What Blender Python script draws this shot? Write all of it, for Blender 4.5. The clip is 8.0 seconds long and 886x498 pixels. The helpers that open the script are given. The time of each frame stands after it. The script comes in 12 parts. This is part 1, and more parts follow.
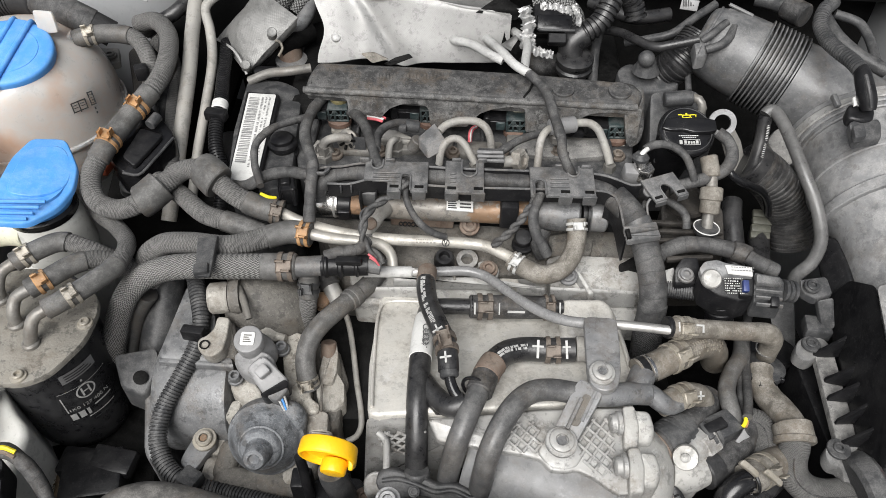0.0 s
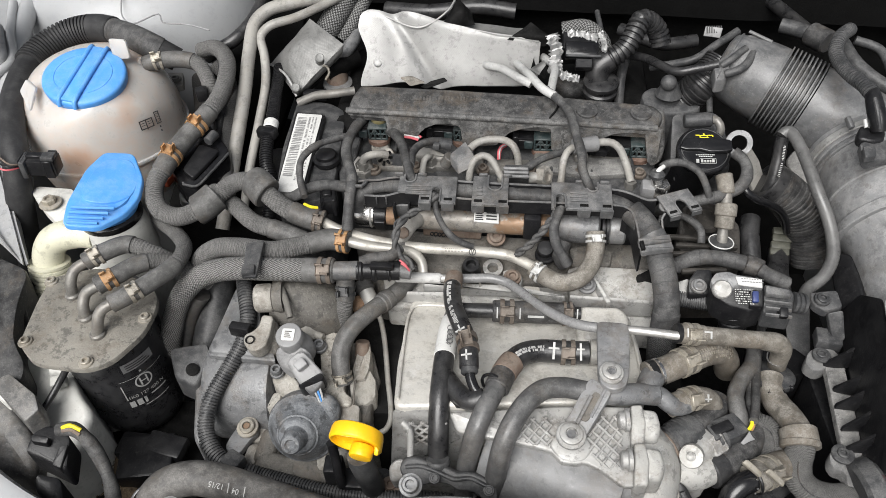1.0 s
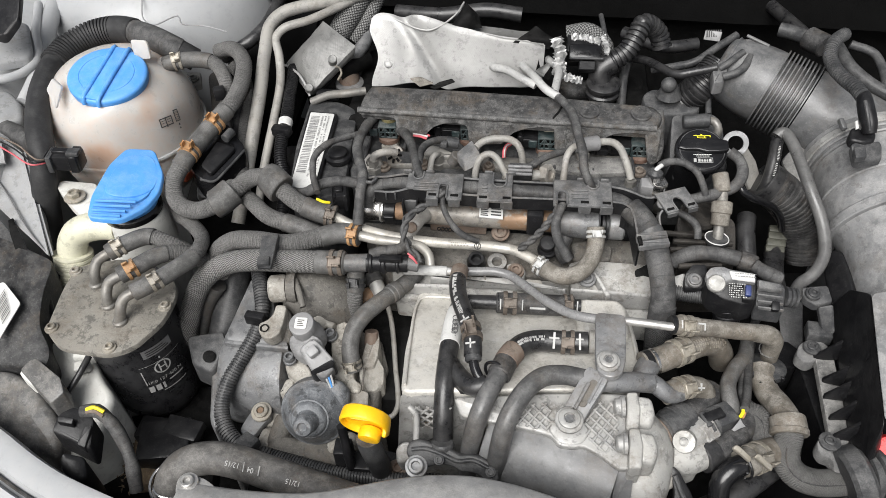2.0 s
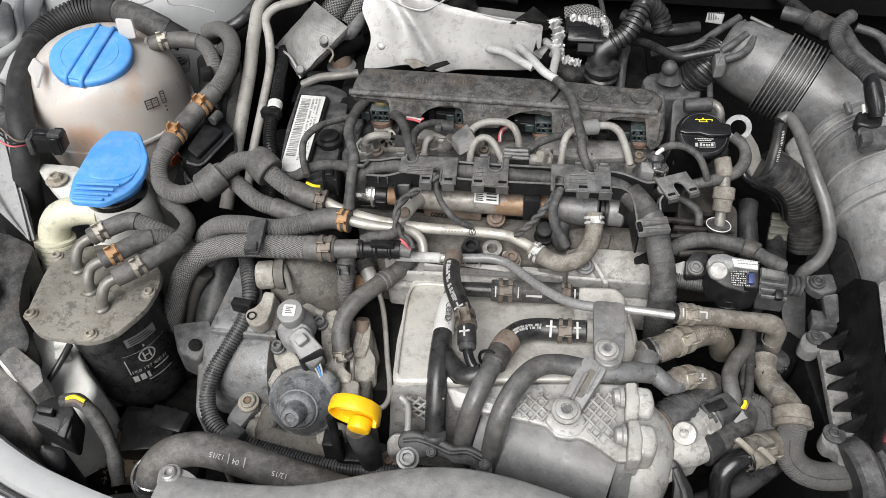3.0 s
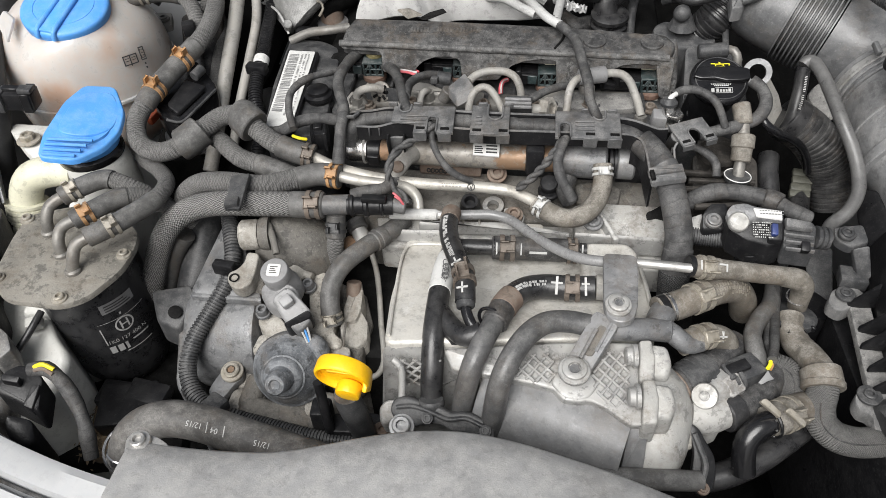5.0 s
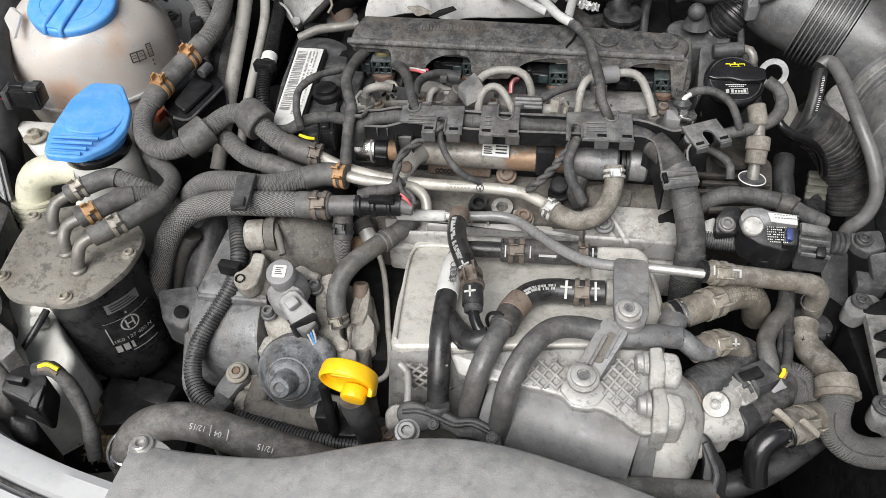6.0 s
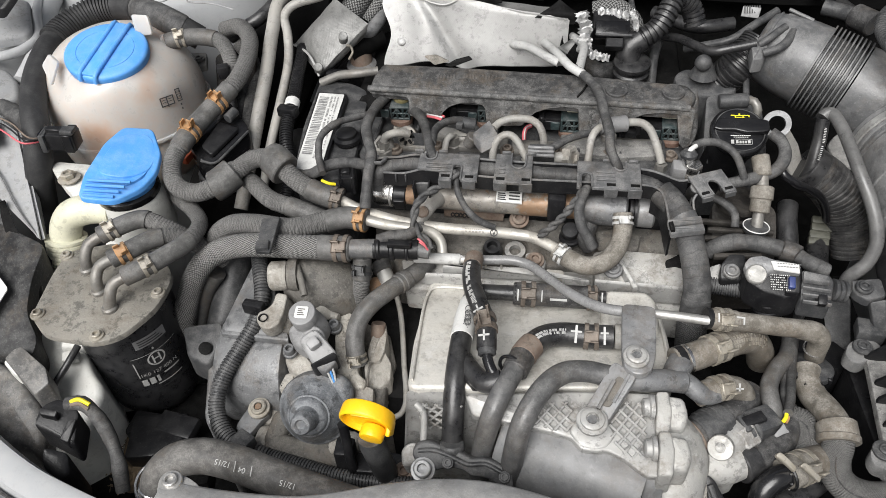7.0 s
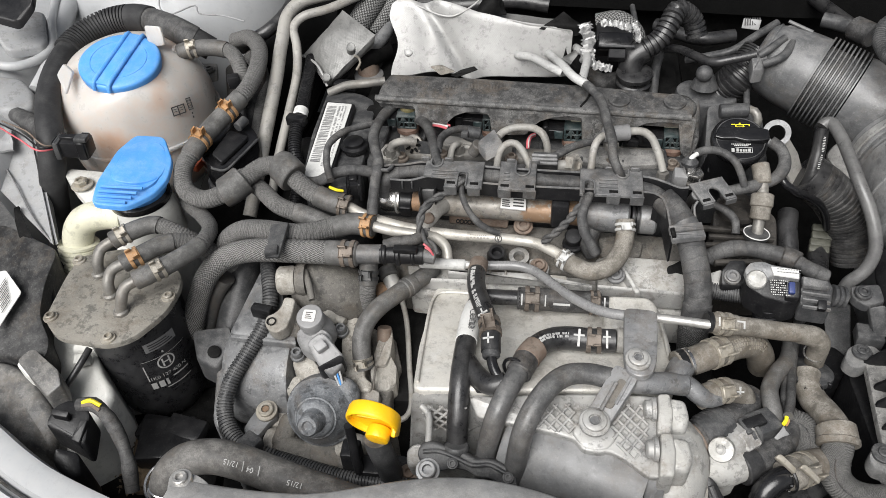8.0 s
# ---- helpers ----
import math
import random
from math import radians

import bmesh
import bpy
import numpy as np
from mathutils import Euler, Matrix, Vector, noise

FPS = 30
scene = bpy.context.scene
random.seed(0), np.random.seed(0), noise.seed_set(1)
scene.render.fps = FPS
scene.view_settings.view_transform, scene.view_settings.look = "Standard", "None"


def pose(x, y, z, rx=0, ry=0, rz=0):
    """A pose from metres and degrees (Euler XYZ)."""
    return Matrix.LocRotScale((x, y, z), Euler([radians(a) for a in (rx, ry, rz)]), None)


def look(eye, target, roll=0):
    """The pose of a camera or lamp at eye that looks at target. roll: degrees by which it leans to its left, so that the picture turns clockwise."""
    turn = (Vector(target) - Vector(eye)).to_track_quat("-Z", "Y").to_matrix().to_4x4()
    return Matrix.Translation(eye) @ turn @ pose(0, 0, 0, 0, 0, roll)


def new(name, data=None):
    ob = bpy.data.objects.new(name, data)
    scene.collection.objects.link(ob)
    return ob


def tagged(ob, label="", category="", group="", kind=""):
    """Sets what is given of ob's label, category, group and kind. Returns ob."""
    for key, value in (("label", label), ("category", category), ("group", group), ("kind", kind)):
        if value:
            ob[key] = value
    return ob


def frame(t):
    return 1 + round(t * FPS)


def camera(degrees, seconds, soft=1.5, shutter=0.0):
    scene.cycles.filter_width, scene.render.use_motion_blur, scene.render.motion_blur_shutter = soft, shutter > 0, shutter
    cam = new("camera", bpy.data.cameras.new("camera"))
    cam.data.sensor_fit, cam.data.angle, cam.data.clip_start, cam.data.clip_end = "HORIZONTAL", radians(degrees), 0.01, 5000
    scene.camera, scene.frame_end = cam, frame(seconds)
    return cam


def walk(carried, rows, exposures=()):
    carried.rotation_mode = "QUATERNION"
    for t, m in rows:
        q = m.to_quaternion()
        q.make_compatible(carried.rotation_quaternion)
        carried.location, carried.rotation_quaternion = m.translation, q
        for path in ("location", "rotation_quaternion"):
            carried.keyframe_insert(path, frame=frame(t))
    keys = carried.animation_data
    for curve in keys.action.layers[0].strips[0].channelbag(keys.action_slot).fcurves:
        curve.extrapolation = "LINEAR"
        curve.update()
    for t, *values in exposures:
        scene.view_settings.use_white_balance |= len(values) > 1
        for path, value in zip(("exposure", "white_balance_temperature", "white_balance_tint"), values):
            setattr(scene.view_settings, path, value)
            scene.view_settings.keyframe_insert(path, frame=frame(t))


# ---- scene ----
cam = camera(61.3, 8.0, soft=0.5)
METRES, EYE, TILT, LEAN, TURN = 0.31, 1.38, -46.0, 0.0, 0.0
ROWS = [
    (0.0, 0.0, 0.0, 0.0, -0.0, 0.0, 0.0),
    (0.5, 0.0724, -0.0353, -0.052, 2.68, 1.41, -0.79),
    (1.0, 0.088, -0.1781, -0.0533, 4.02, 1.82, -1.12),
    (1.5, 0.1056, -0.2933, -0.0719, 4.62, 1.82, -1.37),
    (3.0, 0.105, -0.2063, -0.1013, 4.31, 1.33, -1.83),
    (3.5, 0.1066, -0.1238, -0.1189, 3.86, 1.07, -1.88),
    (4.0, 0.1168, -0.0684, -0.1646, 3.84, 1.65, -1.56),
    (4.5, 0.1221, -0.0328, -0.2383, 4.36, 1.61, -1.36),
    (6.0, 0.1285, 0.014, -0.212, 5.6, 0.89, -1.78),
    (6.5, 0.1238, -0.0247, -0.1713, 6.02, 1.61, -2.07),
    (7.0, 0.1207, -0.0861, -0.1425, 6.38, 2.39, -2.3),
    (7.5, 0.1262, -0.1167, -0.1489, 6.63, 3.03, -2.45),
    (8.0, 0.1247, -0.1281, -0.171, 6.73, 3.42, -2.51),
]
walk(cam, [(t, pose(0, 0, EYE, TILT, LEAN, TURN) @ pose(METRES * x, METRES * y, METRES * z, 90 + pitch, roll, yaw)) for t, x, y, z, yaw, pitch, roll in ROWS],
     exposures=[(0.0, 1.13), (8.0, 1.13)])

# overcast daylight
world = bpy.data.worlds.new("sky")
scene.world = world
world.use_nodes = True
wn, wl = world.node_tree.nodes, world.node_tree.links
sky = wn.new("ShaderNodeTexSky")
sky.sky_type, sky.sun_disc, sky.sun_elevation, sky.sun_rotation = "NISHITA", False, radians(44), radians(198)
sky.air_density, sky.dust_density, sky.ozone_density = 1.0, 4.0, 1.0
grey = wn.new("ShaderNodeHueSaturation")
grey.inputs["Saturation"].default_value = 0.35
wl.new(sky.outputs[0], grey.inputs["Color"])
wl.new(grey.outputs[0], wn["Background"].inputs[0])
wn["Background"].inputs[1].default_value = 0.044
sun = new("sun", bpy.data.lights.new("sun", "SUN"))
sun.data.energy, sun.data.angle, sun.data.color = 2.2, radians(46), (1.0, 0.99, 0.975)
sun.matrix_world = look((-0.55, -1.15, 3.0), (0, 0.5, 0.8))


def mat(name, base, rough=0.5, metal=0.0, dust=0.3, dust_color=(0.25, 0.245, 0.238), grain=420.0, bump=0.12, var=0.3, scuff=0.0, up=0.6, coat=0.0, spec=0.5, grit=0.6, stain=0.0):
    """A worn, dusty surface: base colour with slow variation, a film of dust that is thicker on top, crisp pale specks, oily blots, fine grain and small chips."""
    m = bpy.data.materials.new(name)
    m.use_nodes = True
    n, l = m.node_tree.nodes, m.node_tree.links
    b = n["Principled BSDF"]
    co = n.new("ShaderNodeTexCoord")

    def noise_at(scale, detail=5.0, rough_=0.6):
        t = n.new("ShaderNodeTexNoise")
        t.inputs["Scale"].default_value, t.inputs["Detail"].default_value, t.inputs["Roughness"].default_value = scale, detail, rough_
        l.new(co.outputs["Object"], t.inputs["Vector"])
        return t.outputs["Fac"]

    def remap(s, lo, hi, a, c):
        t = n.new("ShaderNodeMapRange")
        for k, v in zip(("From Min", "From Max", "To Min", "To Max"), (lo, hi, a, c)):
            t.inputs[k].default_value = v
        l.new(s, t.inputs["Value"])
        return t.outputs["Result"]

    def op(kind, a, c):
        t = n.new("ShaderNodeMath")
        t.operation = kind
        for k, v in enumerate((a, c)):
            if isinstance(v, (int, float)):
                t.inputs[k].default_value = v
            else:
                l.new(v, t.inputs[k])
        return t.outputs[0]

    def blend(f, a, c):
        t = n.new("ShaderNodeMix")
        t.data_type = "RGBA"
        l.new(f, t.inputs["Factor"])
        for k, v in (("A", a), ("B", c)):
            s = [q for q in t.inputs if q.name == k and q.type == "RGBA"][0]
            if isinstance(v, tuple):
                s.default_value = (*v, 1)
            else:
                l.new(v, s)
        return [q for q in t.outputs if q.type == "RGBA"][0]

    slow, mid, fine = noise_at(16), noise_at(75, 7, 0.7), noise_at(grain, 3)
    speck = noise_at(800, 2, 0.6)
    col = blend(remap(slow, 0.3, 0.7, 0, 1), tuple(c * (1 - var) for c in base), tuple(min(1, c * (1 + var)) for c in base))
    sep = n.new("ShaderNodeSeparateXYZ")
    l.new(co.outputs["Normal"], sep.inputs[0])
    top = remap(sep.outputs["Z"], -0.3, 1.0, 1 - up, 1.0)
    df = op("MULTIPLY", remap(mid, 0.42, 0.6, 0.2, 1.05), top)
    df = op("MULTIPLY", df, dust)
    df = op("MULTIPLY", df, remap(speck, 0.36, 0.64, 0.7, 1.3))
    col = blend(df, col, dust_color)
    r = op("ADD", remap(mid, 0.3, 0.7, rough - 0.08, rough + 0.1), op("MULTIPLY", df, 0.3))
    if scuff:
        sc = remap(noise_at(130, 8, 0.75), 0.66, 0.72, 0, scuff)
        col = blend(sc, col, tuple(min(0.75, c * 2.2 + 0.1) for c in base))
    if grit:
        spot = noise_at(330, 6, 0.75)
        col = blend(op("MULTIPLY", remap(spot, 0.57, 0.62, 0, 0.6), grit), col, tuple(min(0.7, 0.5 * c + 0.55 * q + 0.05) for c, q in zip(base, dust_color)))
        col = blend(op("MULTIPLY", remap(noise_at(95, 9, 0.75), 0.46, 0.41, 0, 0.6), grit), col, tuple(0.32 * c + 0.012 for c in base))
    if stain:
        mud = op("MULTIPLY", remap(noise_at(26, 9, 0.7), 0.5, 0.6, 0, 1), remap(noise_at(210, 5, 0.7), 0.38, 0.55, 0.25, 1))
        col = blend(op("MULTIPLY", mud, stain), col, (0.12, 0.095, 0.07))
        rub = remap(noise_at(48, 9, 0.8), 0.57, 0.63, 0, stain * 0.8)
        col = blend(rub, col, tuple(min(0.75, 1.5 * c + 0.03) for c in base))
    l.new(col, b.inputs["Base Color"])
    l.new(r, b.inputs["Roughness"])
    b.inputs["Metallic"].default_value = metal
    if metal:
        l.new(op("MULTIPLY", op("SUBTRACT", 1.0, df), metal), b.inputs["Metallic"])
    b.inputs["Coat Weight"].default_value = coat
    b.inputs["Specular IOR Level"].default_value = spec
    bp = n.new("ShaderNodeBump")
    bp.inputs["Strength"].default_value, bp.inputs["Distance"].default_value = bump, 0.002
    l.new(op("ADD", op("MULTIPLY", fine, 0.9), op("ADD", op("MULTIPLY", mid, 0.8), op("MULTIPLY", slow, 1.1))), bp.inputs["Height"])
    l.new(bp.outputs[0], b.inputs["Normal"])
    return m


def weave(name, dark, light, pitch, rough=0.6, dust=0.25, slant=0.75):
    """Braided sleeve: threads that cross on the diagonals of the hose's own length and girth."""
    m = mat(name, dark, rough, 0, dust, spec=0.2)
    n, l = m.node_tree.nodes, m.node_tree.links
    b = n["Principled BSDF"]
    uv = n.new("ShaderNodeUVMap")
    uv.uv_map = "UVMap"
    sep = n.new("ShaderNodeSeparateXYZ")
    l.new(uv.outputs[0], sep.inputs[0])

    def op(kind, a, c=0.0):
        t = n.new("ShaderNodeMath")
        t.operation = kind
        for k, v in enumerate((a, c)):
            if isinstance(v, (int, float)):
                t.inputs[k].default_value = v
            else:
                l.new(v, t.inputs[k])
        return t.outputs[0]

    k = 2 * math.pi / pitch
    u, v = op("MULTIPLY", sep.outputs[0], k * slant), op("MULTIPLY", sep.outputs[1], k)
    s1, s2 = op("SINE", op("ADD", u, v)), op("SINE", op("SUBTRACT", u, v))
    over = op("GREATER_THAN", op("MULTIPLY", s1, s2), 0.0)
    h = op("ADD", op("MULTIPLY", op("ABSOLUTE", s1), over), op("MULTIPLY", op("ABSOLUTE", s2), op("SUBTRACT", 1.0, over)))
    old = b.inputs["Base Color"].links[0].from_socket
    mx = n.new("ShaderNodeMix")
    mx.data_type = "RGBA"
    l.new(op("MULTIPLY", op("POWER", h, 2.2), 0.9), mx.inputs["Factor"])
    a_, b_ = [q for q in mx.inputs if q.name in "AB" and q.type == "RGBA"]
    l.new(old, a_)
    b_.default_value = (*light, 1)
    l.new([q for q in mx.outputs if q.type == "RGBA"][0], b.inputs["Base Color"])
    bp = n.new("ShaderNodeBump")
    bp.inputs["Strength"].default_value, bp.inputs["Distance"].default_value = 0.7, 0.0012
    l.new(h, bp.inputs["Height"])
    l.new(bp.outputs[0], b.inputs["Normal"])
    return m


def wrapped(name, base, rough, dust, pitch=0.011):
    """Cloth tape: overlapping turns with thin raised edges that wander along the cable, their shadow drawn as a dark
    line.
    """
    m = mat(name, base, rough, 0, dust, dust_color=(0.23, 0.227, 0.22), grain=900, bump=0.15, spec=0.2, grit=0.12, stain=0.15)
    n, l = m.node_tree.nodes, m.node_tree.links
    b = n["Principled BSDF"]
    uv, co, tex = n.new("ShaderNodeUVMap"), n.new("ShaderNodeTexCoord"), n.new("ShaderNodeTexNoise")
    uv.uv_map = "UVMap"
    tex.inputs["Scale"].default_value = 70
    l.new(co.outputs["Object"], tex.inputs["Vector"])
    sep = n.new("ShaderNodeSeparateXYZ")
    l.new(uv.outputs[0], sep.inputs[0])
    turn_ = n.new("ShaderNodeMath")
    turn_.operation = "MULTIPLY_ADD"
    l.new(tex.outputs["Fac"], turn_.inputs[0])
    turn_.inputs[1].default_value = 0.9
    k = n.new("ShaderNodeMath")
    k.operation = "MULTIPLY"
    k.inputs[1].default_value = 1 / pitch
    l.new(sep.outputs[0], k.inputs[0])
    l.new(k.outputs[0], turn_.inputs[2])
    saw = n.new("ShaderNodeMath")
    saw.operation = "FRACT"
    l.new(turn_.outputs[0], saw.inputs[0])
    bp = n.new("ShaderNodeBump")
    bp.inputs["Strength"].default_value, bp.inputs["Distance"].default_value = 0.5, 0.0012
    l.new(saw.outputs[0], bp.inputs["Height"])
    old = b.inputs["Normal"].links[0].from_socket
    l.new(old, bp.inputs["Normal"])
    l.new(bp.outputs[0], b.inputs["Normal"])
    # Darkens the base colour in a thin line: the tape edge's shadow.
    edge, mx = n.new("ShaderNodeMapRange"), n.new("ShaderNodeMix")
    for q, v in zip(("From Min", "From Max", "To Min", "To Max"), (0.88, 0.98, 0.0, 0.35)):
        edge.inputs[q].default_value = v
    l.new(saw.outputs[0], edge.inputs["Value"])
    mx.data_type = "RGBA"
    a_, b_ = [q for q in mx.inputs if q.name in "AB" and q.type == "RGBA"]
    l.new(edge.outputs[0], mx.inputs["Factor"])
    l.new(b.inputs["Base Color"].links[0].from_socket, a_)
    b_.default_value = (*(0.35 * c for c in base), 1)
    l.new([q for q in mx.outputs if q.type == "RGBA"][0], b.inputs["Base Color"])
    return m


def rusting(m, start, full, color):
    """Adds rust along a tube's length: patches that grow denser from one share of it to another."""
    n, l = m.node_tree.nodes, m.node_tree.links
    b = n["Principled BSDF"]
    co, tex, sep, ramp, hit, mx = (n.new("ShaderNode" + k) for k in ("TexCoord", "TexNoise", "SeparateXYZ", "MapRange", "MapRange", "Mix"))
    tex.inputs["Scale"].default_value, tex.inputs["Detail"].default_value, tex.inputs["Roughness"].default_value = 55, 8, 0.68
    l.new(co.outputs["Object"], tex.inputs["Vector"])
    l.new(co.outputs["Generated"], sep.inputs[0])
    l.new(sep.outputs[0], ramp.inputs["Value"])
    for k, v in zip(("From Min", "From Max", "To Min", "To Max"), (start, full, -0.2, 0.1)):
        ramp.inputs[k].default_value = v
    add = n.new("ShaderNodeMath")
    l.new(ramp.outputs[0], add.inputs[0])
    l.new(tex.outputs["Fac"], add.inputs[1])
    l.new(add.outputs[0], hit.inputs["Value"])
    for k, v in zip(("From Min", "From Max", "To Min", "To Max"), (0.47, 0.55, 0.0, 0.85)):
        hit.inputs[k].default_value = v
    mx.data_type = "RGBA"
    old = b.inputs["Base Color"].links[0].from_socket
    a_, b_ = [q for q in mx.inputs if q.name in "AB" and q.type == "RGBA"]
    l.new(hit.outputs[0], mx.inputs["Factor"])
    l.new(old, a_)
    b_.default_value = (*color, 1)
    l.new([q for q in mx.outputs if q.type == "RGBA"][0], b.inputs["Base Color"])
    return m


def seeped(m, color, share):
    """Adds broad soft patches of a seeped stain to a material."""
    n, l = m.node_tree.nodes, m.node_tree.links
    b = n["Principled BSDF"]
    co, tex, hit, mx = (n.new("ShaderNode" + k) for k in ("TexCoord", "TexNoise", "MapRange", "Mix"))
    tex.inputs["Scale"].default_value, tex.inputs["Detail"].default_value, tex.inputs["Roughness"].default_value = 13, 4, 0.5
    l.new(co.outputs["Object"], tex.inputs["Vector"])
    l.new(tex.outputs["Fac"], hit.inputs["Value"])
    for k, v in zip(("From Min", "From Max", "To Min", "To Max"), (0.54, 0.68, 0.0, share)):
        hit.inputs[k].default_value = v
    mx.data_type = "RGBA"
    a_, b_ = [q for q in mx.inputs if q.name in "AB" and q.type == "RGBA"]
    l.new(hit.outputs[0], mx.inputs["Factor"])
    l.new(b.inputs["Base Color"].links[0].from_socket, a_)
    b_.default_value = (*color, 1)
    l.new([q for q in mx.outputs if q.type == "RGBA"][0], b.inputs["Base Color"])
    return m


def dimpled(name, base, pitch, rough, metal, strength=0.6):
    """Embossed foil: a fine grid of dimples in the sheet's own length and width."""
    m = mat(name, base, rough, metal, 0.25, up=0.1, var=0.12, bump=0.1)
    n, l = m.node_tree.nodes, m.node_tree.links
    b = n["Principled BSDF"]
    uv = n.new("ShaderNodeUVMap")
    uv.uv_map = "UVMap"
    mp = n.new("ShaderNodeMapping")
    mp.inputs["Rotation"].default_value = (0, 0, radians(38))
    l.new(uv.outputs[0], mp.inputs["Vector"])
    vo = n.new("ShaderNodeTexVoronoi")
    vo.inputs["Scale"].default_value, vo.inputs["Randomness"].default_value = 1 / pitch, 0.0
    l.new(mp.outputs[0], vo.inputs["Vector"])
    bp = n.new("ShaderNodeBump")
    bp.inputs["Strength"].default_value, bp.inputs["Distance"].default_value = strength, 0.0012
    l.new(vo.outputs["Distance"], bp.inputs["Height"])
    l.new(bp.outputs[0], b.inputs["Normal"])
    return m


RUBBER = mat("rubber_dusty", (0.02, 0.02, 0.021), 0.4, dust=0.28, spec=0.25, grit=0.5, stain=0.25)
RUBBER_GREY = mat("rubber_grey", (0.066, 0.065, 0.063), 0.42, dust=0.4, spec=0.25, grit=0.3, stain=0.3)
RUBBER_DUSTY = mat("rubber_pale_dust", (0.062, 0.06, 0.058), 0.46, dust=0.48, dust_color=(0.26, 0.25, 0.235), spec=0.25, grit=0.4, stain=0.25)
RUBBER_TAN = mat("rubber_tan_dirt", (0.1, 0.09, 0.075), 0.55, dust=0.7, dust_color=(0.31, 0.292, 0.262), spec=0.25, stain=0.5)
RUBBER_BLACK = mat("rubber_black", (0.012, 0.012, 0.013), 0.3, dust=0.12, grit=0.12)
PLASTIC = mat("plastic_black", (0.007, 0.007, 0.008), 0.34, dust=0.035, spec=0.3, grit=0.12)
PLASTIC_GREY = mat("plastic_grey", (0.028, 0.029, 0.031), 0.4, dust=0.26, scuff=0.12, spec=0.3, grit=0.25)
CLIP_GREY = mat("clip_grey", (0.06, 0.061, 0.063), 0.45, dust=0.45, scuff=0.3, grit=0.5, stain=0.3)
LAMP_GREY = mat("lamp_housing_grey", (0.07, 0.07, 0.07), 0.35, dust=0.45, dust_color=(0.28, 0.265, 0.24), grit=0.9, stain=0.4)
PLASTIC_MID = mat("plastic_mid_grey", (0.2, 0.2, 0.202), 0.42, dust=0.4, scuff=0.25)
CASE_DARK = mat("case_dark_grey", (0.016, 0.016, 0.017), 0.4, dust=0.32, dust_color=(0.14, 0.138, 0.132), scuff=0.4, spec=0.3, grit=0.7, stain=0.3)
PLASTIC_GLOSS = mat("plastic_gloss_black", (0.008, 0.008, 0.009), 0.2, dust=0.02, grit=0.0, bump=0.03)
CANISTER = mat("canister_black_paint", (0.016, 0.016, 0.018), 0.28, dust=0.22, dust_color=(0.13, 0.13, 0.13), bump=0.06, grit=0.15, scuff=0.15, up=0.1)
CONDUIT = mat("conduit_matt_black", (0.017, 0.017, 0.018), 0.55, dust=0.2, dust_color=(0.12, 0.12, 0.118), spec=0.3, grit=0.0)
COVER_DUSTY = mat("moulded_cover_dusty", (0.026, 0.026, 0.027), 0.55, dust=0.5, dust_color=(0.15, 0.147, 0.142), grain=500, bump=0.3, scuff=0.6, spec=0.3, up=0.1, grit=1.0, stain=0.4)
LOCK_GREY = mat("carrier_grey", (0.25, 0.25, 0.25), 0.5, dust=0.55, dust_color=(0.37, 0.365, 0.35), grain=900, bump=0.2, scuff=0.25, grit=0.35, stain=0.12)
TAPE = wrapped("cloth_tape", (0.036, 0.036, 0.037), 0.5, 0.36)
_n, _l = TAPE.node_tree.nodes, TAPE.node_tree.links
_uv = _n.new("ShaderNodeUVMap")
_uv.uv_map = "UVMap"
_wv = _n.new("ShaderNodeTexWave")
_wv.wave_profile, _wv.bands_direction = "SAW", "DIAGONAL"
_wv.inputs["Scale"].default_value, _wv.inputs["Distortion"].default_value, _wv.inputs["Detail Scale"].default_value = 34.0, 1.2, 0.6
_l.new(_uv.outputs[0], _wv.inputs["Vector"])
_bp = _n.new("ShaderNodeBump")
_bp.inputs["Strength"].default_value, _bp.inputs["Distance"].default_value = 0.6, 0.0012
_l.new(_wv.outputs["Fac"], _bp.inputs["Height"])
_l.new(_n["Principled BSDF"].inputs["Normal"].links[0].from_socket, _bp.inputs["Normal"])
_l.new(_bp.outputs[0], _n["Principled BSDF"].inputs["Normal"])
# Fibre black kept near zero; part of its dark is shade.
LINING = mat("fibre_lining", (0.003, 0.003, 0.003), 0.9, dust=0.0, grain=700, bump=0.4, spec=0.08, grit=0.0)
# Darker copy of the duct grey; the intake pipe's shade is in it.
DUCT_DARK = mat("duct_grey_shaded", (0.085, 0.087, 0.09), 0.34, dust=0.4, dust_color=(0.25, 0.246, 0.24), scuff=0.4, stain=0.3)
EAR_GREY = mat("ear_dusty_grey", (0.09, 0.09, 0.09), 0.55, dust=0.6, dust_color=(0.2, 0.197, 0.19), var=0.3, bump=0.2, grit=0.8)
FLANGE = mat("flange_pale_dust", (0.13, 0.128, 0.124), 0.7, dust=0.7, dust_color=(0.3, 0.293, 0.278), var=0.3, up=0.2, bump=0.3, grit=1.0)
DUCT = mat("duct_grey", (0.16, 0.162, 0.165), 0.36, dust=0.6, dust_color=(0.35, 0.345, 0.336), scuff=0.4, stain=0.25)
CAST = mat("cast_aluminium", (0.35, 0.348, 0.34), 0.5, 0.4, dust=0.45, dust_color=(0.36, 0.35, 0.325), bump=0.12, grain=500, var=0.25, scuff=0.15, grit=0.9, stain=0.45)
CAST_DARK = mat("cast_aluminium_dark", (0.22, 0.223, 0.227), 0.42, 0.45, dust=0.45, bump=0.12, grain=500, scuff=0.2, grit=0.8, stain=0.4)
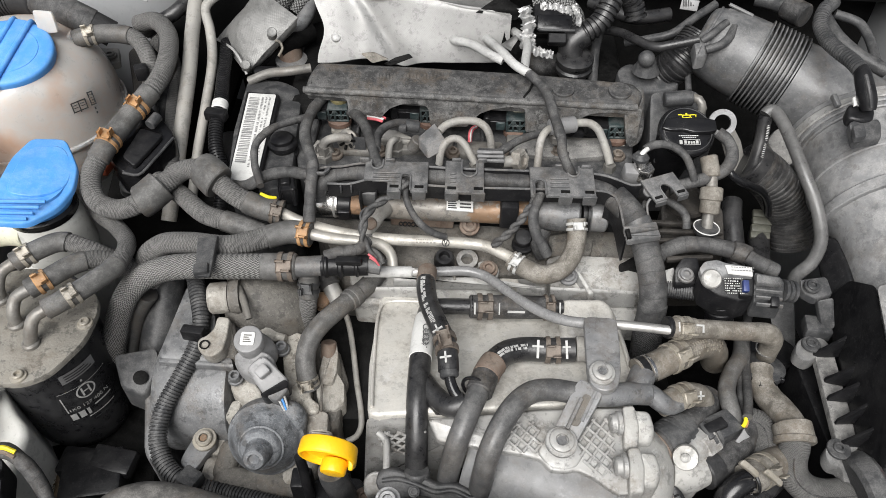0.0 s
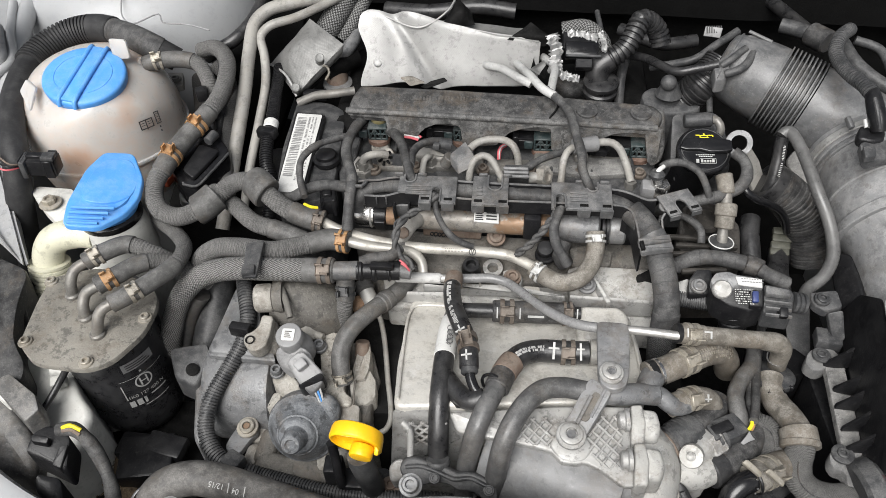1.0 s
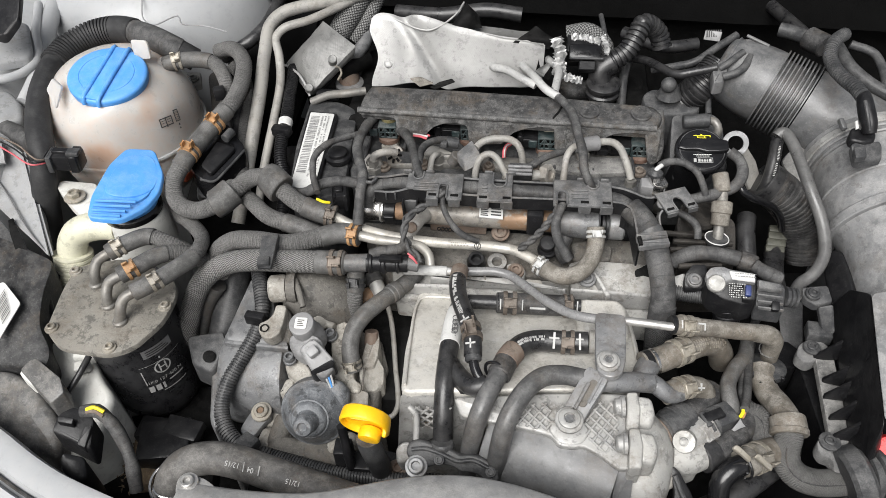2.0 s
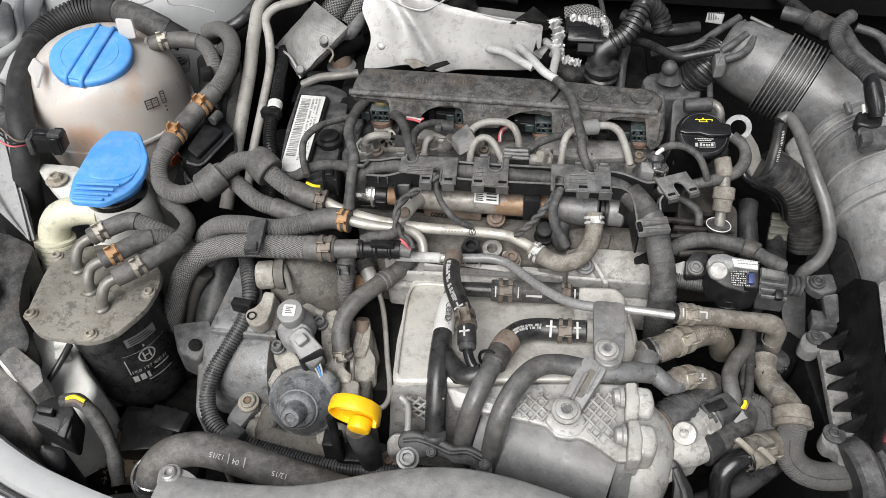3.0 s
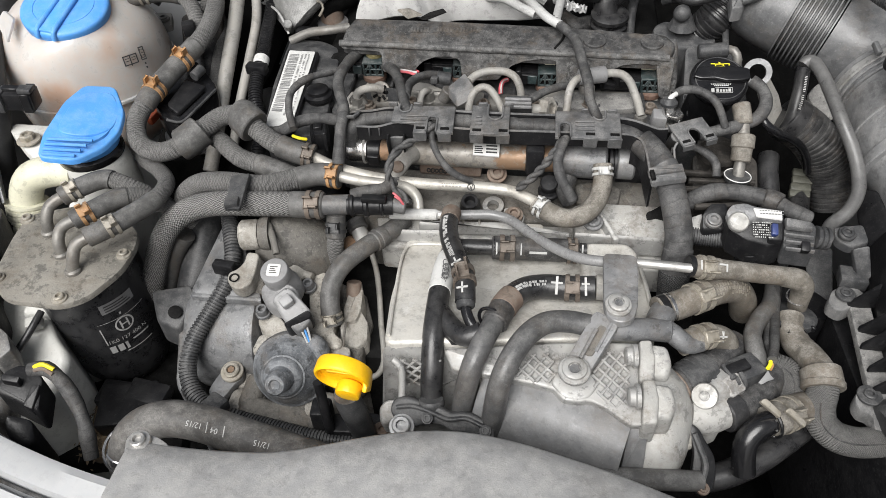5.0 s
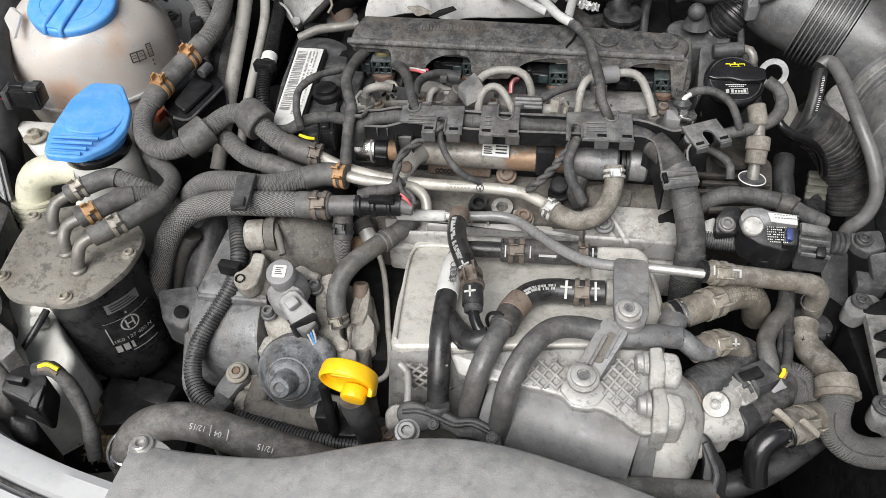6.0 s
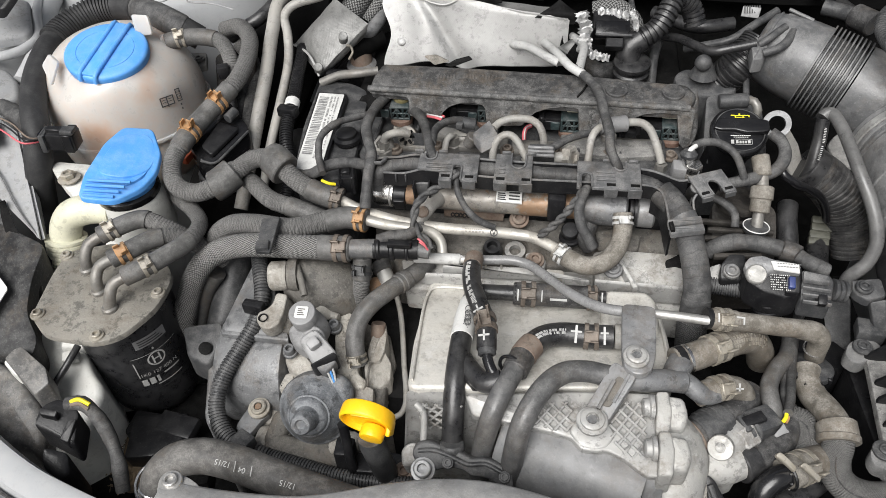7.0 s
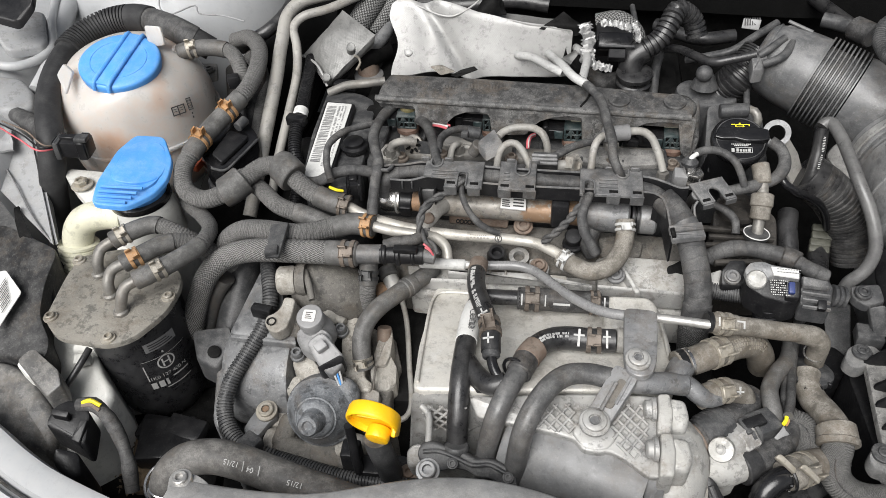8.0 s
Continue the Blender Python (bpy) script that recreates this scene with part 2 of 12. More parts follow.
CAST_TAN = mat("cast_aluminium_grimy", (0.34, 0.325, 0.295), 0.6, 0.25, dust=0.7, dust_color=(0.27, 0.255, 0.225), bump=0.5, grain=400, scuff=0.35, var=0.45, stain=0.5)
CAST_GREY = mat("gearbox_alloy", (0.15, 0.153, 0.158), 0.42, 0.4, dust=0.4, dust_color=(0.24, 0.24, 0.235), bump=0.2, grain=500, scuff=0.3, grit=1.0, stain=0.35)
CAST_ROUGH = mat("cast_rough_pale", (0.42, 0.4, 0.36), 0.7, 0.1, dust=0.5, dust_color=(0.3, 0.28, 0.24), bump=0.9, grain=260, scuff=0.5, var=0.5, grit=1.3, stain=0.5)
SHELL_GREY = mat("cooler_shell_grey", (0.16, 0.162, 0.165), 0.42, 0.15, dust=0.35, dust_color=(0.26, 0.255, 0.245), bump=0.05, grain=500, scuff=0.15, grit=0.5, stain=0.3)
CAP_GREY = mat("cap_bluish_grey", (0.07, 0.075, 0.082), 0.5, dust=0.5, dust_color=(0.27, 0.28, 0.29), bump=0.35, grain=300, scuff=0.5, grit=1.2, stain=0.35)
SLEEVE_GREY = mat("sleeve_grey_gloss", (0.2, 0.2, 0.2), 0.22, dust=0.2, grit=0.4)
CAST_DUSTY = mat("cast_aluminium_dusty", (0.4, 0.395, 0.38), 0.5, 0.4, dust=0.6, dust_color=(0.34, 0.33, 0.3), bump=0.15, grain=500, scuff=0.3, grit=0.9, stain=0.5)
SHEET_BEIGE = mat("cooler_sheet", (0.62, 0.605, 0.565), 0.42, 0.35, dust=0.45, dust_color=(0.45, 0.425, 0.375), scuff=0.12, var=0.15, grit=0.55, stain=0.35)
STEEL = mat("steel", (0.5, 0.49, 0.47), 0.36, 0.8, dust=0.4)
PIPE_ALU = mat("pipe_aluminium", (0.42, 0.405, 0.372), 0.44, 0.5, dust=0.45, dust_color=(0.36, 0.335, 0.285), stain=0.3)
PIPE_GREY = mat("pipe_dull_grey", (0.17, 0.165, 0.155), 0.42, 0.4, dust=0.4, dust_color=(0.26, 0.245, 0.215), stain=0.4)
PIPE_PALE = mat("pipe_pale_grey", (0.27, 0.263, 0.248), 0.55, 0.15, dust=0.55, dust_color=(0.32, 0.305, 0.27), stain=0.35)
PIPE_WORN = mat("pipe_worn_grey", (0.075, 0.074, 0.073), 0.3, 0.0, dust=0.3, dust_color=(0.2, 0.198, 0.192), var=0.5, grit=0.25, scuff=0.3, spec=0.6)
TUBE_GREY = mat("tube_scuffed_grey", (0.06, 0.06, 0.061), 0.34, 0.1, dust=0.45, dust_color=(0.2, 0.197, 0.19), var=0.4, scuff=0.5, grit=0.6, stain=0.2)
CLIP_OLIVE = mat("clip_olive_grey", (0.06, 0.06, 0.048), 0.5, dust=0.4, dust_color=(0.16, 0.16, 0.13), grit=0.4)
CHROME = mat("chromed_steel", (0.62, 0.61, 0.595), 0.2, 1.0, dust=0.08, grit=0.4)
RUST = mat("rusted_steel", (0.15, 0.105, 0.08), 0.7, 0.2, dust=0.6, dust_color=(0.22, 0.195, 0.165), var=0.5, scuff=0.2)
RAIL = rusting(mat("rail_steel", (0.25, 0.24, 0.222), 0.45, 0.4, dust=0.5, dust_color=(0.2, 0.17, 0.135), var=0.4, scuff=0.3, up=0.1, grit=1.0, stain=0.5), 0.3, 0.85, (0.23, 0.135, 0.072))
RAIL_PALE = mat("rail_pale_cast", (0.25, 0.243, 0.23), 0.55, 0.2, dust=0.5, dust_color=(0.28, 0.265, 0.235), bump=0.3, grit=0.9, stain=0.4)
HOSE_MOTTLED = mat("hose_mottled", (0.11, 0.108, 0.104), 0.6, dust=0.5, dust_color=(0.24, 0.232, 0.22), bump=1.0, grain=260, var=0.4, grit=1.0)
CLAMP_RUST = mat("clamp_rusty", (0.135, 0.108, 0.088), 0.55, 0.4, dust=0.5, dust_color=(0.24, 0.215, 0.185), var=0.4)
CLAMP_ORANGE = mat("clamp_orange", (0.42, 0.22, 0.085), 0.55, 0.1, dust=0.5, dust_color=(0.32, 0.26, 0.19), var=0.4, grit=1.0, stain=0.35)
CLAMP_TAN = mat("clamp_tan", (0.34, 0.31, 0.255), 0.45, 0.4, dust=0.4, grit=0.9, stain=0.4)
BLUE = mat("plastic_blue", (0.07, 0.29, 0.7), 0.4, dust=0.25, var=0.08, dust_color=(0.3, 0.45, 0.65), grit=0.15)
YELLOW = mat("plastic_yellow", (0.9, 0.5, 0.006), 0.38, dust=0.05, var=0.06, dust_color=(0.6, 0.4, 0.1), grit=0.12)
TANK = mat("tank_plastic", (0.5, 0.484, 0.462), 0.3, dust=0.1, dust_color=(0.6, 0.34, 0.2), var=0.06, up=-0.9, bump=0.02, grit=0.0)
seeped(TANK, (0.5, 0.27, 0.15), 0.6)
tank_shader = TANK.node_tree.nodes["Principled BSDF"].inputs
tank_shader["Subsurface Weight"].default_value, tank_shader["Subsurface Scale"].default_value = 0.6, 0.04
tank_shader["Subsurface Radius"].default_value = (1.0, 0.8, 0.65)
RESERVOIR = mat("reservoir_plastic", (0.55, 0.55, 0.52), 0.4, dust=0.3, dust_color=(0.46, 0.44, 0.4), var=0.08, grit=0.4)
NECK = mat("filler_neck_plastic", (0.6, 0.585, 0.45), 0.38, dust=0.25, var=0.1)
PAINT = mat("white_paint", (0.36, 0.368, 0.376), 0.42, dust=0.25, dust_color=(0.42, 0.41, 0.395), var=0.05, bump=0.03, coat=0.12, grit=0.15)
PAINT_SILVER = mat("silver_white_paint", (0.34, 0.346, 0.352), 0.4, 0.2, dust=0.3, dust_color=(0.36, 0.355, 0.34), var=0.08, bump=0.04, coat=0.1, grit=0.4)
PAINT_DULL = mat("white_paint_dusty", (0.27, 0.275, 0.282), 0.55, dust=0.4, dust_color=(0.3, 0.295, 0.28), var=0.1, bump=0.05, grit=0.6, stain=0.25)
LID = mat("filter_lid_metal", (0.2, 0.19, 0.168), 0.55, 0.2, dust=0.55, dust_color=(0.22, 0.203, 0.172), bump=0.35, scuff=0.5, var=0.35, grit=1.1, stain=0.4)
# Dusty cover front, paler than the top to stand for frontal light.
COVER_FRONT_LIT = mat("moulded_cover_front_lit", (0.04, 0.04, 0.04), 0.55, dust=0.55, dust_color=(0.2, 0.197, 0.192), grain=520, bump=0.35, scuff=0.9, spec=0.35, up=-0.4, grit=1.2, stain=0.4)
LABEL = mat("label_white", (0.62, 0.62, 0.6), 0.5, dust=0.16, var=0.05, bump=0.02, grit=0.3)
WRAP = mat("glass_wrap", (0.42, 0.42, 0.41), 0.6, dust=0.3, bump=0.4, grain=600)
PRINT_DARK = mat("print_dark", (0.03, 0.03, 0.03), 0.5, dust=0.05, grit=0.1)
PRINT_WHITE = mat("print_white", (0.46, 0.46, 0.447), 0.55, dust=0.18, grit=0.4)
PRINT_YELLOW = mat("print_yellow", (0.88, 0.68, 0.02), 0.5, dust=0.05, grit=0.1)
PRINT_YELLOW_OLD = mat("yellowed_plastic", (0.2, 0.17, 0.07), 0.5, dust=0.4, grit=0.4)
RED = mat("red_plastic", (0.7, 0.03, 0.03), 0.4, dust=0.05, grit=0.1)
PINK = mat("red_tag", (0.55, 0.1, 0.12), 0.5, dust=0.1, grit=0.1)
ORANGE_TAB = mat("orange_red_plastic", (0.38, 0.07, 0.02), 0.45, dust=0.15, grit=0.1)
GREEN_DARK = mat("connector_green", (0.014, 0.03, 0.032), 0.42, dust=0.3, grit=0.2)
BROWN_CLIP = mat("retainer_brown", (0.13, 0.075, 0.055), 0.55, dust=0.4, dust_color=(0.2, 0.16, 0.13))
GRIME = mat("brown_grime", (0.085, 0.08, 0.072), 0.65, 0.1, dust=0.5, dust_color=(0.2, 0.188, 0.168), bump=0.4, var=0.5, grit=1.0, stain=0.4)
GRIME_DARK = mat("dark_brown_grime", (0.022, 0.02, 0.018), 0.6, 0.1, dust=0.35, dust_color=(0.1, 0.088, 0.075), bump=0.4, var=0.5, grit=0.6)
NAVY = mat("plastic_navy", (0.015, 0.035, 0.16), 0.4, dust=0.1, grit=0.2)
RUST_WARM = mat("rust_orange", (0.2, 0.115, 0.062), 0.65, 0.2, dust=0.5, dust_color=(0.2, 0.165, 0.13), var=0.5, up=0.2, grit=0.9)
# Grimy black, held near zero so gaps and holes carry their shade.
GRIME_SHADE = mat("grimy_shade_black", (0.004, 0.004, 0.004), 0.65, 0.1, dust=0.03, bump=0.25, spec=0.1, grit=0.06)
LITTER = mat("dried_litter", (0.09, 0.065, 0.042), 0.85, dust=0.5, dust_color=(0.28, 0.21, 0.13), var=0.6, grain=200, bump=0.6)
ASPHALT = mat("asphalt", (0.05, 0.05, 0.05), 0.85, dust=0.2, grain=200, bump=0.6)
BRAID = weave("braided_sleeve", (0.02, 0.02, 0.02), (0.28, 0.275, 0.266), 0.0048, slant=0.5)
BRAID_FINE = weave("braided_sleeve_fine", (0.016, 0.016, 0.016), (0.27, 0.265, 0.256), 0.0024, slant=0.4)
BRAID_GREY = weave("cloth_sleeve_grey", (0.05, 0.05, 0.049), (0.16, 0.157, 0.151), 0.0024, slant=0.8, dust=0.35)
MESH_DARK = weave("mesh_sleeve", (0.01, 0.01, 0.01), (0.24, 0.24, 0.235), 0.0096, dust=0.06, slant=1.0)
MESH_FINE = weave("mesh_sleeve_fine", (0.015, 0.015, 0.015), (0.12, 0.12, 0.12), 0.0048, dust=0.15, slant=1.0)
FOIL = dimpled("heat_shield_foil", (0.38, 0.378, 0.37), 0.0019, 0.45, 0.35, 0.16)
FOIL_GREY = dimpled("heat_shield_grey", (0.18, 0.18, 0.174), 0.0020, 0.48, 0.3, 0.22)
FOIL_BRIGHT = mat("foil_bright", (0.42, 0.42, 0.415), 0.36, 0.7, dust=0.3, bump=0.5, grain=300, grit=1.0)




def join(*parts_):
    """Several shapes (vertices, faces, uv) as one."""
    vs, fs, us = [], [], []
    for v, f, u in parts_:
        k = len(vs)
        vs += v
        fs += [tuple(i + k for i in q) for q in f]
        us += u if u else [[(0, 0)] * len(q) for q in f]
    return vs, fs, us


def part(name, shape, material, parent=None, label="", kind=""):
    """Links a shape as ONE mesh object under a thing or a part."""
    vs, fs, us = shape
    me = bpy.data.meshes.new(name)
    me.from_pydata([tuple(v) for v in vs], [], fs)
    if us:
        layer = me.uv_layers.new(name="UVMap")
        flat = [c for q in us for p in q for c in p]
        layer.data.foreach_set("uv", flat)
    me.polygons.foreach_set("use_smooth", [True] * len(me.polygons))
    me.update()
    me.set_sharp_from_angle(angle=radians(38))
    me.materials.append(material)
    ob = new(name, me)
    if parent is not None:
        ob.parent = parent
        ob.matrix_parent_inverse = Matrix.Translation(-BASE.get(parent.name, Vector((0, 0, 0))))
    return tagged(ob, label=label, kind=kind)


BASE = {}
GIRTH = 0.87


def thing(name, at, label, category, group="", kind=""):
    """An Empty at the thing's base, for parts to hang on."""
    ob = new(name)
    ob.empty_display_size = 0.02
    ob.location = Vector(at)
    BASE[ob.name] = Vector(at)
    return tagged(ob, label, category, group, kind)


def spline(pts, step=0.004):
    """A smooth run through points (x, y, z) or (x, y, z, r): places and radii at even steps."""
    p = [np.array(q, float) for q in pts]
    if len(p) == 2:
        p = [p[0], (p[0] + p[1]) / 2, p[1]]
    p = [2 * p[0] - p[1]] + p + [2 * p[-1] - p[-2]]
    out = []
    for a, b, c, d in zip(p, p[1:], p[2:], p[3:]):
        k = max(2, int(np.linalg.norm((c - b)[:3]) / step))
        t1 = max(1e-5, np.linalg.norm((b - a)[:3])) ** 0.5
        t2 = t1 + max(1e-5, np.linalg.norm((c - b)[:3])) ** 0.5
        t3 = t2 + max(1e-5, np.linalg.norm((d - c)[:3])) ** 0.5
        for t in np.linspace(t1, t2, k, endpoint=False):
            a1 = a * (t1 - t) / t1 + b * t / t1
            a2 = b * (t2 - t) / (t2 - t1) + c * (t - t1) / (t2 - t1)
            a3 = c * (t3 - t) / (t3 - t2) + d * (t - t2) / (t3 - t2)
            b1 = a1 * (t2 - t) / t2 + a2 * t / t2
            b2 = a2 * (t3 - t) / (t3 - t1) + a3 * (t - t1) / (t3 - t1)
            out.append(b1 * (t2 - t) / (t2 - t1) + b2 * (t - t1) / (t2 - t1))
    out.append(p[-2])
    return out


def sweep(path, radius=None, sides=14, squash=1.0, cap=True):
    """A round skin along places; radius: one number, or none to take each place's fourth value."""
    vs, fs, us, run = [], [], [], 0.0
    up = None
    for i, q in enumerate(path):
        a, b = path[max(0, i - 1)], path[min(len(path) - 1, i + 1)]
        d = Vector((b - a)[:3]).normalized()
        if up is None:
            up = d.orthogonal().normalized()
        up = (up - d * up.dot(d)).normalized()
        side = d.cross(up)
        r = radius if radius is not None else q[3]
        if i:
            run += float(np.linalg.norm((q - path[i - 1])[:3]))
        c = Vector(q[:3])
        for k in range(sides):
            t = 2 * math.pi * k / sides
            vs.append(c + up * (r * math.cos(t)) + side * (r * squash * math.sin(t)))
        if i:
            o = (i - 1) * sides
            girth = max(1, round(2 * math.pi * r / 0.0048)) * 0.0048 / sides
            last = run - float(np.linalg.norm((q - path[i - 1])[:3]))
            for k in range(sides):
                k2 = (k + 1) % sides
                fs.append((o + k, o + k2, o + sides + k2, o + sides + k))
                us.append([(last, k * girth), (last, (k + 1) * girth), (run, (k + 1) * girth), (run, k * girth)])
    if cap:
        n = len(vs)
        for ring, flip in ((range(sides), True), (range(n - sides, n), False)):
            q = tuple(reversed(ring)) if flip else tuple(ring)
            fs.append(q)
            us.append([(0, 0)] * len(q))
    return vs, fs, us


def ribbed(path, radius, pitch=0.0042, depth=0.0016, sides=14, duty=0.55):
    """A corrugated skin along places: flat-topped ribs with narrow grooves."""
    run, length = [0.0], 0.0
    for a, b in zip(path, path[1:]):
        length += float(np.linalg.norm((b - a)[:3]))
        run.append(length)
    pts = np.array([q[:3] for q in path])
    out = []
    k = max(2, int(length / pitch))
    for i in range(k):
        for f, dr in ((0.0, -depth), (0.12, 0), (0.12 + duty, 0), (0.24 + duty, -depth)):
            s = (i + f) / k * length
            q = [np.interp(s, run, pts[:, j]) for j in range(3)]
            out.append(np.array([*q, radius + dr]))
    return sweep(out, None, sides)


def cut(path, a, b):
    """The stretch of a run between two fractions of its length."""
    run, length = [0.0], 0.0
    for p, q in zip(path, path[1:]):
        length += float(np.linalg.norm((q - p)[:3]))
        run.append(length)
    m = np.array(path)
    ss = [a * length] + [s for s in run if a * length < s < b * length] + [b * length]
    return [np.array([np.interp(s, run, m[:, j]) for j in range(m.shape[1])]) for s in ss]


def frac(path, at):
    """The fraction of a run's length that lies nearest to a place."""
    run, length, best = [0.0], 0.0, (9, 0)
    for p, q in zip(path, path[1:]):
        length += float(np.linalg.norm((q - p)[:3]))
        run.append(length)
    for s, q in zip(run, path):
        best = min(best, ((Vector(q[:3]) - Vector(at)).length, s))
    return best[1] / length


def lathe(at, axis, profile, sides=24, lobes=0, lobe_depth=0.0):
    """A turned shape: profile of (height along the axis, radius). lobes: waves on the innermost recess."""
    d = Vector(axis).normalized()
    a = d.orthogonal().normalized()
    b = d.cross(a)
    vs, fs = [], []
    for h, r in profile:
        for k in range(sides):
            t = 2 * math.pi * k / sides
            rr = max(r, 1e-5)
            vs.append(Vector(at) + d * h + a * (rr * math.cos(t)) + b * (rr * math.sin(t)))
    for i in range(len(profile) - 1):
        for k in range(sides):
            k2 = (k + 1) % sides
            fs.append((i * sides + k, i * sides + k2, (i + 1) * sides + k2, (i + 1) * sides + k))
    us = [[(0, 0)] * 4 for _ in fs]
    n = (len(profile) - 1) * sides
    fs += [tuple(reversed(range(sides))), tuple(range(n, n + sides))]
    us += [[(0, 0)] * sides] * 2
    return vs, fs, us


def rod(p0, p1, r0, r1=None, sides=18, bevel=0.12):
    """A cylinder or cone between two places with rounded rims."""
    r1 = r0 if r1 is None else r1
    d = Vector(p1) - Vector(p0)
    h, e = d.length, bevel * min(r0, r1)
    e = min(e, h * 0.3)
    return lathe(p0, d, [(0, r0 - e), (e, r0), (h - e, r1), (h, r1 - e)], sides)


def from_bm(bm):
    bm.verts.index_update()
    vs = [v.co.copy() for v in bm.verts]
    fs = [tuple(v.index for v in f.verts) for f in bm.faces]
    bm.free()
    return vs, fs, None


def box(at, size, turn=(0, 0, 0), bevel=0.0015, seg=2, taper=1.0):
    """A block with rounded edges. taper: the top's size against the bottom's."""
    bm = bmesh.new()
    bmesh.ops.create_cube(bm, size=1)
    m = pose(*at, *turn) @ Matrix.Diagonal((*size, 1))
    for v in bm.verts:
        k = taper if v.co.z > 0 else 1
        v.co = m @ Vector((v.co.x * k, v.co.y * k, v.co.z))
    if bevel:
        bmesh.ops.bevel(bm, geom=bm.edges[:], offset=min(bevel, min(size) * 0.45), segments=seg, affect="EDGES", profile=0.5)
    return from_bm(bm)


def round_corners(poly, r, seg=4):
    """A polygon of places with its corners rounded."""
    out, n = [], len(poly)
    for i in range(n):
        p, a, b = Vector(poly[i]), Vector(poly[i - 1]), Vector(poly[(i + 1) % n])
        k = min(r, (a - p).length * 0.45, (b - p).length * 0.45)
        s, e = p + (a - p).normalized() * k, p + (b - p).normalized() * k
        for j in range(seg + 1):
            t = j / seg
            out.append(s * (1 - t) ** 2 + p * 2 * t * (1 - t) + e * t * t)
    return out


def slab(poly, down, r=0.0, bevel=0.0015, seg=2):
    """A plate: a polygon of places, made thick along the vector down."""
    pts = round_corners(poly, r) if r else [Vector(p) for p in poly]
    bm = bmesh.new()
    top = [bm.verts.new(p) for p in pts]
    low = [bm.verts.new(p + Vector(down)) for p in pts]
    n = len(pts)
    f = bm.faces.new(top)
    bm.faces.new(list(reversed(low)))
    for i in range(n):
        bm.faces.new((top[i], low[i], low[(i + 1) % n], top[(i + 1) % n]))
    bmesh.ops.recalc_face_normals(bm, faces=bm.faces[:])
    if bevel:
        rim = [e for e in bm.edges if (e.verts[0] in top) and (e.verts[1] in top)]
        bmesh.ops.bevel(bm, geom=rim, offset=bevel, segments=seg, affect="EDGES", profile=0.5)
    return from_bm(bm)


def patch(corners, nx, ny, amp=0.0, scale=20.0, thick=0.0012, bend=0.0, seed=0.0):
    """A thin sheet over four corners, bowed and crumpled, with uv in metres."""
    a, b, c, d = [Vector(p) for p in corners]
    nrm = (b - a).cross(d - a).normalized()
    w, h = (b - a).length, (d - a).length
    vs, fs, us = [], [], []
    for s in (0, 1):
        for j in range(ny + 1):
            for i in range(nx + 1):
                u, v = i / nx, j / ny
                p = (a * (1 - u) + b * u) * (1 - v) + (d * (1 - u) + c * u) * v
                k = noise.noise(p * scale + Vector((seed, seed, seed))) + 0.5 * noise.noise(p * scale * 2.7)
                p = p + nrm * (amp * k + bend * math.sin(math.pi * u) * math.sin(math.pi * v) - s * thick)
                vs.append(p)
    m = (nx + 1) * (ny + 1)
    for s in (0, 1):
        for j in range(ny):
            for i in range(nx):
                o = s * m + j * (nx + 1) + i
                q = (o, o + 1, o + nx + 2, o + nx + 1)
                g = [(i / nx * w, j / ny * h), ((i + 1) / nx * w, j / ny * h), ((i + 1) / nx * w, (j + 1) / ny * h), (i / nx * w, (j + 1) / ny * h)]
                fs.append(q if s == 0 else tuple(reversed(q)))
                us.append(g if s == 0 else list(reversed(g)))
    rim = [i for i in range(nx)] + [nx + j * (nx + 1) for j in range(ny)] + [m - 1 - i for i in range(nx)] + [(ny - j) * (nx + 1) for j in range(ny)]
    for i, k in enumerate(rim):
        k2 = rim[(i + 1) % len(rim)]
        fs.append((k, k + m, k2 + m, k2))
        us.append([(0, 0)] * 4)
    return vs, fs, us


def ring(at, axis, r, t, sides=24, thick=8):
    """A torus."""
    d = Vector(axis).normalized()
    a = d.orthogonal().normalized()
    b = d.cross(a)
    vs, fs = [], []
    for i in range(sides):
        p = 2 * math.pi * i / sides
        o = a * math.cos(p) + b * math.sin(p)
        for k in range(thick):
            q = 2 * math.pi * k / thick
            vs.append(Vector(at) + o * (r + t * math.cos(q)) + d * (t * math.sin(q)))
    for i in range(sides):
        for k in range(thick):
            i2, k2 = (i + 1) % sides, (k + 1) % thick
            fs.append((i * thick + k, i2 * thick + k, i2 * thick + k2, i * thick + k2))
    return vs, fs, None


def eye_plate(at, axis, r_out, r_in, thick, sides=24):
    """A flat ring with a hole through it."""
    return lathe_open(at, axis, [(0, r_in), (0, r_out), (thick, r_out), (thick, r_in), (0, r_in)], sides)


def lathe_open(at, axis, profile, sides=24):
    """A turned shape with no end caps."""
    v, f, u = lathe(at, axis, profile, sides)
    return v, f[:-2], u[:-2]


UP = Vector((0, 0, 1))
EYEWARD = Vector((0, -0.66, 0.75))


def bolt(parent, at, axis=UP, r=0.006, h=0.006, washer=1.5, m=None, name="bolt"):
    """A flanged socket-head bolt with a lobed recess."""
    w, k = r * washer, h
    shape = lathe(at, axis, [(-0.001, w), (0.0012, w), (0.0018, w * 0.95), (0.002, r), (k * 0.85, r), (k, r * 0.86), (k, r * 0.55), (k * 0.45, r * 0.5), (k * 0.4, 0)], 18)
    return part(name, shape, m or STEEL, parent)


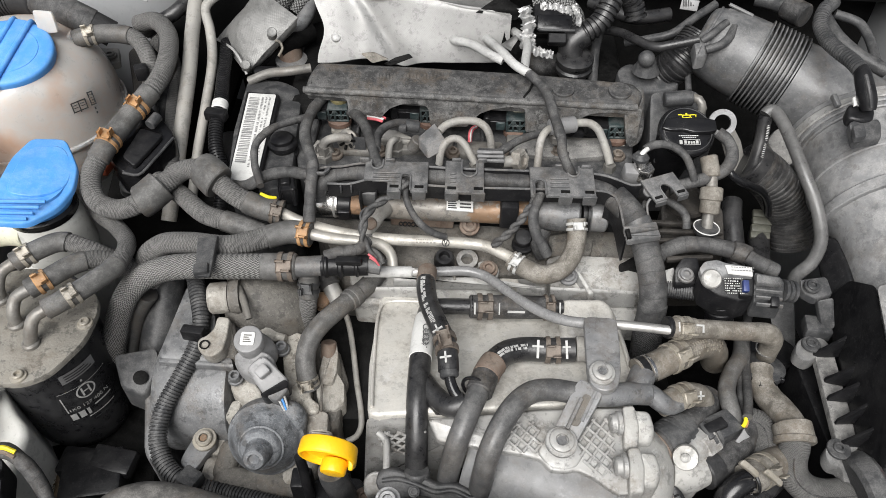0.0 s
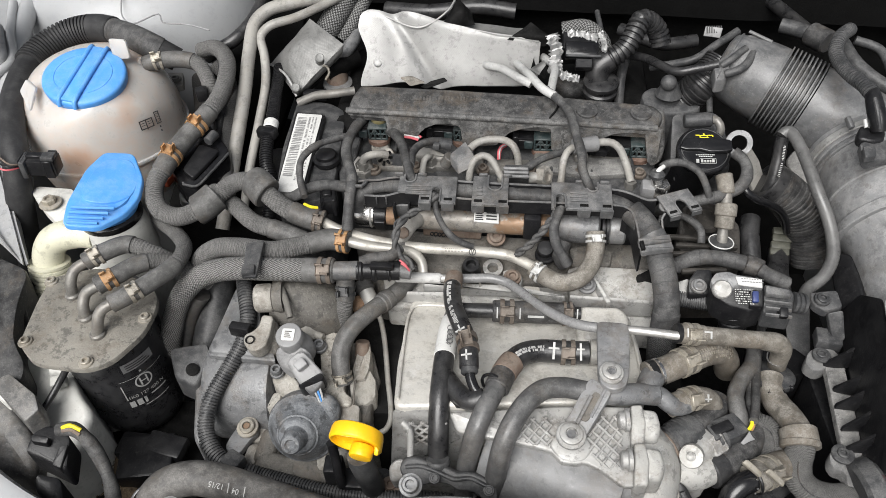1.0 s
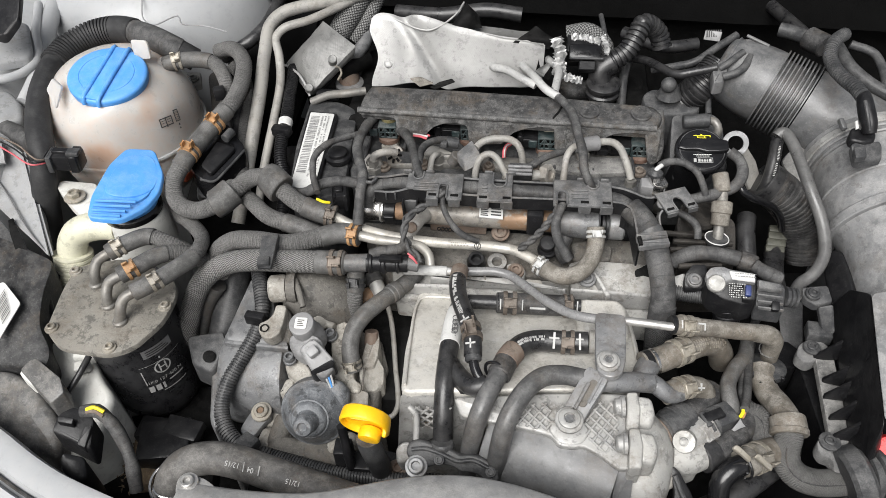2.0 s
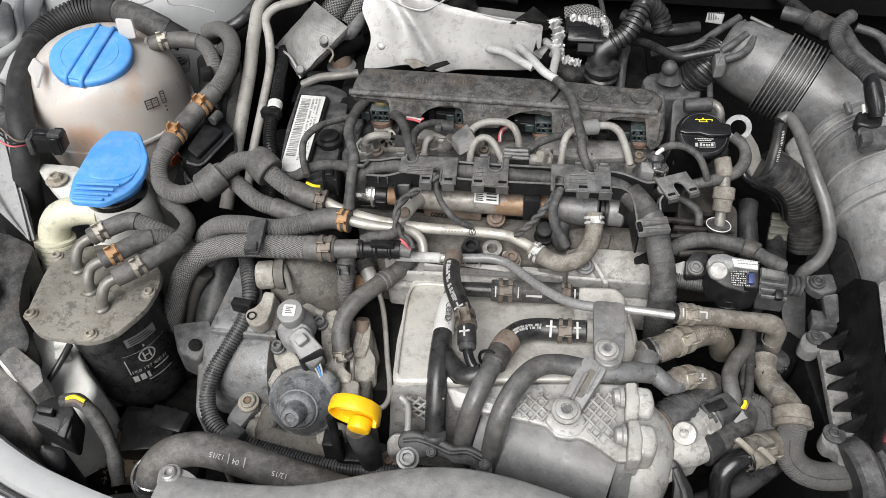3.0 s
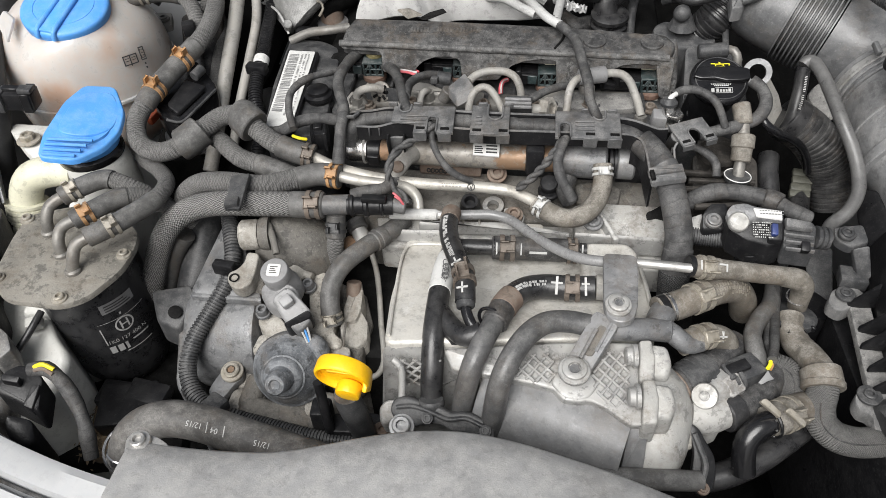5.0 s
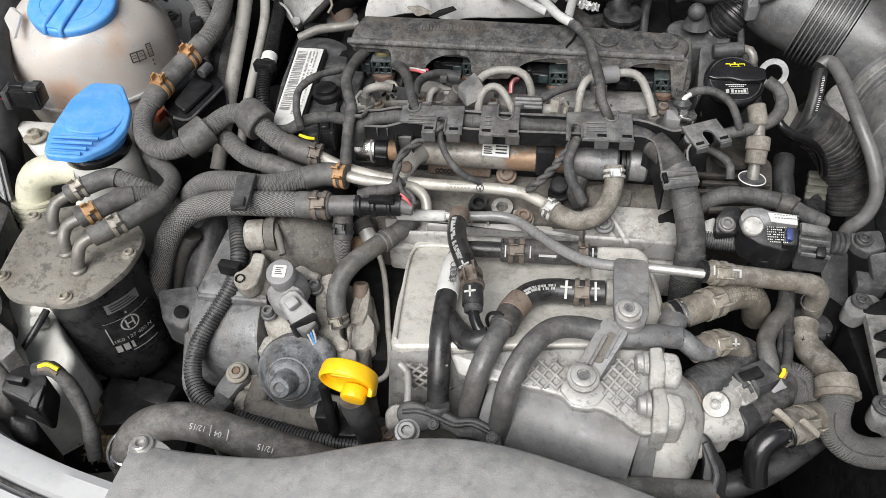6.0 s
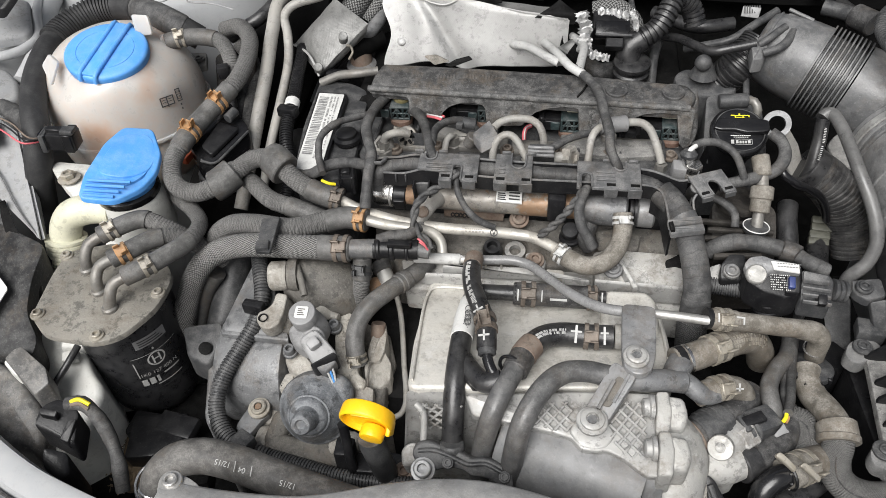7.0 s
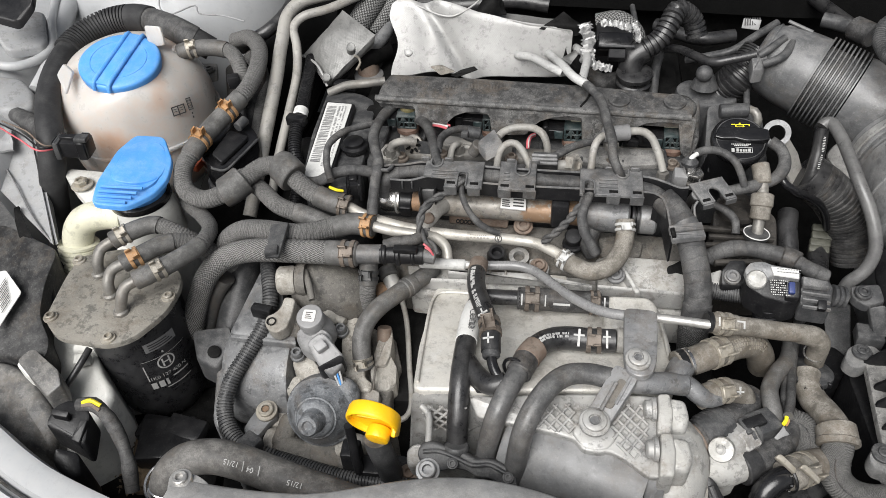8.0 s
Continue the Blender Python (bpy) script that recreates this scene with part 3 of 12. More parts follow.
def hex_nut(parent, at, axis=UP, r=0.008, h=0.007, m=None, name="nut"):
    return part(name, lathe(at, axis, [(0, r * 0.92), (h * 0.1, r), (h * 0.85, r), (h, r * 0.85), (h, r * 0.55), (h * 0.7, r * 0.5), (h * 0.65, 0)], 6), m or STEEL, parent)


def hose(name, pts, r, m, label, category="hose", group="", sides=16, step=0.004, ribs=None, squash=1.0):
    """A hose, pipe or cable through places: returns the thing and its run."""
    path, r = spline(pts, step), r * GIRTH
    if m is TAPE:
        path = [np.array([*q[:3], r * (1 + 0.16 * noise.noise(Vector(q[:3]) * 60) + 0.08 * noise.noise(Vector(q[:3]) * 170))]) for q in path]
    at = min((Vector(q[:3]) for q in path), key=lambda c: c.z)
    th = thing(name, at, label, category, group)
    kind = {"hose": "hose_body", "pipe": "pipe_body", "cable": "cable_body", "conduit": "conduit_body"}.get(category, "body")
    if ribs:
        part(kind, ribbed(path, r, *ribs, sides=sides), m, th)
    else:
        part(kind, sweep(path, None if m is TAPE else r, sides, squash), m, th)
    return th, path


def band(th, path, a, b, r, m, name="sleeve", label="", sides=18, squash=1.0):
    """A sleeve or band round a run between two fractions of its length, with rounded ends."""
    p, r = cut(path, max(0.0, a), min(1.0, b)), r * GIRTH
    p = spline([q[:3] for q in (p if len(p) < 12 else p[:: max(1, len(p) // 10)] + [p[-1]])], 0.003) if len(p) > 3 else p
    n = len(p)
    q = []
    for i, c in enumerate(p):
        q.append(np.array([*c[:3], r]))
    lead, tail = q[0].copy(), q[-1].copy()
    d0, d1 = (q[1] - q[0])[:3], (q[-1] - q[-2])[:3]
    e = min(0.0012, r * 0.2)
    lead[:3] -= d0 / max(1e-6, np.linalg.norm(d0)) * e
    tail[:3] += d1 / max(1e-6, np.linalg.norm(d1)) * e
    lead[3] = tail[3] = r - e
    return part(name, sweep([lead] + q + [tail], None, sides, squash), m, th, label)


def clamp(th, path, f, r, m, width=0.011, label="", lean=EYEWARD):
    """A spring hose clamp: a band with a slot and two bent ears on the side that leans out."""
    length = sum(float(np.linalg.norm((q - p)[:3])) for p, q in zip(path, path[1:]))
    r, w = r * GIRTH, width / length / 2
    two = [cut(path, max(0, f - w), max(0, f - w) + w * 0.62), cut(path, min(1, f + w) - w * 0.62, min(1, f + w))]
    c = Vector(cut(path, f, f + 1e-4)[0][:3])
    d = (Vector(cut(path, min(1, f + w), min(1, f + w) + 1e-4)[0][:3]) - Vector(cut(path, max(0, f - w), max(0, f - w) + 1e-4)[0][:3])).normalized()
    o = (Vector(lean) - d * d.dot(Vector(lean))).normalized()
    s = d.cross(o)
    shapes = [sweep([np.array(q[:3]) for q in p], r + 0.0012, 18) for p in two]
    base = Matrix((s, d, o)).transposed()
    e = base.to_euler()
    turn = tuple(math.degrees(q) for q in e)
    for k in (-1, 1):
        shapes.append(box(c + o * (r + 0.004) + s * (k * 0.0045) + d * (k * width * 0.2), (0.0018, width * 0.55, 0.009), turn, 0.0006, 1))
    shapes.append(box(c + o * (r + 0.0012), (0.011, width, 0.0022), turn, 0.0008, 1))
    return part("hose_clamp", join(*shapes), m, th, label)


def hose_print(th, path, spots, r, m, lean=EYEWARD, name="print"):
    """Small printed bars on a hose: spots of (fraction of its length, degrees round from the leaning side, length along, width across)."""
    shapes = []
    for f, deg, ln, wd in spots:
        a, b = cut(path, max(0, f - 0.004), min(1, f + 0.004))[0], cut(path, max(0, f - 0.004), min(1, f + 0.004))[-1]
        p, d = Vector(((a + b) / 2)[:3]), Vector((b - a)[:3]).normalized()
        o = (Vector(lean) - d * d.dot(Vector(lean))).normalized()
        o = Matrix.Rotation(radians(deg), 3, d) @ o
        w = o.cross(d)
        c = p + o * (r * GIRTH + 0.0004)
        q = [c + d * (x * ln / 2) + w * (y * wd / 2) for x, y in ((-1, -1), (1, -1), (1, 1), (-1, 1))]
        shapes.append(([*q, *[v - o * 0.0012 for v in q]], [(0, 1, 2, 3), (7, 6, 5, 4), (0, 4, 5, 1), (1, 5, 6, 2), (2, 6, 7, 3), (3, 7, 4, 0)], None))
    return part(name, join(*shapes), m, th)


def plug(th, at, size, turn, m=None, name="connector", ribs=3):
    """A moulded electric connector: body, collar, latch and grip ribs, long along its own x."""
    m = m or PLASTIC
    M = pose(*at, *turn)
    lx, ly, lz = size
    shapes = [box(at, size, turn, 0.0014), box(M @ Vector((lx * 0.32, 0, 0)), (lx * 0.25, ly * 1.18, lz * 1.16), turn, 0.001, 1),
              box(M @ Vector((-lx * 0.05, 0, lz * 0.55)), (lx * 0.5, ly * 0.4, lz * 0.3), turn, 0.0008, 1)]
    for k in range(ribs):
        shapes.append(box(M @ Vector((-lx * (0.46 - 0.09 * k), 0, 0)), (lx * 0.035, ly * 1.08, lz * 1.08), turn, 0.0004, 1))
    return part(name, join(*shapes), m, th)


def bars(th, at, right, up_, rows, m=PRINT_DARK, name="print", lift=0.0006):
    """Printed bars on a flat face: rows of (u0, u1, v0, v1) in metres from at, along right and up_."""
    r_, u_ = Vector(right).normalized(), Vector(up_).normalized()
    n_ = r_.cross(u_).normalized()
    n_ = n_ if n_.z > 0 else -n_
    shapes = []
    for a, b, c, d in rows:
        q = [Vector(at) + r_ * x + u_ * y + n_ * lift for x, y in ((a, c), (b, c), (b, d), (a, d))]
        shapes.append(([*q, *[p - n_ * 0.0005 for p in q]], [(0, 1, 2, 3), (7, 6, 5, 4), (0, 4, 5, 1), (1, 5, 6, 2), (2, 6, 7, 3), (3, 7, 4, 0)], None))
    return part(name, join(*shapes), m, th)


def lettering(th, text, at, right, up_, size, m=PRINT_WHITE, name="lettering", wrap=None):
    """Words in the built-in font on a face; wrap: centre, axis and radius of a cylinder to lay them on."""
    cu = bpy.data.curves.new(name, "FONT")
    cu.body, cu.size, cu.align_x, cu.align_y = text, size, "CENTER", "CENTER"
    tmp = bpy.data.objects.new(name, cu)
    me = bpy.data.meshes.new_from_object(tmp)
    bpy.data.objects.remove(tmp)
    r_, u_ = Vector(right).normalized(), Vector(up_).normalized()
    n_ = r_.cross(u_).normalized()
    vs = []
    for v in me.vertices:
        if wrap:
            c, ax, rad = Vector(wrap[0]), Vector(wrap[1]).normalized(), wrap[2]
            p = Vector(at) + u_ * v.co.y
            o = p - c - ax * (p - c).dot(ax)
            q = Matrix.Rotation(v.co.x / rad, 3, ax) @ o.normalized()
            vs.append(c + ax * (p - c).dot(ax) + q * (rad + 0.0006))
        else:
            vs.append(Vector(at) + r_ * v.co.x + u_ * v.co.y + n_ * 0.0007)
    fs = [tuple(f.vertices) for f in me.polygons]
    bpy.data.meshes.remove(me)
    return part(name, (vs, fs, None), m, th)


# ---- ground and the car's body round the bay ----
ground = part("ground", ([(-60, -60, 0), (60, -60, 0), (60, 60, 0), (-60, 60, 0)], [(0, 1, 2, 3)], None), ASPHALT, None, kind="structure")
tagged(ground, "grey asphalt under the car", "ground")


def profile_sheet(section, y0, y1, steps, thick, wobble=0.0):
    """A pressed sheet: a section of (x, z) carried along y, with thickness."""
    vs, fs = [], []
    sec = [Vector((x, z)) for x, z in section]
    fine = []
    for a, b in zip(sec, sec[1:]):
        for k in range(4):
            fine.append(a.lerp(b, k / 4))
    fine.append(sec[-1])
    for s in (0, 1):
        for j in range(steps + 1):
            y = y0 + (y1 - y0) * j / steps
            for q in fine:
                k = wobble * noise.noise(Vector((q.x * 6, y * 6, q.y * 6)))
                vs.append(Vector((q.x - s * thick + k, y, q.y - s * thick * 0.3)))
    n = len(fine)
    m = n * (steps + 1)
    for s in (0, 1):
        for j in range(steps):
            for i in range(n - 1):
                o = s * m + j * n + i
                q = (o, o + 1, o + n + 1, o + n)
                fs.append(q if s == 0 else tuple(reversed(q)))
    return vs, fs, None


wing = thing("inner_wing", (-0.6, 0.6, 0.3), "white painted inner wing panel beside the coolant tank", "body panel", kind="structure")
part("wing_panel", profile_sheet([(-0.90, 1.00), (-0.76, 0.972), (-0.68, 0.952), (-0.625, 0.925), (-0.592, 0.885), (-0.580, 0.82), (-0.575, 0.6), (-0.57, 0.2)], 0.56, 1.15, 24, 0.004, 0.008), PAINT, wing)
part("pressed_pad", slab([(-0.6486, 0.8189, 0.9660), (-0.6286, 0.8284, 0.9600), (-0.5935, 0.7628, 0.9520), (-0.5944, 0.7513, 0.9500), (-0.6259, 0.7244, 0.9560), (-0.6612, 0.7611, 0.9760)], (0, 0, -0.012), 0.010, 0.004, 3), PAINT_DULL, wing)
part("wing_rib", sweep(spline([(-0.6375, 0.9208, 0.9450, 0.013), (-0.6134, 0.8363, 0.9400, 0.012), (-0.5951, 0.7745, 0.9300, 0.011), (-0.5887, 0.7294, 0.9220, 0.01), (-0.5909, 0.6993, 0.9150, 0.008)], 0.01), None, 14), PAINT, wing)
part("wing_rib", sweep(spline([(-0.6454, 0.8903, 0.9550), (-0.6146, 0.8154, 0.9500), (-0.5914, 0.7562, 0.9380), (-0.6151, 0.7174, 0.9380), (-0.6474, 0.7127, 0.9450)], 0.01), 0.006, 12), PAINT, wing)
part("bracket_lump", slab([(-0.6455, 0.6990, 0.9400), (-0.6105, 0.7122, 0.9250), (-0.5868, 0.6915, 0.9180), (-0.5775, 0.6671, 0.9120), (-0.5968, 0.6511, 0.9120), (-0.6224, 0.6486, 0.9250)], (0, 0, -0.05), 0.010, 0.006, 3), PAINT_DULL, wing)
hex_nut(wing, (-0.6532, 0.7726, 0.9580), (0.2, -0.3, 1), 0.013, 0.012, PAINT, "bolt")
part("bolt_flange", lathe((-0.6563, 0.7755, 0.9550), (0.2, -0.3, 1), [(-0.004, 0.018), (0.002, 0.018), (0.004, 0.015)], 22), PAINT, wing)
part("dark_trim", slab([(-0.6542, 0.8085, 1.0300), (-0.5804, 0.7751, 1.0300), (-0.5762, 0.7427, 1.0100), (-0.5976, 0.7314, 0.9900), (-0.6263, 0.7302, 1.0000)], (0, 0, -0.01), 0.006, 0.002), PLASTIC, wing, "dark plastic trim")
wing_r = thing("inner_wing", (0.64, 0.5, 0.2), "white painted inner wing panel beside the air box", "body panel", kind="structure")
part("wing_panel", box((0.66, 0.5, 0.6), (0.02, 1.3, 0.8), bevel=0.004), PAINT, wing_r)

tower = thing("strut_tower", (-0.47, 1.02, 0.3), "white painted strut tower behind the coolant tank", "body panel", kind="structure")
part("tower_shell", lathe((-0.53, 1.03, 0.45), UP, [(0, 0.21), (0.30, 0.205), (0.42, 0.195), (0.47, 0.185), (0.50, 0.165), (0.52, 0.135), (0.53, 0.1), (0.53, 0.06), (0.528, 0.0)], 48), PAINT, tower)
part("tower_bead", sweep(spline([(-0.4871, 0.8881, 0.9650), (-0.4712, 0.8456, 0.9550), (-0.4550, 0.8348, 0.9520), (-0.4263, 0.8558, 0.9550), (-0.4150, 0.8381, 0.9520), (-0.3808, 0.8355, 0.9500), (-0.3520, 0.8314, 0.9440)], 0.006), 0.0010, 8), PAINT_DULL, tower)
rub_ = thing("bulkhead_strip", (-0.3481, 0.8846, 0.9000), "black rubber strip and dark mat beside the strut tower", "strip")
part("strip", sweep(spline([(-0.3583, 0.8119, 0.9150), (-0.3412, 0.8147, 0.9250), (-0.3197, 0.8205, 0.9350), (-0.3023, 0.8426, 0.9450), (-0.2929, 0.8725, 0.9550), (-0.2906, 0.8972, 0.9600)], 0.006), 0.0085, 14), RUBBER_BLACK, rub_)
part("mat", slab([(-0.3710, 0.8537, 0.8950), (-0.3328, 0.8577, 0.9150), (-0.3154, 0.9176, 0.9350), (-0.2475, 0.9357, 0.9350), (-0.2487, 0.8598, 0.8700), (-0.2619, 0.7543, 0.8400), (-0.2847, 0.6615, 0.8200), (-0.3139, 0.6603, 0.8200), (-0.3461, 0.7690, 0.8600)], (0, 0.01, -0.01), 0.006, 0.002), LINING, rub_, "black insulating mat")
# Bulkhead and undertray near black: the deep bay's shade is in their colour.
bulkhead = part("wall_bulkhead", box((0.05, 1.06, 0.55), (1.5, 0.03, 0.9), bevel=0.004), GRIME_SHADE, None, kind="structure")
tagged(bulkhead, "near-black bulkhead behind the engine, shade in its colour", "bulkhead")
tray = part("undertray", box((0.0, 0.5, 0.28), (1.3, 1.2, 0.02), bevel=0.004), GRIME_SHADE, None, kind="structure")
tagged(tray, "near-black undertray below the engine, shade in its colour", "undertray")
front_beam = part("front_beam", box((0.0, 0.10, 0.5), (1.3, 0.04, 0.4), bevel=0.01), PLASTIC, None, kind="structure")
tagged(front_beam, "black plastic radiator support", "radiator support")

# open bonnet, its lined underside seen along the top
bonnet = thing("bonnet", (0.1, 1.03, 1.02), "open bonnet with dark fibre lining on its underside", "bonnet", kind="structure")
lower_l, lower_r = Vector((-0.1405, 0.9900, 0.9036)), Vector((0.5772, 0.9600, 0.8773))
side = (lower_r - lower_l)
lower_l, lower_r = lower_l - side * 0.45, lower_r + side * 0.25
rise = Vector((0, 0.12, 0.75))
part("lining", patch([lower_l, lower_r, lower_r + rise, lower_l + rise], 40, 24, 0.006, 9.0, 0.02), LINING, bonnet, "dark fibre lining")
part("bonnet_skin", patch([lower_l + Vector((-0.06, 0.05, -0.0)), lower_r + Vector((0.06, 0.05, 0)), lower_r + rise + Vector((0.06, 0.05, 0.08)), lower_l + rise + Vector((-0.06, 0.05, 0.08))], 6, 6, 0, 1, 0.01), PAINT, bonnet, "white painted skin")

# front wing edge and bumper edge, low in the corner
fender = thing("front_wing", (-0.55, 0.2, 0.4), "silver white painted front wing edge beside the headlamp", "body panel", kind="structure")
edge = [Vector(p) for p in ((-0.5535, 0.3361, 0.8000), (-0.4974, 0.3154, 0.8000), (-0.4548, 0.2938, 0.8000), (-0.4126, 0.2700, 0.8000), (-0.3775, 0.2530, 0.8000), (-0.3426, 0.2401, 0.8000), (-0.3056, 0.2281, 0.8000), (-0.2541, 0.2144, 0.8000))]
rows_ = spline([tuple(p) for p in edge], 0.012)
vs_, fs_ = [], []
cross = [(0.0, -0.05), (0.0, -0.012), (-0.004, 0.0), (-0.012, 0.002), (-0.03, -0.004), (-0.034, -0.012), (-0.04, -0.012), (-0.044, -0.004), (-0.12, -0.03), (-0.25, -0.12)]
for q in rows_:
    for o, h in cross:
        vs_.append(Vector((q[0] + o * 0.75, q[1] + o * 0.66, q[2] + h)))
n_ = len(cross)
for j in range(len(rows_) - 1):
    for i in range(n_ - 1):
        k = j * n_ + i
        fs_.append((k, k + n_, k + n_ + 1, k + 1))
part("wing_edge", (vs_, fs_, None), PAINT, fender)
part("edge_seam", sweep([np.array([q[0] - 0.0275, q[1] - 0.0242, q[2] - 0.0085]) for q in rows_], 0.0016, 6), RUBBER, fender)

# lock carrier across the front
carrier = thing("lock_carrier", (0.0, 0.12, 0.6), "grey dusty plastic lock carrier cover across the front", "front panel")
top_pts = [(-0.2378, 0.2245, 0.8500), (-0.1922, 0.2183, 0.8520), (-0.1274, 0.2169, 0.8540), (-0.0941, 0.2216, 0.8580), (-0.0577, 0.2300, 0.8600), (-0.0251, 0.2358, 0.8600), (0.0079, 0.2368, 0.8600), (0.0449, 0.2323, 0.8580), (0.0852, 0.2229, 0.8540), (0.1242, 0.2120, 0.8500), (0.1620, 0.1996, 0.8450), (0.2091, 0.1841, 0.8400)]
rim = spline(top_pts, 0.012)
vs_, fs_ = [], []
cross = [(0.004, -0.06), (0.002, -0.008), (0.0, -0.003), (-0.003, 0.0), (-0.02, 0.004), (-0.05, 0.008), (-0.09, 0.006), (-0.13, -0.004), (-0.17, -0.03), (-0.19, -0.1)]
for q in rim:
    for o, h in cross:
        vs_.append(Vector((q[0], q[1] + o, q[2] + h)))
n_ = len(cross)
for j in range(len(rim) - 1):
    for i in range(n_ - 1):
        k = j * n_ + i
        fs_.append((k, k + n_, k + n_ + 1, k + 1))
fs_.append(tuple(range(n_)))
part("cover_panel", (vs_, fs_, None), LOCK_GREY, carrier)
part("ear", slab([(-0.2417, 0.2136, 0.8480), (-0.2433, 0.2255, 0.8480), (-0.2349, 0.2303, 0.8480), (-0.2207, 0.2280, 0.8480), (-0.2059, 0.2188, 0.8500), (-0.2122, 0.2000, 0.8500), (-0.2319, 0.2013, 0.8500)], (0, 0, -0.012), 0.006), LOCK_GREY, carrier)
bolt(carrier, (-0.2316, 0.2210, 0.8500), UP, 0.006, 0.005, 1.55)


# ---- coolant tank, washer filler, fuel filter ----
TC = Vector((-0.4760, 0.7286, 0.8620))
TR = 0.0965
tank = thing("coolant_tank", (TC.x, TC.y, TC.z - TR), "translucent white coolant expansion tank with brown staining", "coolant tank")
TH = 0.102


def bulge(c, e):
    return math.copysign(abs(c) ** e, c)


prof = [(-TH * bulge(math.cos(math.pi * k / 60), 0.8), TR * bulge(math.sin(math.pi * k / 60), 0.8)) for k in range(61)]
CC = Vector((-0.4574, 0.6918, 0.9620))
shell = lathe(TC, UP, prof, 96)


def swell(v):
    """The tank's shell drawn up into the neck below the cap."""
    d = math.hypot(v.x - CC.x, v.y - CC.y)
    t_ = CC.z - 0.017 - 1.0 * max(0.0, d - 0.040)
    k = min(1.0, max(0.0, (v.z - TC.z) / 0.06))
    return Vector((v.x, v.y, v.z + k * k * (3 - 2 * k) * 0.5 * (t_ - v.z + math.sqrt((v.z - t_) ** 2 + 0.0001))))


for k, v in enumerate(shell[0]):
    a_ = math.atan2(v.y - TC.y, v.x - TC.x)
    g_ = 1 + 0.014 * (abs(math.sin(3.5 * a_ + 0.6)) - 0.5)
    shell[0][k] = swell(Vector((TC.x + (v.x - TC.x) * g_, TC.y + (v.y - TC.y) * g_, v.z)))
part("tank_body", shell, TANK, tank)
part("seam", lathe(TC + Vector((0, 0, -0.004)), UP, [(0, TR), (0, TR + 0.004), (0.004, TR + 0.004), (0.004, TR)], 56), TANK, tank)
CC = Vector((-0.4574, 0.6918, 0.9620))
cn = Vector((0.12, -0.215, 0.968)).normalized()
cap = part("screw_cap", lathe(CC - cn * 0.018, cn, [(0.000, 0.0440), (0.004, 0.0462), (0.011, 0.0472), (0.0150, 0.0474), (0.0172, 0.0466), (0.0184, 0.0448), (0.0190, 0.0420), (0.0193, 0.0332), (0.0187, 0.0328), (0.0187, 0.0322), (0.0194, 0.0318), (0.0196, 0.016), (0.0196, 0)], 64), BLUE, tank, "bright blue screw cap with a grip bar")
gd = Vector((0.0109, 0.0914, 0.0229))
gd = (gd - cn * gd.dot(cn)).normalized()
gs = gd.cross(cn)
for k in (-1, 1):
    mid_ = CC + gs * (0.0092 * k)
    run_ = [mid_ - gd * 0.0475 - cn * 0.006, mid_ - gd * 0.0455 + cn * 0.0016, mid_ - gd * 0.02 + cn * 0.0032, mid_ + gd * 0.02 + cn * 0.0032, mid_ + gd * 0.0455 + cn * 0.0016, mid_ + gd * 0.0475 - cn * 0.006]
    part("grip_ridge", sweep(spline([tuple(q) for q in run_], 0.006), 0.0027, 10), BLUE, cap)
part("grip_bar", slab([CC + gs * a_ + gd * b_ + cn * 0.0030 for a_, b_ in ((-0.0085, -0.045), (0.0085, -0.045), (0.0085, 0.045), (-0.0085, 0.045))], tuple(cn * -0.008), 0.003, 0.0012), BLUE, cap)
# printed book and level marks
ip = Vector((-0.3499, 0.6472, 0.9050))
nrm = (ip - TC).normalized()
rt = UP.cross(nrm).normalized()
upv = nrm.cross(rt)
rt, upv = rt * 0.98 - upv * 0.14, upv * 0.98 + rt * 0.14
reach = ((math.hypot(nrm.x, nrm.y) / TR) ** 2.5 + (abs(nrm.z) / TH) ** 2.5) ** -0.4
ip = swell(TC + nrm * (reach - 0.0003)) + nrm * 0.0005
bars(tank, ip, rt, upv, [(-0.0088, -0.0076, -0.0056, 0.0048), (-0.0008, 0.0004, -0.0072, 0.0048), (0.0076, 0.0088, -0.0056, 0.0048), (-0.0088, 0.0, 0.004, 0.0052), (0.0, 0.0088, 0.004, 0.0052), (-0.0088, 0.0, -0.006, -0.0048), (0.0, 0.0088, -0.006, -0.0048),
                         (0.0128, 0.01376, -0.0048, 0.0096), (0.01824, 0.0192, -0.0048, 0.0096), (0.0128, 0.0192, 0.0088, 0.01), (0.0128, 0.0192, -0.0052, -0.004), (0.0152, 0.0168, -0.0104, -0.008), (0.0152, 0.0168, -0.0152, -0.0128)], PRINT_DARK, "printed_symbol", 0.0016)
lettering(tank, "G12", ip + rt.normalized() * 0.0160 + upv.normalized() * 0.0024 + nrm * 0.0012, upv, -rt, 0.0066, PRINT_DARK)
for sx_ in (-1, 1):
    for vy_ in (0.0016, -0.0012):
        bars(tank, ip, rt, upv, [(sx_ * 0.0042 - 0.0024, sx_ * 0.0042 + 0.0024, vy_ - 0.0003, vy_ + 0.0003)], PRINT_DARK, "printed_line", 0.0016)
part("lug", slab([(-0.4373, 0.7345, 0.9850), (-0.4158, 0.7316, 0.9850), (-0.4126, 0.7229, 0.9650), (-0.4343, 0.7253, 0.9620)], (0, 0.004, -0.002), 0.004, 0.0006), TANK, tank)
part("lug", slab([(-0.5211, 0.6590, 0.9600), (-0.5199, 0.6762, 0.9650), (-0.5048, 0.6653, 0.9600), (-0.5062, 0.6395, 0.9450)], (0, 0.004, -0.002), 0.003, 0.0006), TANK, tank)
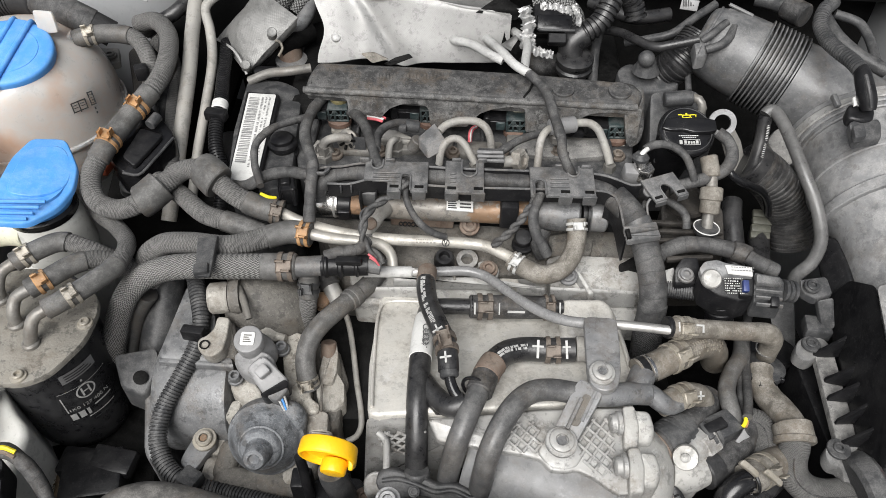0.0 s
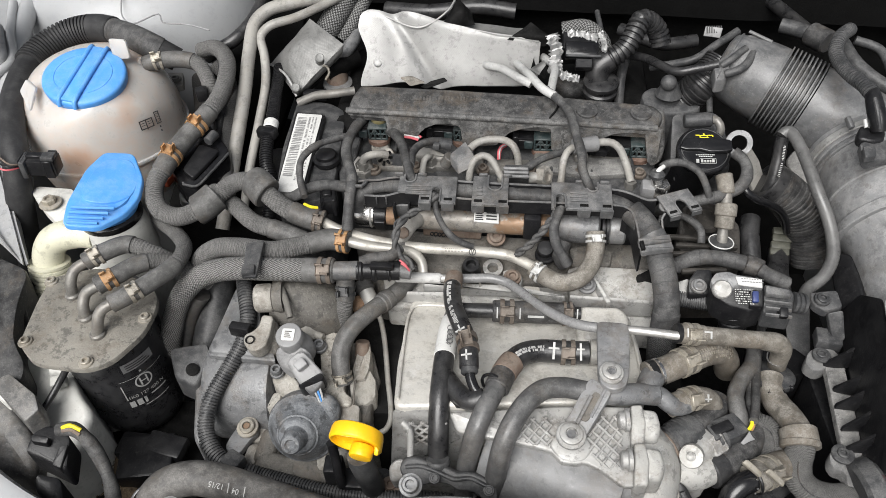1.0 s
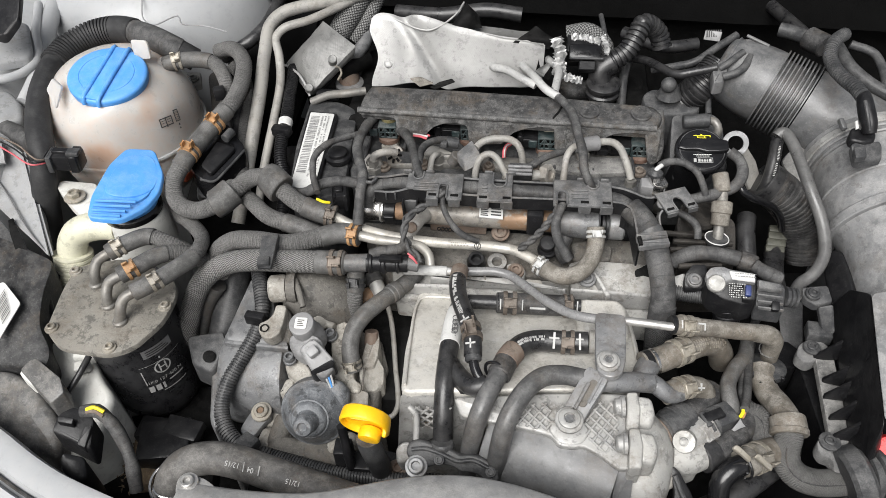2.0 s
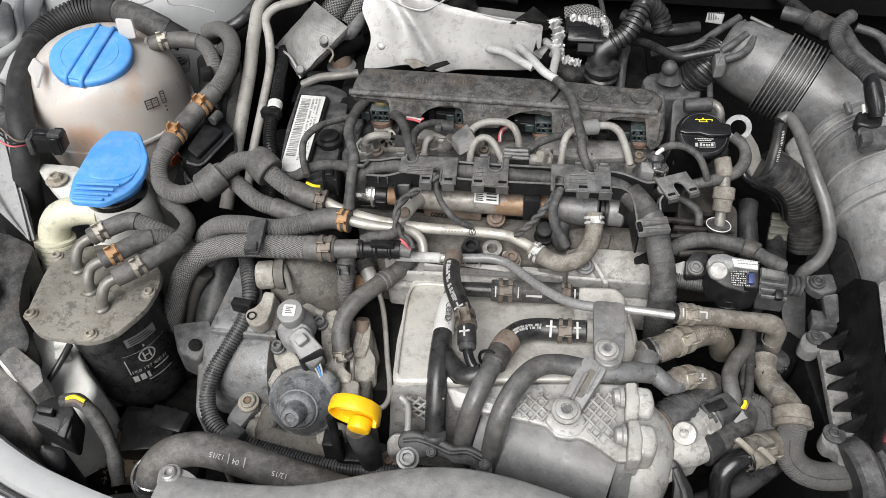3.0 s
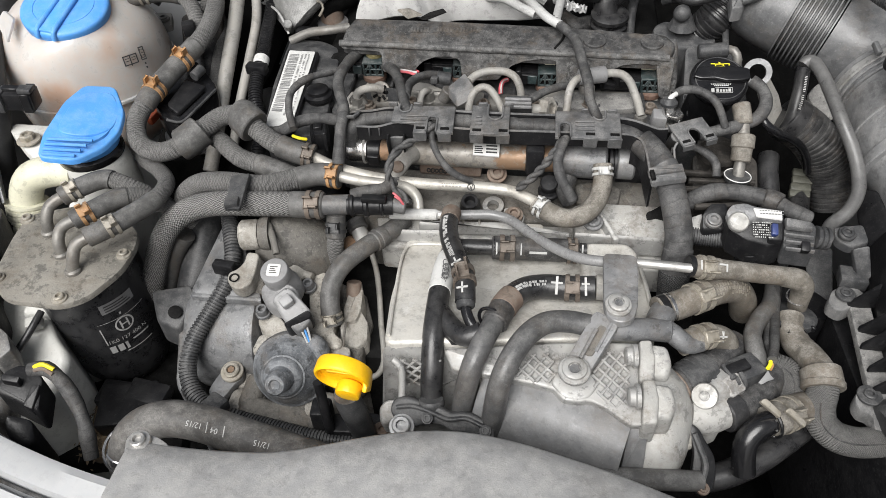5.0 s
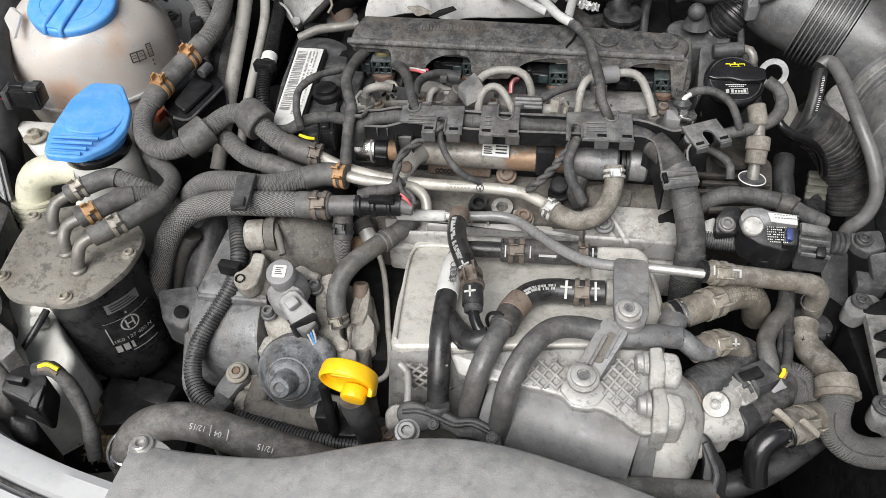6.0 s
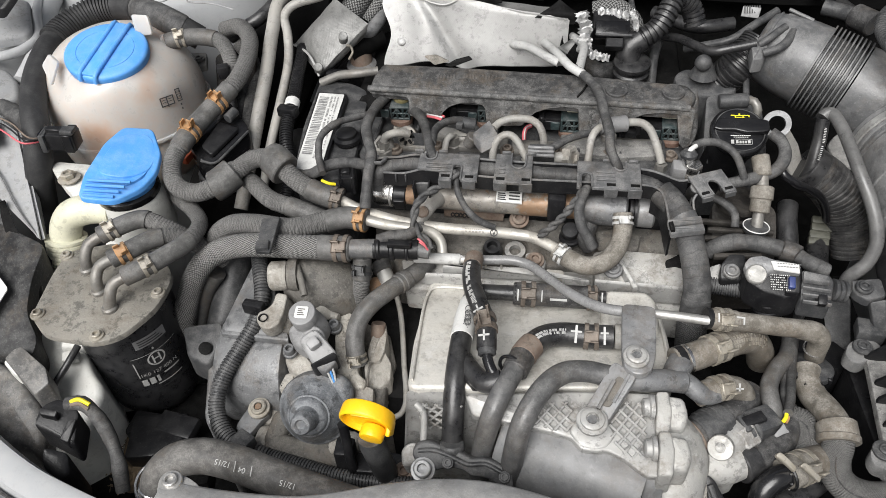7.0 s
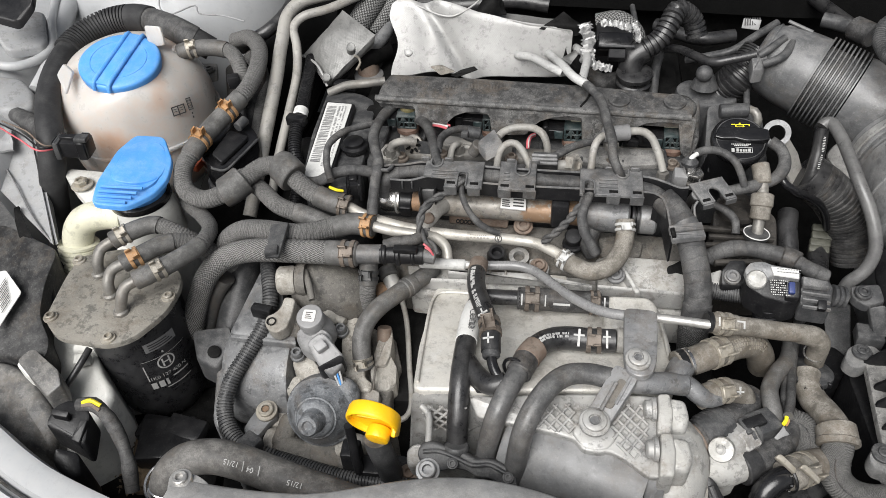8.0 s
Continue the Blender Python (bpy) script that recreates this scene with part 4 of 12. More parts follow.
part("mount_foot", slab([(-0.5148, 0.5897, 0.8680), (-0.5126, 0.6006, 0.8680), (-0.4657, 0.5962, 0.8680), (-0.4435, 0.5464, 0.8620), (-0.4675, 0.5458, 0.8620), (-0.4868, 0.5610, 0.8660)], (0, 0, -0.012), 0.006), RESERVOIR, tank)
part("washer", lathe((-0.4811, 0.5692, 0.8680), UP, [(0, 0.0125), (0.0015, 0.0125), (0.002, 0.011)], 24), CLAMP_TAN, tank)
hex_nut(tank, (-0.4811, 0.5692, 0.8695), UP, 0.0078, 0.007, CLAMP_TAN)
spout = part("spout", rod((-0.4390, 0.7658, 0.9250), (-0.4068, 0.7448, 0.9450), 0.012, 0.010), TANK, tank)

# washer filler with its flap cap
res = thing("washer_reservoir", (-0.6318, 0.8395, 0.5500), "white washer fluid reservoir with an open-necked filler", "reservoir")
part("reservoir_body", slab([(-0.4480, 0.3976, 0.7800), (-0.4325, 0.4557, 0.7900), (-0.4424, 0.5668, 0.8300), (-0.3767, 0.5738, 0.8300), (-0.3700, 0.5703, 0.8000), (-0.3833, 0.4156, 0.7600)], (0, 0, -0.3), 0.01, 0.004), RESERVOIR, res)
wc = Vector((-0.4016, 0.5508, 0.8680))
part("low_body", slab([(-0.5423, 0.4376, 0.7650), (-0.4914, 0.4311, 0.7700), (-0.4312, 0.4153, 0.7720), (-0.4080, 0.3840, 0.7640), (-0.3920, 0.3707, 0.7560), (-0.3926, 0.3540, 0.7480), (-0.3983, 0.3267, 0.7360), (-0.4286, 0.3009, 0.7250), (-0.4858, 0.2977, 0.7250)], (0, 0.01, -0.2), 0.012, 0.008, 3), RESERVOIR, res)
part("clip_boss", box((-0.4304, 0.3913, 0.7740), (0.016, 0.012, 0.010), (10, 0, 20), 0.002), RESERVOIR, res)
part("breather_line", sweep(spline([(-0.4208, 0.3971, 0.7860), (-0.4230, 0.3862, 0.7830), (-0.4278, 0.3733, 0.7770), (-0.4359, 0.3571, 0.7680), (-0.4459, 0.3464, 0.7550)], 0.005), 0.0036, 12), RUBBER_BLACK, res, "black breather line")
part("clip_tab", box((-0.4770, 0.4264, 0.7160), (0.022, 0.016, 0.010), (0, 0, 30), 0.002), NECK, res)
part("drain_tube", sweep(spline([(-0.4670, 0.4372, 0.7300), (-0.4702, 0.4204, 0.7220), (-0.4769, 0.3878, 0.7120)], 0.004), 0.0045, 10), PLASTIC, res, "thin black tube")
part("filler_neck", lathe(wc - Vector((0, 0, 0.05)), UP, [(0, 0.038), (0.03, 0.036), (0.045, 0.034), (0.05, 0.032)], 36), RESERVOIR, res)
part("filler_seal", lathe(wc - Vector((0, 0, 0.004)), UP, [(0, 0.032), (0.003, 0.034), (0.009, 0.034), (0.012, 0.031)], 36), PLASTIC_GLOSS, res, "black rubber seal ring")
wcap = thing("filler_flap", wc, "bright blue flap cap with a ribbed thumb tab", "cap")
flap = [(-0.4154, 0.6050, 0.9150), (-0.3826, 0.6074, 0.9120), (-0.3627, 0.5743, 0.9030), (-0.3614, 0.5503, 0.8950), (-0.3692, 0.5271, 0.8920), (-0.3895, 0.5027, 0.8930), (-0.4214, 0.4954, 0.9030), (-0.4258, 0.5241, 0.9100), (-0.4229, 0.5733, 0.9160)]
part("flap", slab(flap, (0, 0, -0.006), 0.008, 0.0018, 3), BLUE, wcap)
part("dome", slab([q_ + Vector((0, 0, -0.0028)) for q_ in (Vector((-0.4107, 0.5943, 0.9165)), Vector((-0.3814, 0.5982, 0.9140)), Vector((-0.3665, 0.5717, 0.9050)), Vector((-0.3673, 0.5480, 0.9010)), Vector((-0.3879, 0.5309, 0.9050)), Vector((-0.4153, 0.5287, 0.9120)), Vector((-0.4155, 0.5659, 0.9170)))], (0, 0, -0.004), 0.012, 0.0012, 3), BLUE, wcap)
part("skirt", lathe(wc + Vector((0, 0, 0.008)), UP, [(0, 0.031), (0.004, 0.033), (0.022, 0.032)], 36), BLUE, wcap)
g0, g1 = Vector((-0.4190, 0.5173, 0.9085)), Vector((-0.4183, 0.5001, 0.9030))
h0, h1 = Vector((-0.3765, 0.5240, 0.9020)), Vector((-0.3900, 0.5068, 0.8960))
for k in range(4):
    part("grip_ridge", rod(g0.lerp(g1, k / 3), h0.lerp(h1, k / 3), 0.0017, sides=8), BLUE, wcap)
nk, np_ = hose("filler_tube", [(-0.4163, 0.5344, 0.8530), (-0.4393, 0.5367, 0.8530), (-0.4668, 0.5315, 0.8480), (-0.4799, 0.5258, 0.8300), (-0.4839, 0.5173, 0.8000), (-0.4987, 0.5152, 0.7400)], 0.0195, NECK, "yellowed translucent corrugated filler tube", "hose", sides=22)
part("corrugation", ribbed(cut(np_, 0.5, 0.95), 0.0225, 0.0052, 0.002, 22), NECK, nk)

# fuel filter
FC = Vector((-0.392, 0.447, 0.0))
filt = thing("fuel_filter", (FC.x, FC.y, 0.645), "black fuel filter canister with a dusty metal lid", "fuel filter")
part("canister", lathe((FC.x, FC.y, 0.645), UP, [(0, 0.018), (0.003, 0.034), (0.010, 0.043), (0.028, 0.0500), (0.045, 0.0525), (0.18, 0.0533), (0.186, 0.054)], 48), CANISTER, filt, "glossy black canister")
lid = part("lid", slab([(-0.4475, 0.3919, 0.8360), (-0.4219, 0.3689, 0.8360), (-0.3659, 0.3625, 0.8360), (-0.3439, 0.3736, 0.8360), (-0.3246, 0.4106, 0.8360), (-0.3231, 0.4445, 0.8360), (-0.3287, 0.4628, 0.8360), (-0.3497, 0.4822, 0.8360), (-0.4071, 0.5011, 0.8360), (-0.4545, 0.4850, 0.8360), (-0.4552, 0.4524, 0.8360)], (0, 0, -0.0065), 0.012, 0.0015), LID, filt, "grimy cast metal lid")
for p in ((-0.4412, 0.3945, 0.8360), (-0.4516, 0.4770, 0.8360), (-0.3683, 0.3711, 0.8360), (-0.3299, 0.4295, 0.8360)):
    bolt(lid, p, UP, 0.0048, 0.005, 1.5, CLAMP_TAN)
ta_ = -0.93 + 0.0095 / 0.0536
lettering(filt, "1K0 127 400 N", (FC.x + 0.0536 * math.cos(ta_), FC.y + 0.0536 * math.sin(ta_), 0.7365), (-math.sin(ta_), math.cos(ta_), 0), UP, 0.0068, PRINT_WHITE, "lettering", ((FC.x, FC.y, 0), UP, 0.0536))


def on_can(u, v, rad=0.0536):
    """A place on the canister: u metres round from the label's middle, v its height."""
    t = -0.93 + u / rad
    return Vector((FC.x + rad * math.cos(t), FC.y + rad * math.sin(t), v))


def can_patch(u0, u1, v0, v1, rad=0.0536, n=8):
    vs, fs = [], []
    for j in (0, 1):
        for i in range(n + 1):
            vs.append(on_can(u0 + (u1 - u0) * i / n, v0 if j == 0 else v1, rad))
    for i in range(n):
        fs.append((i, i + 1, n + 2 + i, n + 1 + i))
    return vs, fs, None


part("sticker", can_patch(-0.004, 0.032, 0.776, 0.789), PLASTIC_MID, filt, "small grey printed sticker")
for k in range(3):
    part("print", can_patch(0.000, 0.028 - 0.003 * k, 0.7785 + 0.0033 * k, 0.7800 + 0.0033 * k, 0.0541), PRINT_DARK, filt)
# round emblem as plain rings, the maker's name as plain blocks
vs_, fs_ = [], []
for i in range(28):
    t = 2 * math.pi * i / 28
    for r_ in (0.0082, 0.0100):
        vs_.append(on_can(0.0115 + r_ * math.cos(t), 0.754 + r_ * math.sin(t)))
for i in range(28):
    j = (i + 1) % 28
    fs_.append((2 * i, 2 * i + 1, 2 * j + 1, 2 * j))
part("emblem_ring", (vs_, fs_, None), PRINT_WHITE, filt)
part("emblem_bar", can_patch(0.0070, 0.0088, 0.748, 0.760, n=2), PRINT_WHITE, filt)
part("emblem_bar", can_patch(0.0142, 0.0160, 0.748, 0.760, n=2), PRINT_WHITE, filt)
part("emblem_bar", can_patch(0.0088, 0.0142, 0.7532, 0.7548, n=3), PRINT_WHITE, filt)
for u0, u1 in ((-0.013, -0.007), (-0.005, 0.001), (0.003, 0.006)):
    part("print", can_patch(u0, u1, 0.7195, 0.7295, n=3), PRINT_WHITE, filt)
part("print", can_patch(0.012, 0.032, 0.7275, 0.7295), PRINT_WHITE, filt)
part("print", can_patch(0.002, 0.032, 0.7155, 0.7168), PRINT_WHITE, filt)
part("print", can_patch(0.006, 0.028, 0.7085, 0.7105), PLASTIC_GREY, filt)
part("print", can_patch(-0.0135, -0.0123, 0.733, 0.758, n=2), PRINT_WHITE, filt)
part("print", can_patch(-0.0135, 0.040, 0.7640, 0.7645, n=10), PRINT_WHITE, filt)
part("print", can_patch(0.011, 0.013, 0.7680, 0.7710, n=2), PRINT_WHITE, filt)

# pipes out of the lid with their hoses
for nm, stub, hosep, cf in (
    ("a", [(-0.3704, 0.4056, 0.8380), (-0.3662, 0.4101, 0.8530), (-0.3629, 0.4165, 0.8610), (-0.3526, 0.4245, 0.8640), (-0.3437, 0.4302, 0.8660)], [(-0.3536, 0.4237, 0.8640), (-0.3403, 0.4328, 0.8660), (-0.3221, 0.4496, 0.8680), (-0.3058, 0.4723, 0.8680), (-0.3058, 0.5053, 0.8620), (-0.3311, 0.5430, 0.8500), (-0.3574, 0.5679, 0.8450), (-0.3862, 0.6099, 0.8400)], 0.10),
    ("b", [(-0.3920, 0.4279, 0.8380), (-0.3902, 0.4308, 0.8530), (-0.3886, 0.4408, 0.8600), (-0.3763, 0.4483, 0.8640), (-0.3649, 0.4535, 0.8660)], [(-0.3778, 0.4474, 0.8640), (-0.3638, 0.4586, 0.8660), (-0.3429, 0.4784, 0.8660), (-0.3263, 0.4886, 0.8600), (-0.3037, 0.4900, 0.8450), (-0.2853, 0.4953, 0.8200)], 0.10),
    ("c", [(-0.4186, 0.4578, 0.8380), (-0.4162, 0.4609, 0.8530), (-0.4132, 0.4696, 0.8620), (-0.3996, 0.4781, 0.8680), (-0.3884, 0.4845, 0.8700)], [(-0.4012, 0.4772, 0.8680), (-0.3862, 0.4880, 0.8710), (-0.3639, 0.5014, 0.8710), (-0.3402, 0.4985, 0.8640), (-0.3215, 0.4989, 0.8500), (-0.3051, 0.5030, 0.8300)], 0.10),
):
    th, path = hose("fuel_pipe", stub, 0.0066, PIPE_GREY, "bent grey metal stub pipe on the fuel filter lid", "pipe", "filter stub pipes", 14)
    part("collar", lathe(stub[0], UP, [(-0.002, 0.0078), (0.0012, 0.0078), (0.003, 0.0062)], 18), PIPE_GREY, th)
    th, path = hose("fuel_hose", hosep, 0.0098, BRAID_FINE, "dark braided fuel hose from the filter", "hose", "filter hoses")
    band(th, path, 0.0, 0.3 if nm == "a" else 0.42, 0.0112, RUBBER_GREY, "end_sleeve", "smooth grey rubber end")
    clamp(th, path, cf, 0.0112, CLAMP_ORANGE if nm == "b" else CLAMP_TAN)

# wide black conduit round the tank
th, path = hose("wiring_conduit", [(-0.5661, 0.5689, 0.7000), (-0.5475, 0.5754, 0.7800), (-0.5280, 0.5828, 0.8600), (-0.5244, 0.6040, 0.9000), (-0.5422, 0.6457, 0.9200), (-0.5575, 0.7048, 0.9350), (-0.5581, 0.7644, 0.9450), (-0.5301, 0.7987, 0.9550), (-0.4924, 0.8077, 0.9600), (-0.4473, 0.7922, 0.9600), (-0.4069, 0.7715, 0.9550), (-0.3785, 0.7719, 0.9350)], 0.0175, CONDUIT, "thick black wiring conduit curving round the coolant tank", "conduit", sides=18)
part("corrugation", ribbed(cut(path, frac(path, (-0.5609, 0.7509, 0.9420)), frac(path, (-0.4964, 0.8077, 0.9600))), 0.0180, 0.0048, 0.0026, 24), CONDUIT, th)
f1 = frac(path, (-0.4964, 0.8077, 0.9600))
band(th, path, f1, f1 + 0.055, 0.0205, CONDUIT, "cuff")
band(th, path, f1 + 0.055, 0.96, 0.0185, TAPE, "taped_end")
th, path = hose("wiring_branch", [(-0.6590, 0.6984, 0.9000), (-0.5966, 0.6579, 0.9050), (-0.5588, 0.6345, 0.9050), (-0.5297, 0.6152, 0.9000)], 0.0125, TAPE, "black taped wiring branch", "conduit")
con = thing("wiring_connector", (-0.4971, 0.5990, 0.9000), "black two-way wiring connector with thin red wires", "connector")
plug(con, (-0.4896, 0.5948, 0.9050), (0.040, 0.020, 0.020), (0, 5, 5))
part("latch", box((-0.4736, 0.5912, 0.9180), (0.014, 0.012, 0.005), (0, 5, 5), 0.001), PLASTIC_GREY, con)
part("collar", box((-0.5036, 0.5911, 0.9060), (0.006, 0.022, 0.022), (0, 5, 5), 0.001), PLASTIC_GREY, con)
for k in range(3):
    off_ = Vector((0.0015 * k, 0.0038 * (k - 1), 0.001 * k))
    part("wire", sweep(spline([tuple(Vector(q_) + off_ * f_) for q_, f_ in (((-0.5083, 0.5912, 0.9050), 0.7), ((-0.5170, 0.5776, 0.9120), 1.0), ((-0.5559, 0.6021, 0.9120), 1.5), ((-0.6014, 0.6292, 0.9100), 1.0))], 0.004), 0.0010, 6), (PINK, PLASTIC, RUST)[k], con)

# hose from the tank spout, and the loop behind it
th, path = hose("overflow_hose", [(-0.4087, 0.7451, 0.9440), (-0.3932, 0.7501, 0.9460), (-0.3706, 0.7561, 0.9450), (-0.3468, 0.7548, 0.9400), (-0.3298, 0.7344, 0.9300), (-0.3245, 0.7184, 0.9150), (-0.3281, 0.7024, 0.9000)], 0.0105, BRAID_FINE, "braided hose from the coolant tank spout", "hose")
band(th, path, 0.0, 0.42, 0.0118, RUBBER_GREY, "end_sleeve")
clamp(th, path, 0.12, 0.0118, CLAMP_TAN)
part("clip", box((-0.3304, 0.7092, 0.9250), (0.014, 0.012, 0.016), (0, 0, 20), 0.002), PLASTIC, th)

th, path = hose("coolant_hose", [(-0.3587, 0.8041, 0.9300), (-0.3333, 0.7923, 0.9400), (-0.3116, 0.7634, 0.9400), (-0.3034, 0.7264, 0.9350), (-0.3078, 0.6940, 0.9250), (-0.3218, 0.6667, 0.9150), (-0.3363, 0.6377, 0.9070), (-0.3477, 0.6019, 0.9000), (-0.3550, 0.5743, 0.8880), (-0.3453, 0.5530, 0.8760), (-0.3236, 0.5453, 0.8720), (-0.3000, 0.5499, 0.8780), (-0.2798, 0.5681, 0.8860), (-0.2619, 0.5818, 0.8920), (-0.2398, 0.5774, 0.8960), (-0.2227, 0.5606, 0.8950), (-0.2028, 0.5503, 0.8840), (-0.1814, 0.5445, 0.8760), (-0.1594, 0.5410, 0.8710)], 0.0118, BRAID_FINE, "long braided coolant hose looping from the tank to the engine", "hose", sides=18)


f1, f2 = frac(path, (-0.3156, 0.6810, 0.9220)), frac(path, (-0.3500, 0.5917, 0.8970))
band(th, path, f1, f2, 0.0132, RUBBER_GREY, "coupling", "smooth grey rubber coupling")
clamp(th, path, frac(path, (-0.3253, 0.6609, 0.9140)), 0.0132, CLAMP_ORANGE)
clamp(th, path, frac(path, (-0.3437, 0.6148, 0.9020)), 0.0132, CLAMP_ORANGE)
f1 = frac(path, (-0.2886, 0.5551, 0.8840))
band(th, path, f1 - 0.024, f1 + 0.024, 0.0195, RUBBER_GREY, "foam_sleeve", "wide grey rubber sleeve")
f1 = frac(path, (-0.2287, 0.5674, 0.8960))
band(th, path, f1 - 0.026, f1 + 0.022, 0.0205, RUBBER_GREY, "foam_sleeve", "wide grey rubber sleeve")
f1 = frac(path, (-0.1931, 0.5474, 0.8800))
band(th, path, f1, 1.0, 0.0135, RUBBER_GREY, "end_sleeve")
clamp(th, path, frac(path, (-0.1641, 0.5427, 0.8720)), 0.0135, CLAMP_RUST)
valve = thing("check_valve", (-0.3512, 0.6643, 0.8700), "black plastic valve housing clipped under the coolant hose", "valve")
part("housing", slab([(-0.3505, 0.6134, 0.8880), (-0.3382, 0.6751, 0.8950), (-0.3247, 0.6908, 0.8950), (-0.2915, 0.6526, 0.8850), (-0.2940, 0.6403, 0.8820), (-0.3167, 0.5937, 0.8760), (-0.3349, 0.5968, 0.8780)], (0, 0, -0.03), 0.004, 0.002), PLASTIC_GLOSS, valve)
part("cover_rim", slab([(-0.3324, 0.6067, 0.8900), (-0.3235, 0.6485, 0.8950), (-0.2994, 0.6436, 0.8900), (-0.3195, 0.5993, 0.8830)], (0, 0, -0.004), 0.004, 0.001), PLASTIC, valve)
part("edge_bead", sweep(spline([(-0.3307, 0.5934, 0.8790), (-0.3153, 0.5924, 0.8770), (-0.3034, 0.6141, 0.8800), (-0.2904, 0.6457, 0.8840)], 0.005), 0.0016, 8), PLASTIC_GREY, valve)
hose("lower_coolant_hose", [(-0.3432, 0.7965, 0.9150), (-0.3271, 0.7880, 0.9000), (-0.3142, 0.7492, 0.8850), (-0.3077, 0.7031, 0.8720), (-0.3039, 0.6625, 0.8600), (-0.2979, 0.6263, 0.8500)], 0.0105, BRAID_FINE, "dark braided coolant hose behind the valve housing", "hose")
# Dark brown slab added to cover the pale tower side.
mb_ = thing("brown_filler", (-0.3720, 0.8061, 0.8000), "dark brown filler slab between tank and pipes", "bracket")
part("bracket_body", slab([(-0.4025, 0.8447, 0.8700), (-0.3804, 0.8634, 0.8760), (-0.3414, 0.8443, 0.8760), (-0.3127, 0.7483, 0.8560), (-0.2978, 0.6572, 0.8350), (-0.3223, 0.6515, 0.8350), (-0.3666, 0.7394, 0.8520)], (0, 0, -0.06), 0.008, 0.003), GRIME_DARK, mb_)
part("bracket_ear", slab([(-0.4251, 0.8173, 0.8900), (-0.4011, 0.8213, 0.8880), (-0.3929, 0.7946, 0.8840), (-0.4050, 0.7884, 0.8840)], (0, 0, -0.008), 0.003, 0.0015), PIPE_PALE, mb_)
bolt(mb_, (-0.4058, 0.8025, 0.8880), UP, 0.0060, 0.004, 1.4, PIPE_GREY)
part("orange_tab", box((-0.3582, 0.6191, 0.8660), (0.007, 0.022, 0.010), (0, 0, -10), 0.002), ORANGE_TAB, valve, "orange-red plastic tab")
part("tail", rod((-0.3117, 0.6460, 0.9000), (-0.3060, 0.6601, 0.9020), 0.0058), PLASTIC_GREY, valve)

th, path = hose("return_hose", [(-0.2997, 0.5970, 0.8660), (-0.2679, 0.5714, 0.8680), (-0.2380, 0.5445, 0.8660), (-0.2103, 0.5362, 0.8620), (-0.1802, 0.5275, 0.8550)], 0.0112, BRAID_FINE, "braided return hose under the coolant hose", "hose")
f1 = frac(path, (-0.2201, 0.5367, 0.8630))
band(th, path, f1, 1.0, 0.0125, RUBBER_GREY, "end_sleeve")
th, path = hose("heater_hose", [(-0.2952, 0.5033, 0.8300), (-0.2870, 0.5016, 0.8520), (-0.2710, 0.5053, 0.8630), (-0.2433, 0.5027, 0.8680), (-0.2040, 0.4984, 0.8680), (-0.1750, 0.5105, 0.8660), (-0.1511, 0.5194, 0.8660), (-0.1289, 0.5164, 0.8660)], 0.0122, BRAID_FINE, "braided heater hose under a plastic strap", "hose", sides=18)
f1 = frac(path, (-0.1716, 0.5124, 0.8660))
band(th, path, f1, 1.0, 0.0136, RUBBER_GREY, "end_sleeve")
clamp(th, path, frac(path, (-0.1335, 0.5172, 0.8660)), 0.0136, CLAMP_ORANGE)
th, path = hose("main_coolant_hose", [(-0.3573, 0.4663, 0.6900), (-0.3449, 0.4641, 0.7350), (-0.3331, 0.4645, 0.7720), (-0.3238, 0.4739, 0.7970), (-0.3089, 0.4792, 0.8220), (-0.2886, 0.4801, 0.8430), (-0.2646, 0.4796, 0.8560), (-0.2360, 0.4779, 0.8620), (-0.2046, 0.4756, 0.8640), (-0.1686, 0.4755, 0.8640), (-0.1380, 0.4752, 0.8640)], 0.0141, BRAID, "thick braided coolant hose bending down to the gearbox side", "hose", sides=22)
f1 = frac(path, (-0.1680, 0.4755, 0.8640))
band(th, path, f1, 1.0, 0.0148, RUBBER_GREY, "end_sleeve")
clamp(th, path, frac(path, (-0.1473, 0.4756, 0.8640)), 0.0148, CLAMP_RUST, 0.014)
strap = thing("hose_strap", (-0.2357, 0.5034, 0.8500), "dusty plastic strap tying two hoses together", "strap")
part("strap_band", slab([(-0.2288, 0.4913, 0.8860), (-0.2111, 0.4954, 0.8860), (-0.2079, 0.4446, 0.8840), (-0.2219, 0.4457, 0.8840)], (0, 0.002, -0.004), 0.002, 0.0008), PLASTIC_GREY, strap)
part("strap_latch", box((-0.2170, 0.4525, 0.8840), (0.013, 0.012, 0.009), (0, 0, 10), 0.0015), PLASTIC_GREY, strap)
# second fat hose just behind
th, path = hose("vent_hose", [(-0.3391, 0.4768, 0.7200), (-0.3291, 0.4813, 0.7550), (-0.3165, 0.4888, 0.7850), (-0.3012, 0.4944, 0.8050)], 0.0150, RUBBER_GREY, "smooth grey rubber hose behind the braided one", "hose")

# dark hoses, and a black mass added for the shaded gap between tank and engine
hose("dark_hose", [(-0.3225, 0.7861, 0.9200), (-0.3229, 0.7504, 0.8900), (-0.3264, 0.7084, 0.8650), (-0.3242, 0.6684, 0.8400), (-0.3195, 0.6361, 0.8000)], 0.0125, RUBBER, "dark rubber hose running down beside the tank", "hose")
hose("dark_hose", [(-0.3367, 0.7216, 0.9000), (-0.3293, 0.6998, 0.8800), (-0.3237, 0.6674, 0.8500), (-0.3315, 0.6468, 0.8100)], 0.0085, RUBBER_BLACK, "thin black hose running down beside the tank", "hose")
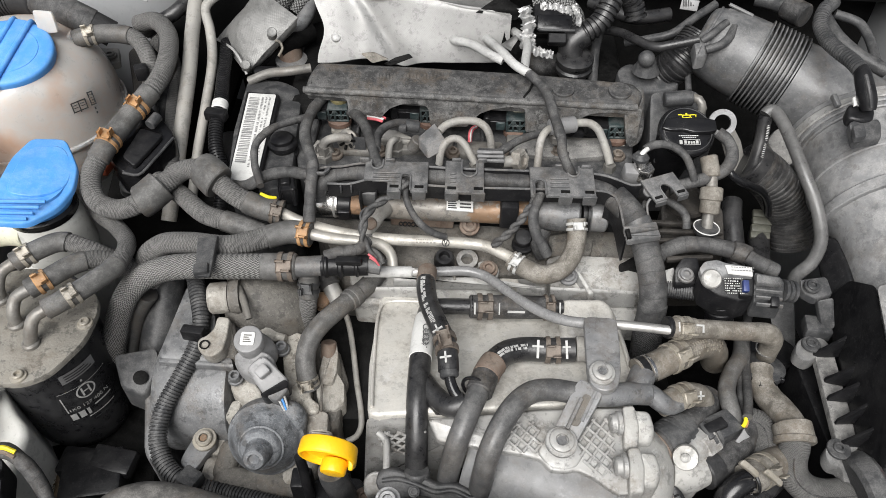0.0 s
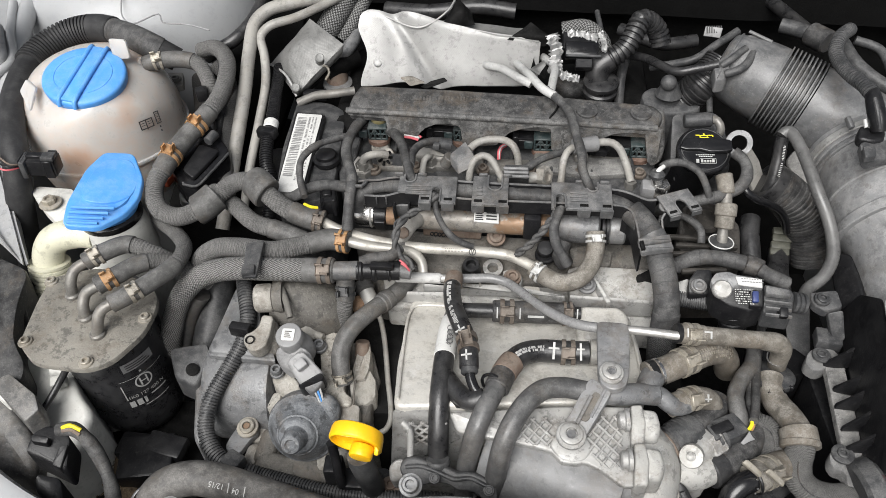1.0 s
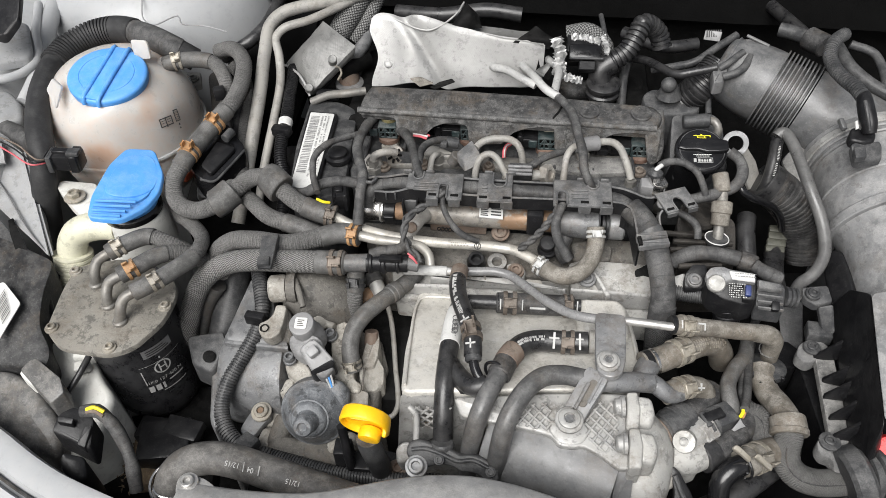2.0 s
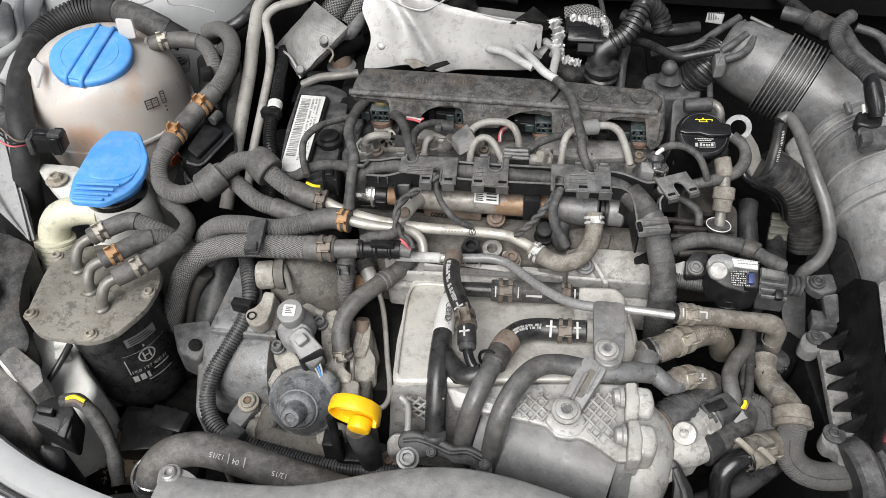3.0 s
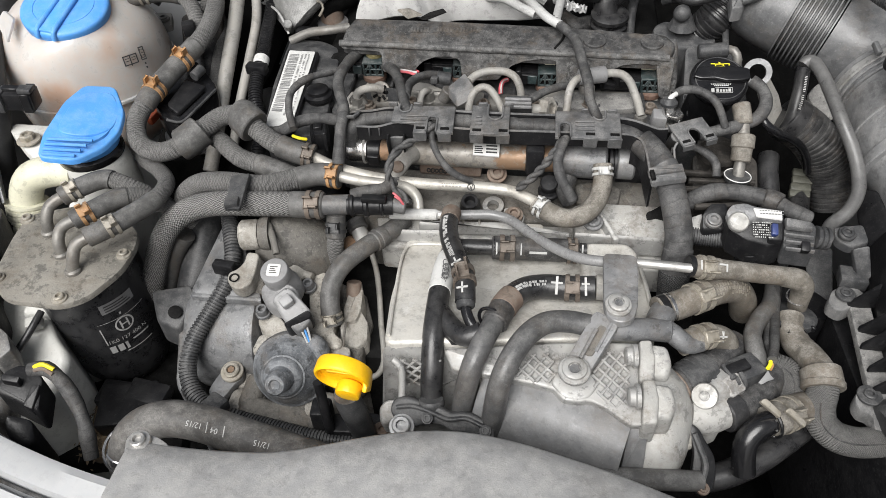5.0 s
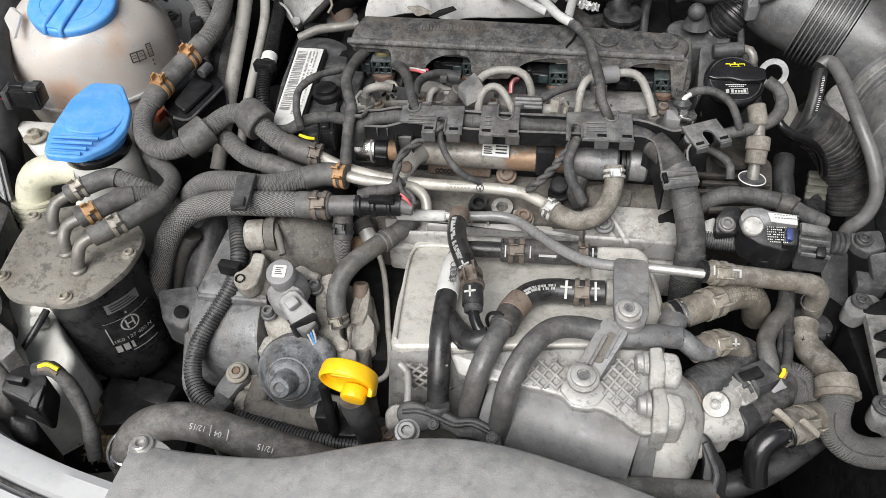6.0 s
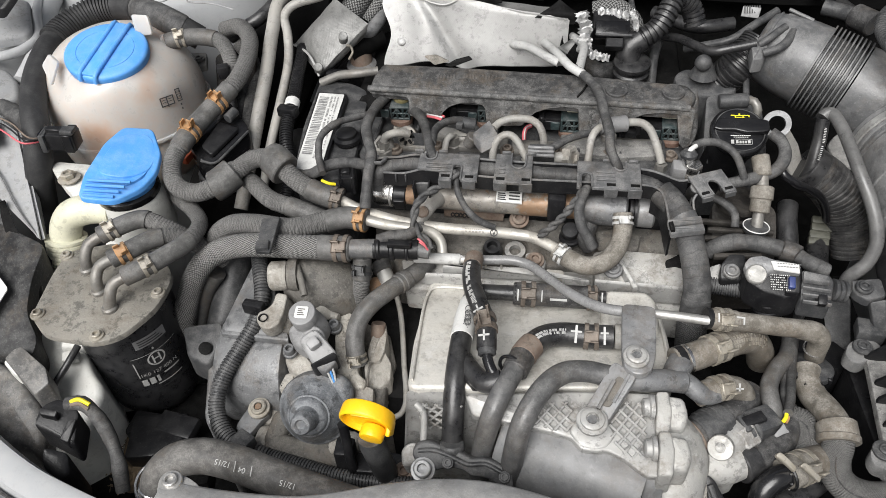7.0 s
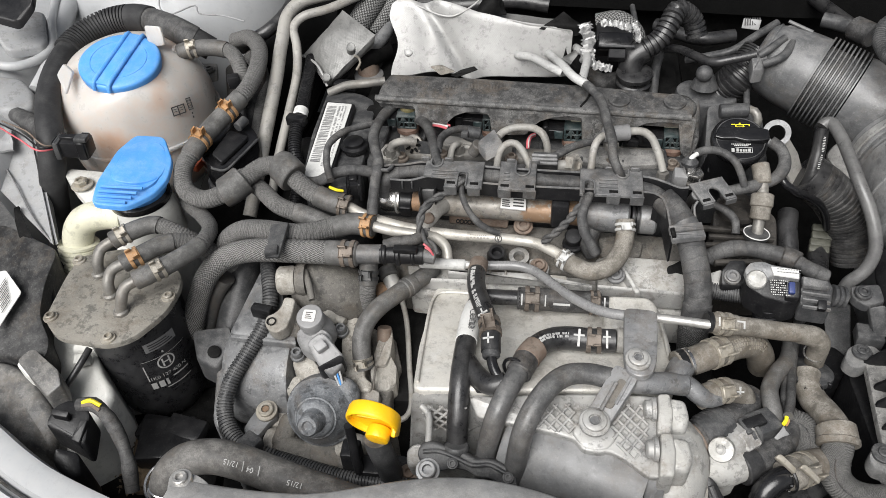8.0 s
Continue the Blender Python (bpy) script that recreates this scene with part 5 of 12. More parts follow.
md_ = thing("gap_filler", (-0.33, 0.72, 0.5), "added near-black mass filling the shaded gap between tank and engine", "bracket")
part("bracket_body", box((-0.33, 0.74, 0.70), (0.16, 0.22, 0.2), (0, 0, 8), 0.02), GRIME_SHADE, md_)
part("bolt_post", rod((-0.3659, 0.6555, 0.8000), (-0.3472, 0.6257, 0.8350), 0.010), PLASTIC_MID, md_)
part("bolt_post", rod((-0.3481, 0.6269, 0.8330), (-0.3434, 0.6196, 0.8420), 0.006), PLASTIC_MID, md_)


# ---- the engine: block, head, injectors, rail, harness ----
eng = thing("engine_block", (0.0, 0.55, 0.35), "grimy engine block and cylinder head", "engine")
# Crankcase and rear deck in near black that carries the bay's shade.
part("crankcase", box((0.0, 0.53, 0.55), (0.46, 0.30, 0.40), bevel=0.015), GRIME_SHADE, eng)
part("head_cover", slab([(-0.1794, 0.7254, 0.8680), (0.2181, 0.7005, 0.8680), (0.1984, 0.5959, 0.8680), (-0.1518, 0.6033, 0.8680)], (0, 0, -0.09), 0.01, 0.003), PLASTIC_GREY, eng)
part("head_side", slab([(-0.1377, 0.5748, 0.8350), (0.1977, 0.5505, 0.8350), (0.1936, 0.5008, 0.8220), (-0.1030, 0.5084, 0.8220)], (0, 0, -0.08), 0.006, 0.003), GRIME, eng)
part("rear_deck", box((0.02, 0.80, 0.80), (0.40, 0.20, 0.16), (0, 0, -3), 0.012), GRIME_SHADE, eng)
for p, w_ in (((-0.0879, 0.6434, 0.8720), 0.05), ((-0.0188, 0.6447, 0.8720), 0.06), ((0.0394, 0.6392, 0.8720), 0.05), ((0.1039, 0.6493, 0.8720), 0.07), ((0.1507, 0.6458, 0.8720), 0.06)):
    part("cast_pad", box(p, (w_, 0.022, 0.009), (4, 0, -3), 0.003), PIPE_GREY, eng)
for p in ((-0.1159, 0.6329, 0.8710), (-0.0675, 0.6345, 0.8740), (0.0105, 0.6316, 0.8740), (0.0630, 0.6327, 0.8740), (0.1231, 0.6339, 0.8740), (0.1878, 0.6305, 0.8710)):
    bolt(eng, p, (0, -0.1, 1), 0.0055, 0.006, 1.5, CLAMP_RUST)
for k in range(9):
    part("cover_rib", box(Vector((-0.1407, 0.6700, 0.8720)) + Vector((0.046 * k, -0.003 * k, 0)), (0.004, 0.05, 0.008), (0, 0, -3 + (k % 3)), 0.0012, 1), PLASTIC_GREY, eng)

# moulded injector cover with four arches
cover = thing("injector_cover", (0.0348, 0.7278, 0.8900), "dark dusty moulded cover over the injectors with cut-out arches", "engine cover")
part("top_shell", slab([(-0.1485, 0.6792, 0.9260), (-0.1450, 0.6973, 0.9320), (-0.1373, 0.7185, 0.9340), (-0.0345, 0.7070, 0.9360), (0.0912, 0.6931, 0.9360), (0.2019, 0.6780, 0.9340), (0.2117, 0.6643, 0.9300), (0.2020, 0.6440, 0.9260), (0.1388, 0.6498, 0.9260), (0.0348, 0.6599, 0.9260), (-0.0594, 0.6694, 0.9260)], (0, 0.004, -0.018), 0.006, 0.007, 5), COVER_DUSTY, cover)
# front apron: outline in the upright plane of the lip, with arches
LP0, LP1 = Vector((-0.1495, 0.6828, 0.9220)), Vector((0.2021, 0.6497, 0.9220))
lx = (LP1 - LP0)
L_ = lx.length
lx.normalize()
ly = Vector((0, 0.25, 1)).normalized()


def apron(s, h):
    return LP0 + lx * (s * L_) + ly * h


drop = [(0.0, 0), (0.0, 5), (0.01, 9), (0.125, 10), (0.131, 14), (0.135, 37), (0.235, 36), (0.245, 28), (0.265, 20), (0.30, 14), (0.34, 12), (0.372, 13), (0.381, 18), (0.386, 42), (0.44, 43), (0.5, 40), (0.515, 30), (0.54, 20), (0.58, 13), (0.63, 10), (0.672, 11), (0.677, 43), (0.72, 42), (0.80, 38), (0.815, 30), (0.84, 20), (0.87, 12), (0.92, 9), (0.970, 10), (0.979, 16), (0.983, 46), (0.996, 56), (1.012, 46), (1.016, 0)]
part("apron", slab([apron(s, -h / 1236) + Vector((0, 0.0035 * noise.noise(Vector((s * 30, h * 0.1, 0))) - 0.003, 0)) for s, h in drop], (0, 0.0045, 0.0), 0.0025, 0.0012), COVER_FRONT_LIT, cover)
# Pale bead along the moulded edge, added for its highlight.
part("lip_highlight", sweep([np.array(tuple(apron(k / 40, 0.0005) + Vector((0, -0.0035 + 0.0006 * noise.noise(Vector((k * 0.7, 0, 0))), 0)))) for k in range(41)], 0.0036, 12), COVER_FRONT_LIT, cover)
part("side_leg", slab([(0.1895, 0.6463, 0.9180), (0.2047, 0.6627, 0.9240), (0.2148, 0.6681, 0.9220), (0.2161, 0.6471, 0.8920), (0.2123, 0.6388, 0.8800), (0.2017, 0.6338, 0.8770), (0.1963, 0.6363, 0.8800)], (0.0, 0.014, 0.003), 0.006, 0.004, 3), COVER_FRONT_LIT, cover)
# Black sheet added behind the arches in place of the shade there.
part("arch_shade_sheet", box(tuple(LP0 + lx * (L_ * 0.5) + Vector((0, 0.036, -0.03))), (L_ * 0.98, 0.004, 0.05), (0, 0, -3.4), 0.0), GRIME_SHADE, cover)
for p in ((0.1267, 0.6685, 0.9312), (0.1858, 0.6641, 0.9315)):
    part("boss", lathe(p, (0, -0.2, 1), [(-0.004, 0.0125), (0.0006, 0.0120), (0.0012, 0.0105), (0.0006, 0.0085), (0.0006, 0)], 26), COVER_DUSTY, cover)
bars(cover, (-0.0710, 0.6874, 0.9308), (1, -0.03, 0), (0, 1, 0.21), [(0.0036 * k, 0.0036 * k + 0.0024, 0, 0.008) for k in range(28) if k % 7 != 6], COVER_DUSTY, "moulded_letters", 0.00015)
part("crack", sweep(spline([(0.0994, 0.6923, 0.9330), (0.0947, 0.6754, 0.9318), (0.0905, 0.6659, 0.9300), (0.0853, 0.6597, 0.9270), (0.0850, 0.6633, 0.9150)], 0.003), 0.0012, 6), GRIME_SHADE, cover)
part("white_clip", box((0.0814, 0.6649, 0.9080), (0.012, 0.006, 0.006), (20, 0, -3), 0.001), NECK, cover, "cream plastic clip")
part("white_clip", box((0.1888, 0.6625, 0.9040), (0.021, 0.006, 0.008), (20, 0, -3), 0.001), NECK, cover, "cream plastic clip")

# timing cover with its printed label
tcov = thing("timing_cover", (-0.2377, 0.7735, 0.8000), "black plastic timing belt cover with a long barcode label", "timing cover")
part("cover_shell", slab([(-0.2308, 0.7606, 0.8840), (-0.1884, 0.7555, 0.8840), (-0.1637, 0.7405, 0.8800), (-0.1573, 0.5827, 0.8720), (-0.1860, 0.5708, 0.8720), (-0.2230, 0.5801, 0.8720), (-0.2315, 0.6674, 0.8780)], (0, 0, -0.16), 0.012, 0.003), PLASTIC_GREY, tcov)
part("raised_panel", slab([(-0.2257, 0.7279, 0.8880), (-0.1865, 0.7218, 0.8880), (-0.1879, 0.5709, 0.8770), (-0.2216, 0.5783, 0.8770)], (0, 0, -0.008), 0.004, 0.0015), PLASTIC, tcov)
lb = [Vector((-0.2217, 0.7210, 0.8900)), Vector((-0.1899, 0.7176, 0.8900)), Vector((-0.1909, 0.5776, 0.8790)), Vector((-0.2199, 0.5842, 0.8790))]
part("label", slab(lb, (0, 0, -0.0012), 0.002, 0.0002), LABEL, tcov, "white barcode label")
random.seed(4)
du, dv = (lb[1] - lb[0]), (lb[3] - lb[0])
n_lab = du.cross(dv).normalized()
n_lab = n_lab if n_lab.z > 0 else -n_lab
strips, t = [], 0.06
while t < 0.83:
    w = random.choice((0.006, 0.010, 0.016))
    q = [lb[0] + du * a + dv * b + n_lab * 0.0008 for a, b in ((0.08, t), (0.44, t), (0.44, t + w), (0.08, t + w))]
    strips.append((q, [(0, 1, 2, 3)], None))
    t += w + random.choice((0.006, 0.010, 0.013))
for a0, wide in ((0.52, 0.07), (0.66, 0.05), (0.78, 0.05)):
    t = 0.05
    while t < 0.86:
        w = random.choice((0.006, 0.010, 0.014))
        if random.random() < 0.8:
            q = [lb[0] + du * a + dv * b + n_lab * 0.0008 for a, b in ((a0, t), (a0 + wide, t), (a0 + wide, t + w), (a0, t + w))]
            strips.append((q, [(0, 1, 2, 3)], None))
        t += w + 0.007
part("label_print", join(*strips), PLASTIC_MID, tcov)
part("clip", box((-0.2071, 0.7624, 0.8900), (0.03, 0.012, 0.012), (0, 0, -3), 0.002), PLASTIC, tcov)
part("lower_body", box((-0.2121, 0.6606, 0.8200), (0.09, 0.07, 0.08), (0, 0, 0), 0.01), PLASTIC, tcov)
camp = thing("camshaft_sensor", (-0.1734, 0.6500, 0.8700), "black ribbed sensor plug on the timing cover", "sensor")
part("sensor_body", lathe((-0.1723, 0.6395, 0.8650), UP, [(0, 0.016), (0.006, 0.016), (0.008, 0.013), (0.012, 0.013), (0.014, 0.0155), (0.018, 0.0155), (0.02, 0.012), (0.024, 0.012), (0.026, 0.009)], 22), PLASTIC, camp)

# injectors: stem, pale body, brown retainer, and a connector with a latticed latch
for at_, reach in (((-0.1154, 0.6828, 0.8920), 0.020), ((-0.0141, 0.6890, 0.8860), 0.034), ((0.0805, 0.6715, 0.8860), 0.026), ((0.1901, 0.6596, 0.8860), 0.032)):
    t0 = Vector(at_)
    inj = thing("injector", t0 + Vector((0, 0, -0.07)), "injector with a brown retainer and dark green connector", "injector", "injectors")
    part("stem", rod(t0 + Vector((0.0, 0.004, -0.07)), t0 + Vector((0, 0.002, -0.014)), 0.0105, 0.0100), CAST_TAN, inj)
    part("retainer", lathe(t0 + Vector((0, 0.002, -0.017)), UP, [(0, 0.0115), (0.001, 0.0135), (0.006, 0.0135), (0.007, 0.0115)], 22), BROWN_CLIP, inj, "rusty brown retainer")
    part("body", box(t0 + Vector((0.001, 0.0, -0.032)), (0.021, 0.018, 0.030), (4, 0, -3), 0.003), CAST_ROUGH, inj, "pale dirty injector body")
    con = part("connector", join(box(t0 + Vector((-0.010 - reach / 2, 0.003, 0.0)), (reach, 0.017, 0.0155), (0, 0, -3), 0.0014), box(t0 + Vector((-0.010 - reach * 0.5, -0.004, 0.004)), (reach * 0.96, 0.005, 0.0022), (0, 0, -3), 0.0006, 1), box(t0 + Vector((-0.010 - reach * 0.86, 0.002, 0.004)), (reach * 0.24, 0.020, 0.0135), (0, 0, -3), 0.001, 1)), PLASTIC, inj)
    part("connector_tab", box(t0 + Vector((-0.0175, -0.0062, -0.001)), (0.010, 0.003, 0.011), (6, 0, -3), 0.0008, 1), GREEN_DARK, con)
    # Black core whose colour gives the shade behind the lattice.
    lat = part("latch", box(t0 + Vector((0.0, 0.002, -0.001)), (0.0215, 0.014, 0.017), (8, 0, -3), 0.0012, 1), GRIME_SHADE, inj, "dark green latticed latch over a black shade core")
    for k in (-1, 0, 1):
        part("lattice_rail", box(t0 + Vector((0.0, -0.0058 - 0.0010 * k, 0.0080 * k - 0.001)), (0.023, 0.0026, 0.0024 if k else 0.0014), (8, 0, -3), 0.0004, 1), GREEN_DARK, lat)
    for k in range(4):
        part("lattice_post", box(t0 + Vector((-0.0105 + 0.007 * k, -0.0058, -0.001)), (0.0020, 0.0026, 0.0175), (8, 0, -3), 0.0004, 1), GREEN_DARK, lat)
    for k in range(3):
        part("lattice_bar", box(t0 + Vector((-0.007 + 0.007 * k, -0.0056, -0.001)), (0.0015, 0.0024, 0.0175), (8, (24, -24, 24)[k], -3), 0.0004, 1), GREEN_DARK, lat)
    if reach == 0.020:
        part("top_cap", lathe((-0.1140, 0.6914, 0.8990), UP, [(-0.006, 0.0075), (0.0, 0.0085), (0.003, 0.0105), (0.006, 0.0105), (0.0075, 0.0085)], 20), PRINT_YELLOW_OLD, inj, "yellowed plastic cap")
    part("latch_top", box(t0 + Vector((0.0, 0.001, 0.0082)), (0.0225, 0.0150, 0.0022), (8, 0, -3), 0.0008, 1), GREEN_DARK, lat)
tagband = thing("wire_tag", (-0.0755, 0.6745, 0.8930), "red and white marked wire beside an injector", "wire")
part("wire_run", sweep(spline([(-0.0827, 0.6683, 0.8960), (-0.0733, 0.6678, 0.8950), (-0.0646, 0.6665, 0.8930)], 0.003), 0.0015, 8), PRINT_WHITE, tagband)
part("red_wire", sweep(spline([(-0.0824, 0.6654, 0.8950), (-0.0731, 0.6648, 0.8940), (-0.0656, 0.6635, 0.8920)], 0.003), 0.0015, 8), PINK, tagband)
part("red_wire", sweep(spline([(-0.0820, 0.6730, 0.8960), (-0.0734, 0.6736, 0.8950), (-0.0622, 0.6677, 0.8930)], 0.003), 0.0014, 8), PINK, tagband)
tag2 = thing("marked_wire", (0.0289, 0.6534, 0.8850), "bent red wire with a white stripe below a pipe", "wire")
part("wire_run", sweep(spline([(0.0354, 0.6567, 0.8900), (0.0313, 0.6486, 0.8930), (0.0291, 0.6414, 0.8920), (0.0287, 0.6371, 0.8850)], 0.002), 0.0024, 10), PINK, tag2)
part("stripe", sweep(spline([(0.0360, 0.6539, 0.8925), (0.0313, 0.6457, 0.8955), (0.0295, 0.6386, 0.8945), (0.0294, 0.6344, 0.8875)], 0.002), 0.0008, 6), PRINT_WHITE, tag2)

# high pressure and leak-off pipes
for pts, r_ in (
    ([(-0.0037, 0.6223, 0.9100), (0.0018, 0.6288, 0.9120), (0.0115, 0.6333, 0.9140), (0.0243, 0.6356, 0.9140), (0.0365, 0.6357, 0.9120), (0.0448, 0.6315, 0.9080), (0.0493, 0.6281, 0.8980), (0.0516, 0.6261, 0.8820)], 0.0048),
    ([(-0.0040, 0.6001, 0.8850), (-0.0022, 0.6033, 0.8980), (0.0017, 0.6067, 0.9060), (0.0085, 0.6099, 0.9100), (0.0159, 0.6105, 0.9090), (0.0229, 0.6075, 0.9030), (0.0278, 0.6028, 0.8960), (0.0332, 0.5965, 0.8880)], 0.0046),
    ([(0.0965, 0.5922, 0.8850), (0.0976, 0.5980, 0.8960), (0.0988, 0.6062, 0.9060), (0.1026, 0.6143, 0.9120), (0.1087, 0.6200, 0.9150), (0.1185, 0.6244, 0.9150)], 0.0046),
    ([(0.1338, 0.6309, 0.9130), (0.1435, 0.6332, 0.9130), (0.1535, 0.6344, 0.9110), (0.1613, 0.6319, 0.9060), (0.1673, 0.6277, 0.8960), (0.1725, 0.6187, 0.8850), (0.1758, 0.6107, 0.8760)], 0.0050),
    ([(-0.0577, 0.6092, 0.8780), (-0.0571, 0.6197, 0.8850), (-0.0558, 0.6271, 0.8900), (-0.0526, 0.6320, 0.8910), (-0.0500, 0.6397, 0.8860)], 0.0042),
    ([(-0.0990, 0.6341, 0.8920), (-0.1067, 0.6310, 0.8960), (-0.1161, 0.6287, 0.8960), (-0.1244, 0.6283, 0.8920), (-0.1269, 0.6277, 0.8860)], 0.0052),
):
    th, path = hose("injection_pipe", pts, r_, PIPE_PALE, "pale grey bent steel injection pipe", "pipe", "injection pipes", 14)
    q_ = Vector(path[-1][:3])
    part("union", lathe(q_ + Vector((0, 0, -0.018)), UP, [(0, 0.0085), (0.007, 0.0085), (0.008, 0.007), (0.018, 0.0065)], 6), PIPE_GREY, th)
un_ = thing("union_nut", (-0.1230, 0.6341, 0.8760), "large pale hexagon union nut of an injection pipe", "nut")
hex_nut(un_, (-0.1266, 0.6365, 0.8700), (-0.3, -0.45, 0.8), 0.0125, 0.014, PIPE_PALE)
wh_ = thing("pipe_nut", (-0.1060, 0.6448, 0.8800), "dark lobed nut with radial slots beside an injector", "nut")
part("nut_body", lathe((-0.1026, 0.6440, 0.8820), (-0.25, -0.75, 0.55), [(-0.010, 0.010), (-0.001, 0.0118), (0.002, 0.0118), (0.003, 0.0105), (0.003, 0)], 24), PIPE_GREY, wh_)
wx, wy = Vector((0.95, -0.2, 0.2)).normalized(), Vector((0.05, 0.6, 0.8)).normalized()
for k in range(7):
    c_, s_ = math.cos(k * math.pi * 2 / 7), math.sin(k * math.pi * 2 / 7)
    part("nut_slot", rod(Vector((-0.1025, 0.6386, 0.8848)) + (wx * c_ + wy * s_) * 0.0042, Vector((-0.1025, 0.6386, 0.8848)) + (wx * c_ + wy * s_) * 0.0092, 0.0015, sides=8), GRIME_SHADE, wh_)
lk = thing("leak_off_connector", (-0.0919, 0.6461, 0.8800), "dark grey connector block on an injector pipe", "connector", "leak-off connectors")
part("connector_body", slab([(-0.0965, 0.6385, 0.8920), (-0.0828, 0.6365, 0.8920), (-0.0827, 0.6377, 0.8870), (-0.0962, 0.6375, 0.8870)], (0, -0.002, -0.014), 0.001, 0.001), PLASTIC_GREY, lk)
lk = thing("leak_off_flange", (-0.0545, 0.6551, 0.8760), "dusty grey cast flange holding a bent pipe", "flange")
part("flange_body", slab([(-0.0705, 0.6456, 0.8820), (-0.0685, 0.6527, 0.8860), (-0.0621, 0.6575, 0.8880), (-0.0507, 0.6554, 0.8880), (-0.0331, 0.6486, 0.8840), (-0.0317, 0.6449, 0.8800), (-0.0468, 0.6418, 0.8790)], (0, 0, -0.012), 0.003, 0.0025, 3), PIPE_GREY, lk)
lk = thing("leak_off_connector", (-0.0132, 0.6304, 0.8980), "square grey plastic leak-off connector, tilted on its pipe", "connector", "leak-off connectors")
part("connector_body", slab([(-0.0262, 0.6177, 0.9060), (-0.0087, 0.6303, 0.9150), (0.0022, 0.6093, 0.9110), (-0.0165, 0.6027, 0.9030)], (0.001, -0.006, -0.008), 0.002, 0.001), CLIP_GREY, lk)
part("connector_skirt", slab([(-0.0182, 0.6087, 0.8990), (0.0019, 0.6145, 0.9070), (0.0024, 0.6149, 0.9040), (-0.0171, 0.6076, 0.8950)], (0.001, 0.003, -0.009), 0.001, 0.001), PLASTIC_GREY, lk)
part("tube_end", rod((-0.0252, 0.6238, 0.8980), (-0.0323, 0.6244, 0.8850), 0.0075, 0.0068), RUBBER_GREY, lk)
lk = thing("leak_off_connector", (0.0485, 0.5986, 0.8950), "ribbed grey plastic leak-off connector on a union", "connector", "leak-off connectors")
part("connector_body", box((0.0483, 0.5893, 0.9020), (0.0265, 0.014, 0.014), (10, 0, -3), 0.0012), PLASTIC_GREY, lk)
for k in range(3):
    part("grip_rib", box(Vector((0.0469, 0.5867, 0.9110)) + Vector((0.0004 * k, -0.0055 * k, -0.0008 * k)), (0.0262, 0.0030, 0.003), (10, 0, -3), 0.0006, 1), PLASTIC_MID, lk)
nut_ = thing("pipe_union", (0.0764, 0.6057, 0.8850), "pale metal pipe union with a hexagon nut", "union")
part("union_body", rod((0.0598, 0.5909, 0.8950), (0.0750, 0.5917, 0.8960), 0.0062), PIPE_PALE, nut_)
hex_nut(nut_, (0.0740, 0.5956, 0.8940), Vector((0.8, -0.5, 0.35)), 0.0120, 0.010, CAST_TAN)
sl_ = thing("pipe_sleeve", (0.1248, 0.6389, 0.9060), "mid-grey plastic sleeve joining two pipes", "sleeve")
part("sleeve_body", lathe((0.1096, 0.6237, 0.9140), Vector((0.1358, 0.6293, 0.9140)) - Vector((0.1096, 0.6237, 0.9140)), [(-0.001, 0.006), (0, 0.0082), (0.026, 0.0088), (0.0275, 0.0080), (0.0275, 0.004)], 24), PLASTIC_MID, sl_)
part("side_nub", box((0.1432, 0.6389, 0.8960), (0.012, 0.010, 0.007), (0, 10, -3), 0.001), PLASTIC, sl_)
dk_ = thing("head_plate", (0.1308, 0.6386, 0.8760), "flat grey-beige dusty plate behind the harness tray", "plate")
part("plate", slab([(0.0881, 0.6446, 0.8800), (0.1130, 0.6484, 0.8820), (0.1749, 0.6460, 0.8800), (0.1779, 0.6249, 0.8760), (0.1328, 0.6218, 0.8740), (0.0686, 0.6331, 0.8740)], (0, 0.002, -0.008), 0.006, 0.0015), FLANGE, dk_)
for pts, r_ in (([(-0.1771, 0.5488, 0.9000), (-0.1872, 0.5776, 0.9050), (-0.1897, 0.6053, 0.9080), (-0.1782, 0.6298, 0.9080), (-0.1622, 0.6455, 0.9050), (-0.1434, 0.6621, 0.9000)], 0.0045),
                ([(-0.1015, 0.6768, 0.8950), (-0.0938, 0.6651, 0.9000), (-0.0845, 0.6446, 0.9050), (-0.0771, 0.6213, 0.9080), (-0.0709, 0.5958, 0.9110), (-0.0648, 0.5700, 0.9130), (-0.0601, 0.5580, 0.9120)], 0.0062),
                ([(-0.0276, 0.6546, 0.8950), (-0.0405, 0.6509, 0.9000), (-0.0532, 0.6448, 0.9030), (-0.0627, 0.6338, 0.9050), (-0.0671, 0.6161, 0.9080), (-0.0668, 0.5908, 0.9110)], 0.0052),
                ([(0.0556, 0.5993, 0.9000), (0.0658, 0.6066, 0.9020), (0.0773, 0.6171, 0.9020), (0.0915, 0.6277, 0.9000), (0.1111, 0.6375, 0.8980)], 0.0050)):
    hose("injector_lead", pts, r_, TAPE, "black taped injector lead", "cable", "injector leads", 12)
lk = thing("lead_joint", (-0.0350, 0.6544, 0.8930), "dark grey rubber joint where a lead ends", "joint")
part("joint_body", rod((-0.0405, 0.6497, 0.8980), (-0.0254, 0.6491, 0.8950), 0.0072, 0.0062), PLASTIC_GREY, lk)
part("joint_nub", box((-0.0423, 0.6425, 0.8990), (0.008, 0.008, 0.007), (0, 0, -10), 0.001), PLASTIC_GREY, lk)
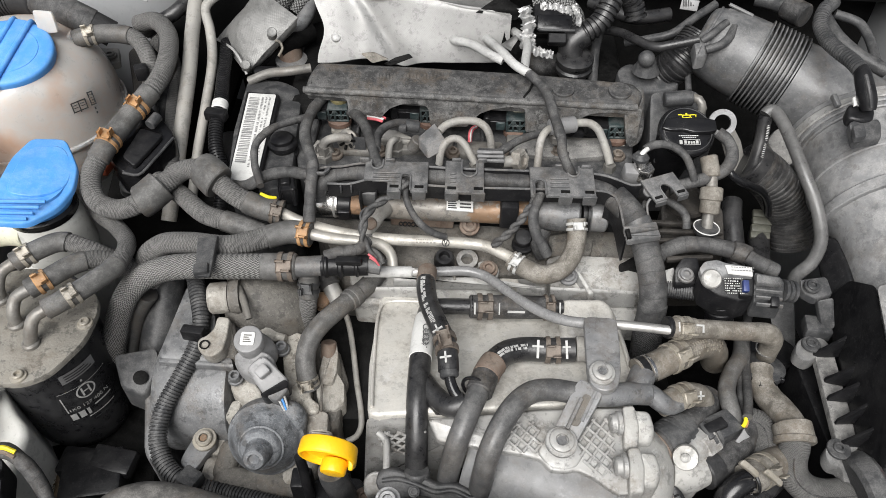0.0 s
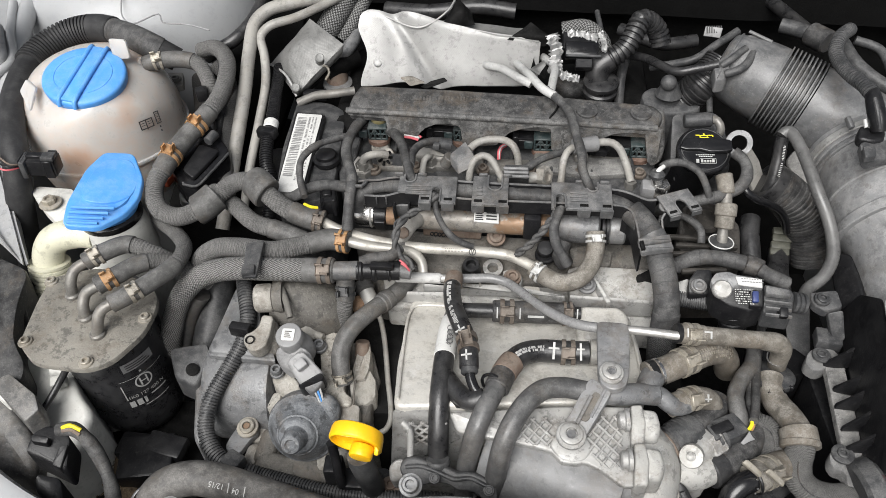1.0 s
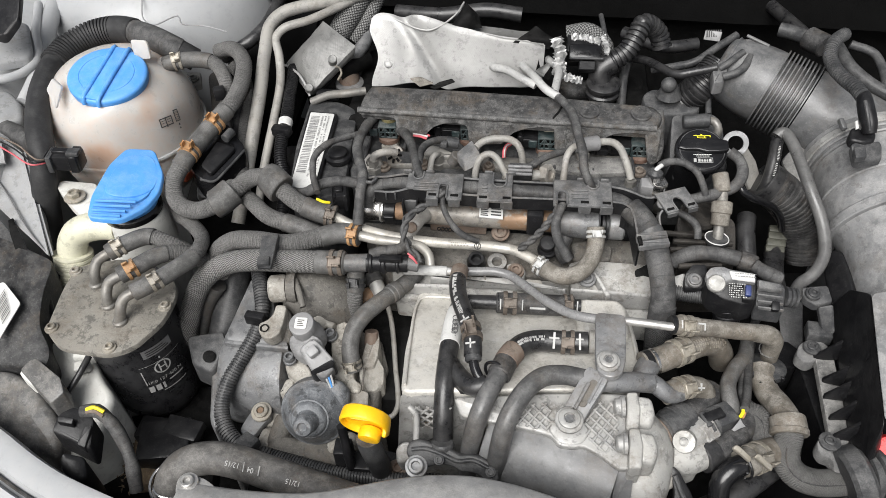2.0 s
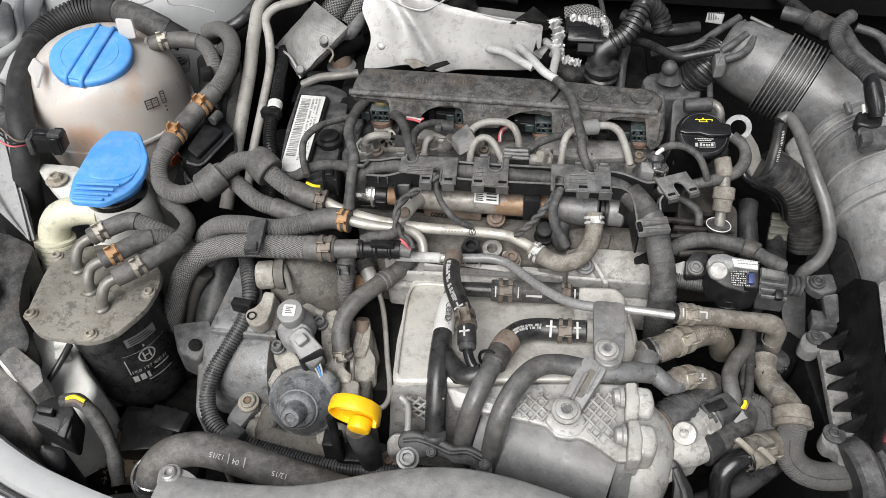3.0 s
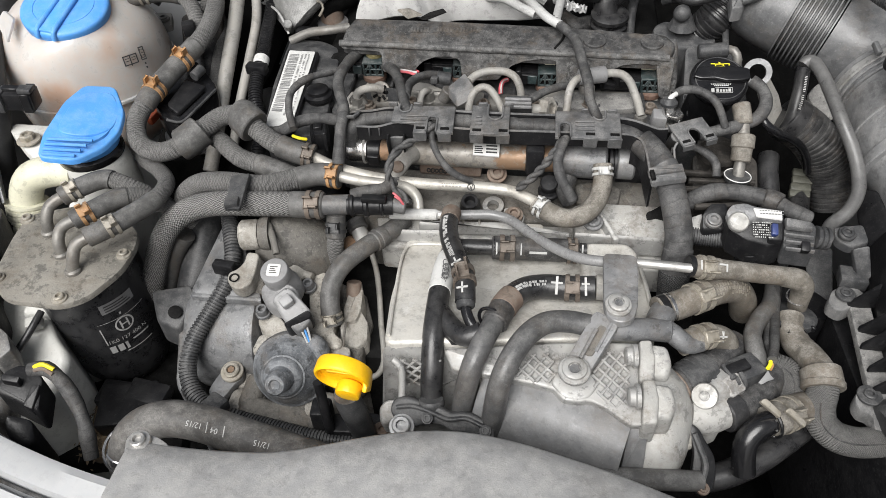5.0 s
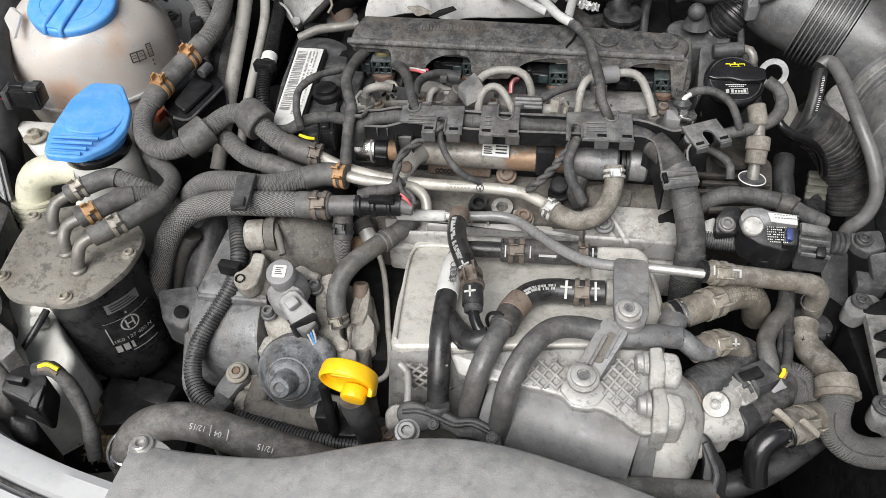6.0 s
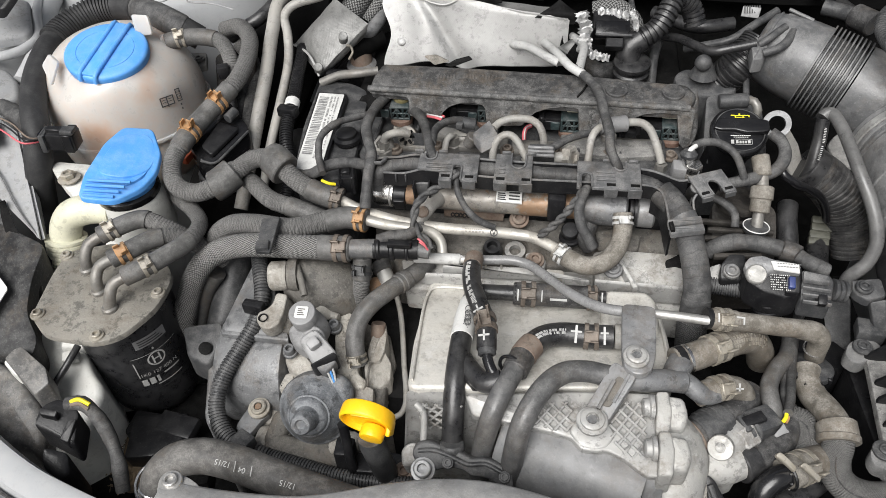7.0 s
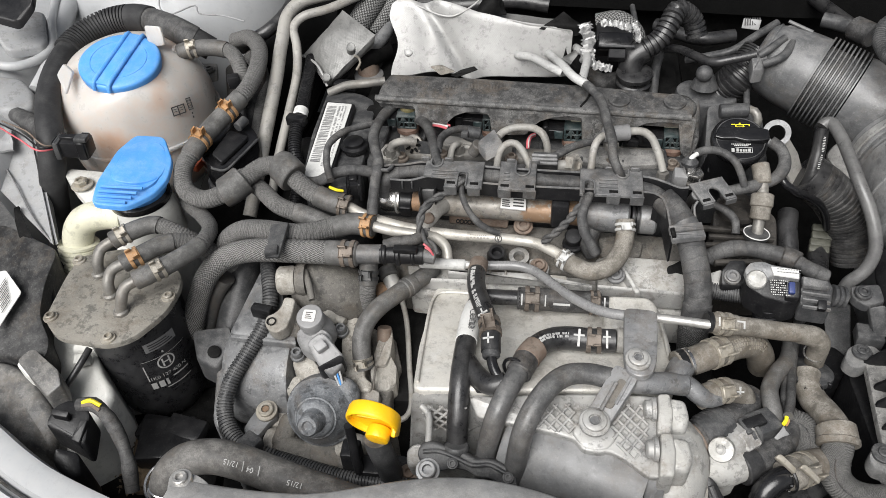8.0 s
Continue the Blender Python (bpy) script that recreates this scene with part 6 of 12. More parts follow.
th, path = hose("taped_loom", [(-0.1294, 0.5214, 0.8780), (-0.1289, 0.5311, 0.8900), (-0.1271, 0.5449, 0.9050), (-0.1271, 0.5668, 0.9130), (-0.1346, 0.5902, 0.9140), (-0.1410, 0.6147, 0.9130), (-0.1414, 0.6359, 0.9120), (-0.1389, 0.6641, 0.9080), (-0.1319, 0.6942, 0.9030)], 0.0068, TAPE, "flat black taped loom rising to the injectors", "cable", sides=16)
conn_l = thing("glow_plug_connector", (-0.1643, 0.5679, 0.8800), "grey wiring connector beside the loom with a yellow wire", "connector")
plug(conn_l, (-0.1559, 0.5643, 0.8800), (0.018, 0.020, 0.020), (0, 0, 10), PLASTIC)
part("wire", sweep(spline([(-0.1748, 0.5372, 0.9000), (-0.1652, 0.5291, 0.9030), (-0.1599, 0.5318, 0.9000)], 0.003), 0.0016, 8), PRINT_YELLOW, conn_l)
th, path = hose("wiring_loom", [(-0.2262, 0.5834, 0.8700), (-0.1962, 0.5662, 0.8850), (-0.1763, 0.5722, 0.8930), (-0.1576, 0.5777, 0.8930), (-0.1300, 0.5708, 0.8950)], 0.007, TAPE, "black wiring loom behind the hoses", "cable")

# harness tray with clips
trayh = thing("harness_tray", (0.0238, 0.5725, 0.8800), "black plastic harness tray with moulded clips along the head", "harness tray")
def upright(pts, tall, thick):
    """A thin standing wall along places that mark its top edge."""
    p = spline(pts, 0.006)
    vs, fs = [], []
    for i, q in enumerate(p):
        a, b = p[max(0, i - 1)], p[min(len(p) - 1, i + 1)]
        d = Vector((b - a)[:3])
        side = Vector((-d.y, d.x, 0)).normalized() * (thick / 2)
        c = Vector(q[:3])
        vs += [c + side, c - side, c - side - Vector((0, 0, tall)), c + side - Vector((0, 0, tall))]
        if i:
            o = 4 * (i - 1)
            fs += [(o + k, o + (k + 1) % 4, o + 4 + (k + 1) % 4, o + 4 + k) for k in range(4)]
    n_ = len(vs)
    return vs, fs + [(3, 2, 1, 0), (n_ - 4, n_ - 3, n_ - 2, n_ - 1)], None


part("tray_floor", slab([(-0.1127, 0.5665, 0.9000), (-0.0734, 0.5721, 0.9000), (0.1477, 0.5608, 0.8980), (0.1708, 0.5505, 0.8960), (0.1614, 0.5335, 0.8940), (0.0828, 0.5407, 0.8950), (-0.0876, 0.5474, 0.8950)], (0, 0, -0.004), 0.003, 0.001), PLASTIC, trayh)
for nm, pts, tall in (("rear_wall", [(-0.1332, 0.5628, 0.9050), (-0.1165, 0.5632, 0.9110), (-0.0981, 0.5625, 0.9130), (-0.0797, 0.5648, 0.9150), (-0.0488, 0.5635, 0.9150), (0.0038, 0.5578, 0.9150), (0.0870, 0.5530, 0.9150), (0.1393, 0.5495, 0.9150), (0.1548, 0.5476, 0.9140), (0.1687, 0.5413, 0.9130), (0.1795, 0.5359, 0.9120), (0.1874, 0.5356, 0.9130)], 0.016),
                      ("front_wall", [(-0.1110, 0.5443, 0.9070), (-0.0900, 0.5424, 0.9080), (-0.0800, 0.5436, 0.9100), (-0.0693, 0.5461, 0.9110), (-0.0496, 0.5419, 0.9110), (0.0050, 0.5350, 0.9110), (0.0867, 0.5316, 0.9110), (0.1381, 0.5293, 0.9110), (0.1548, 0.5271, 0.9110), (0.1625, 0.5236, 0.9080), (0.1664, 0.5147, 0.9020), (0.1693, 0.5043, 0.8920)], 0.015),
                      ("end_drop", [(0.1548, 0.5271, 0.9110), (0.1625, 0.5236, 0.9080), (0.1664, 0.5147, 0.9020), (0.1693, 0.5043, 0.8920), (0.1725, 0.4963, 0.8820)], 0.032),
                      ("end_wall", [(0.1956, 0.5237, 0.9060), (0.1925, 0.5200, 0.9010), (0.1944, 0.5116, 0.8920)], 0.020)):
    wall_ = part(nm, upright(pts, tall, 0.0024), PLASTIC, trayh)
    part("rim", sweep(spline(pts, 0.005), 0.0013, 8), CLIP_GREY, wall_, "scuffed grey rim")
for at_ in ((-0.0981, 0.5409, 0.9030), (-0.0881, 0.5411, 0.9030), (0.0819, 0.5334, 0.9050), (0.1131, 0.5307, 0.9050)):
    part("wall_rib", box(at_, (0.0016, 0.003, 0.009), (0, 0, 0), 0.0004, 1), PLASTIC_GREY, trayh)
part("left_hook", sweep(spline([(-0.1114, 0.5608, 0.9120), (-0.1147, 0.5531, 0.9120), (-0.1221, 0.5558, 0.9100), (-0.1284, 0.5552, 0.9050), (-0.1332, 0.5573, 0.8980)], 0.003), 0.0034, 10, 0.6), CLIP_GREY, trayh)


def clip_plate(w, d, notches, step=(0, 0), thick=0.0032):
    """A moulded clip plate's shape with U cut-outs; notches: (place along x, radius, 1 for the rear edge or -1 for the front, depth); step: the front edge stands back left of a place."""
    run = [(-w / 2, d / 2)]
    for sg in (1, -1):
        if sg < 0:
            run.append((w / 2, -d / 2))
        for x, r, side_, deep in sorted([q for q in notches if q[2] == sg], key=lambda q: q[0] * sg):
            run.append((x - sg * r, sg * d / 2))
            run += [(x - sg * r * math.cos(math.pi * k / 8), sg * (d / 2 - deep + r - r * math.sin(math.pi * k / 8))) for k in range(9)]
            run.append((x + sg * r, sg * d / 2))
        run.append((w / 2 * sg, d / 2 * sg))
    if step[1]:
        run[-1:] = [(step[0], -d / 2), (step[0], -d / 2 + step[1]), (-w / 2, -d / 2 + step[1])]
    return run


CX, CY = Vector((1, -0.03, -0.005)), Vector((0.03, 1, 0.12))
for at_, w_, d_, nt, st_, feet, ribs_ in (((-0.0447, 0.5453, 0.9165), 0.061, 0.037, ((-0.019, 0.0058, 1, 0.011), (0.0095, 0.0048, -1, 0.021)), (-0.0075, 0.014), (-0.001, 0.0225), (-0.022, 0.004)),
                                   ((0.0206, 0.5440, 0.9165), 0.037, 0.040, ((0.0045, 0.0072, 1, 0.021),), (0, 0), (-0.012, 0.013), (-0.014, -0.008)),
                                   ((0.1129, 0.5369, 0.9165), 0.061, 0.036, ((0.0110, 0.0056, 1, 0.0125), (-0.0215, 0.0054, -1, 0.019)), (0, 0), (0.002, 0.0245), (-0.012, 0.006))):
    c0 = Vector(at_)
    clip_ = part("clip", slab([c0 + CX * x + CY * y for x, y in clip_plate(w_, d_, nt, st_)], (0, 0, -0.0032), 0, 0.0008), CLIP_GREY, trayh, "dusty moulded clip with rounded cut-outs")
    for x, r, sg, deep in nt:
        rim_ = [c0 + CX * (x - r * math.cos(math.pi * k / 8)) + CY * (sg * (d_ / 2 - deep + r - r * math.sin(math.pi * k / 8))) + Vector((0, 0, 0.0006)) for k in range(9)]
        rim_ = [rim_[0] + CY * (sg * (deep - r))] + rim_ + [rim_[-1] + CY * (sg * (deep - r))]
        part("notch_rim", sweep([np.array(tuple(q)) for q in rim_], 0.0011, 8), CLIP_GREY, clip_)
    for k in range(3):
        part("clip_rib", box(c0 + CX * ((ribs_[0] + ribs_[1]) / 2) + CY * (0.002 - 0.0052 * k) + Vector((0, 0, 0.0008)), (ribs_[1] - ribs_[0] if ribs_[1] > ribs_[0] else 0.006, 0.0016, 0.0022), (7, 0, -2), 0.0005, 1), CLIP_GREY, clip_)
    for f_ in feet:
        part("clip_foot", box(c0 + CX * f_ + CY * (-d_ / 2 - 0.001) + Vector((0, 0, -0.005)), (0.013, 0.0022, 0.012), (8, 0, -2), 0.0006, 1), CLIP_GREY, clip_)
        part("clip_slot", box(c0 + CX * f_ + CY * (-d_ / 2 + 0.0045) + Vector((0, 0, 0.0001)), (0.0085, 0.0034, 0.0012), (7, 0, -2), 0.0003, 1), GRIME_SHADE, clip_)
    for k in (-1, 1):
        part("clip_latch", box(c0 + CX * (nt[0][0] + k * 0.0125) + CY * (d_ / 2 - 0.001) + Vector((0, 0, 0.0016)), (0.009, 0.0026, 0.005), (7, 0, -2), 0.0007, 1), CLIP_GREY, clip_)
th, path = hose("main_loom", [(-0.1232, 0.5507, 0.8780), (-0.1229, 0.5556, 0.8870), (-0.1187, 0.5585, 0.8960), (-0.1088, 0.5618, 0.9020), (-0.0916, 0.5627, 0.9050), (-0.0706, 0.5600, 0.9050), (-0.0135, 0.5560, 0.9050), (0.0609, 0.5500, 0.9050), (0.1275, 0.5455, 0.9050), (0.1570, 0.5380, 0.9020), (0.1748, 0.5214, 0.8950), (0.1855, 0.5019, 0.8850), (0.1931, 0.4775, 0.8680), (0.1972, 0.4550, 0.8450), (0.1962, 0.4421, 0.8150), (0.1999, 0.4399, 0.7700)], 0.0088, TAPE, "thick black taped main wiring loom", "cable", sides=18)
f1 = frac(path, (0.1624, 0.5335, 0.9000))
band(th, path, f1, 1.0, 0.0148, TAPE, "thick_branch")
f1 = frac(path, (0.1953, 0.4516, 0.8400))
band(th, path, f1, 1.0, 0.0158, TAPE, "lower_wrap")
f1 = frac(path, (0.1963, 0.4440, 0.8200))
band(th, path, f1, 1.0, 0.0166, MESH_FINE, "mesh_sleeve", "woven mesh sleeve")
f1 = frac(path, (0.1861, 0.5019, 0.8850))
tie = thing("loom_clip", (0.1861, 0.5019, 0.8850), "grey plastic clip band round the main loom", "clip")
band(tie, path, f1 - 0.017, f1 + 0.017, 0.0162, CLIP_GREY, "clip_band")
part("clip_wing", slab([(0.1647, 0.4889, 0.9040), (0.1955, 0.4941, 0.9050), (0.1976, 0.4891, 0.9010), (0.1665, 0.4842, 0.8990)], (0, 0, -0.005), 0.001, 0.001), CLIP_GREY, tie)
part("clip_wing", slab([(0.1669, 0.4826, 0.8990), (0.1977, 0.4887, 0.9000), (0.1998, 0.4837, 0.8960), (0.1687, 0.4788, 0.8940)], (0, 0, -0.005), 0.001, 0.001), CLIP_GREY, tie)
part("clip_slot", slab([(0.1660, 0.4855, 0.9035), (0.1697, 0.4865, 0.9035), (0.1718, 0.4803, 0.8985), (0.1682, 0.4799, 0.8980)], (0, 0, -0.003), 0, 0.0003), GRIME_SHADE, tie)
def twisted(name, pts, r, gap, turns, label, group):
    """Two taped strands wound about one another along a run."""
    run = spline(pts, 0.003)
    th = thing(name, min((Vector(q[:3]) for q in run), key=lambda c: c.z), label, "cable", group)
    for sg in (0.0, math.pi):
        out = []
        for i, q in enumerate(run):
            d = Vector((run[min(len(run) - 1, i + 1)] - run[max(0, i - 1)])[:3]).normalized()
            a_ = Vector((1, 0, 0)) - d * d.x
            a_.normalize()
            b_ = d.cross(a_)
            t = sg + 2 * math.pi * turns * i / len(run)
            out.append(np.array([*(Vector(q[:3]) + (a_ * math.cos(t) + b_ * math.sin(t)) * gap), r * (1 + 0.1 * noise.noise(Vector(q[:3]) * 120))]))
        part("strand", sweep(out, None, 12), TAPE, th)
    return th


twisted("sensor_lead", [(-0.0344, 0.5385, 0.9150), (-0.0417, 0.5326, 0.9080), (-0.0541, 0.5279, 0.9020), (-0.0666, 0.5204, 0.8980), (-0.0733, 0.5102, 0.8930), (-0.0755, 0.4976, 0.8860), (-0.0724, 0.4890, 0.8780), (-0.0637, 0.4841, 0.8720), (-0.0544, 0.4761, 0.8680)], 0.0024, 0.0021, 3.5, "twisted pair of black taped leads hanging from the harness tray", "sensor leads")
hose("sensor_lead", [(-0.0352, 0.5408, 0.9140), (-0.0362, 0.5346, 0.9040), (-0.0332, 0.5270, 0.8950), (-0.0265, 0.5199, 0.8850), (-0.0172, 0.5150, 0.8760), (-0.0070, 0.5148, 0.8680), (0.0027, 0.5164, 0.8620)], 0.0040, TAPE, "black taped sensor lead hanging from the harness tray", "cable", "sensor leads", 12)
hose("sensor_lead", [(0.0952, 0.5427, 0.9140), (0.0934, 0.5350, 0.9060), (0.0884, 0.5237, 0.8980), (0.0856, 0.5143, 0.8900), (0.0881, 0.5041, 0.8800), (0.0945, 0.4986, 0.8690), (0.1005, 0.4969, 0.8580)], 0.0058, TAPE, "thick black taped sensor lead hanging from the harness tray", "cable", "sensor leads", 14)
twisted("sensor_lead", [(0.0963, 0.5424, 0.9130), (0.0909, 0.5324, 0.9040), (0.0824, 0.5227, 0.8940), (0.0723, 0.5138, 0.8840), (0.0611, 0.5072, 0.8740), (0.0476, 0.5029, 0.8640)], 0.0025, 0.0021, 4.0, "twisted pair of black taped leads hanging from the harness tray", "sensor leads")
th, path = hose("cable_to_shield", [(0.1278, 0.5594, 0.8980), (0.1241, 0.5507, 0.9120), (0.1188, 0.5513, 0.9230), (0.1139, 0.5616, 0.9310), (0.1143, 0.5754, 0.9350), (0.1097, 0.6097, 0.9400), (0.1047, 0.6408, 0.9450), (0.0931, 0.6695, 0.9450), (0.0806, 0.6874, 0.9450)], 0.0057, TAPE, "black taped cable crossing the injector cover", "cable", sides=12)

# fuel rail
R0, R1 = Vector((-0.1317, 0.5608, 0.8680)), Vector((0.1672, 0.5402, 0.8680))
ax = (R1 - R0).normalized()
RL = (R1 - R0).length
rail = thing("fuel_rail", (0, 0.54, 0.85), "steel fuel rail with rust, grime and a white sticker", "fuel rail")


def rail_at(a, b):
    """The stretch of the rail between two shares of its length."""
    return R0 + ax * (RL * a), R0 + ax * (RL * b)


part("end_cap", lathe(rail_at(0.02, 0.1)[0], -ax, [(-0.022, 0.0105), (-0.0205, 0.0140), (-0.003, 0.0140), (0.0005, 0.0125), (0.002, 0.009), (0.0022, 0)], 32), CHROME, rail, "chromed round end cap")
part("cap_ring", ring(rail_at(0.078, 0.1)[0], ax, 0.0136, 0.0014, 30, 8), STEEL, rail)
for nm, a, b, r_, m_ in (("dark_collar", 0.085, 0.135, 0.0118, PLASTIC), ("rust_collar", 0.13, 0.2, 0.0108, RUST_WARM), ("rail_tube", 0.19, 0.735, 0.0132, RAIL), ("rail_neck", 0.73, 0.78, 0.0125, GRIME_SHADE), ("valve_body", 0.73, 0.895, 0.0175, CAST_GREY), ("valve_ribs", 0.90, 0.93, 0.0190, PLASTIC), ("valve_end", 0.925, 0.985, 0.0165, CAST_DARK)):
    p, q = rail_at(a, b)
    if nm == "valve_ribs":
        part(nm, ribbed(spline([tuple(p), tuple(q)], 0.003), r_, 0.0048, 0.003, 24), m_, rail)
    else:
        part(nm, rod(p, q, r_, sides=32), m_, rail)
part("collar_clip", box(rail_at(0.11, 0.2)[0] + Vector((0, -0.0125, -0.004)), (0.012, 0.004, 0.016), (20, 0, -3), 0.001), PLASTIC, rail)
part("sticker", slab([Vector((0.0037, 0.5480, 0.8855)), Vector((0.0299, 0.5458, 0.8855)), Vector((0.0296, 0.5338, 0.8795)), Vector((0.0034, 0.5369, 0.8795))], (0, 0.001, -0.002), 0, 0.0002), LABEL, rail, "white printed sticker")
sx, sy = (Vector((0.0299, 0.5458, 0.8855)) - Vector((0.0037, 0.5480, 0.8855))), (Vector((0.0037, 0.5480, 0.8855)) - Vector((0.0034, 0.5369, 0.8795)))
random.seed(9)
cells = [(0.0015, 0.0100 - 0.001 * (j % 2), 0.0016 + 0.0022 * j, 0.0028 + 0.0022 * j) for j in range(4)]
rows2 = [(0.013, 0.024, 0.0025 + 0.0035 * k, 0.004 + 0.0035 * k) for k in range(3)]
bars(rail, Vector((0.0034, 0.5369, 0.8795)), sx, sy, cells + rows2, PRINT_DARK, "sticker_print", 0.0008)
part("clamp_bracket", box((0.0648, 0.5355, 0.8780), (0.018, 0.02, 0.03), (0, 0, -3), 0.003), PLASTIC, rail)
post_ = Vector((-0.0721, 0.5433, 0.8860))
part("clamp_bracket", box(post_ + Vector((0, 0.002, 0.0)), (0.014, 0.003, 0.020), (12, 0, -3), 0.0008), CLIP_GREY, rail)
for k in (-1, 1):
    part("bracket_cheek", box(post_ + Vector((0.0078 * k, -0.002, -0.002)), (0.0018, 0.010, 0.030), (12, 0, -3), 0.0006, 1), PLASTIC, rail)
part("bracket_seat", lathe(post_ + Vector((0, -0.009, -0.014)), (0, -0.5, 0.85), [(0, 0.010), (0.004, 0.010), (0.005, 0.008), (0.003, 0.007), (0.003, 0)], 22), PLASTIC_GREY, rail)
part("branch_neck", sweep(spline([(*(-0.0567, 0.5474, 0.8720), 0.0085), (*(-0.0640, 0.5377, 0.8730), 0.0082), (*(-0.0684, 0.5297, 0.8700), 0.0078), (*(-0.0727, 0.5246, 0.8640), 0.0062), (*(-0.0749, 0.5196, 0.8580), 0.0050)], 0.004), None, 20), RAIL_PALE, rail, "pale cast branch neck")
part("branch_nut", lathe((-0.0706, 0.5204, 0.8760), (-0.1, -0.8, 0.6), [(-0.008, 0.006), (0, 0.006), (0.0014, 0.0045), (0.0006, 0.003), (0.0006, 0)], 18), RUST, rail)
for k in range(5):
    part("cast_mark", ring(Vector((-0.0427, 0.5450, 0.8525)) + Vector((0.0042 * k, -0.0004 * k, 0)), (0, -0.7, 0.7), 0.0017 + 0.0003 * (k % 2), 0.0007, 10, 6), GRIME_SHADE, rail)
bolt(rail, (0.0272, 0.5490, 0.8450), (0, -0.5, 1), 0.0075, 0.006, 1.4, RUST)
part("foot_plate", slab([(-0.0539, 0.5576, 0.8500), (0.0116, 0.5536, 0.8500), (0.0103, 0.5510, 0.8400), (-0.0543, 0.5568, 0.8400)], (0, 0.004, -0.004), 0.002, 0.001), RUST, rail)

# aluminium coolant pipes
th, path = hose("coolant_pipe", [(-0.1591, 0.5399, 0.8720), (-0.1401, 0.5316, 0.8680), (-0.1014, 0.5245, 0.8600), (-0.0501, 0.5182, 0.8570), (0.0065, 0.5165, 0.8550), (0.0408, 0.5123, 0.8540), (0.0563, 0.5041, 0.8530), (0.0716, 0.4954, 0.8500)], 0.0066, PIPE_ALU, "long dull aluminium coolant pipe", "pipe", sides=16)
part("twin_web", slab([(-0.1270, 0.5269, 0.8640), (-0.0752, 0.5179, 0.8600), (-0.0746, 0.5119, 0.8580), (-0.1189, 0.5145, 0.8620)], (0, 0, -0.004), 0.001, 0.001), PIPE_ALU, th)
fo = Vector((0, -0.79, 0.62)) * 0.0060
part("emblem", ring(Vector((0.0026, 0.5165, 0.8550)) + fo, (0, -0.79, 0.62), 0.0034, 0.0005, 20, 6), PRINT_DARK, th)
part("emblem_bar", rod(Vector((0.0012, 0.5180, 0.8569)) + fo, Vector((0.0026, 0.5148, 0.8529)) + fo, 0.0004, sides=6), PRINT_DARK, th)
part("emblem_bar", rod(Vector((0.0040, 0.5180, 0.8569)) + fo, Vector((0.0026, 0.5148, 0.8529)) + fo, 0.0004, sides=6), PRINT_DARK, th)
bars(th, Vector((-0.0265, 0.5163, 0.8543)) + fo * 0.97, (1, -0.03, 0), (0, 0.62, 0.79), [(0.0034 * k, 0.0034 * k + 0.0022, 0.0004, 0.0019) for k in range(6)] + [(0.0022 * k, 0.0022 * k + 0.0014, 0.0034, 0.0042) for k in range(8)], PIPE_GREY, "print", 0.0004)
hose("coolant_pipe", [(-0.1289, 0.5164, 0.8660), (-0.1090, 0.5127, 0.8640), (-0.0808, 0.5123, 0.8600), (-0.0606, 0.5096, 0.8580), (-0.0512, 0.5046, 0.8500), (-0.0489, 0.4944, 0.8400)], 0.0062, PIPE_ALU, "short bent aluminium coolant pipe", "pipe")
hose("mottled_hose", [(-0.0726, 0.5207, 0.8600), (-0.0752, 0.5103, 0.8600), (-0.0824, 0.5015, 0.8600), (-0.0932, 0.4938, 0.8620), (-0.1042, 0.4878, 0.8640), (-0.1109, 0.4818, 0.8640)], 0.0058, HOSE_MOTTLED, "thin grey mottled hose to the rail", "hose", sides=14)
th, path = hose("bypass_hose", [(0.0654, 0.4967, 0.8520), (0.0775, 0.4881, 0.8490), (0.0953, 0.4795, 0.8480), (0.1132, 0.4839, 0.8510), (0.1254, 0.4978, 0.8580), (0.1298, 0.5131, 0.8670), (0.1296, 0.5254, 0.8780)], 0.0108, RUBBER_TAN, "grey rubber hose bent in a U to the rail valve", "hose", sides=18)
clamp(th, path, 0.07, 0.0108, PRINT_WHITE, 0.008)
clamp(th, path, 0.93, 0.0108, PRINT_WHITE, 0.008)

# intake flange under the rail
fl = thing("intake_flange", (0.0711, 0.5174, 0.8000), "dirty pale alloy intake flange with rusty bolts", "intake flange")
part("flange_plate", slab([(-0.0977, 0.5193, 0.8240), (0.0254, 0.5233, 0.8240), (0.1017, 0.5152, 0.8220), (0.2014, 0.5116, 0.8200), (0.1991, 0.4672, 0.7900), (0.1012, 0.4672, 0.8000), (-0.0881, 0.4809, 0.8050)], (0, 0, -0.03), 0.004, 0.002), CAST_DUSTY, fl)
part("cast_ridge", slab([(-0.0494, 0.4936, 0.8300), (0.0384, 0.4931, 0.8300), (0.0998, 0.4818, 0.8280), (0.0998, 0.4786, 0.8260), (0.0385, 0.4899, 0.8270), (-0.0493, 0.4904, 0.8270)], (0, 0, -0.012), 0.001, 0.0015), CAST, fl)
part("cast_ridge", slab([(-0.0931, 0.4846, 0.8260), (-0.0237, 0.4844, 0.8260), (-0.0237, 0.4821, 0.8230), (-0.0930, 0.4814, 0.8230)], (0, 0, -0.012), 0.001, 0.0015), CAST, fl)
part("side_plate", slab([(0.1033, 0.5141, 0.8340), (0.1195, 0.5179, 0.8360), (0.1936, 0.5152, 0.8340), (0.1998, 0.4949, 0.8240), (0.1967, 0.4796, 0.8160), (0.1492, 0.4794, 0.8180), (0.1063, 0.4809, 0.8220)], (0, 0, -0.02), 0.004, 0.002), CAST_DUSTY, fl)
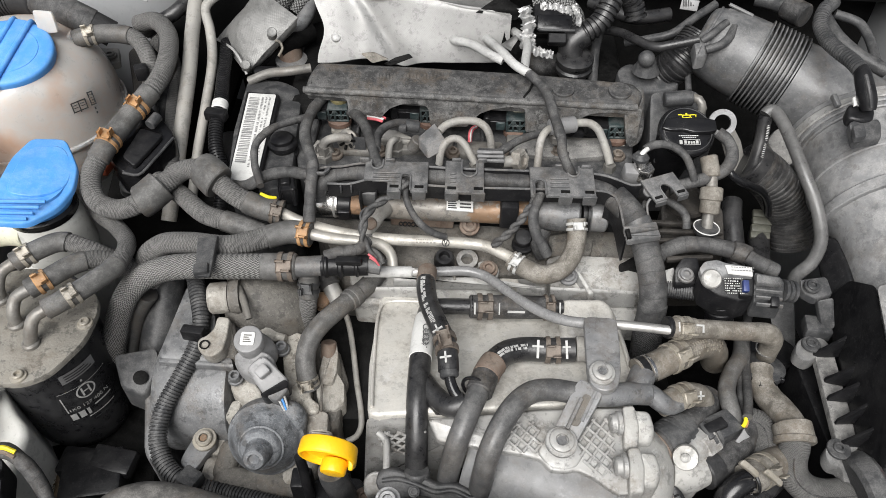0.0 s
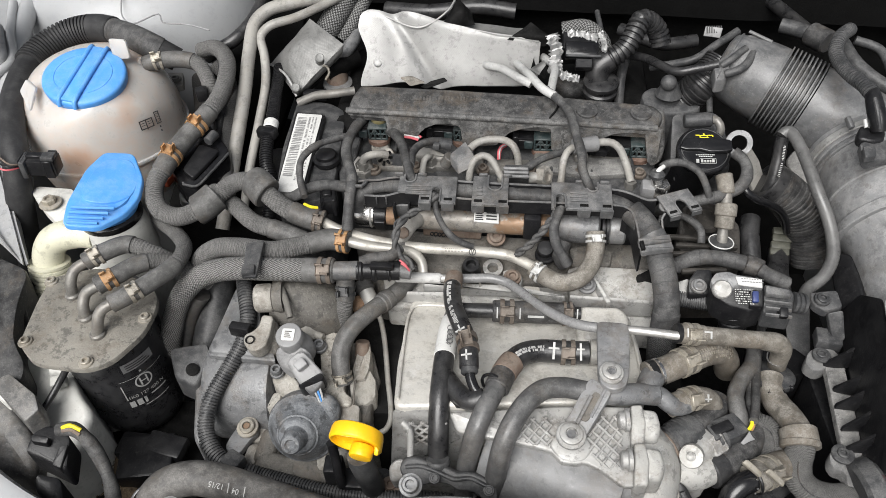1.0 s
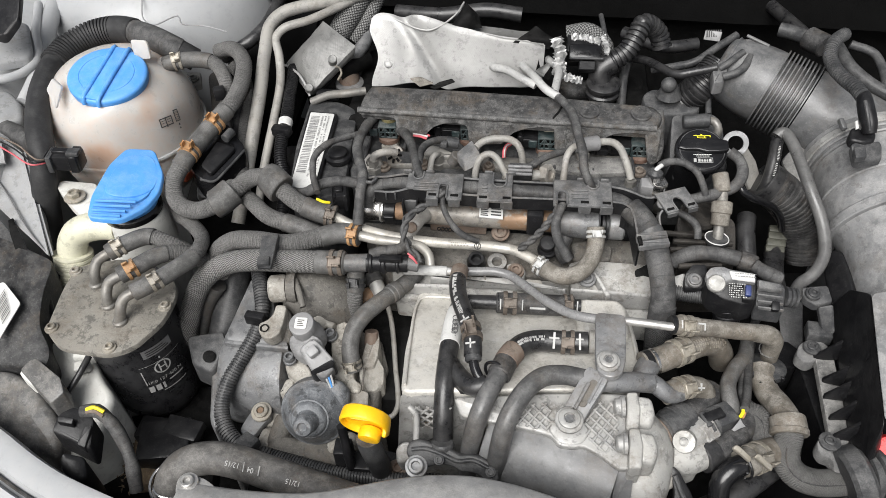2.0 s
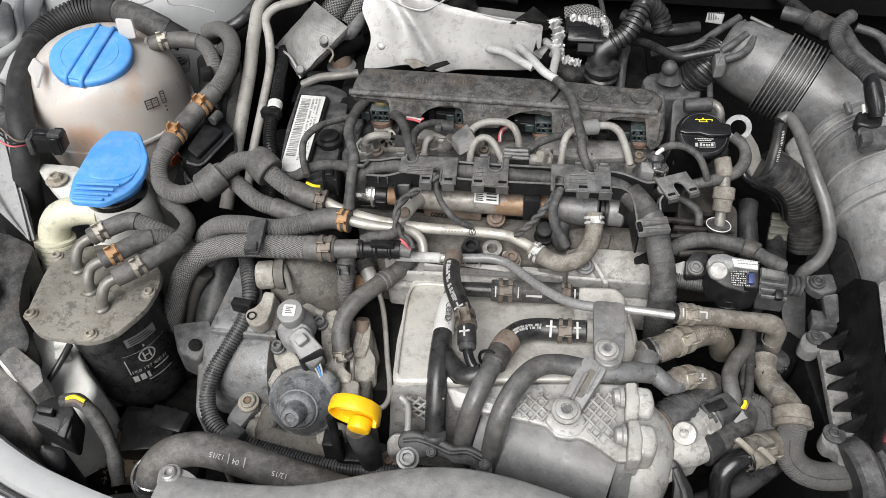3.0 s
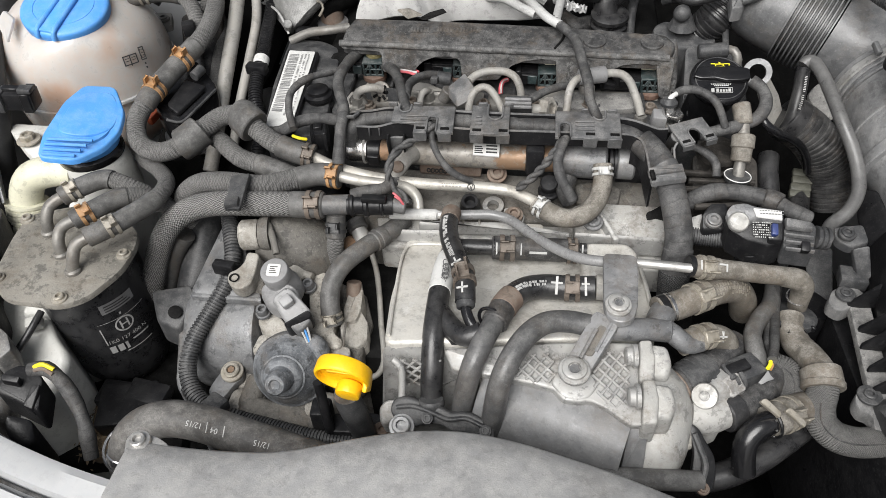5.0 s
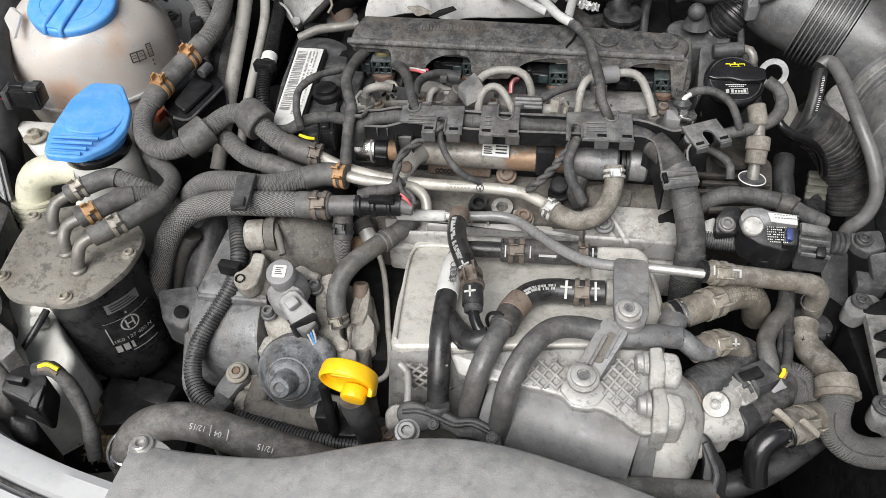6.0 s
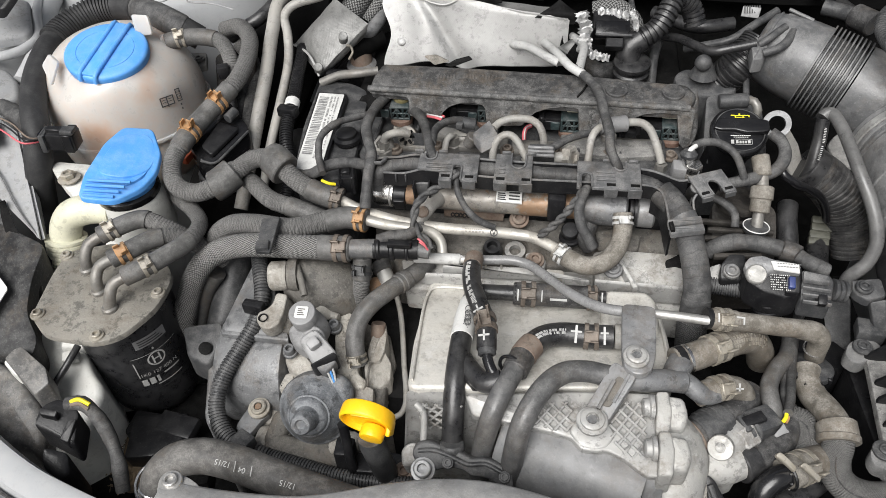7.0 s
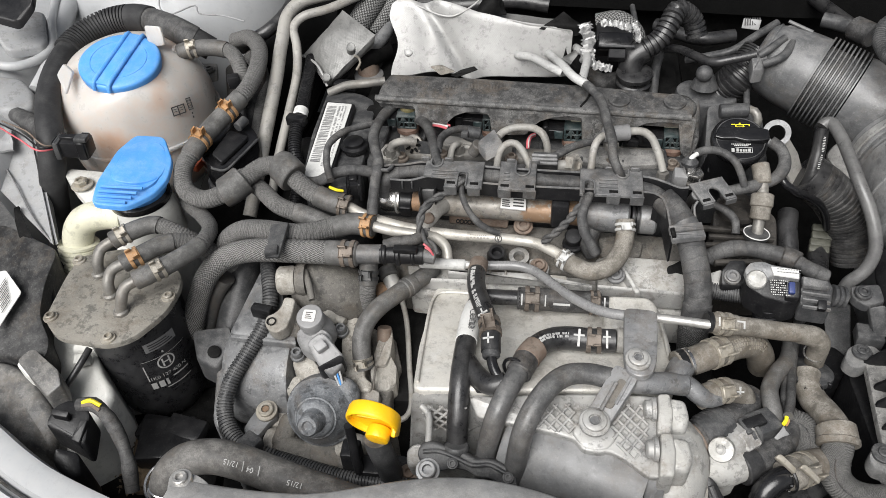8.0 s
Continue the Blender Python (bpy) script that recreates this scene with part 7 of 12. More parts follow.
part("gusset", slab([(0.1276, 0.4968, 0.8400), (0.1313, 0.4969, 0.8400), (0.1464, 0.4735, 0.8280), (0.1418, 0.4735, 0.8260)], (0, 0, -0.02), 0, 0.001), CAST, fl)
part("gusset", slab([(0.1045, 0.4801, 0.8300), (0.1903, 0.4785, 0.8260), (0.1904, 0.4763, 0.8230), (0.1046, 0.4779, 0.8270)], (0, 0, -0.02), 0, 0.001), CAST, fl)
part("mossy_block", slab([(0.1063, 0.5386, 0.8420), (0.1329, 0.5428, 0.8440), (0.1527, 0.5347, 0.8400), (0.1497, 0.5209, 0.8340), (0.1322, 0.5136, 0.8300), (0.1073, 0.5195, 0.8340)], (0, 0, -0.03), 0.004, 0.002), GRIME, fl)
part("port_plug", lathe((0.0012, 0.5135, 0.8260), (0, -0.35, 1), [(0, 0.0105), (0.012, 0.0105), (0.016, 0.0085), (0.020, 0.0085), (0.020, 0.0055), (0.012, 0.005), (0.012, 0)], 24), PLASTIC, fl, "black rubber plug")
part("window", slab([(0.1750, 0.5072, 0.8330), (0.1815, 0.5096, 0.8340), (0.1904, 0.5151, 0.8360), (0.1968, 0.5132, 0.8350), (0.1966, 0.4982, 0.8250), (0.1762, 0.4974, 0.8250)], (0, 0, -0.008), 0.003, 0.0005), GRIME_SHADE, fl)
part("bolt_eye", eye_plate((0.0242, 0.5167, 0.8260), (0, -0.3, 1), 0.0108, 0.0060, 0.007), CAST, fl)
part("lug_plate", slab([(0.0344, 0.5130, 0.8310), (0.0508, 0.5143, 0.8320), (0.0571, 0.5043, 0.8280), (0.0523, 0.4925, 0.8220), (0.0373, 0.4955, 0.8220)], (0, 0, -0.014), 0.004, 0.0015), CAST, fl)
part("foot_block", slab([(0.0558, 0.4920, 0.8300), (0.0743, 0.4909, 0.8300), (0.0756, 0.4837, 0.8250), (0.0571, 0.4831, 0.8250)], (0, 0, -0.014), 0.003, 0.0015), CAST_TAN, fl)
for p, m_ in (((0.0452, 0.5019, 0.8310), RUST), ((0.1220, 0.4877, 0.8360), CAST_DARK)):
    bolt(fl, p, (0, -0.3, 1), 0.0068, 0.006, 1.4, m_)
for k in range(7):
    part("rib", box(Vector((-0.0854, 0.5075, 0.8290)) + Vector((0.016 * k, -0.0015 * k, -0.0003 * k)), (0.0022, 0.018, 0.006), (-20, 0, 6), 0.0006, 1), CAST_TAN, fl)
knock = thing("pressure_sensor", (0.0783, 0.5221, 0.8500), "black sensor with a round collar among the leads", "sensor")
part("sensor_body", rod((0.0794, 0.5330, 0.8350), (0.0791, 0.5187, 0.8600), 0.0088), PLASTIC, knock)
part("collar", rod((0.0803, 0.5237, 0.8420), (0.0799, 0.5227, 0.8480), 0.0115), PLASTIC, knock)
part("elbow", sweep(spline([(0.0982, 0.5282, 0.8620), (0.0949, 0.5205, 0.8520), (0.1006, 0.5171, 0.8380)], 0.004), 0.0095, 14), RUBBER, knock)

# silver heat shields and what shows behind the engine
hs = thing("heat_shield", (-0.0403, 0.7780, 0.9000), "crumpled silver foil heat shield over the turbocharger", "heat shield")
sheet = patch([(-0.1412, 0.7453, 0.9140), (0.0733, 0.7455, 0.9140), (0.0754, 0.7515, 0.9720), (-0.1436, 0.7820, 0.9920)], 72, 40, 0.0, 1.0, 0.0016, 0.0)
sa, sb_, sc_, sd = [Vector(p) for p in ((-0.1426, 0.7453, 0.9140), (0.0733, 0.7455, 0.9140), (0.0753, 0.7524, 0.9730), (-0.1437, 0.7875, 0.9990))]
for q in range(len(sheet[0])):
    i_, j_ = (q % (73 * 41)) % 73, (q % (73 * 41)) // 73
    u_, w_ = i_ / 72, j_ / 40
    if u_ < 0.09:
        w_ *= 1 - 0.26 * (1 - math.sqrt(max(0.0, 1 - ((0.09 - u_) / 0.09) ** 2)))
    u_ += 0.045 * math.sin(math.pi * min(1.0, w_ * 1.3)) ** 2 * (1 - u_)
    v = (sa * (1 - u_) + sb_ * u_) * (1 - w_) + (sd * (1 - u_) + sc_ * u_) * w_
    k = noise.noise(v * 13) * 0.006 + abs(noise.noise(v * 19 + Vector((3, 1, 7)))) * 0.008
    k += 0.012 * math.exp(-((v.x + 0.085) / 0.026) ** 2) - 0.010 * math.exp(-((u_ - 0.2 - 0.25 * (1 - w_)) / 0.05) ** 2)
    k -= 0.004 * max(0.0, (w_ - 0.86) / 0.14) ** 2
    sheet[0][q] = v + Vector((0, -0.5, 0.8)) * (k - (0.0016 if q >= 73 * 41 else 0.0))
part("foil_sheet", sheet, FOIL, hs)
part("torn_edge", sweep(spline([(-0.1316, 0.7878, 0.9920), (-0.1077, 0.7772, 0.9890), (-0.0821, 0.7649, 0.9840), (-0.0665, 0.7624, 0.9830), (-0.0508, 0.7690, 0.9870), (-0.0339, 0.7825, 0.9950), (-0.0258, 0.8024, 1.0000)], 0.004), 0.0012, 6), FOIL, hs, "bright torn foil edge")
part("black_tear", slab([(-0.0643, 0.7081, 0.9360), (-0.0520, 0.7129, 0.9410), (-0.0368, 0.7158, 0.9440), (-0.0326, 0.7130, 0.9410), (-0.0470, 0.7091, 0.9370), (-0.0567, 0.7075, 0.9340)], (0, 0.003, -0.002), 0.001, 0.0005), GRIME_SHADE, hs)
part("foil_edge", patch([(-0.1307, 0.7971, 0.9850), (0.0739, 0.7488, 0.9720), (0.0611, 0.7928, 0.9650), (-0.0979, 0.8073, 0.9750)], 30, 6, 0.002, 20.0, 0.0014, -0.006), FOIL_GREY, hs)
part("torn_flap", patch([(-0.0443, 0.7717, 0.9780), (-0.0025, 0.7802, 0.9780), (-0.0063, 0.7892, 0.9900), (-0.0230, 0.8024, 1.0000)], 12, 12, 0.006, 30.0, 0.0014, 0.008), GRIME_SHADE, hs)
part("torn_flap", patch([(0.0363, 0.7543, 0.9720), (0.0798, 0.7504, 0.9650), (0.0913, 0.7551, 0.9700), (0.0634, 0.7693, 0.9850)], 12, 12, 0.006, 30.0, 0.0014, 0.008), GRIME_SHADE, hs)
part("folded_corner", patch([(0.0650, 0.7425, 0.9400), (0.0814, 0.7367, 0.9300), (0.0924, 0.7702, 0.9500), (0.0729, 0.7560, 0.9680)], 12, 12, 0.004, 30.0, 0.0014, -0.008), GRIME_SHADE, hs)
for p in ((-0.1288, 0.7732, 0.9720), (-0.1202, 0.7500, 0.9480)):
    part("rivet", lathe(Vector(p) + Vector((0, 0.0035, -0.0045)), (0, -0.6, 0.75), [(-0.014, 0.0058), (-0.0020, 0.0058), (-0.0012, 0.0050), (-0.0016, 0.0040), (-0.0010, 0.0028), (-0.0010, 0)], 20), FOIL, hs)
part("scorched_tear", slab([(-0.0906, 0.7269, 0.9370), (-0.0765, 0.7280, 0.9380), (-0.0601, 0.7219, 0.9330), (-0.0778, 0.7204, 0.9290)], (0, 0.003, -0.001), 0.002, 0.0004), RUBBER_TAN, hs)
for pts in ([(0.0028, 0.7842, 0.9250), (0.0169, 0.7409, 0.9440), (0.0302, 0.7256, 0.9500), (0.0507, 0.7072, 0.9480), (0.0642, 0.6996, 0.9450)], [(0.0393, 0.7956, 0.9250), (0.0509, 0.7407, 0.9450), (0.0641, 0.7078, 0.9500), (0.0771, 0.6850, 0.9480), (0.0901, 0.6754, 0.9450)], [(0.0791, 0.7610, 0.9450), (0.0919, 0.7331, 0.9480), (0.0891, 0.7060, 0.9450), (0.0857, 0.6838, 0.9450)]):
    hose("wrapped_lead", pts, 0.0056, WRAP, "white heat-wrapped sensor lead at the shield's edge", "cable", "wrapped leads", 12)
hs2 = thing("pipe_heat_shield", (-0.2407, 0.8543, 0.8800), "grey dimpled foil shield round an exhaust pipe", "heat shield")
part("foil_wrap", patch([(-0.2755, 0.8187, 0.9020), (-0.2305, 0.7556, 0.8930), (-0.1692, 0.7975, 0.9420), (-0.2191, 0.8411, 0.9550)], 40, 40, 0.0025, 26.0, 0.0014, 0.016), FOIL_GREY, hs2)
part("rolled_rim", sweep(spline([(-0.2759, 0.8171, 0.9020), (-0.2623, 0.7983, 0.9080), (-0.2462, 0.7780, 0.9110), (-0.2354, 0.7628, 0.9050), (-0.2294, 0.7542, 0.8930)], 0.004), 0.0016, 8), FOIL, hs2)
part("side_fold", patch([(-0.1692, 0.7975, 0.9420), (-0.2305, 0.7556, 0.8930), (-0.2293, 0.7810, 0.8800), (-0.1741, 0.7973, 0.9250)], 12, 20, 0.002, 40.0, 0.0014, 0.004), FOIL_GREY, hs2)
for p in ((-0.1927, 0.7628, 0.9420), (-0.2281, 0.7562, 0.9040)):
    part("rivet", lathe(Vector(p) + Vector((0, -0.002, 0.002)), (0.2, -0.6, 0.75), [(-0.012, 0.0055), (0.0006, 0.0055), (0.0014, 0.0046), (0.001, 0.003), (0.0015, 0)], 18), FOIL_GREY, hs2)
exh = thing("exhaust_flange", (-0.2027, 0.8734, 0.8500), "rusty exhaust sensor flange with a heat-stained collar", "exhaust part")
part("pipe", sweep(spline([(*(-0.1639, 0.8749, 0.9200), 0.006), (*(-0.1671, 0.8432, 0.9200), 0.0085), (*(-0.1774, 0.8246, 0.9150), 0.0095), (*(-0.1977, 0.8187, 0.9080), 0.009)], 0.004), None, 20), CAST_DARK, exh, "bright bent metal arm")
part("body", sweep(spline([(-0.1664, 0.8386, 0.9000), (-0.1841, 0.8171, 0.9020), (-0.2005, 0.8090, 0.8980)], 0.004), 0.0140, 18), GRIME_SHADE, exh)
part("neck", lathe((-0.1881, 0.8127, 0.8780), (0.02, 0.1, 1), [(0, 0.015), (0.010, 0.0145), (0.016, 0.0125), (0.03, 0.012)], 22), RUST, exh)
part("collar", lathe((-0.1866, 0.8072, 0.8760), (0.02, -0.1, 1), [(0, 0.0165), (0.001, 0.0195), (0.005, 0.0195), (0.006, 0.0165)], 28), CAST_DARK, exh)
part("spring_wire", sweep(spline([(-0.1990, 0.7836, 0.9200), (-0.1900, 0.7774, 0.9220), (-0.1867, 0.7717, 0.9170), (-0.1921, 0.7697, 0.9080)], 0.003), 0.0016, 8), CLAMP_TAN, exh)
part("dark_stub", sweep(spline([(-0.2026, 0.8002, 0.9050), (-0.2129, 0.7873, 0.8980), (-0.2222, 0.7785, 0.8920)], 0.004), 0.008, 14), GRIME_SHADE, exh)
hose("exhaust_lead", [(-0.1541, 0.7566, 0.9000), (-0.1792, 0.7497, 0.9000), (-0.2032, 0.7533, 0.8950), (-0.2274, 0.7523, 0.8850)], 0.0062, PIPE_GREY, "pale sleeved lead beside the exhaust flange", "cable")
hose("mesh_sleeve", [(-0.2137, 0.8476, 0.9150), (-0.1982, 0.8662, 0.9350), (-0.1812, 0.8897, 0.9550), (-0.1662, 0.9115, 0.9750)], 0.0185, MESH_DARK, "dark lead in a coarse woven mesh sleeve", "cable", sides=20)
hose("mesh_sleeve", [(-0.1860, 0.8586, 0.9150), (-0.1719, 0.8723, 0.9300), (-0.1605, 0.8877, 0.9450), (-0.1522, 0.9099, 0.9550)], 0.0105, MESH_DARK, "dark lead in a coarse woven mesh sleeve", "cable", sides=16)

# air conditioning pipes
hose("refrigerant_pipe", [(-0.3067, 0.6035, 0.8000), (-0.2997, 0.6403, 0.8350), (-0.2922, 0.6826, 0.8750), (-0.2878, 0.7331, 0.9100), (-0.2906, 0.7894, 0.9350), (-0.2884, 0.8286, 0.9550), (-0.2730, 0.8440, 0.9650), (-0.2418, 0.8549, 0.9700), (-0.1912, 0.8759, 0.9700), (-0.1404, 0.9043, 0.9700)], 0.0098, PIPE_PALE, "thick pale refrigerant pipe bent along the inner wing", "pipe")
hose("refrigerant_pipe", [(-0.2866, 0.6258, 0.8000), (-0.2781, 0.6629, 0.8450), (-0.2712, 0.7133, 0.8800), (-0.2673, 0.7604, 0.9100), (-0.2721, 0.7908, 0.9300), (-0.2790, 0.8133, 0.9450), (-0.2680, 0.8207, 0.9550), (-0.2354, 0.8344, 0.9600), (-0.1977, 0.8645, 0.9650), (-0.1562, 0.9045, 0.9700)], 0.0065, PIPE_PALE, "thin pale refrigerant pipe", "pipe")
th, path = hose("corrugated_conduit", [(-0.2598, 0.8044, 0.9050), (-0.2545, 0.7559, 0.9000), (-0.2487, 0.7010, 0.8930), (-0.2488, 0.6695, 0.8850), (-0.2459, 0.6403, 0.8720), (-0.2368, 0.6173, 0.8550), (-0.2383, 0.5725, 0.8300)], 0.0092, PLASTIC, "black corrugated wiring conduit", "conduit", ribs=(0.0031, 0.0012))
f1 = frac(path, (-0.2479, 0.6937, 0.8920))
band(th, path, f1 - 0.02, f1 + 0.018, 0.0103, LABEL, "tape_band", "white tape band")
part("clip", box((-0.2490, 0.6765, 0.8920), (0.024, 0.012, 0.012), (0, 0, -10), 0.002), PLASTIC, th)
th, path = hose("corrugated_conduit", [(-0.2490, 0.5048, 0.8300), (-0.2390, 0.4745, 0.8250), (-0.2324, 0.4499, 0.8150), (-0.2363, 0.4299, 0.8000), (-0.2492, 0.4059, 0.7850), (-0.2629, 0.3787, 0.7700), (-0.2648, 0.3527, 0.7550), (-0.2520, 0.3318, 0.7450), (-0.2300, 0.3190, 0.7400), (-0.2059, 0.3152, 0.7350)], 0.0098, PLASTIC_GREY, "dusty black corrugated wiring conduit down the gearbox side", "conduit", ribs=(0.0033, 0.0013))
part("clip", box((-0.2261, 0.3168, 0.7550), (0.02, 0.018, 0.014), (0, 0, -30), 0.003), PLASTIC_GREY, th)
part("clip", box((-0.2340, 0.4308, 0.8200), (0.022, 0.010, 0.014), (0, 0, -10), 0.002), PLASTIC, th)
hose("corrugated_conduit", [(-0.2320, 0.3219, 0.7350), (-0.1805, 0.3099, 0.7350), (-0.1309, 0.2995, 0.7350), (-0.0778, 0.2958, 0.7350), (-0.0203, 0.2963, 0.7350), (0.0141, 0.2921, 0.7300)], 0.0088, PLASTIC_GREY, "dusty black corrugated wiring conduit along the front of the engine", "conduit", ribs=(0.0031, 0.0012))


# ---- front of the engine: pump side ----
gb = thing("gearbox_housing", (-0.3393, 0.5676, 0.5500), "dusty grey alloy housing beside the pump with a mounting boss", "gearbox housing")
part("side_plate", slab([(-0.2574, 0.4952, 0.8150), (-0.2306, 0.4879, 0.8150), (-0.2124, 0.4256, 0.8020), (-0.1992, 0.4175, 0.7990), (-0.1977, 0.4097, 0.7970), (-0.2727, 0.4230, 0.7880), (-0.2762, 0.4280, 0.7900), (-0.2719, 0.4370, 0.7960)], (0, 0, -0.12), 0.004, 0.003), CAST_GREY, gb)
part("plate_lip", slab([(-0.2735, 0.4239, 0.7905), (-0.1972, 0.4105, 0.8005), (-0.1968, 0.4071, 0.7985), (-0.2735, 0.4203, 0.7885)], (0, 0, -0.006), 0.001, 0.0012), CAST_GREY, gb)
bx0, bx1 = Vector((-0.2800, 0.4340, 0.7230)), Vector((-0.2010, 0.4305, 0.7270))
part("barrel", lathe(bx0, bx1 - bx0, [(0, 0.050), (0.004, 0.058), (0.012, 0.0615), (0.066, 0.0625), (0.0665, 0.0645), (0.078, 0.0645), (0.0792, 0.0625)], 56), CAST_GREY, gb)
part("shoulder", slab([(-0.2991, 0.4398, 0.7650), (-0.2791, 0.4357, 0.7650), (-0.2757, 0.3777, 0.7400), (-0.2778, 0.3465, 0.7250), (-0.2896, 0.3611, 0.7250)], (0, 0, -0.15), 0.01, 0.004), CAST_GREY, gb)
part("mount_boss", lathe((-0.2213, 0.4578, 0.8380), Vector((-0.2008, 0.4604, 0.8380)) - Vector((-0.2213, 0.4578, 0.8380)), [(0, 0.0125), (0.0025, 0.0150), (0.016, 0.0152), (0.0185, 0.0140), (0.0185, 0.0075), (0.012, 0.0070), (0.012, 0)], 36), CAST_TAN, gb)
part("boss_flange", lathe((-0.2020, 0.4603, 0.8380), Vector((-0.2008, 0.4604, 0.8380)) - Vector((-0.2213, 0.4578, 0.8380)), [(0, 0.0150), (0.006, 0.0168), (0.010, 0.0165), (0.0105, 0.0070), (0.004, 0.0060), (0.004, 0)], 30), GRIME, gb)
part("boss_leg", slab([(-0.2120, 0.4419, 0.8320), (-0.2002, 0.4420, 0.8300), (-0.2012, 0.4261, 0.8230), (-0.2039, 0.4125, 0.8180), (-0.2125, 0.4064, 0.8160), (-0.2223, 0.4089, 0.8160), (-0.2281, 0.4156, 0.8190), (-0.2278, 0.4234, 0.8220), (-0.2194, 0.4259, 0.8240), (-0.2131, 0.4317, 0.8280)], (0, 0.004, -0.016), 0.004, 0.002, 3), CAST_TAN, gb)
part("bolt_hole", lathe((-0.2206, 0.4169, 0.8205), (0, -0.15, 1), [(-0.01, 0.002), (0.0006, 0.0036), (0.0010, 0.0050), (0.0004, 0.0040), (-0.008, 0.003)], 16), GRIME_SHADE, gb)
part("leg_web", slab([(-0.2035, 0.4458, 0.8240), (-0.1990, 0.4463, 0.8150), (-0.1937, 0.4179, 0.7980), (-0.2101, 0.4174, 0.8030), (-0.2066, 0.4294, 0.8120)], (0, 0, -0.04), 0.003, 0.002), GRIME, gb)
part("mount_casting", sweep(spline([(-0.2097, 0.4724, 0.8200, 0.022), (-0.1958, 0.4733, 0.8180, 0.028), (-0.1771, 0.4752, 0.8100, 0.0335), (-0.1608, 0.4756, 0.7980, 0.034), (-0.1469, 0.4744, 0.7820, 0.027)], 0.006), None, 36), GRIME, gb, "brown grimy bulged casting")
part("casting_rib", sweep(spline([(-0.1933, 0.4650, 0.8460), (-0.1845, 0.4465, 0.8450), (-0.1793, 0.4333, 0.8380)], 0.005), 0.0035, 10), GRIME, gb)
part("casting_knuckle", lathe((-0.1696, 0.4494, 0.8000), (0.6, -0.5, 0.6), [(0, 0.012), (0.006, 0.0125), (0.012, 0.010), (0.014, 0.006), (0.014, 0)], 20), CAST_TAN, gb)
part("knuckle_pin", rod((-0.1618, 0.4418, 0.8020), (-0.1515, 0.4377, 0.8020), 0.0042), CAST_TAN, gb)
part("clamp_plate", slab([(-0.2470, 0.3429, 0.7380), (-0.2445, 0.3530, 0.7390), (-0.2366, 0.3712, 0.7420), (-0.2308, 0.3750, 0.7430), (-0.2215, 0.3734, 0.7430), (-0.2151, 0.3661, 0.7420), (-0.2149, 0.3580, 0.7410), (-0.2212, 0.3523, 0.7400), (-0.2290, 0.3379, 0.7370), (-0.2363, 0.3323, 0.7360)], (0, 0, -0.007), 0.005, 0.0016), CAST_GREY, gb)
part("foot", slab([(-0.2378, 0.3788, 0.7380), (-0.2117, 0.3773, 0.7380), (-0.2063, 0.3536, 0.7320), (-0.2202, 0.3535, 0.7330), (-0.2334, 0.3603, 0.7350)], (0, 0, -0.03), 0.003, 0.002), CAST_TAN, gb)
bolt(gb, (-0.2261, 0.3628, 0.7440), (0, -0.2, 1), 0.0080, 0.006, 1.42, CLAMP_TAN)
part("bolt_recess", lathe(Vector((-0.2261, 0.3628, 0.7440)) + Vector((0, -0.0009, 0.0045)), (0, -0.2, 1), [(0, 0.0036), (0.0008, 0.0036), (0.0008, 0)], 6), RUST_WARM, gb)
hose("dark_pipe", [(-0.2874, 0.5330, 0.8000), (-0.2915, 0.5121, 0.7800), (-0.2982, 0.4787, 0.7500), (-0.3037, 0.4457, 0.7200)], 0.0210, PLASTIC_GREY, "dark grey plastic pipe down beside the gearbox", "pipe", sides=22)
pump = thing("vacuum_pump", (-0.1928, 0.4754, 0.6200), "grimy alloy pump body with a black domed cap", "pump")
part("pump_body", slab([(-0.1596, 0.4577, 0.7700), (-0.1443, 0.4667, 0.7730), (-0.1040, 0.4503, 0.7650), (-0.0935, 0.4203, 0.7550), (-0.0972, 0.3798, 0.7430), (-0.1350, 0.3637, 0.7370), (-0.1936, 0.3833, 0.7470), (-0.2011, 0.4039, 0.7650), (-0.1529, 0.4007, 0.7670)], (0, 0, -0.13), 0.003, 0.003), GRIME, pump)
part("rough_face", slab([(-0.1563, 0.4395, 0.7960), (-0.1541, 0.4476, 0.7975), (-0.1461, 0.4502, 0.7985), (-0.1336, 0.4466, 0.7980), (-0.1280, 0.4239, 0.7920), (-0.1242, 0.3867, 0.7800), (-0.1143, 0.3804, 0.7780), (-0.1156, 0.3736, 0.7760), (-0.1311, 0.3708, 0.7750), (-0.1445, 0.3837, 0.7780), (-0.1523, 0.4140, 0.7890)], (0, 0, -0.03), 0.004, 0.0025, 3), CAST_ROUGH, pump, "pale pitted casting face")
part("side_block", slab([(-0.1192, 0.4131, 0.7830), (-0.1165, 0.4261, 0.7890), (-0.1092, 0.4382, 0.7930), (-0.1037, 0.4408, 0.7930), (-0.1013, 0.4299, 0.7890), (-0.1018, 0.4140, 0.7830), (-0.1051, 0.4032, 0.7800), (-0.1164, 0.4005, 0.7790)], (0, 0, -0.04), 0.0015, 0.0016, 2), CAST_TAN, pump)
part("side_block", slab([(-0.1210, 0.3983, 0.7760), (-0.1148, 0.4128, 0.7800), (-0.1025, 0.4163, 0.7800), (-0.0945, 0.4055, 0.7740), (-0.0935, 0.3895, 0.7670), (-0.1012, 0.3822, 0.7650), (-0.1146, 0.3795, 0.7650), (-0.1186, 0.3854, 0.7680)], (0, 0, -0.05), 0.002, 0.002, 2), CAST_TAN, pump)
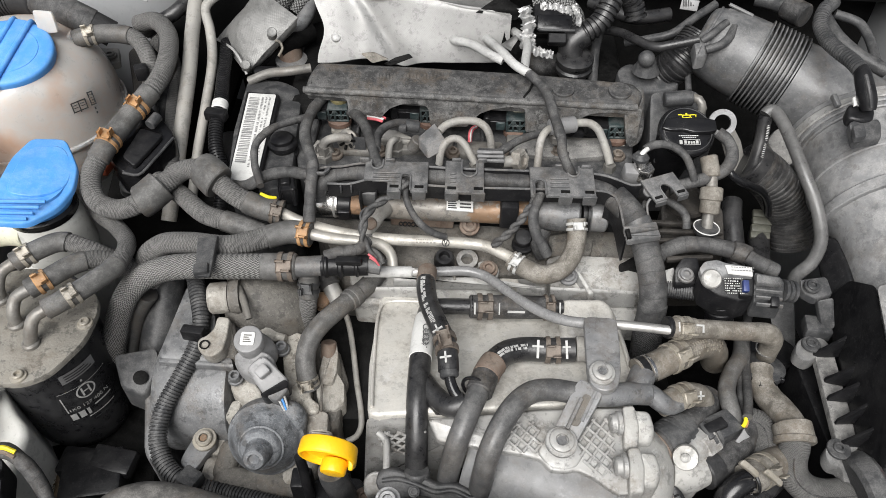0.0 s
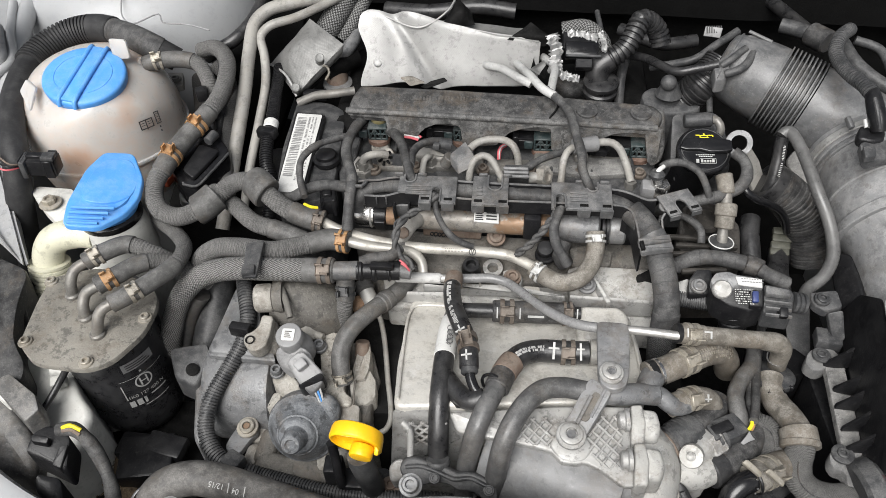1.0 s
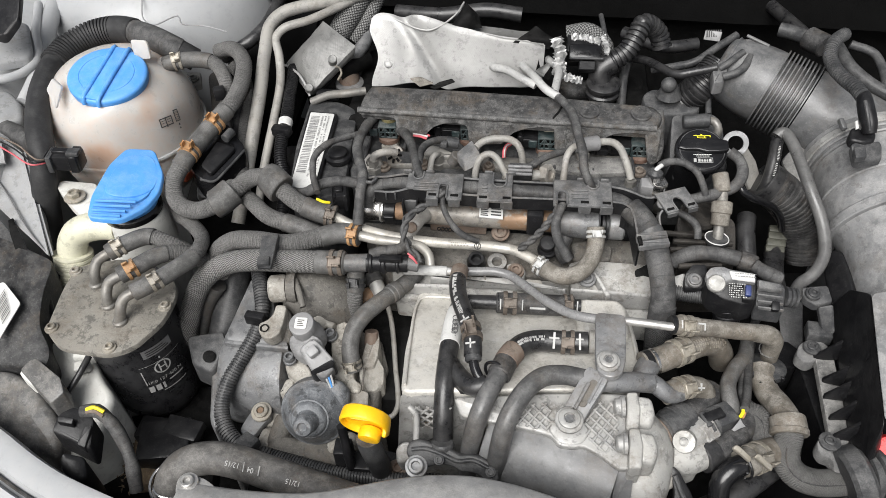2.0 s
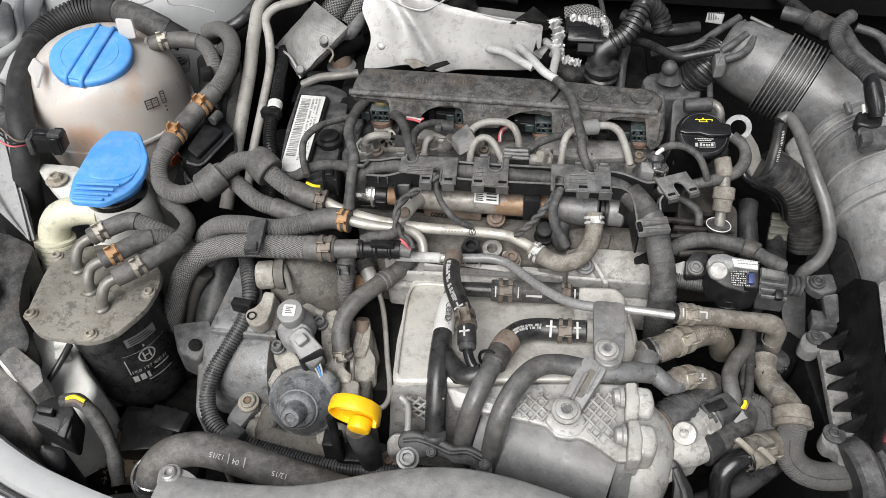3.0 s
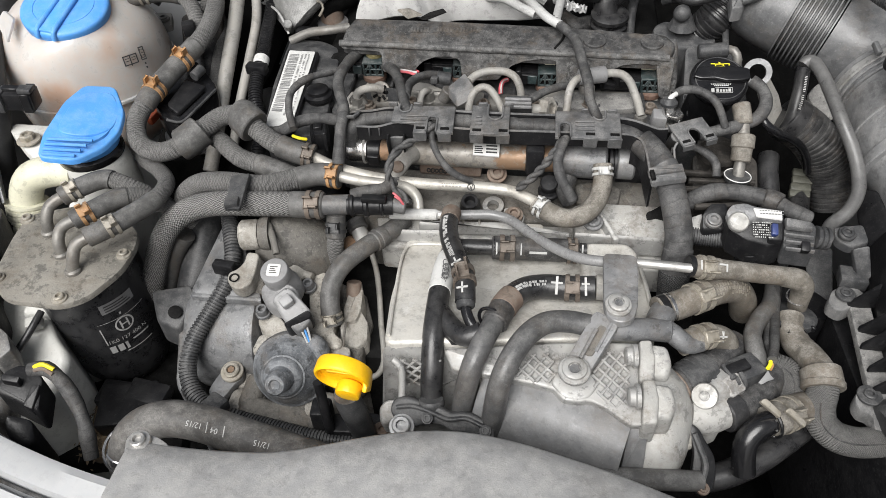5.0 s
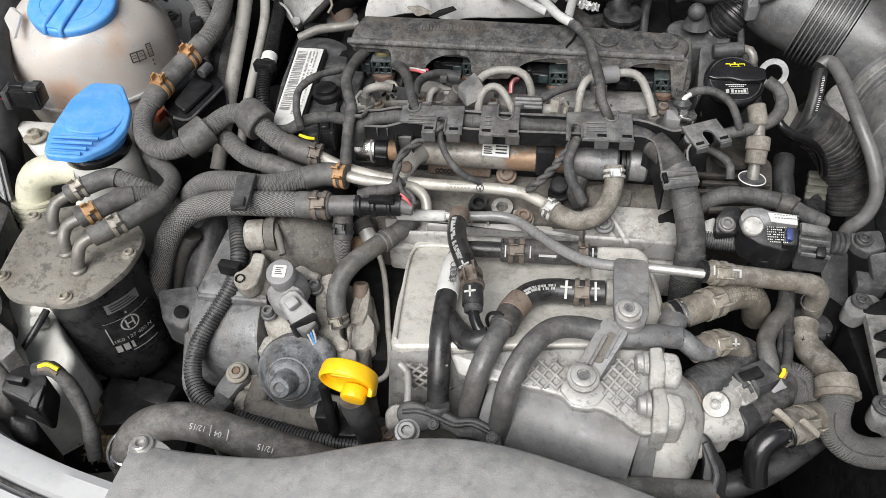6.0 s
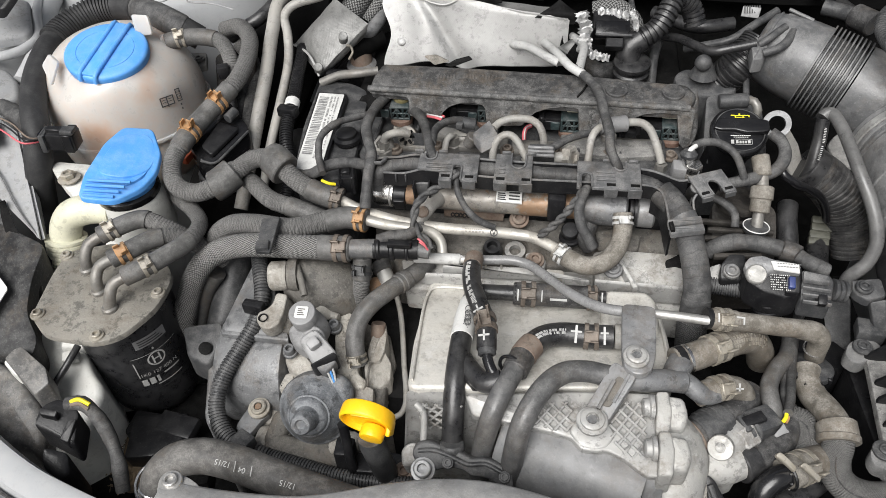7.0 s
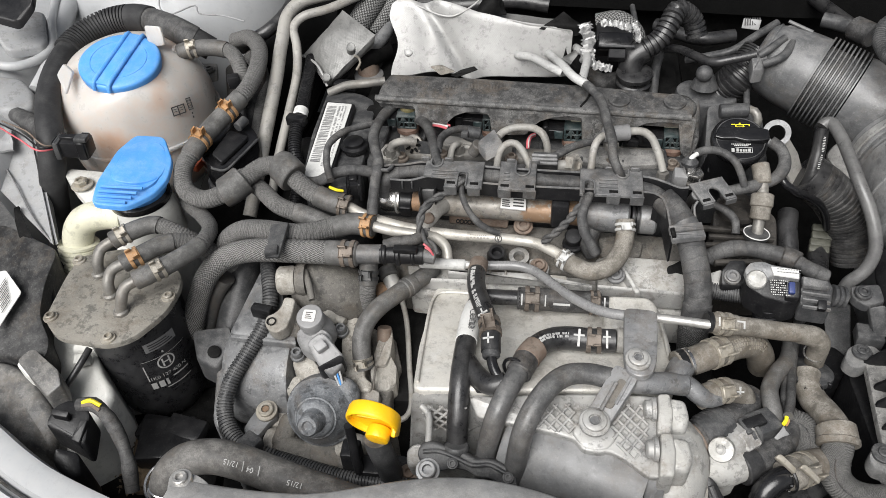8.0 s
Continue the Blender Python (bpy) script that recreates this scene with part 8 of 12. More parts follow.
part("front_block", slab([(-0.1307, 0.3742, 0.7740), (-0.1143, 0.3778, 0.7740), (-0.1071, 0.3742, 0.7720), (-0.1075, 0.3610, 0.7600), (-0.1152, 0.3580, 0.7580), (-0.1264, 0.3580, 0.7590), (-0.1313, 0.3637, 0.7640)], (0, 0, -0.04), 0.002, 0.002, 2), CAST_TAN, pump)
part("side_face", slab([(-0.1112, 0.3810, 0.7660), (-0.0966, 0.3887, 0.7640), (-0.0988, 0.3723, 0.7520), (-0.1083, 0.3657, 0.7500)], (0, 0, -0.05), 0.004, 0.003), GRIME, pump)
part("block_seam", sweep(spline([(-0.1126, 0.3730, 0.7770), (-0.1140, 0.3872, 0.7800), (-0.1140, 0.3987, 0.7815)], 0.004), 0.0012, 8), GRIME, pump)
part("tan_ledge", slab([(-0.1246, 0.3614, 0.7640), (-0.1132, 0.3640, 0.7640), (-0.1019, 0.3613, 0.7600), (-0.1094, 0.3570, 0.7580), (-0.1217, 0.3570, 0.7590)], (0, 0, -0.02), 0.003, 0.002), CLAMP_TAN, pump)
part("flange", slab([(-0.2024, 0.3982, 0.7800), (-0.2008, 0.4111, 0.7860), (-0.1868, 0.4082, 0.7850), (-0.1734, 0.3975, 0.7810), (-0.1683, 0.3860, 0.7760), (-0.1829, 0.3825, 0.7740), (-0.1956, 0.3895, 0.7770)], (0, 0, -0.03), 0.006, 0.003, 3), CAST_TAN, pump)
part("flange_edge", slab([(-0.2062, 0.3747, 0.7640), (-0.2007, 0.3902, 0.7700), (-0.1914, 0.3907, 0.7700), (-0.1924, 0.3754, 0.7640)], (0, 0, -0.04), 0.004, 0.003), CAST_TAN, pump)
part("lower_skirt", slab([(-0.2144, 0.3503, 0.7300), (-0.1271, 0.3474, 0.7300), (-0.1139, 0.3260, 0.7100), (-0.2139, 0.3313, 0.7100)], (0, 0, -0.1), 0.01, 0.004), GRIME, pump)
for p_, s_, m_ in (((-0.2089, 0.3372, 0.7220), (0.036, 0.03, 0.028), CAST_TAN), ((-0.1889, 0.3287, 0.7240), (0.05, 0.026, 0.03), GRIME), ((-0.1545, 0.3274, 0.7220), (0.06, 0.028, 0.03), GRIME), ((-0.1357, 0.3355, 0.7240), (0.034, 0.034, 0.03), CAST_TAN), ((-0.2031, 0.3470, 0.7280), (0.022, 0.04, 0.03), GRIME)):
    part("skirt_lump", box(p_, s_, (12, 4, -8), 0.009, 3), m_, pump)
part("rust_collar", rod((-0.1116, 0.4306, 0.7820), (-0.1107, 0.4387, 0.7960), 0.0078, 0.0074), RUST, pump, "rust-brown collar")
for p in ((-0.1952, 0.4017, 0.7880), (-0.1544, 0.4297, 0.7960)):
    bolt(pump, p, (0, -0.2, 1), 0.0058, 0.009, 1.3, CAST_GREY)
dc, dnub = Vector((-0.1622, 0.3521, 0.7650)), Vector((-0.1628, 0.3141, 0.7930))
dax, dl = dnub - dc, (dnub - dc).length
part("domed_cap", lathe(dc, dax, [(-0.012, 0.0335), (-0.010, 0.0358), (-0.001, 0.0362), (0.002, 0.0352), (0.0035, 0.0325), (0.0045, 0.0318), (0.010, 0.0290), (0.015, 0.0248), (0.019, 0.0212), (0.0205, 0.0208), (0.0212, 0.0192), (0.0240, 0.0182), (0.0262, 0.0160), (0.0272, 0.0124), (0.0290, 0.0112), (dl - 0.004, 0.0104), (dl - 0.0018, 0.0086), (dl - 0.0012, 0.0055), (dl - 0.003, 0.0040), (dl - 0.003, 0)], 52), CAP_GREY, pump, "dusty dark domed plastic cap")
act = thing("fuel_metering_valve", (-0.1813, 0.4164, 0.7900), "grey cylindrical solenoid valve with a white sticker and plug", "valve")
a0 = Vector((-0.1745, 0.4062, 0.8440))
aax = Vector((-0.05, -0.30, 1)).normalized()
part("solenoid", lathe(a0 - aax * 0.046, aax, [(0, 0.0165), (0.016, 0.0165), (0.018, 0.0150), (0.030, 0.0140), (0.0335, 0.0128), (0.0345, 0.0128), (0.0352, 0.0134), (0.0445, 0.0132), (0.0455, 0.0126), (0.046, 0.0112)], 36), PLASTIC_MID, act)
rt_, fw_ = Vector((1, -0.06, 0.03)).normalized(), Vector((0.04, 1, 0.30)).normalized()
part("sticker", slab([a0 + rt_ * (sx_ * 0.0064) + fw_ * (sy_ * 0.0062) + aax * 0.0010 for sx_, sy_ in ((-1, -1), (1, -1), (1, 1), (-1, 1))], tuple(aax * -0.001), 0.002, 0.0002), LABEL, act, "white code sticker")
bars(act, a0 + aax * 0.0010, rt_, fw_, [(-0.0036, 0.0034 - 0.0012 * (j % 3), -0.0034 + 0.0020 * j, -0.0025 + 0.0020 * j) for j in range(4)], RUBBER_GREY, "printed_line", 0.0004)
part("body_shoulder", slab([(-0.1904, 0.4035, 0.8260), (-0.1805, 0.4046, 0.8320), (-0.1622, 0.4027, 0.8320), (-0.1533, 0.3993, 0.8280), (-0.1514, 0.3910, 0.8220), (-0.1623, 0.3837, 0.8140), (-0.1808, 0.3899, 0.8120), (-0.1901, 0.3959, 0.8180)], (0, 0.004, -0.02), 0.006, 0.004, 3), PLASTIC_MID, act)
part("plug_socket", slab([(-0.1748, 0.3843, 0.8280), (-0.1723, 0.3875, 0.8310), (-0.1636, 0.3952, 0.8340), (-0.1578, 0.3941, 0.8340), (-0.1386, 0.3793, 0.8220), (-0.1401, 0.3761, 0.8190), (-0.1574, 0.3698, 0.8120), (-0.1617, 0.3708, 0.8140)], (0, 0.006, -0.022), 0.004, 0.003, 3), PLASTIC_MID, act)
part("socket_ridge", slab([(-0.1665, 0.3789, 0.8335), (-0.1588, 0.3860, 0.8370), (-0.1517, 0.3800, 0.8330), (-0.1606, 0.3736, 0.8295)], (0, 0.002, -0.006), 0.002, 0.001), PLASTIC_MID, act)
part("plug_rim", slab([(-0.1623, 0.3673, 0.8150), (-0.1405, 0.3769, 0.8240), (-0.1370, 0.3761, 0.8210), (-0.1376, 0.3736, 0.8180), (-0.1583, 0.3667, 0.8090)], (0, 0.004, -0.020), 0.002, 0.001), PLASTIC, act)
part("plug_body", slab([(-0.1575, 0.3678, 0.8120), (-0.1558, 0.3729, 0.8160), (-0.1467, 0.3764, 0.8190), (-0.1401, 0.3755, 0.8180), (-0.1380, 0.3727, 0.8140), (-0.1464, 0.3655, 0.8070), (-0.1529, 0.3651, 0.8070)], (0, 0.006, -0.016), 0.003, 0.002, 3), DUCT_DARK, act)
for k_, w_ in enumerate((PRINT_WHITE, BLUE, PRINT_WHITE)):
    part("wire", sweep(spline([tuple(Vector((-0.1478, 0.3688, 0.8060)) + Vector((0.0026 * k_, 0.0012 * k_, 0))), tuple(Vector((-0.1458, 0.3674, 0.7990)) + Vector((0.0022 * k_, 0.0010 * k_, 0))), tuple(Vector((-0.1437, 0.3661, 0.7900)) + Vector((0.0014 * k_, 0.0006 * k_, 0)))], 0.003), 0.0011, 8), w_, act, ("white wire", "blue wire", "white wire")[k_])
part("loom_tail", sweep(spline([(-0.1439, 0.3728, 0.7900, 0.005), (-0.1385, 0.3700, 0.7850, 0.0085), (-0.1342, 0.3658, 0.7780, 0.0098), (-0.1358, 0.3607, 0.7680, 0.009), (-0.1411, 0.3559, 0.7570, 0.0075), (-0.1437, 0.3545, 0.7450, 0.007)], 0.004), None, 16), CAP_GREY, act, "dark taped wire tail")

th, path = hose("fuel_supply_hose", [(-0.0662, 0.5020, 0.8220), (-0.0750, 0.4862, 0.8240), (-0.0880, 0.4690, 0.8260), (-0.1006, 0.4524, 0.8280), (-0.1144, 0.4366, 0.8260), (-0.1249, 0.4245, 0.8170), (-0.1286, 0.4116, 0.8060), (-0.1275, 0.4004, 0.7950), (-0.1249, 0.3934, 0.7840)], 0.0108, RUBBER_GREY, "dusty tan-grey rubber fuel hose arching onto the pump", "hose", sides=20)
clamp(th, path, 0.95, 0.0108, CLAMP_TAN, 0.008)
f1 = frac(path, (-0.0889, 0.4674, 0.8260))
band(th, path, f1 - 0.05, f1 + 0.04, 0.0122, RUBBER_GREY, "ridge")
band(th, path, f1 - 0.012, f1 + 0.006, 0.0128, RUBBER_GREY, "ridge")
part("metal_end", sweep(cut(path, 0.0, f1 - 0.03), 0.0082, 16), RUBBER_TAN, th)
th, path = hose("pump_pipe", [(-0.1020, 0.4903, 0.7850), (-0.0965, 0.4775, 0.7720), (-0.0906, 0.4504, 0.7620), (-0.0853, 0.4190, 0.7540), (-0.0796, 0.3913, 0.7500), (-0.0787, 0.3761, 0.7450), (-0.0829, 0.3671, 0.7420), (-0.0918, 0.3632, 0.7400)], 0.0034, PIPE_PALE, "thin grey steel pipe beside the cooler", "pipe", sides=10)
un = thing("pipe_union", (-0.1139, 0.5063, 0.7900), "small alloy union and a rusty bolt behind the fuel hose", "union")
part("union_body", rod((-0.1157, 0.5011, 0.8120), (-0.1047, 0.4846, 0.8000), 0.0085), CAST_DUSTY, un)
part("union_cuff", rod((-0.1184, 0.5056, 0.8160), (-0.1131, 0.4962, 0.8120), 0.0105), RUBBER_GREY, un)
part("rusty_bolt", lathe((-0.1215, 0.4883, 0.7970), (0, -0.5, 0.8), [(0, 0.0100), (0.003, 0.0100), (0.004, 0.0072), (0.008, 0.0070), (0.009, 0.005), (0.009, 0)], 20), RUST_WARM, un)
th, path = hose("breather_hose", [(-0.1285, 0.4833, 0.8550), (-0.1296, 0.4799, 0.8420), (-0.1303, 0.4680, 0.8250), (-0.1351, 0.4629, 0.8000), (-0.1431, 0.4648, 0.7700)], 0.0100, BRAID_FINE, "upright braided hose below the quick coupling", "hose", sides=18)
band(th, path, 0.08, 0.34, 0.0112, RUBBER_GREY, "end_sleeve", "grey rubber end sleeve")
clamp(th, path, 0.24, 0.0112, PLASTIC_GREY, 0.010)
qc = thing("quick_coupling", (-0.1202, 0.4793, 0.8600), "grey and black plastic quick coupling with a sensor plug", "coupling")
part("clear_body", sweep(spline([(-0.1396, 0.4738, 0.8650), (-0.1129, 0.4755, 0.8650)], 0.004), 0.0098, 18), CLIP_GREY, qc)
part("black_body", sweep(spline([(-0.1141, 0.4754, 0.8650), (-0.0704, 0.4770, 0.8640)], 0.004), 0.0098, 18), PLASTIC, qc)
for p, q, r_ in (((-0.1116, 0.4755, 0.8650), (-0.1068, 0.4757, 0.8650), 0.0116), ((-0.0982, 0.4760, 0.8650), (-0.0928, 0.4761, 0.8650), 0.0122), ((-0.0823, 0.4756, 0.8650), (-0.0787, 0.4757, 0.8650), 0.0110)):
    part("collar", rod(p, q, r_), PLASTIC, qc)
part("tail", rod((-0.0716, 0.4770, 0.8640), (-0.0583, 0.4760, 0.8620), 0.0072), CLIP_GREY, qc)
part("latch", box((-0.0867, 0.4703, 0.8770), (0.024, 0.008, 0.006), (0, 0, -2), 0.0015), PLASTIC, qc)
part("pigtail", sweep(spline([(-0.0601, 0.4734, 0.8680), (-0.0633, 0.4747, 0.8750), (-0.0695, 0.4783, 0.8780)], 0.003), 0.0011, 8), PINK, qc)
part("pigtail", sweep(spline([(-0.0588, 0.4730, 0.8660), (-0.0620, 0.4738, 0.8725), (-0.0680, 0.4768, 0.8750)], 0.003), 0.0011, 8), PINK, qc)
part("braid_top", sweep(spline([(-0.1098, 0.4806, 0.8720), (-0.0944, 0.4830, 0.8760), (-0.0796, 0.4860, 0.8760), (-0.0717, 0.4976, 0.8760)], 0.004), 0.006, 12), TAPE, qc)
th, path = hose("lower_pipe", [(-0.0763, 0.4889, 0.8420), (-0.0447, 0.4887, 0.8420), (-0.0097, 0.4886, 0.8420), (0.0261, 0.4894, 0.8420), (0.0423, 0.4820, 0.8420), (0.0621, 0.4604, 0.8440), (0.0818, 0.4395, 0.8480), (0.1013, 0.4237, 0.8520), (0.1187, 0.4144, 0.8570), (0.1561, 0.4077, 0.8620), (0.1965, 0.3970, 0.8680)], 0.0048, STEEL, "thin steel vacuum pipe across the cooler", "pipe", sides=14)
band(th, path, 0.0, 0.15, 0.0064, WRAP, "white_sleeve", "off-white sleeve")
f1, f2 = frac(path, (-0.0155, 0.4883, 0.8420)), frac(path, (0.1252, 0.4131, 0.8580))
band(th, path, f1, f2, 0.0056, SLEEVE_GREY, "grey_sleeve", "shiny grey plastic sleeve")
band(th, path, f2 + 0.02, 0.84, 0.0058, SLEEVE_GREY, "grey_sleeve", "shiny grey plastic sleeve")
# exhaust gas cooler
cool = thing("exhaust_gas_cooler", (0.0577, 0.5563, 0.6000), "dirty beige sheet metal exhaust gas cooler", "cooler")
part("top_plate", slab([(-0.0625, 0.4858, 0.8120), (0.1649, 0.4660, 0.8180), (0.1686, 0.4169, 0.8260), (0.1696, 0.3631, 0.8340), (0.1626, 0.3484, 0.8340), (-0.0635, 0.3332, 0.8350), (-0.0670, 0.3951, 0.8230)], (0, 0, -0.10), 0.010, 0.004, 3), SHEET_BEIGE, cool)
part("raised_bead", sweep(spline([(-0.0600, 0.3415, 0.8355), (-0.0620, 0.3845, 0.8275), (-0.0612, 0.4627, 0.8170), (-0.0559, 0.4726, 0.8155), (0.0389, 0.4659, 0.8175)], 0.006), 0.0015, 8), SHEET_BEIGE, cool)
part("raised_bead", sweep(spline([(0.1614, 0.4540, 0.8215), (0.1641, 0.4151, 0.8280), (0.1644, 0.3668, 0.8360)], 0.006), 0.0015, 8), SHEET_BEIGE, cool)
random.seed(6)


def hatch(poly, pitch, parent, m=None):
    """Cast cross ribs over a face: two sets of slanting lines kept inside a flat outline."""
    q = [Vector(p) for p in poly]
    o = sum(q, Vector()) / len(q)
    nrm = (q[1] - q[0]).cross(q[2] - q[0]).normalized()
    nrm = nrm if nrm.z > 0 else -nrm
    ex = (Vector((1, 0, 0)) - nrm * nrm.x).normalized()
    ey = nrm.cross(ex)
    flat = [((p - o).dot(ex), (p - o).dot(ey)) for p in q]
    for sg in (0.9, -0.75):
        d = (math.cos(sg), math.sin(sg))
        nn = (-d[1], d[0])
        for k in range(-14, 15):
            hits = []
            for (x0, y0), (x1, y1) in zip(flat, flat[1:] + flat[:1]):
                a, b = x0 * nn[0] + y0 * nn[1] - k * pitch, x1 * nn[0] + y1 * nn[1] - k * pitch
                if a * b < 0:
                    f = a / (a - b)
                    hits.append((x0 + (x1 - x0) * f, y0 + (y1 - y0) * f))
            if len(hits) == 2:
                ends = [np.array(tuple(o + ex * x + ey * y)) for x, y in hits]
                if np.linalg.norm(ends[1] - ends[0]) > 0.006:
                    part("cast_rib", sweep(ends, 0.0013, 8), m or CAST, parent)


cast = thing("cooler_casting", (0.0791, 0.4498, 0.6000), "bright cast alloy cooler housing with crossed ribs", "cooler housing")
part("casting_front", slab([(-0.0652, 0.3347, 0.8300), (0.0186, 0.3344, 0.8320), (0.0130, 0.3325, 0.7950), (0.0103, 0.3218, 0.7550), (-0.0618, 0.3180, 0.7500), (-0.0722, 0.3140, 0.7450)], (0, 0.01, -0.10), 0.005, 0.003), CAST, cast)
part("casting_top", slab([(-0.0129, 0.3329, 0.8300), (0.0297, 0.3333, 0.8360), (0.0789, 0.3362, 0.8390), (0.1230, 0.3377, 0.8400), (0.1613, 0.3388, 0.8380), (0.1637, 0.3180, 0.8320), (0.1539, 0.2923, 0.8280), (0.1507, 0.2692, 0.8240), (0.1373, 0.2685, 0.8240), (0.1215, 0.2805, 0.8260), (0.1078, 0.2877, 0.8270), (0.0974, 0.2860, 0.8270), (0.0861, 0.2870, 0.8280), (0.0787, 0.2963, 0.8290), (0.0596, 0.3007, 0.8300), (0.0354, 0.3050, 0.8300), (-0.0042, 0.3147, 0.8260)], (0, 0.004, -0.012), 0.003, 0.0025, 3), CAST, cast)
hatch([(-0.0553, 0.3250, 0.8260), (-0.0149, 0.3258, 0.8280), (-0.0146, 0.3257, 0.8060), (-0.0130, 0.3187, 0.7920), (-0.0493, 0.3180, 0.7900)], 0.0078, cast)
hatch([(0.0431, 0.3072, 0.8325), (0.0520, 0.3235, 0.8365), (0.0778, 0.3258, 0.8385), (0.0816, 0.3008, 0.8300), (0.0619, 0.3016, 0.8315)], 0.0076, cast)
hatch([(0.1063, 0.3036, 0.8320), (0.1213, 0.3266, 0.8390), (0.1398, 0.3279, 0.8385), (0.1377, 0.2764, 0.8265), (0.1206, 0.2848, 0.8285)], 0.0076, cast)
part("bolt_pad", slab([(0.0761, 0.3011, 0.8335), (0.0872, 0.3178, 0.8390), (0.1035, 0.3175, 0.8390), (0.1142, 0.3002, 0.8320), (0.1068, 0.2900, 0.8285), (0.0964, 0.2875, 0.8280), (0.0857, 0.2899, 0.8285)], (0, 0, -0.006), 0.004, 0.002, 3), CAST, cast)
for c0 in (Vector((0.1416, 0.3203, 0.8480)), Vector((0.1411, 0.2857, 0.8420))):
    part("lug_flange", slab([c0 + Vector(q) for q in ((0.006, 0.014, 0.0), (0.016, 0.015, 0.0), (0.018, 0.0, -0.004), (0.016, -0.018, -0.012), (0.004, -0.019, -0.012), (0.005, -0.002, -0.004))], (0, 0.002, -0.03), 0.003, 0.002, 3), CAST_DUSTY, cast)
    part("lug_block", slab([c0 + Vector(q) for q in ((0.014, 0.012, -0.001), (0.029, 0.012, -0.003), (0.032, -0.002, -0.008), (0.028, -0.013, -0.014), (0.014, -0.013, -0.012))], (0, 0.002, -0.035), 0.005, 0.004, 3), CAST_DUSTY, cast)
    part("lug_bolt", lathe(c0 - Vector((0.006, 0, 0.004)), (1, 0.03, 0.02), [(0, 0.0062), (0.001, 0.0075), (0.005, 0.0078), (0.006, 0.0098), (0.009, 0.0100), (0.0095, 0.0085)], 22), CAST, cast)
part("seam_flange", slab([(0.1518, 0.2972, 0.8340), (0.1646, 0.2981, 0.8320), (0.1718, 0.2918, 0.8260), (0.1672, 0.2801, 0.8170), (0.1543, 0.2740, 0.8160)], (0, 0, -0.04), 0.003, 0.0015), CAST_DUSTY, cast)
part("lower_barrel", lathe((0.0239, 0.3247, 0.7800), Vector((0.1443, 0.2830, 0.7750)) - Vector((0.0239, 0.3247, 0.7800)), [(0, 0.040), (0.003, 0.042), (0.085, 0.042), (0.12, 0.043), (0.124, 0.044)], 48), SHELL_GREY, cast)
part("outlet_dome", sweep(spline([(*(0.1519, 0.3211, 0.8000), 0.030), (*(0.1615, 0.3110, 0.7970), 0.032), (*(0.1652, 0.2973, 0.7860), 0.030), (*(0.1625, 0.2829, 0.7740), 0.028), (*(0.1602, 0.2728, 0.7620), 0.025)], 0.006), None, 32), CAST_DUSTY, cast)
part("cast_band", slab([(0.1378, 0.2730, 0.8170), (0.1527, 0.2743, 0.8170), (0.1516, 0.2559, 0.7800), (0.1335, 0.2549, 0.7800)], (0, 0.004, -0.02), 0.002, 0.0015), SHELL_GREY, cast)
part("outlet_web", slab([(0.1678, 0.3106, 0.8160), (0.1792, 0.3055, 0.8120), (0.1879, 0.2989, 0.8060), (0.1903, 0.2860, 0.7970), (0.1840, 0.2767, 0.7860), (0.1720, 0.2733, 0.7820), (0.1636, 0.2902, 0.7970)], (0, 0.004, -0.04), 0.008, 0.006, 3), CAST_DUSTY, cast)
part("nub", lathe((0.1851, 0.2887, 0.7820), (-0.1, -0.6, 0.6), [(0, 0.0125), (0.006, 0.0125), (0.010, 0.0105), (0.0125, 0.006), (0.013, 0)], 20), CAST_TAN, cast)
part("upright_rib", sweep(spline([(-0.0548, 0.3228, 0.8260), (-0.0484, 0.3189, 0.8220), (-0.0474, 0.3142, 0.8100), (-0.0481, 0.3045, 0.7930)], 0.005), 0.0032, 10), CAST, cast)
part("corner_foot", slab([(-0.0680, 0.2999, 0.7900), (-0.0603, 0.3049, 0.7950), (-0.0496, 0.3044, 0.7930), (-0.0504, 0.2926, 0.7780), (-0.0671, 0.2902, 0.7760)], (0, 0.01, -0.03), 0.006, 0.004, 3), CAST, cast)

# strap bracket with two bolts
br = thing("support_bracket", (0.1147, 0.3456, 0.8350), "bare cast alloy support bracket with two large bolts", "bracket")
part("upper_arm", slab([(0.1218, 0.4080, 0.8740), (0.1503, 0.4056, 0.8740), (0.1483, 0.3750, 0.8710), (0.1458, 0.3516, 0.8690), (0.1411, 0.3388, 0.8680), (0.1304, 0.3353, 0.8670), (0.1205, 0.3403, 0.8680), (0.1184, 0.3521, 0.8690)], (0, 0, -0.006), 0.006, 0.0012), CAST_DARK, br)
part("lower_arm", slab([(0.1121, 0.3508, 0.8655), (0.1309, 0.3377, 0.8640), (0.1058, 0.3012, 0.8460), (0.1005, 0.2964, 0.8420), (0.0932, 0.2949, 0.8410), (0.0859, 0.2984, 0.8430), (0.0844, 0.3055, 0.8470)], (0, 0, -0.006), 0.006, 0.0012), CAST_DARK, br)
part("slot", slab([(0.1149, 0.3377, 0.8625), (0.1212, 0.3338, 0.8620), (0.1081, 0.3127, 0.8520), (0.1012, 0.3149, 0.8530)], (0, 0, -0.002), 0.004, 0.0004), GRIME, br)
for k in (-1, 1):
    part("stiffener", sweep(spline([tuple(Vector((0.1179, 0.3352, 0.8630)) + Vector((0.0062 * k, 0.0035 * k, 0))), tuple(Vector((0.1048, 0.3133, 0.8532)) + Vector((0.0062 * k, 0.0035 * k, 0)))], 0.004), 0.0016, 8), CAST_DARK, br)
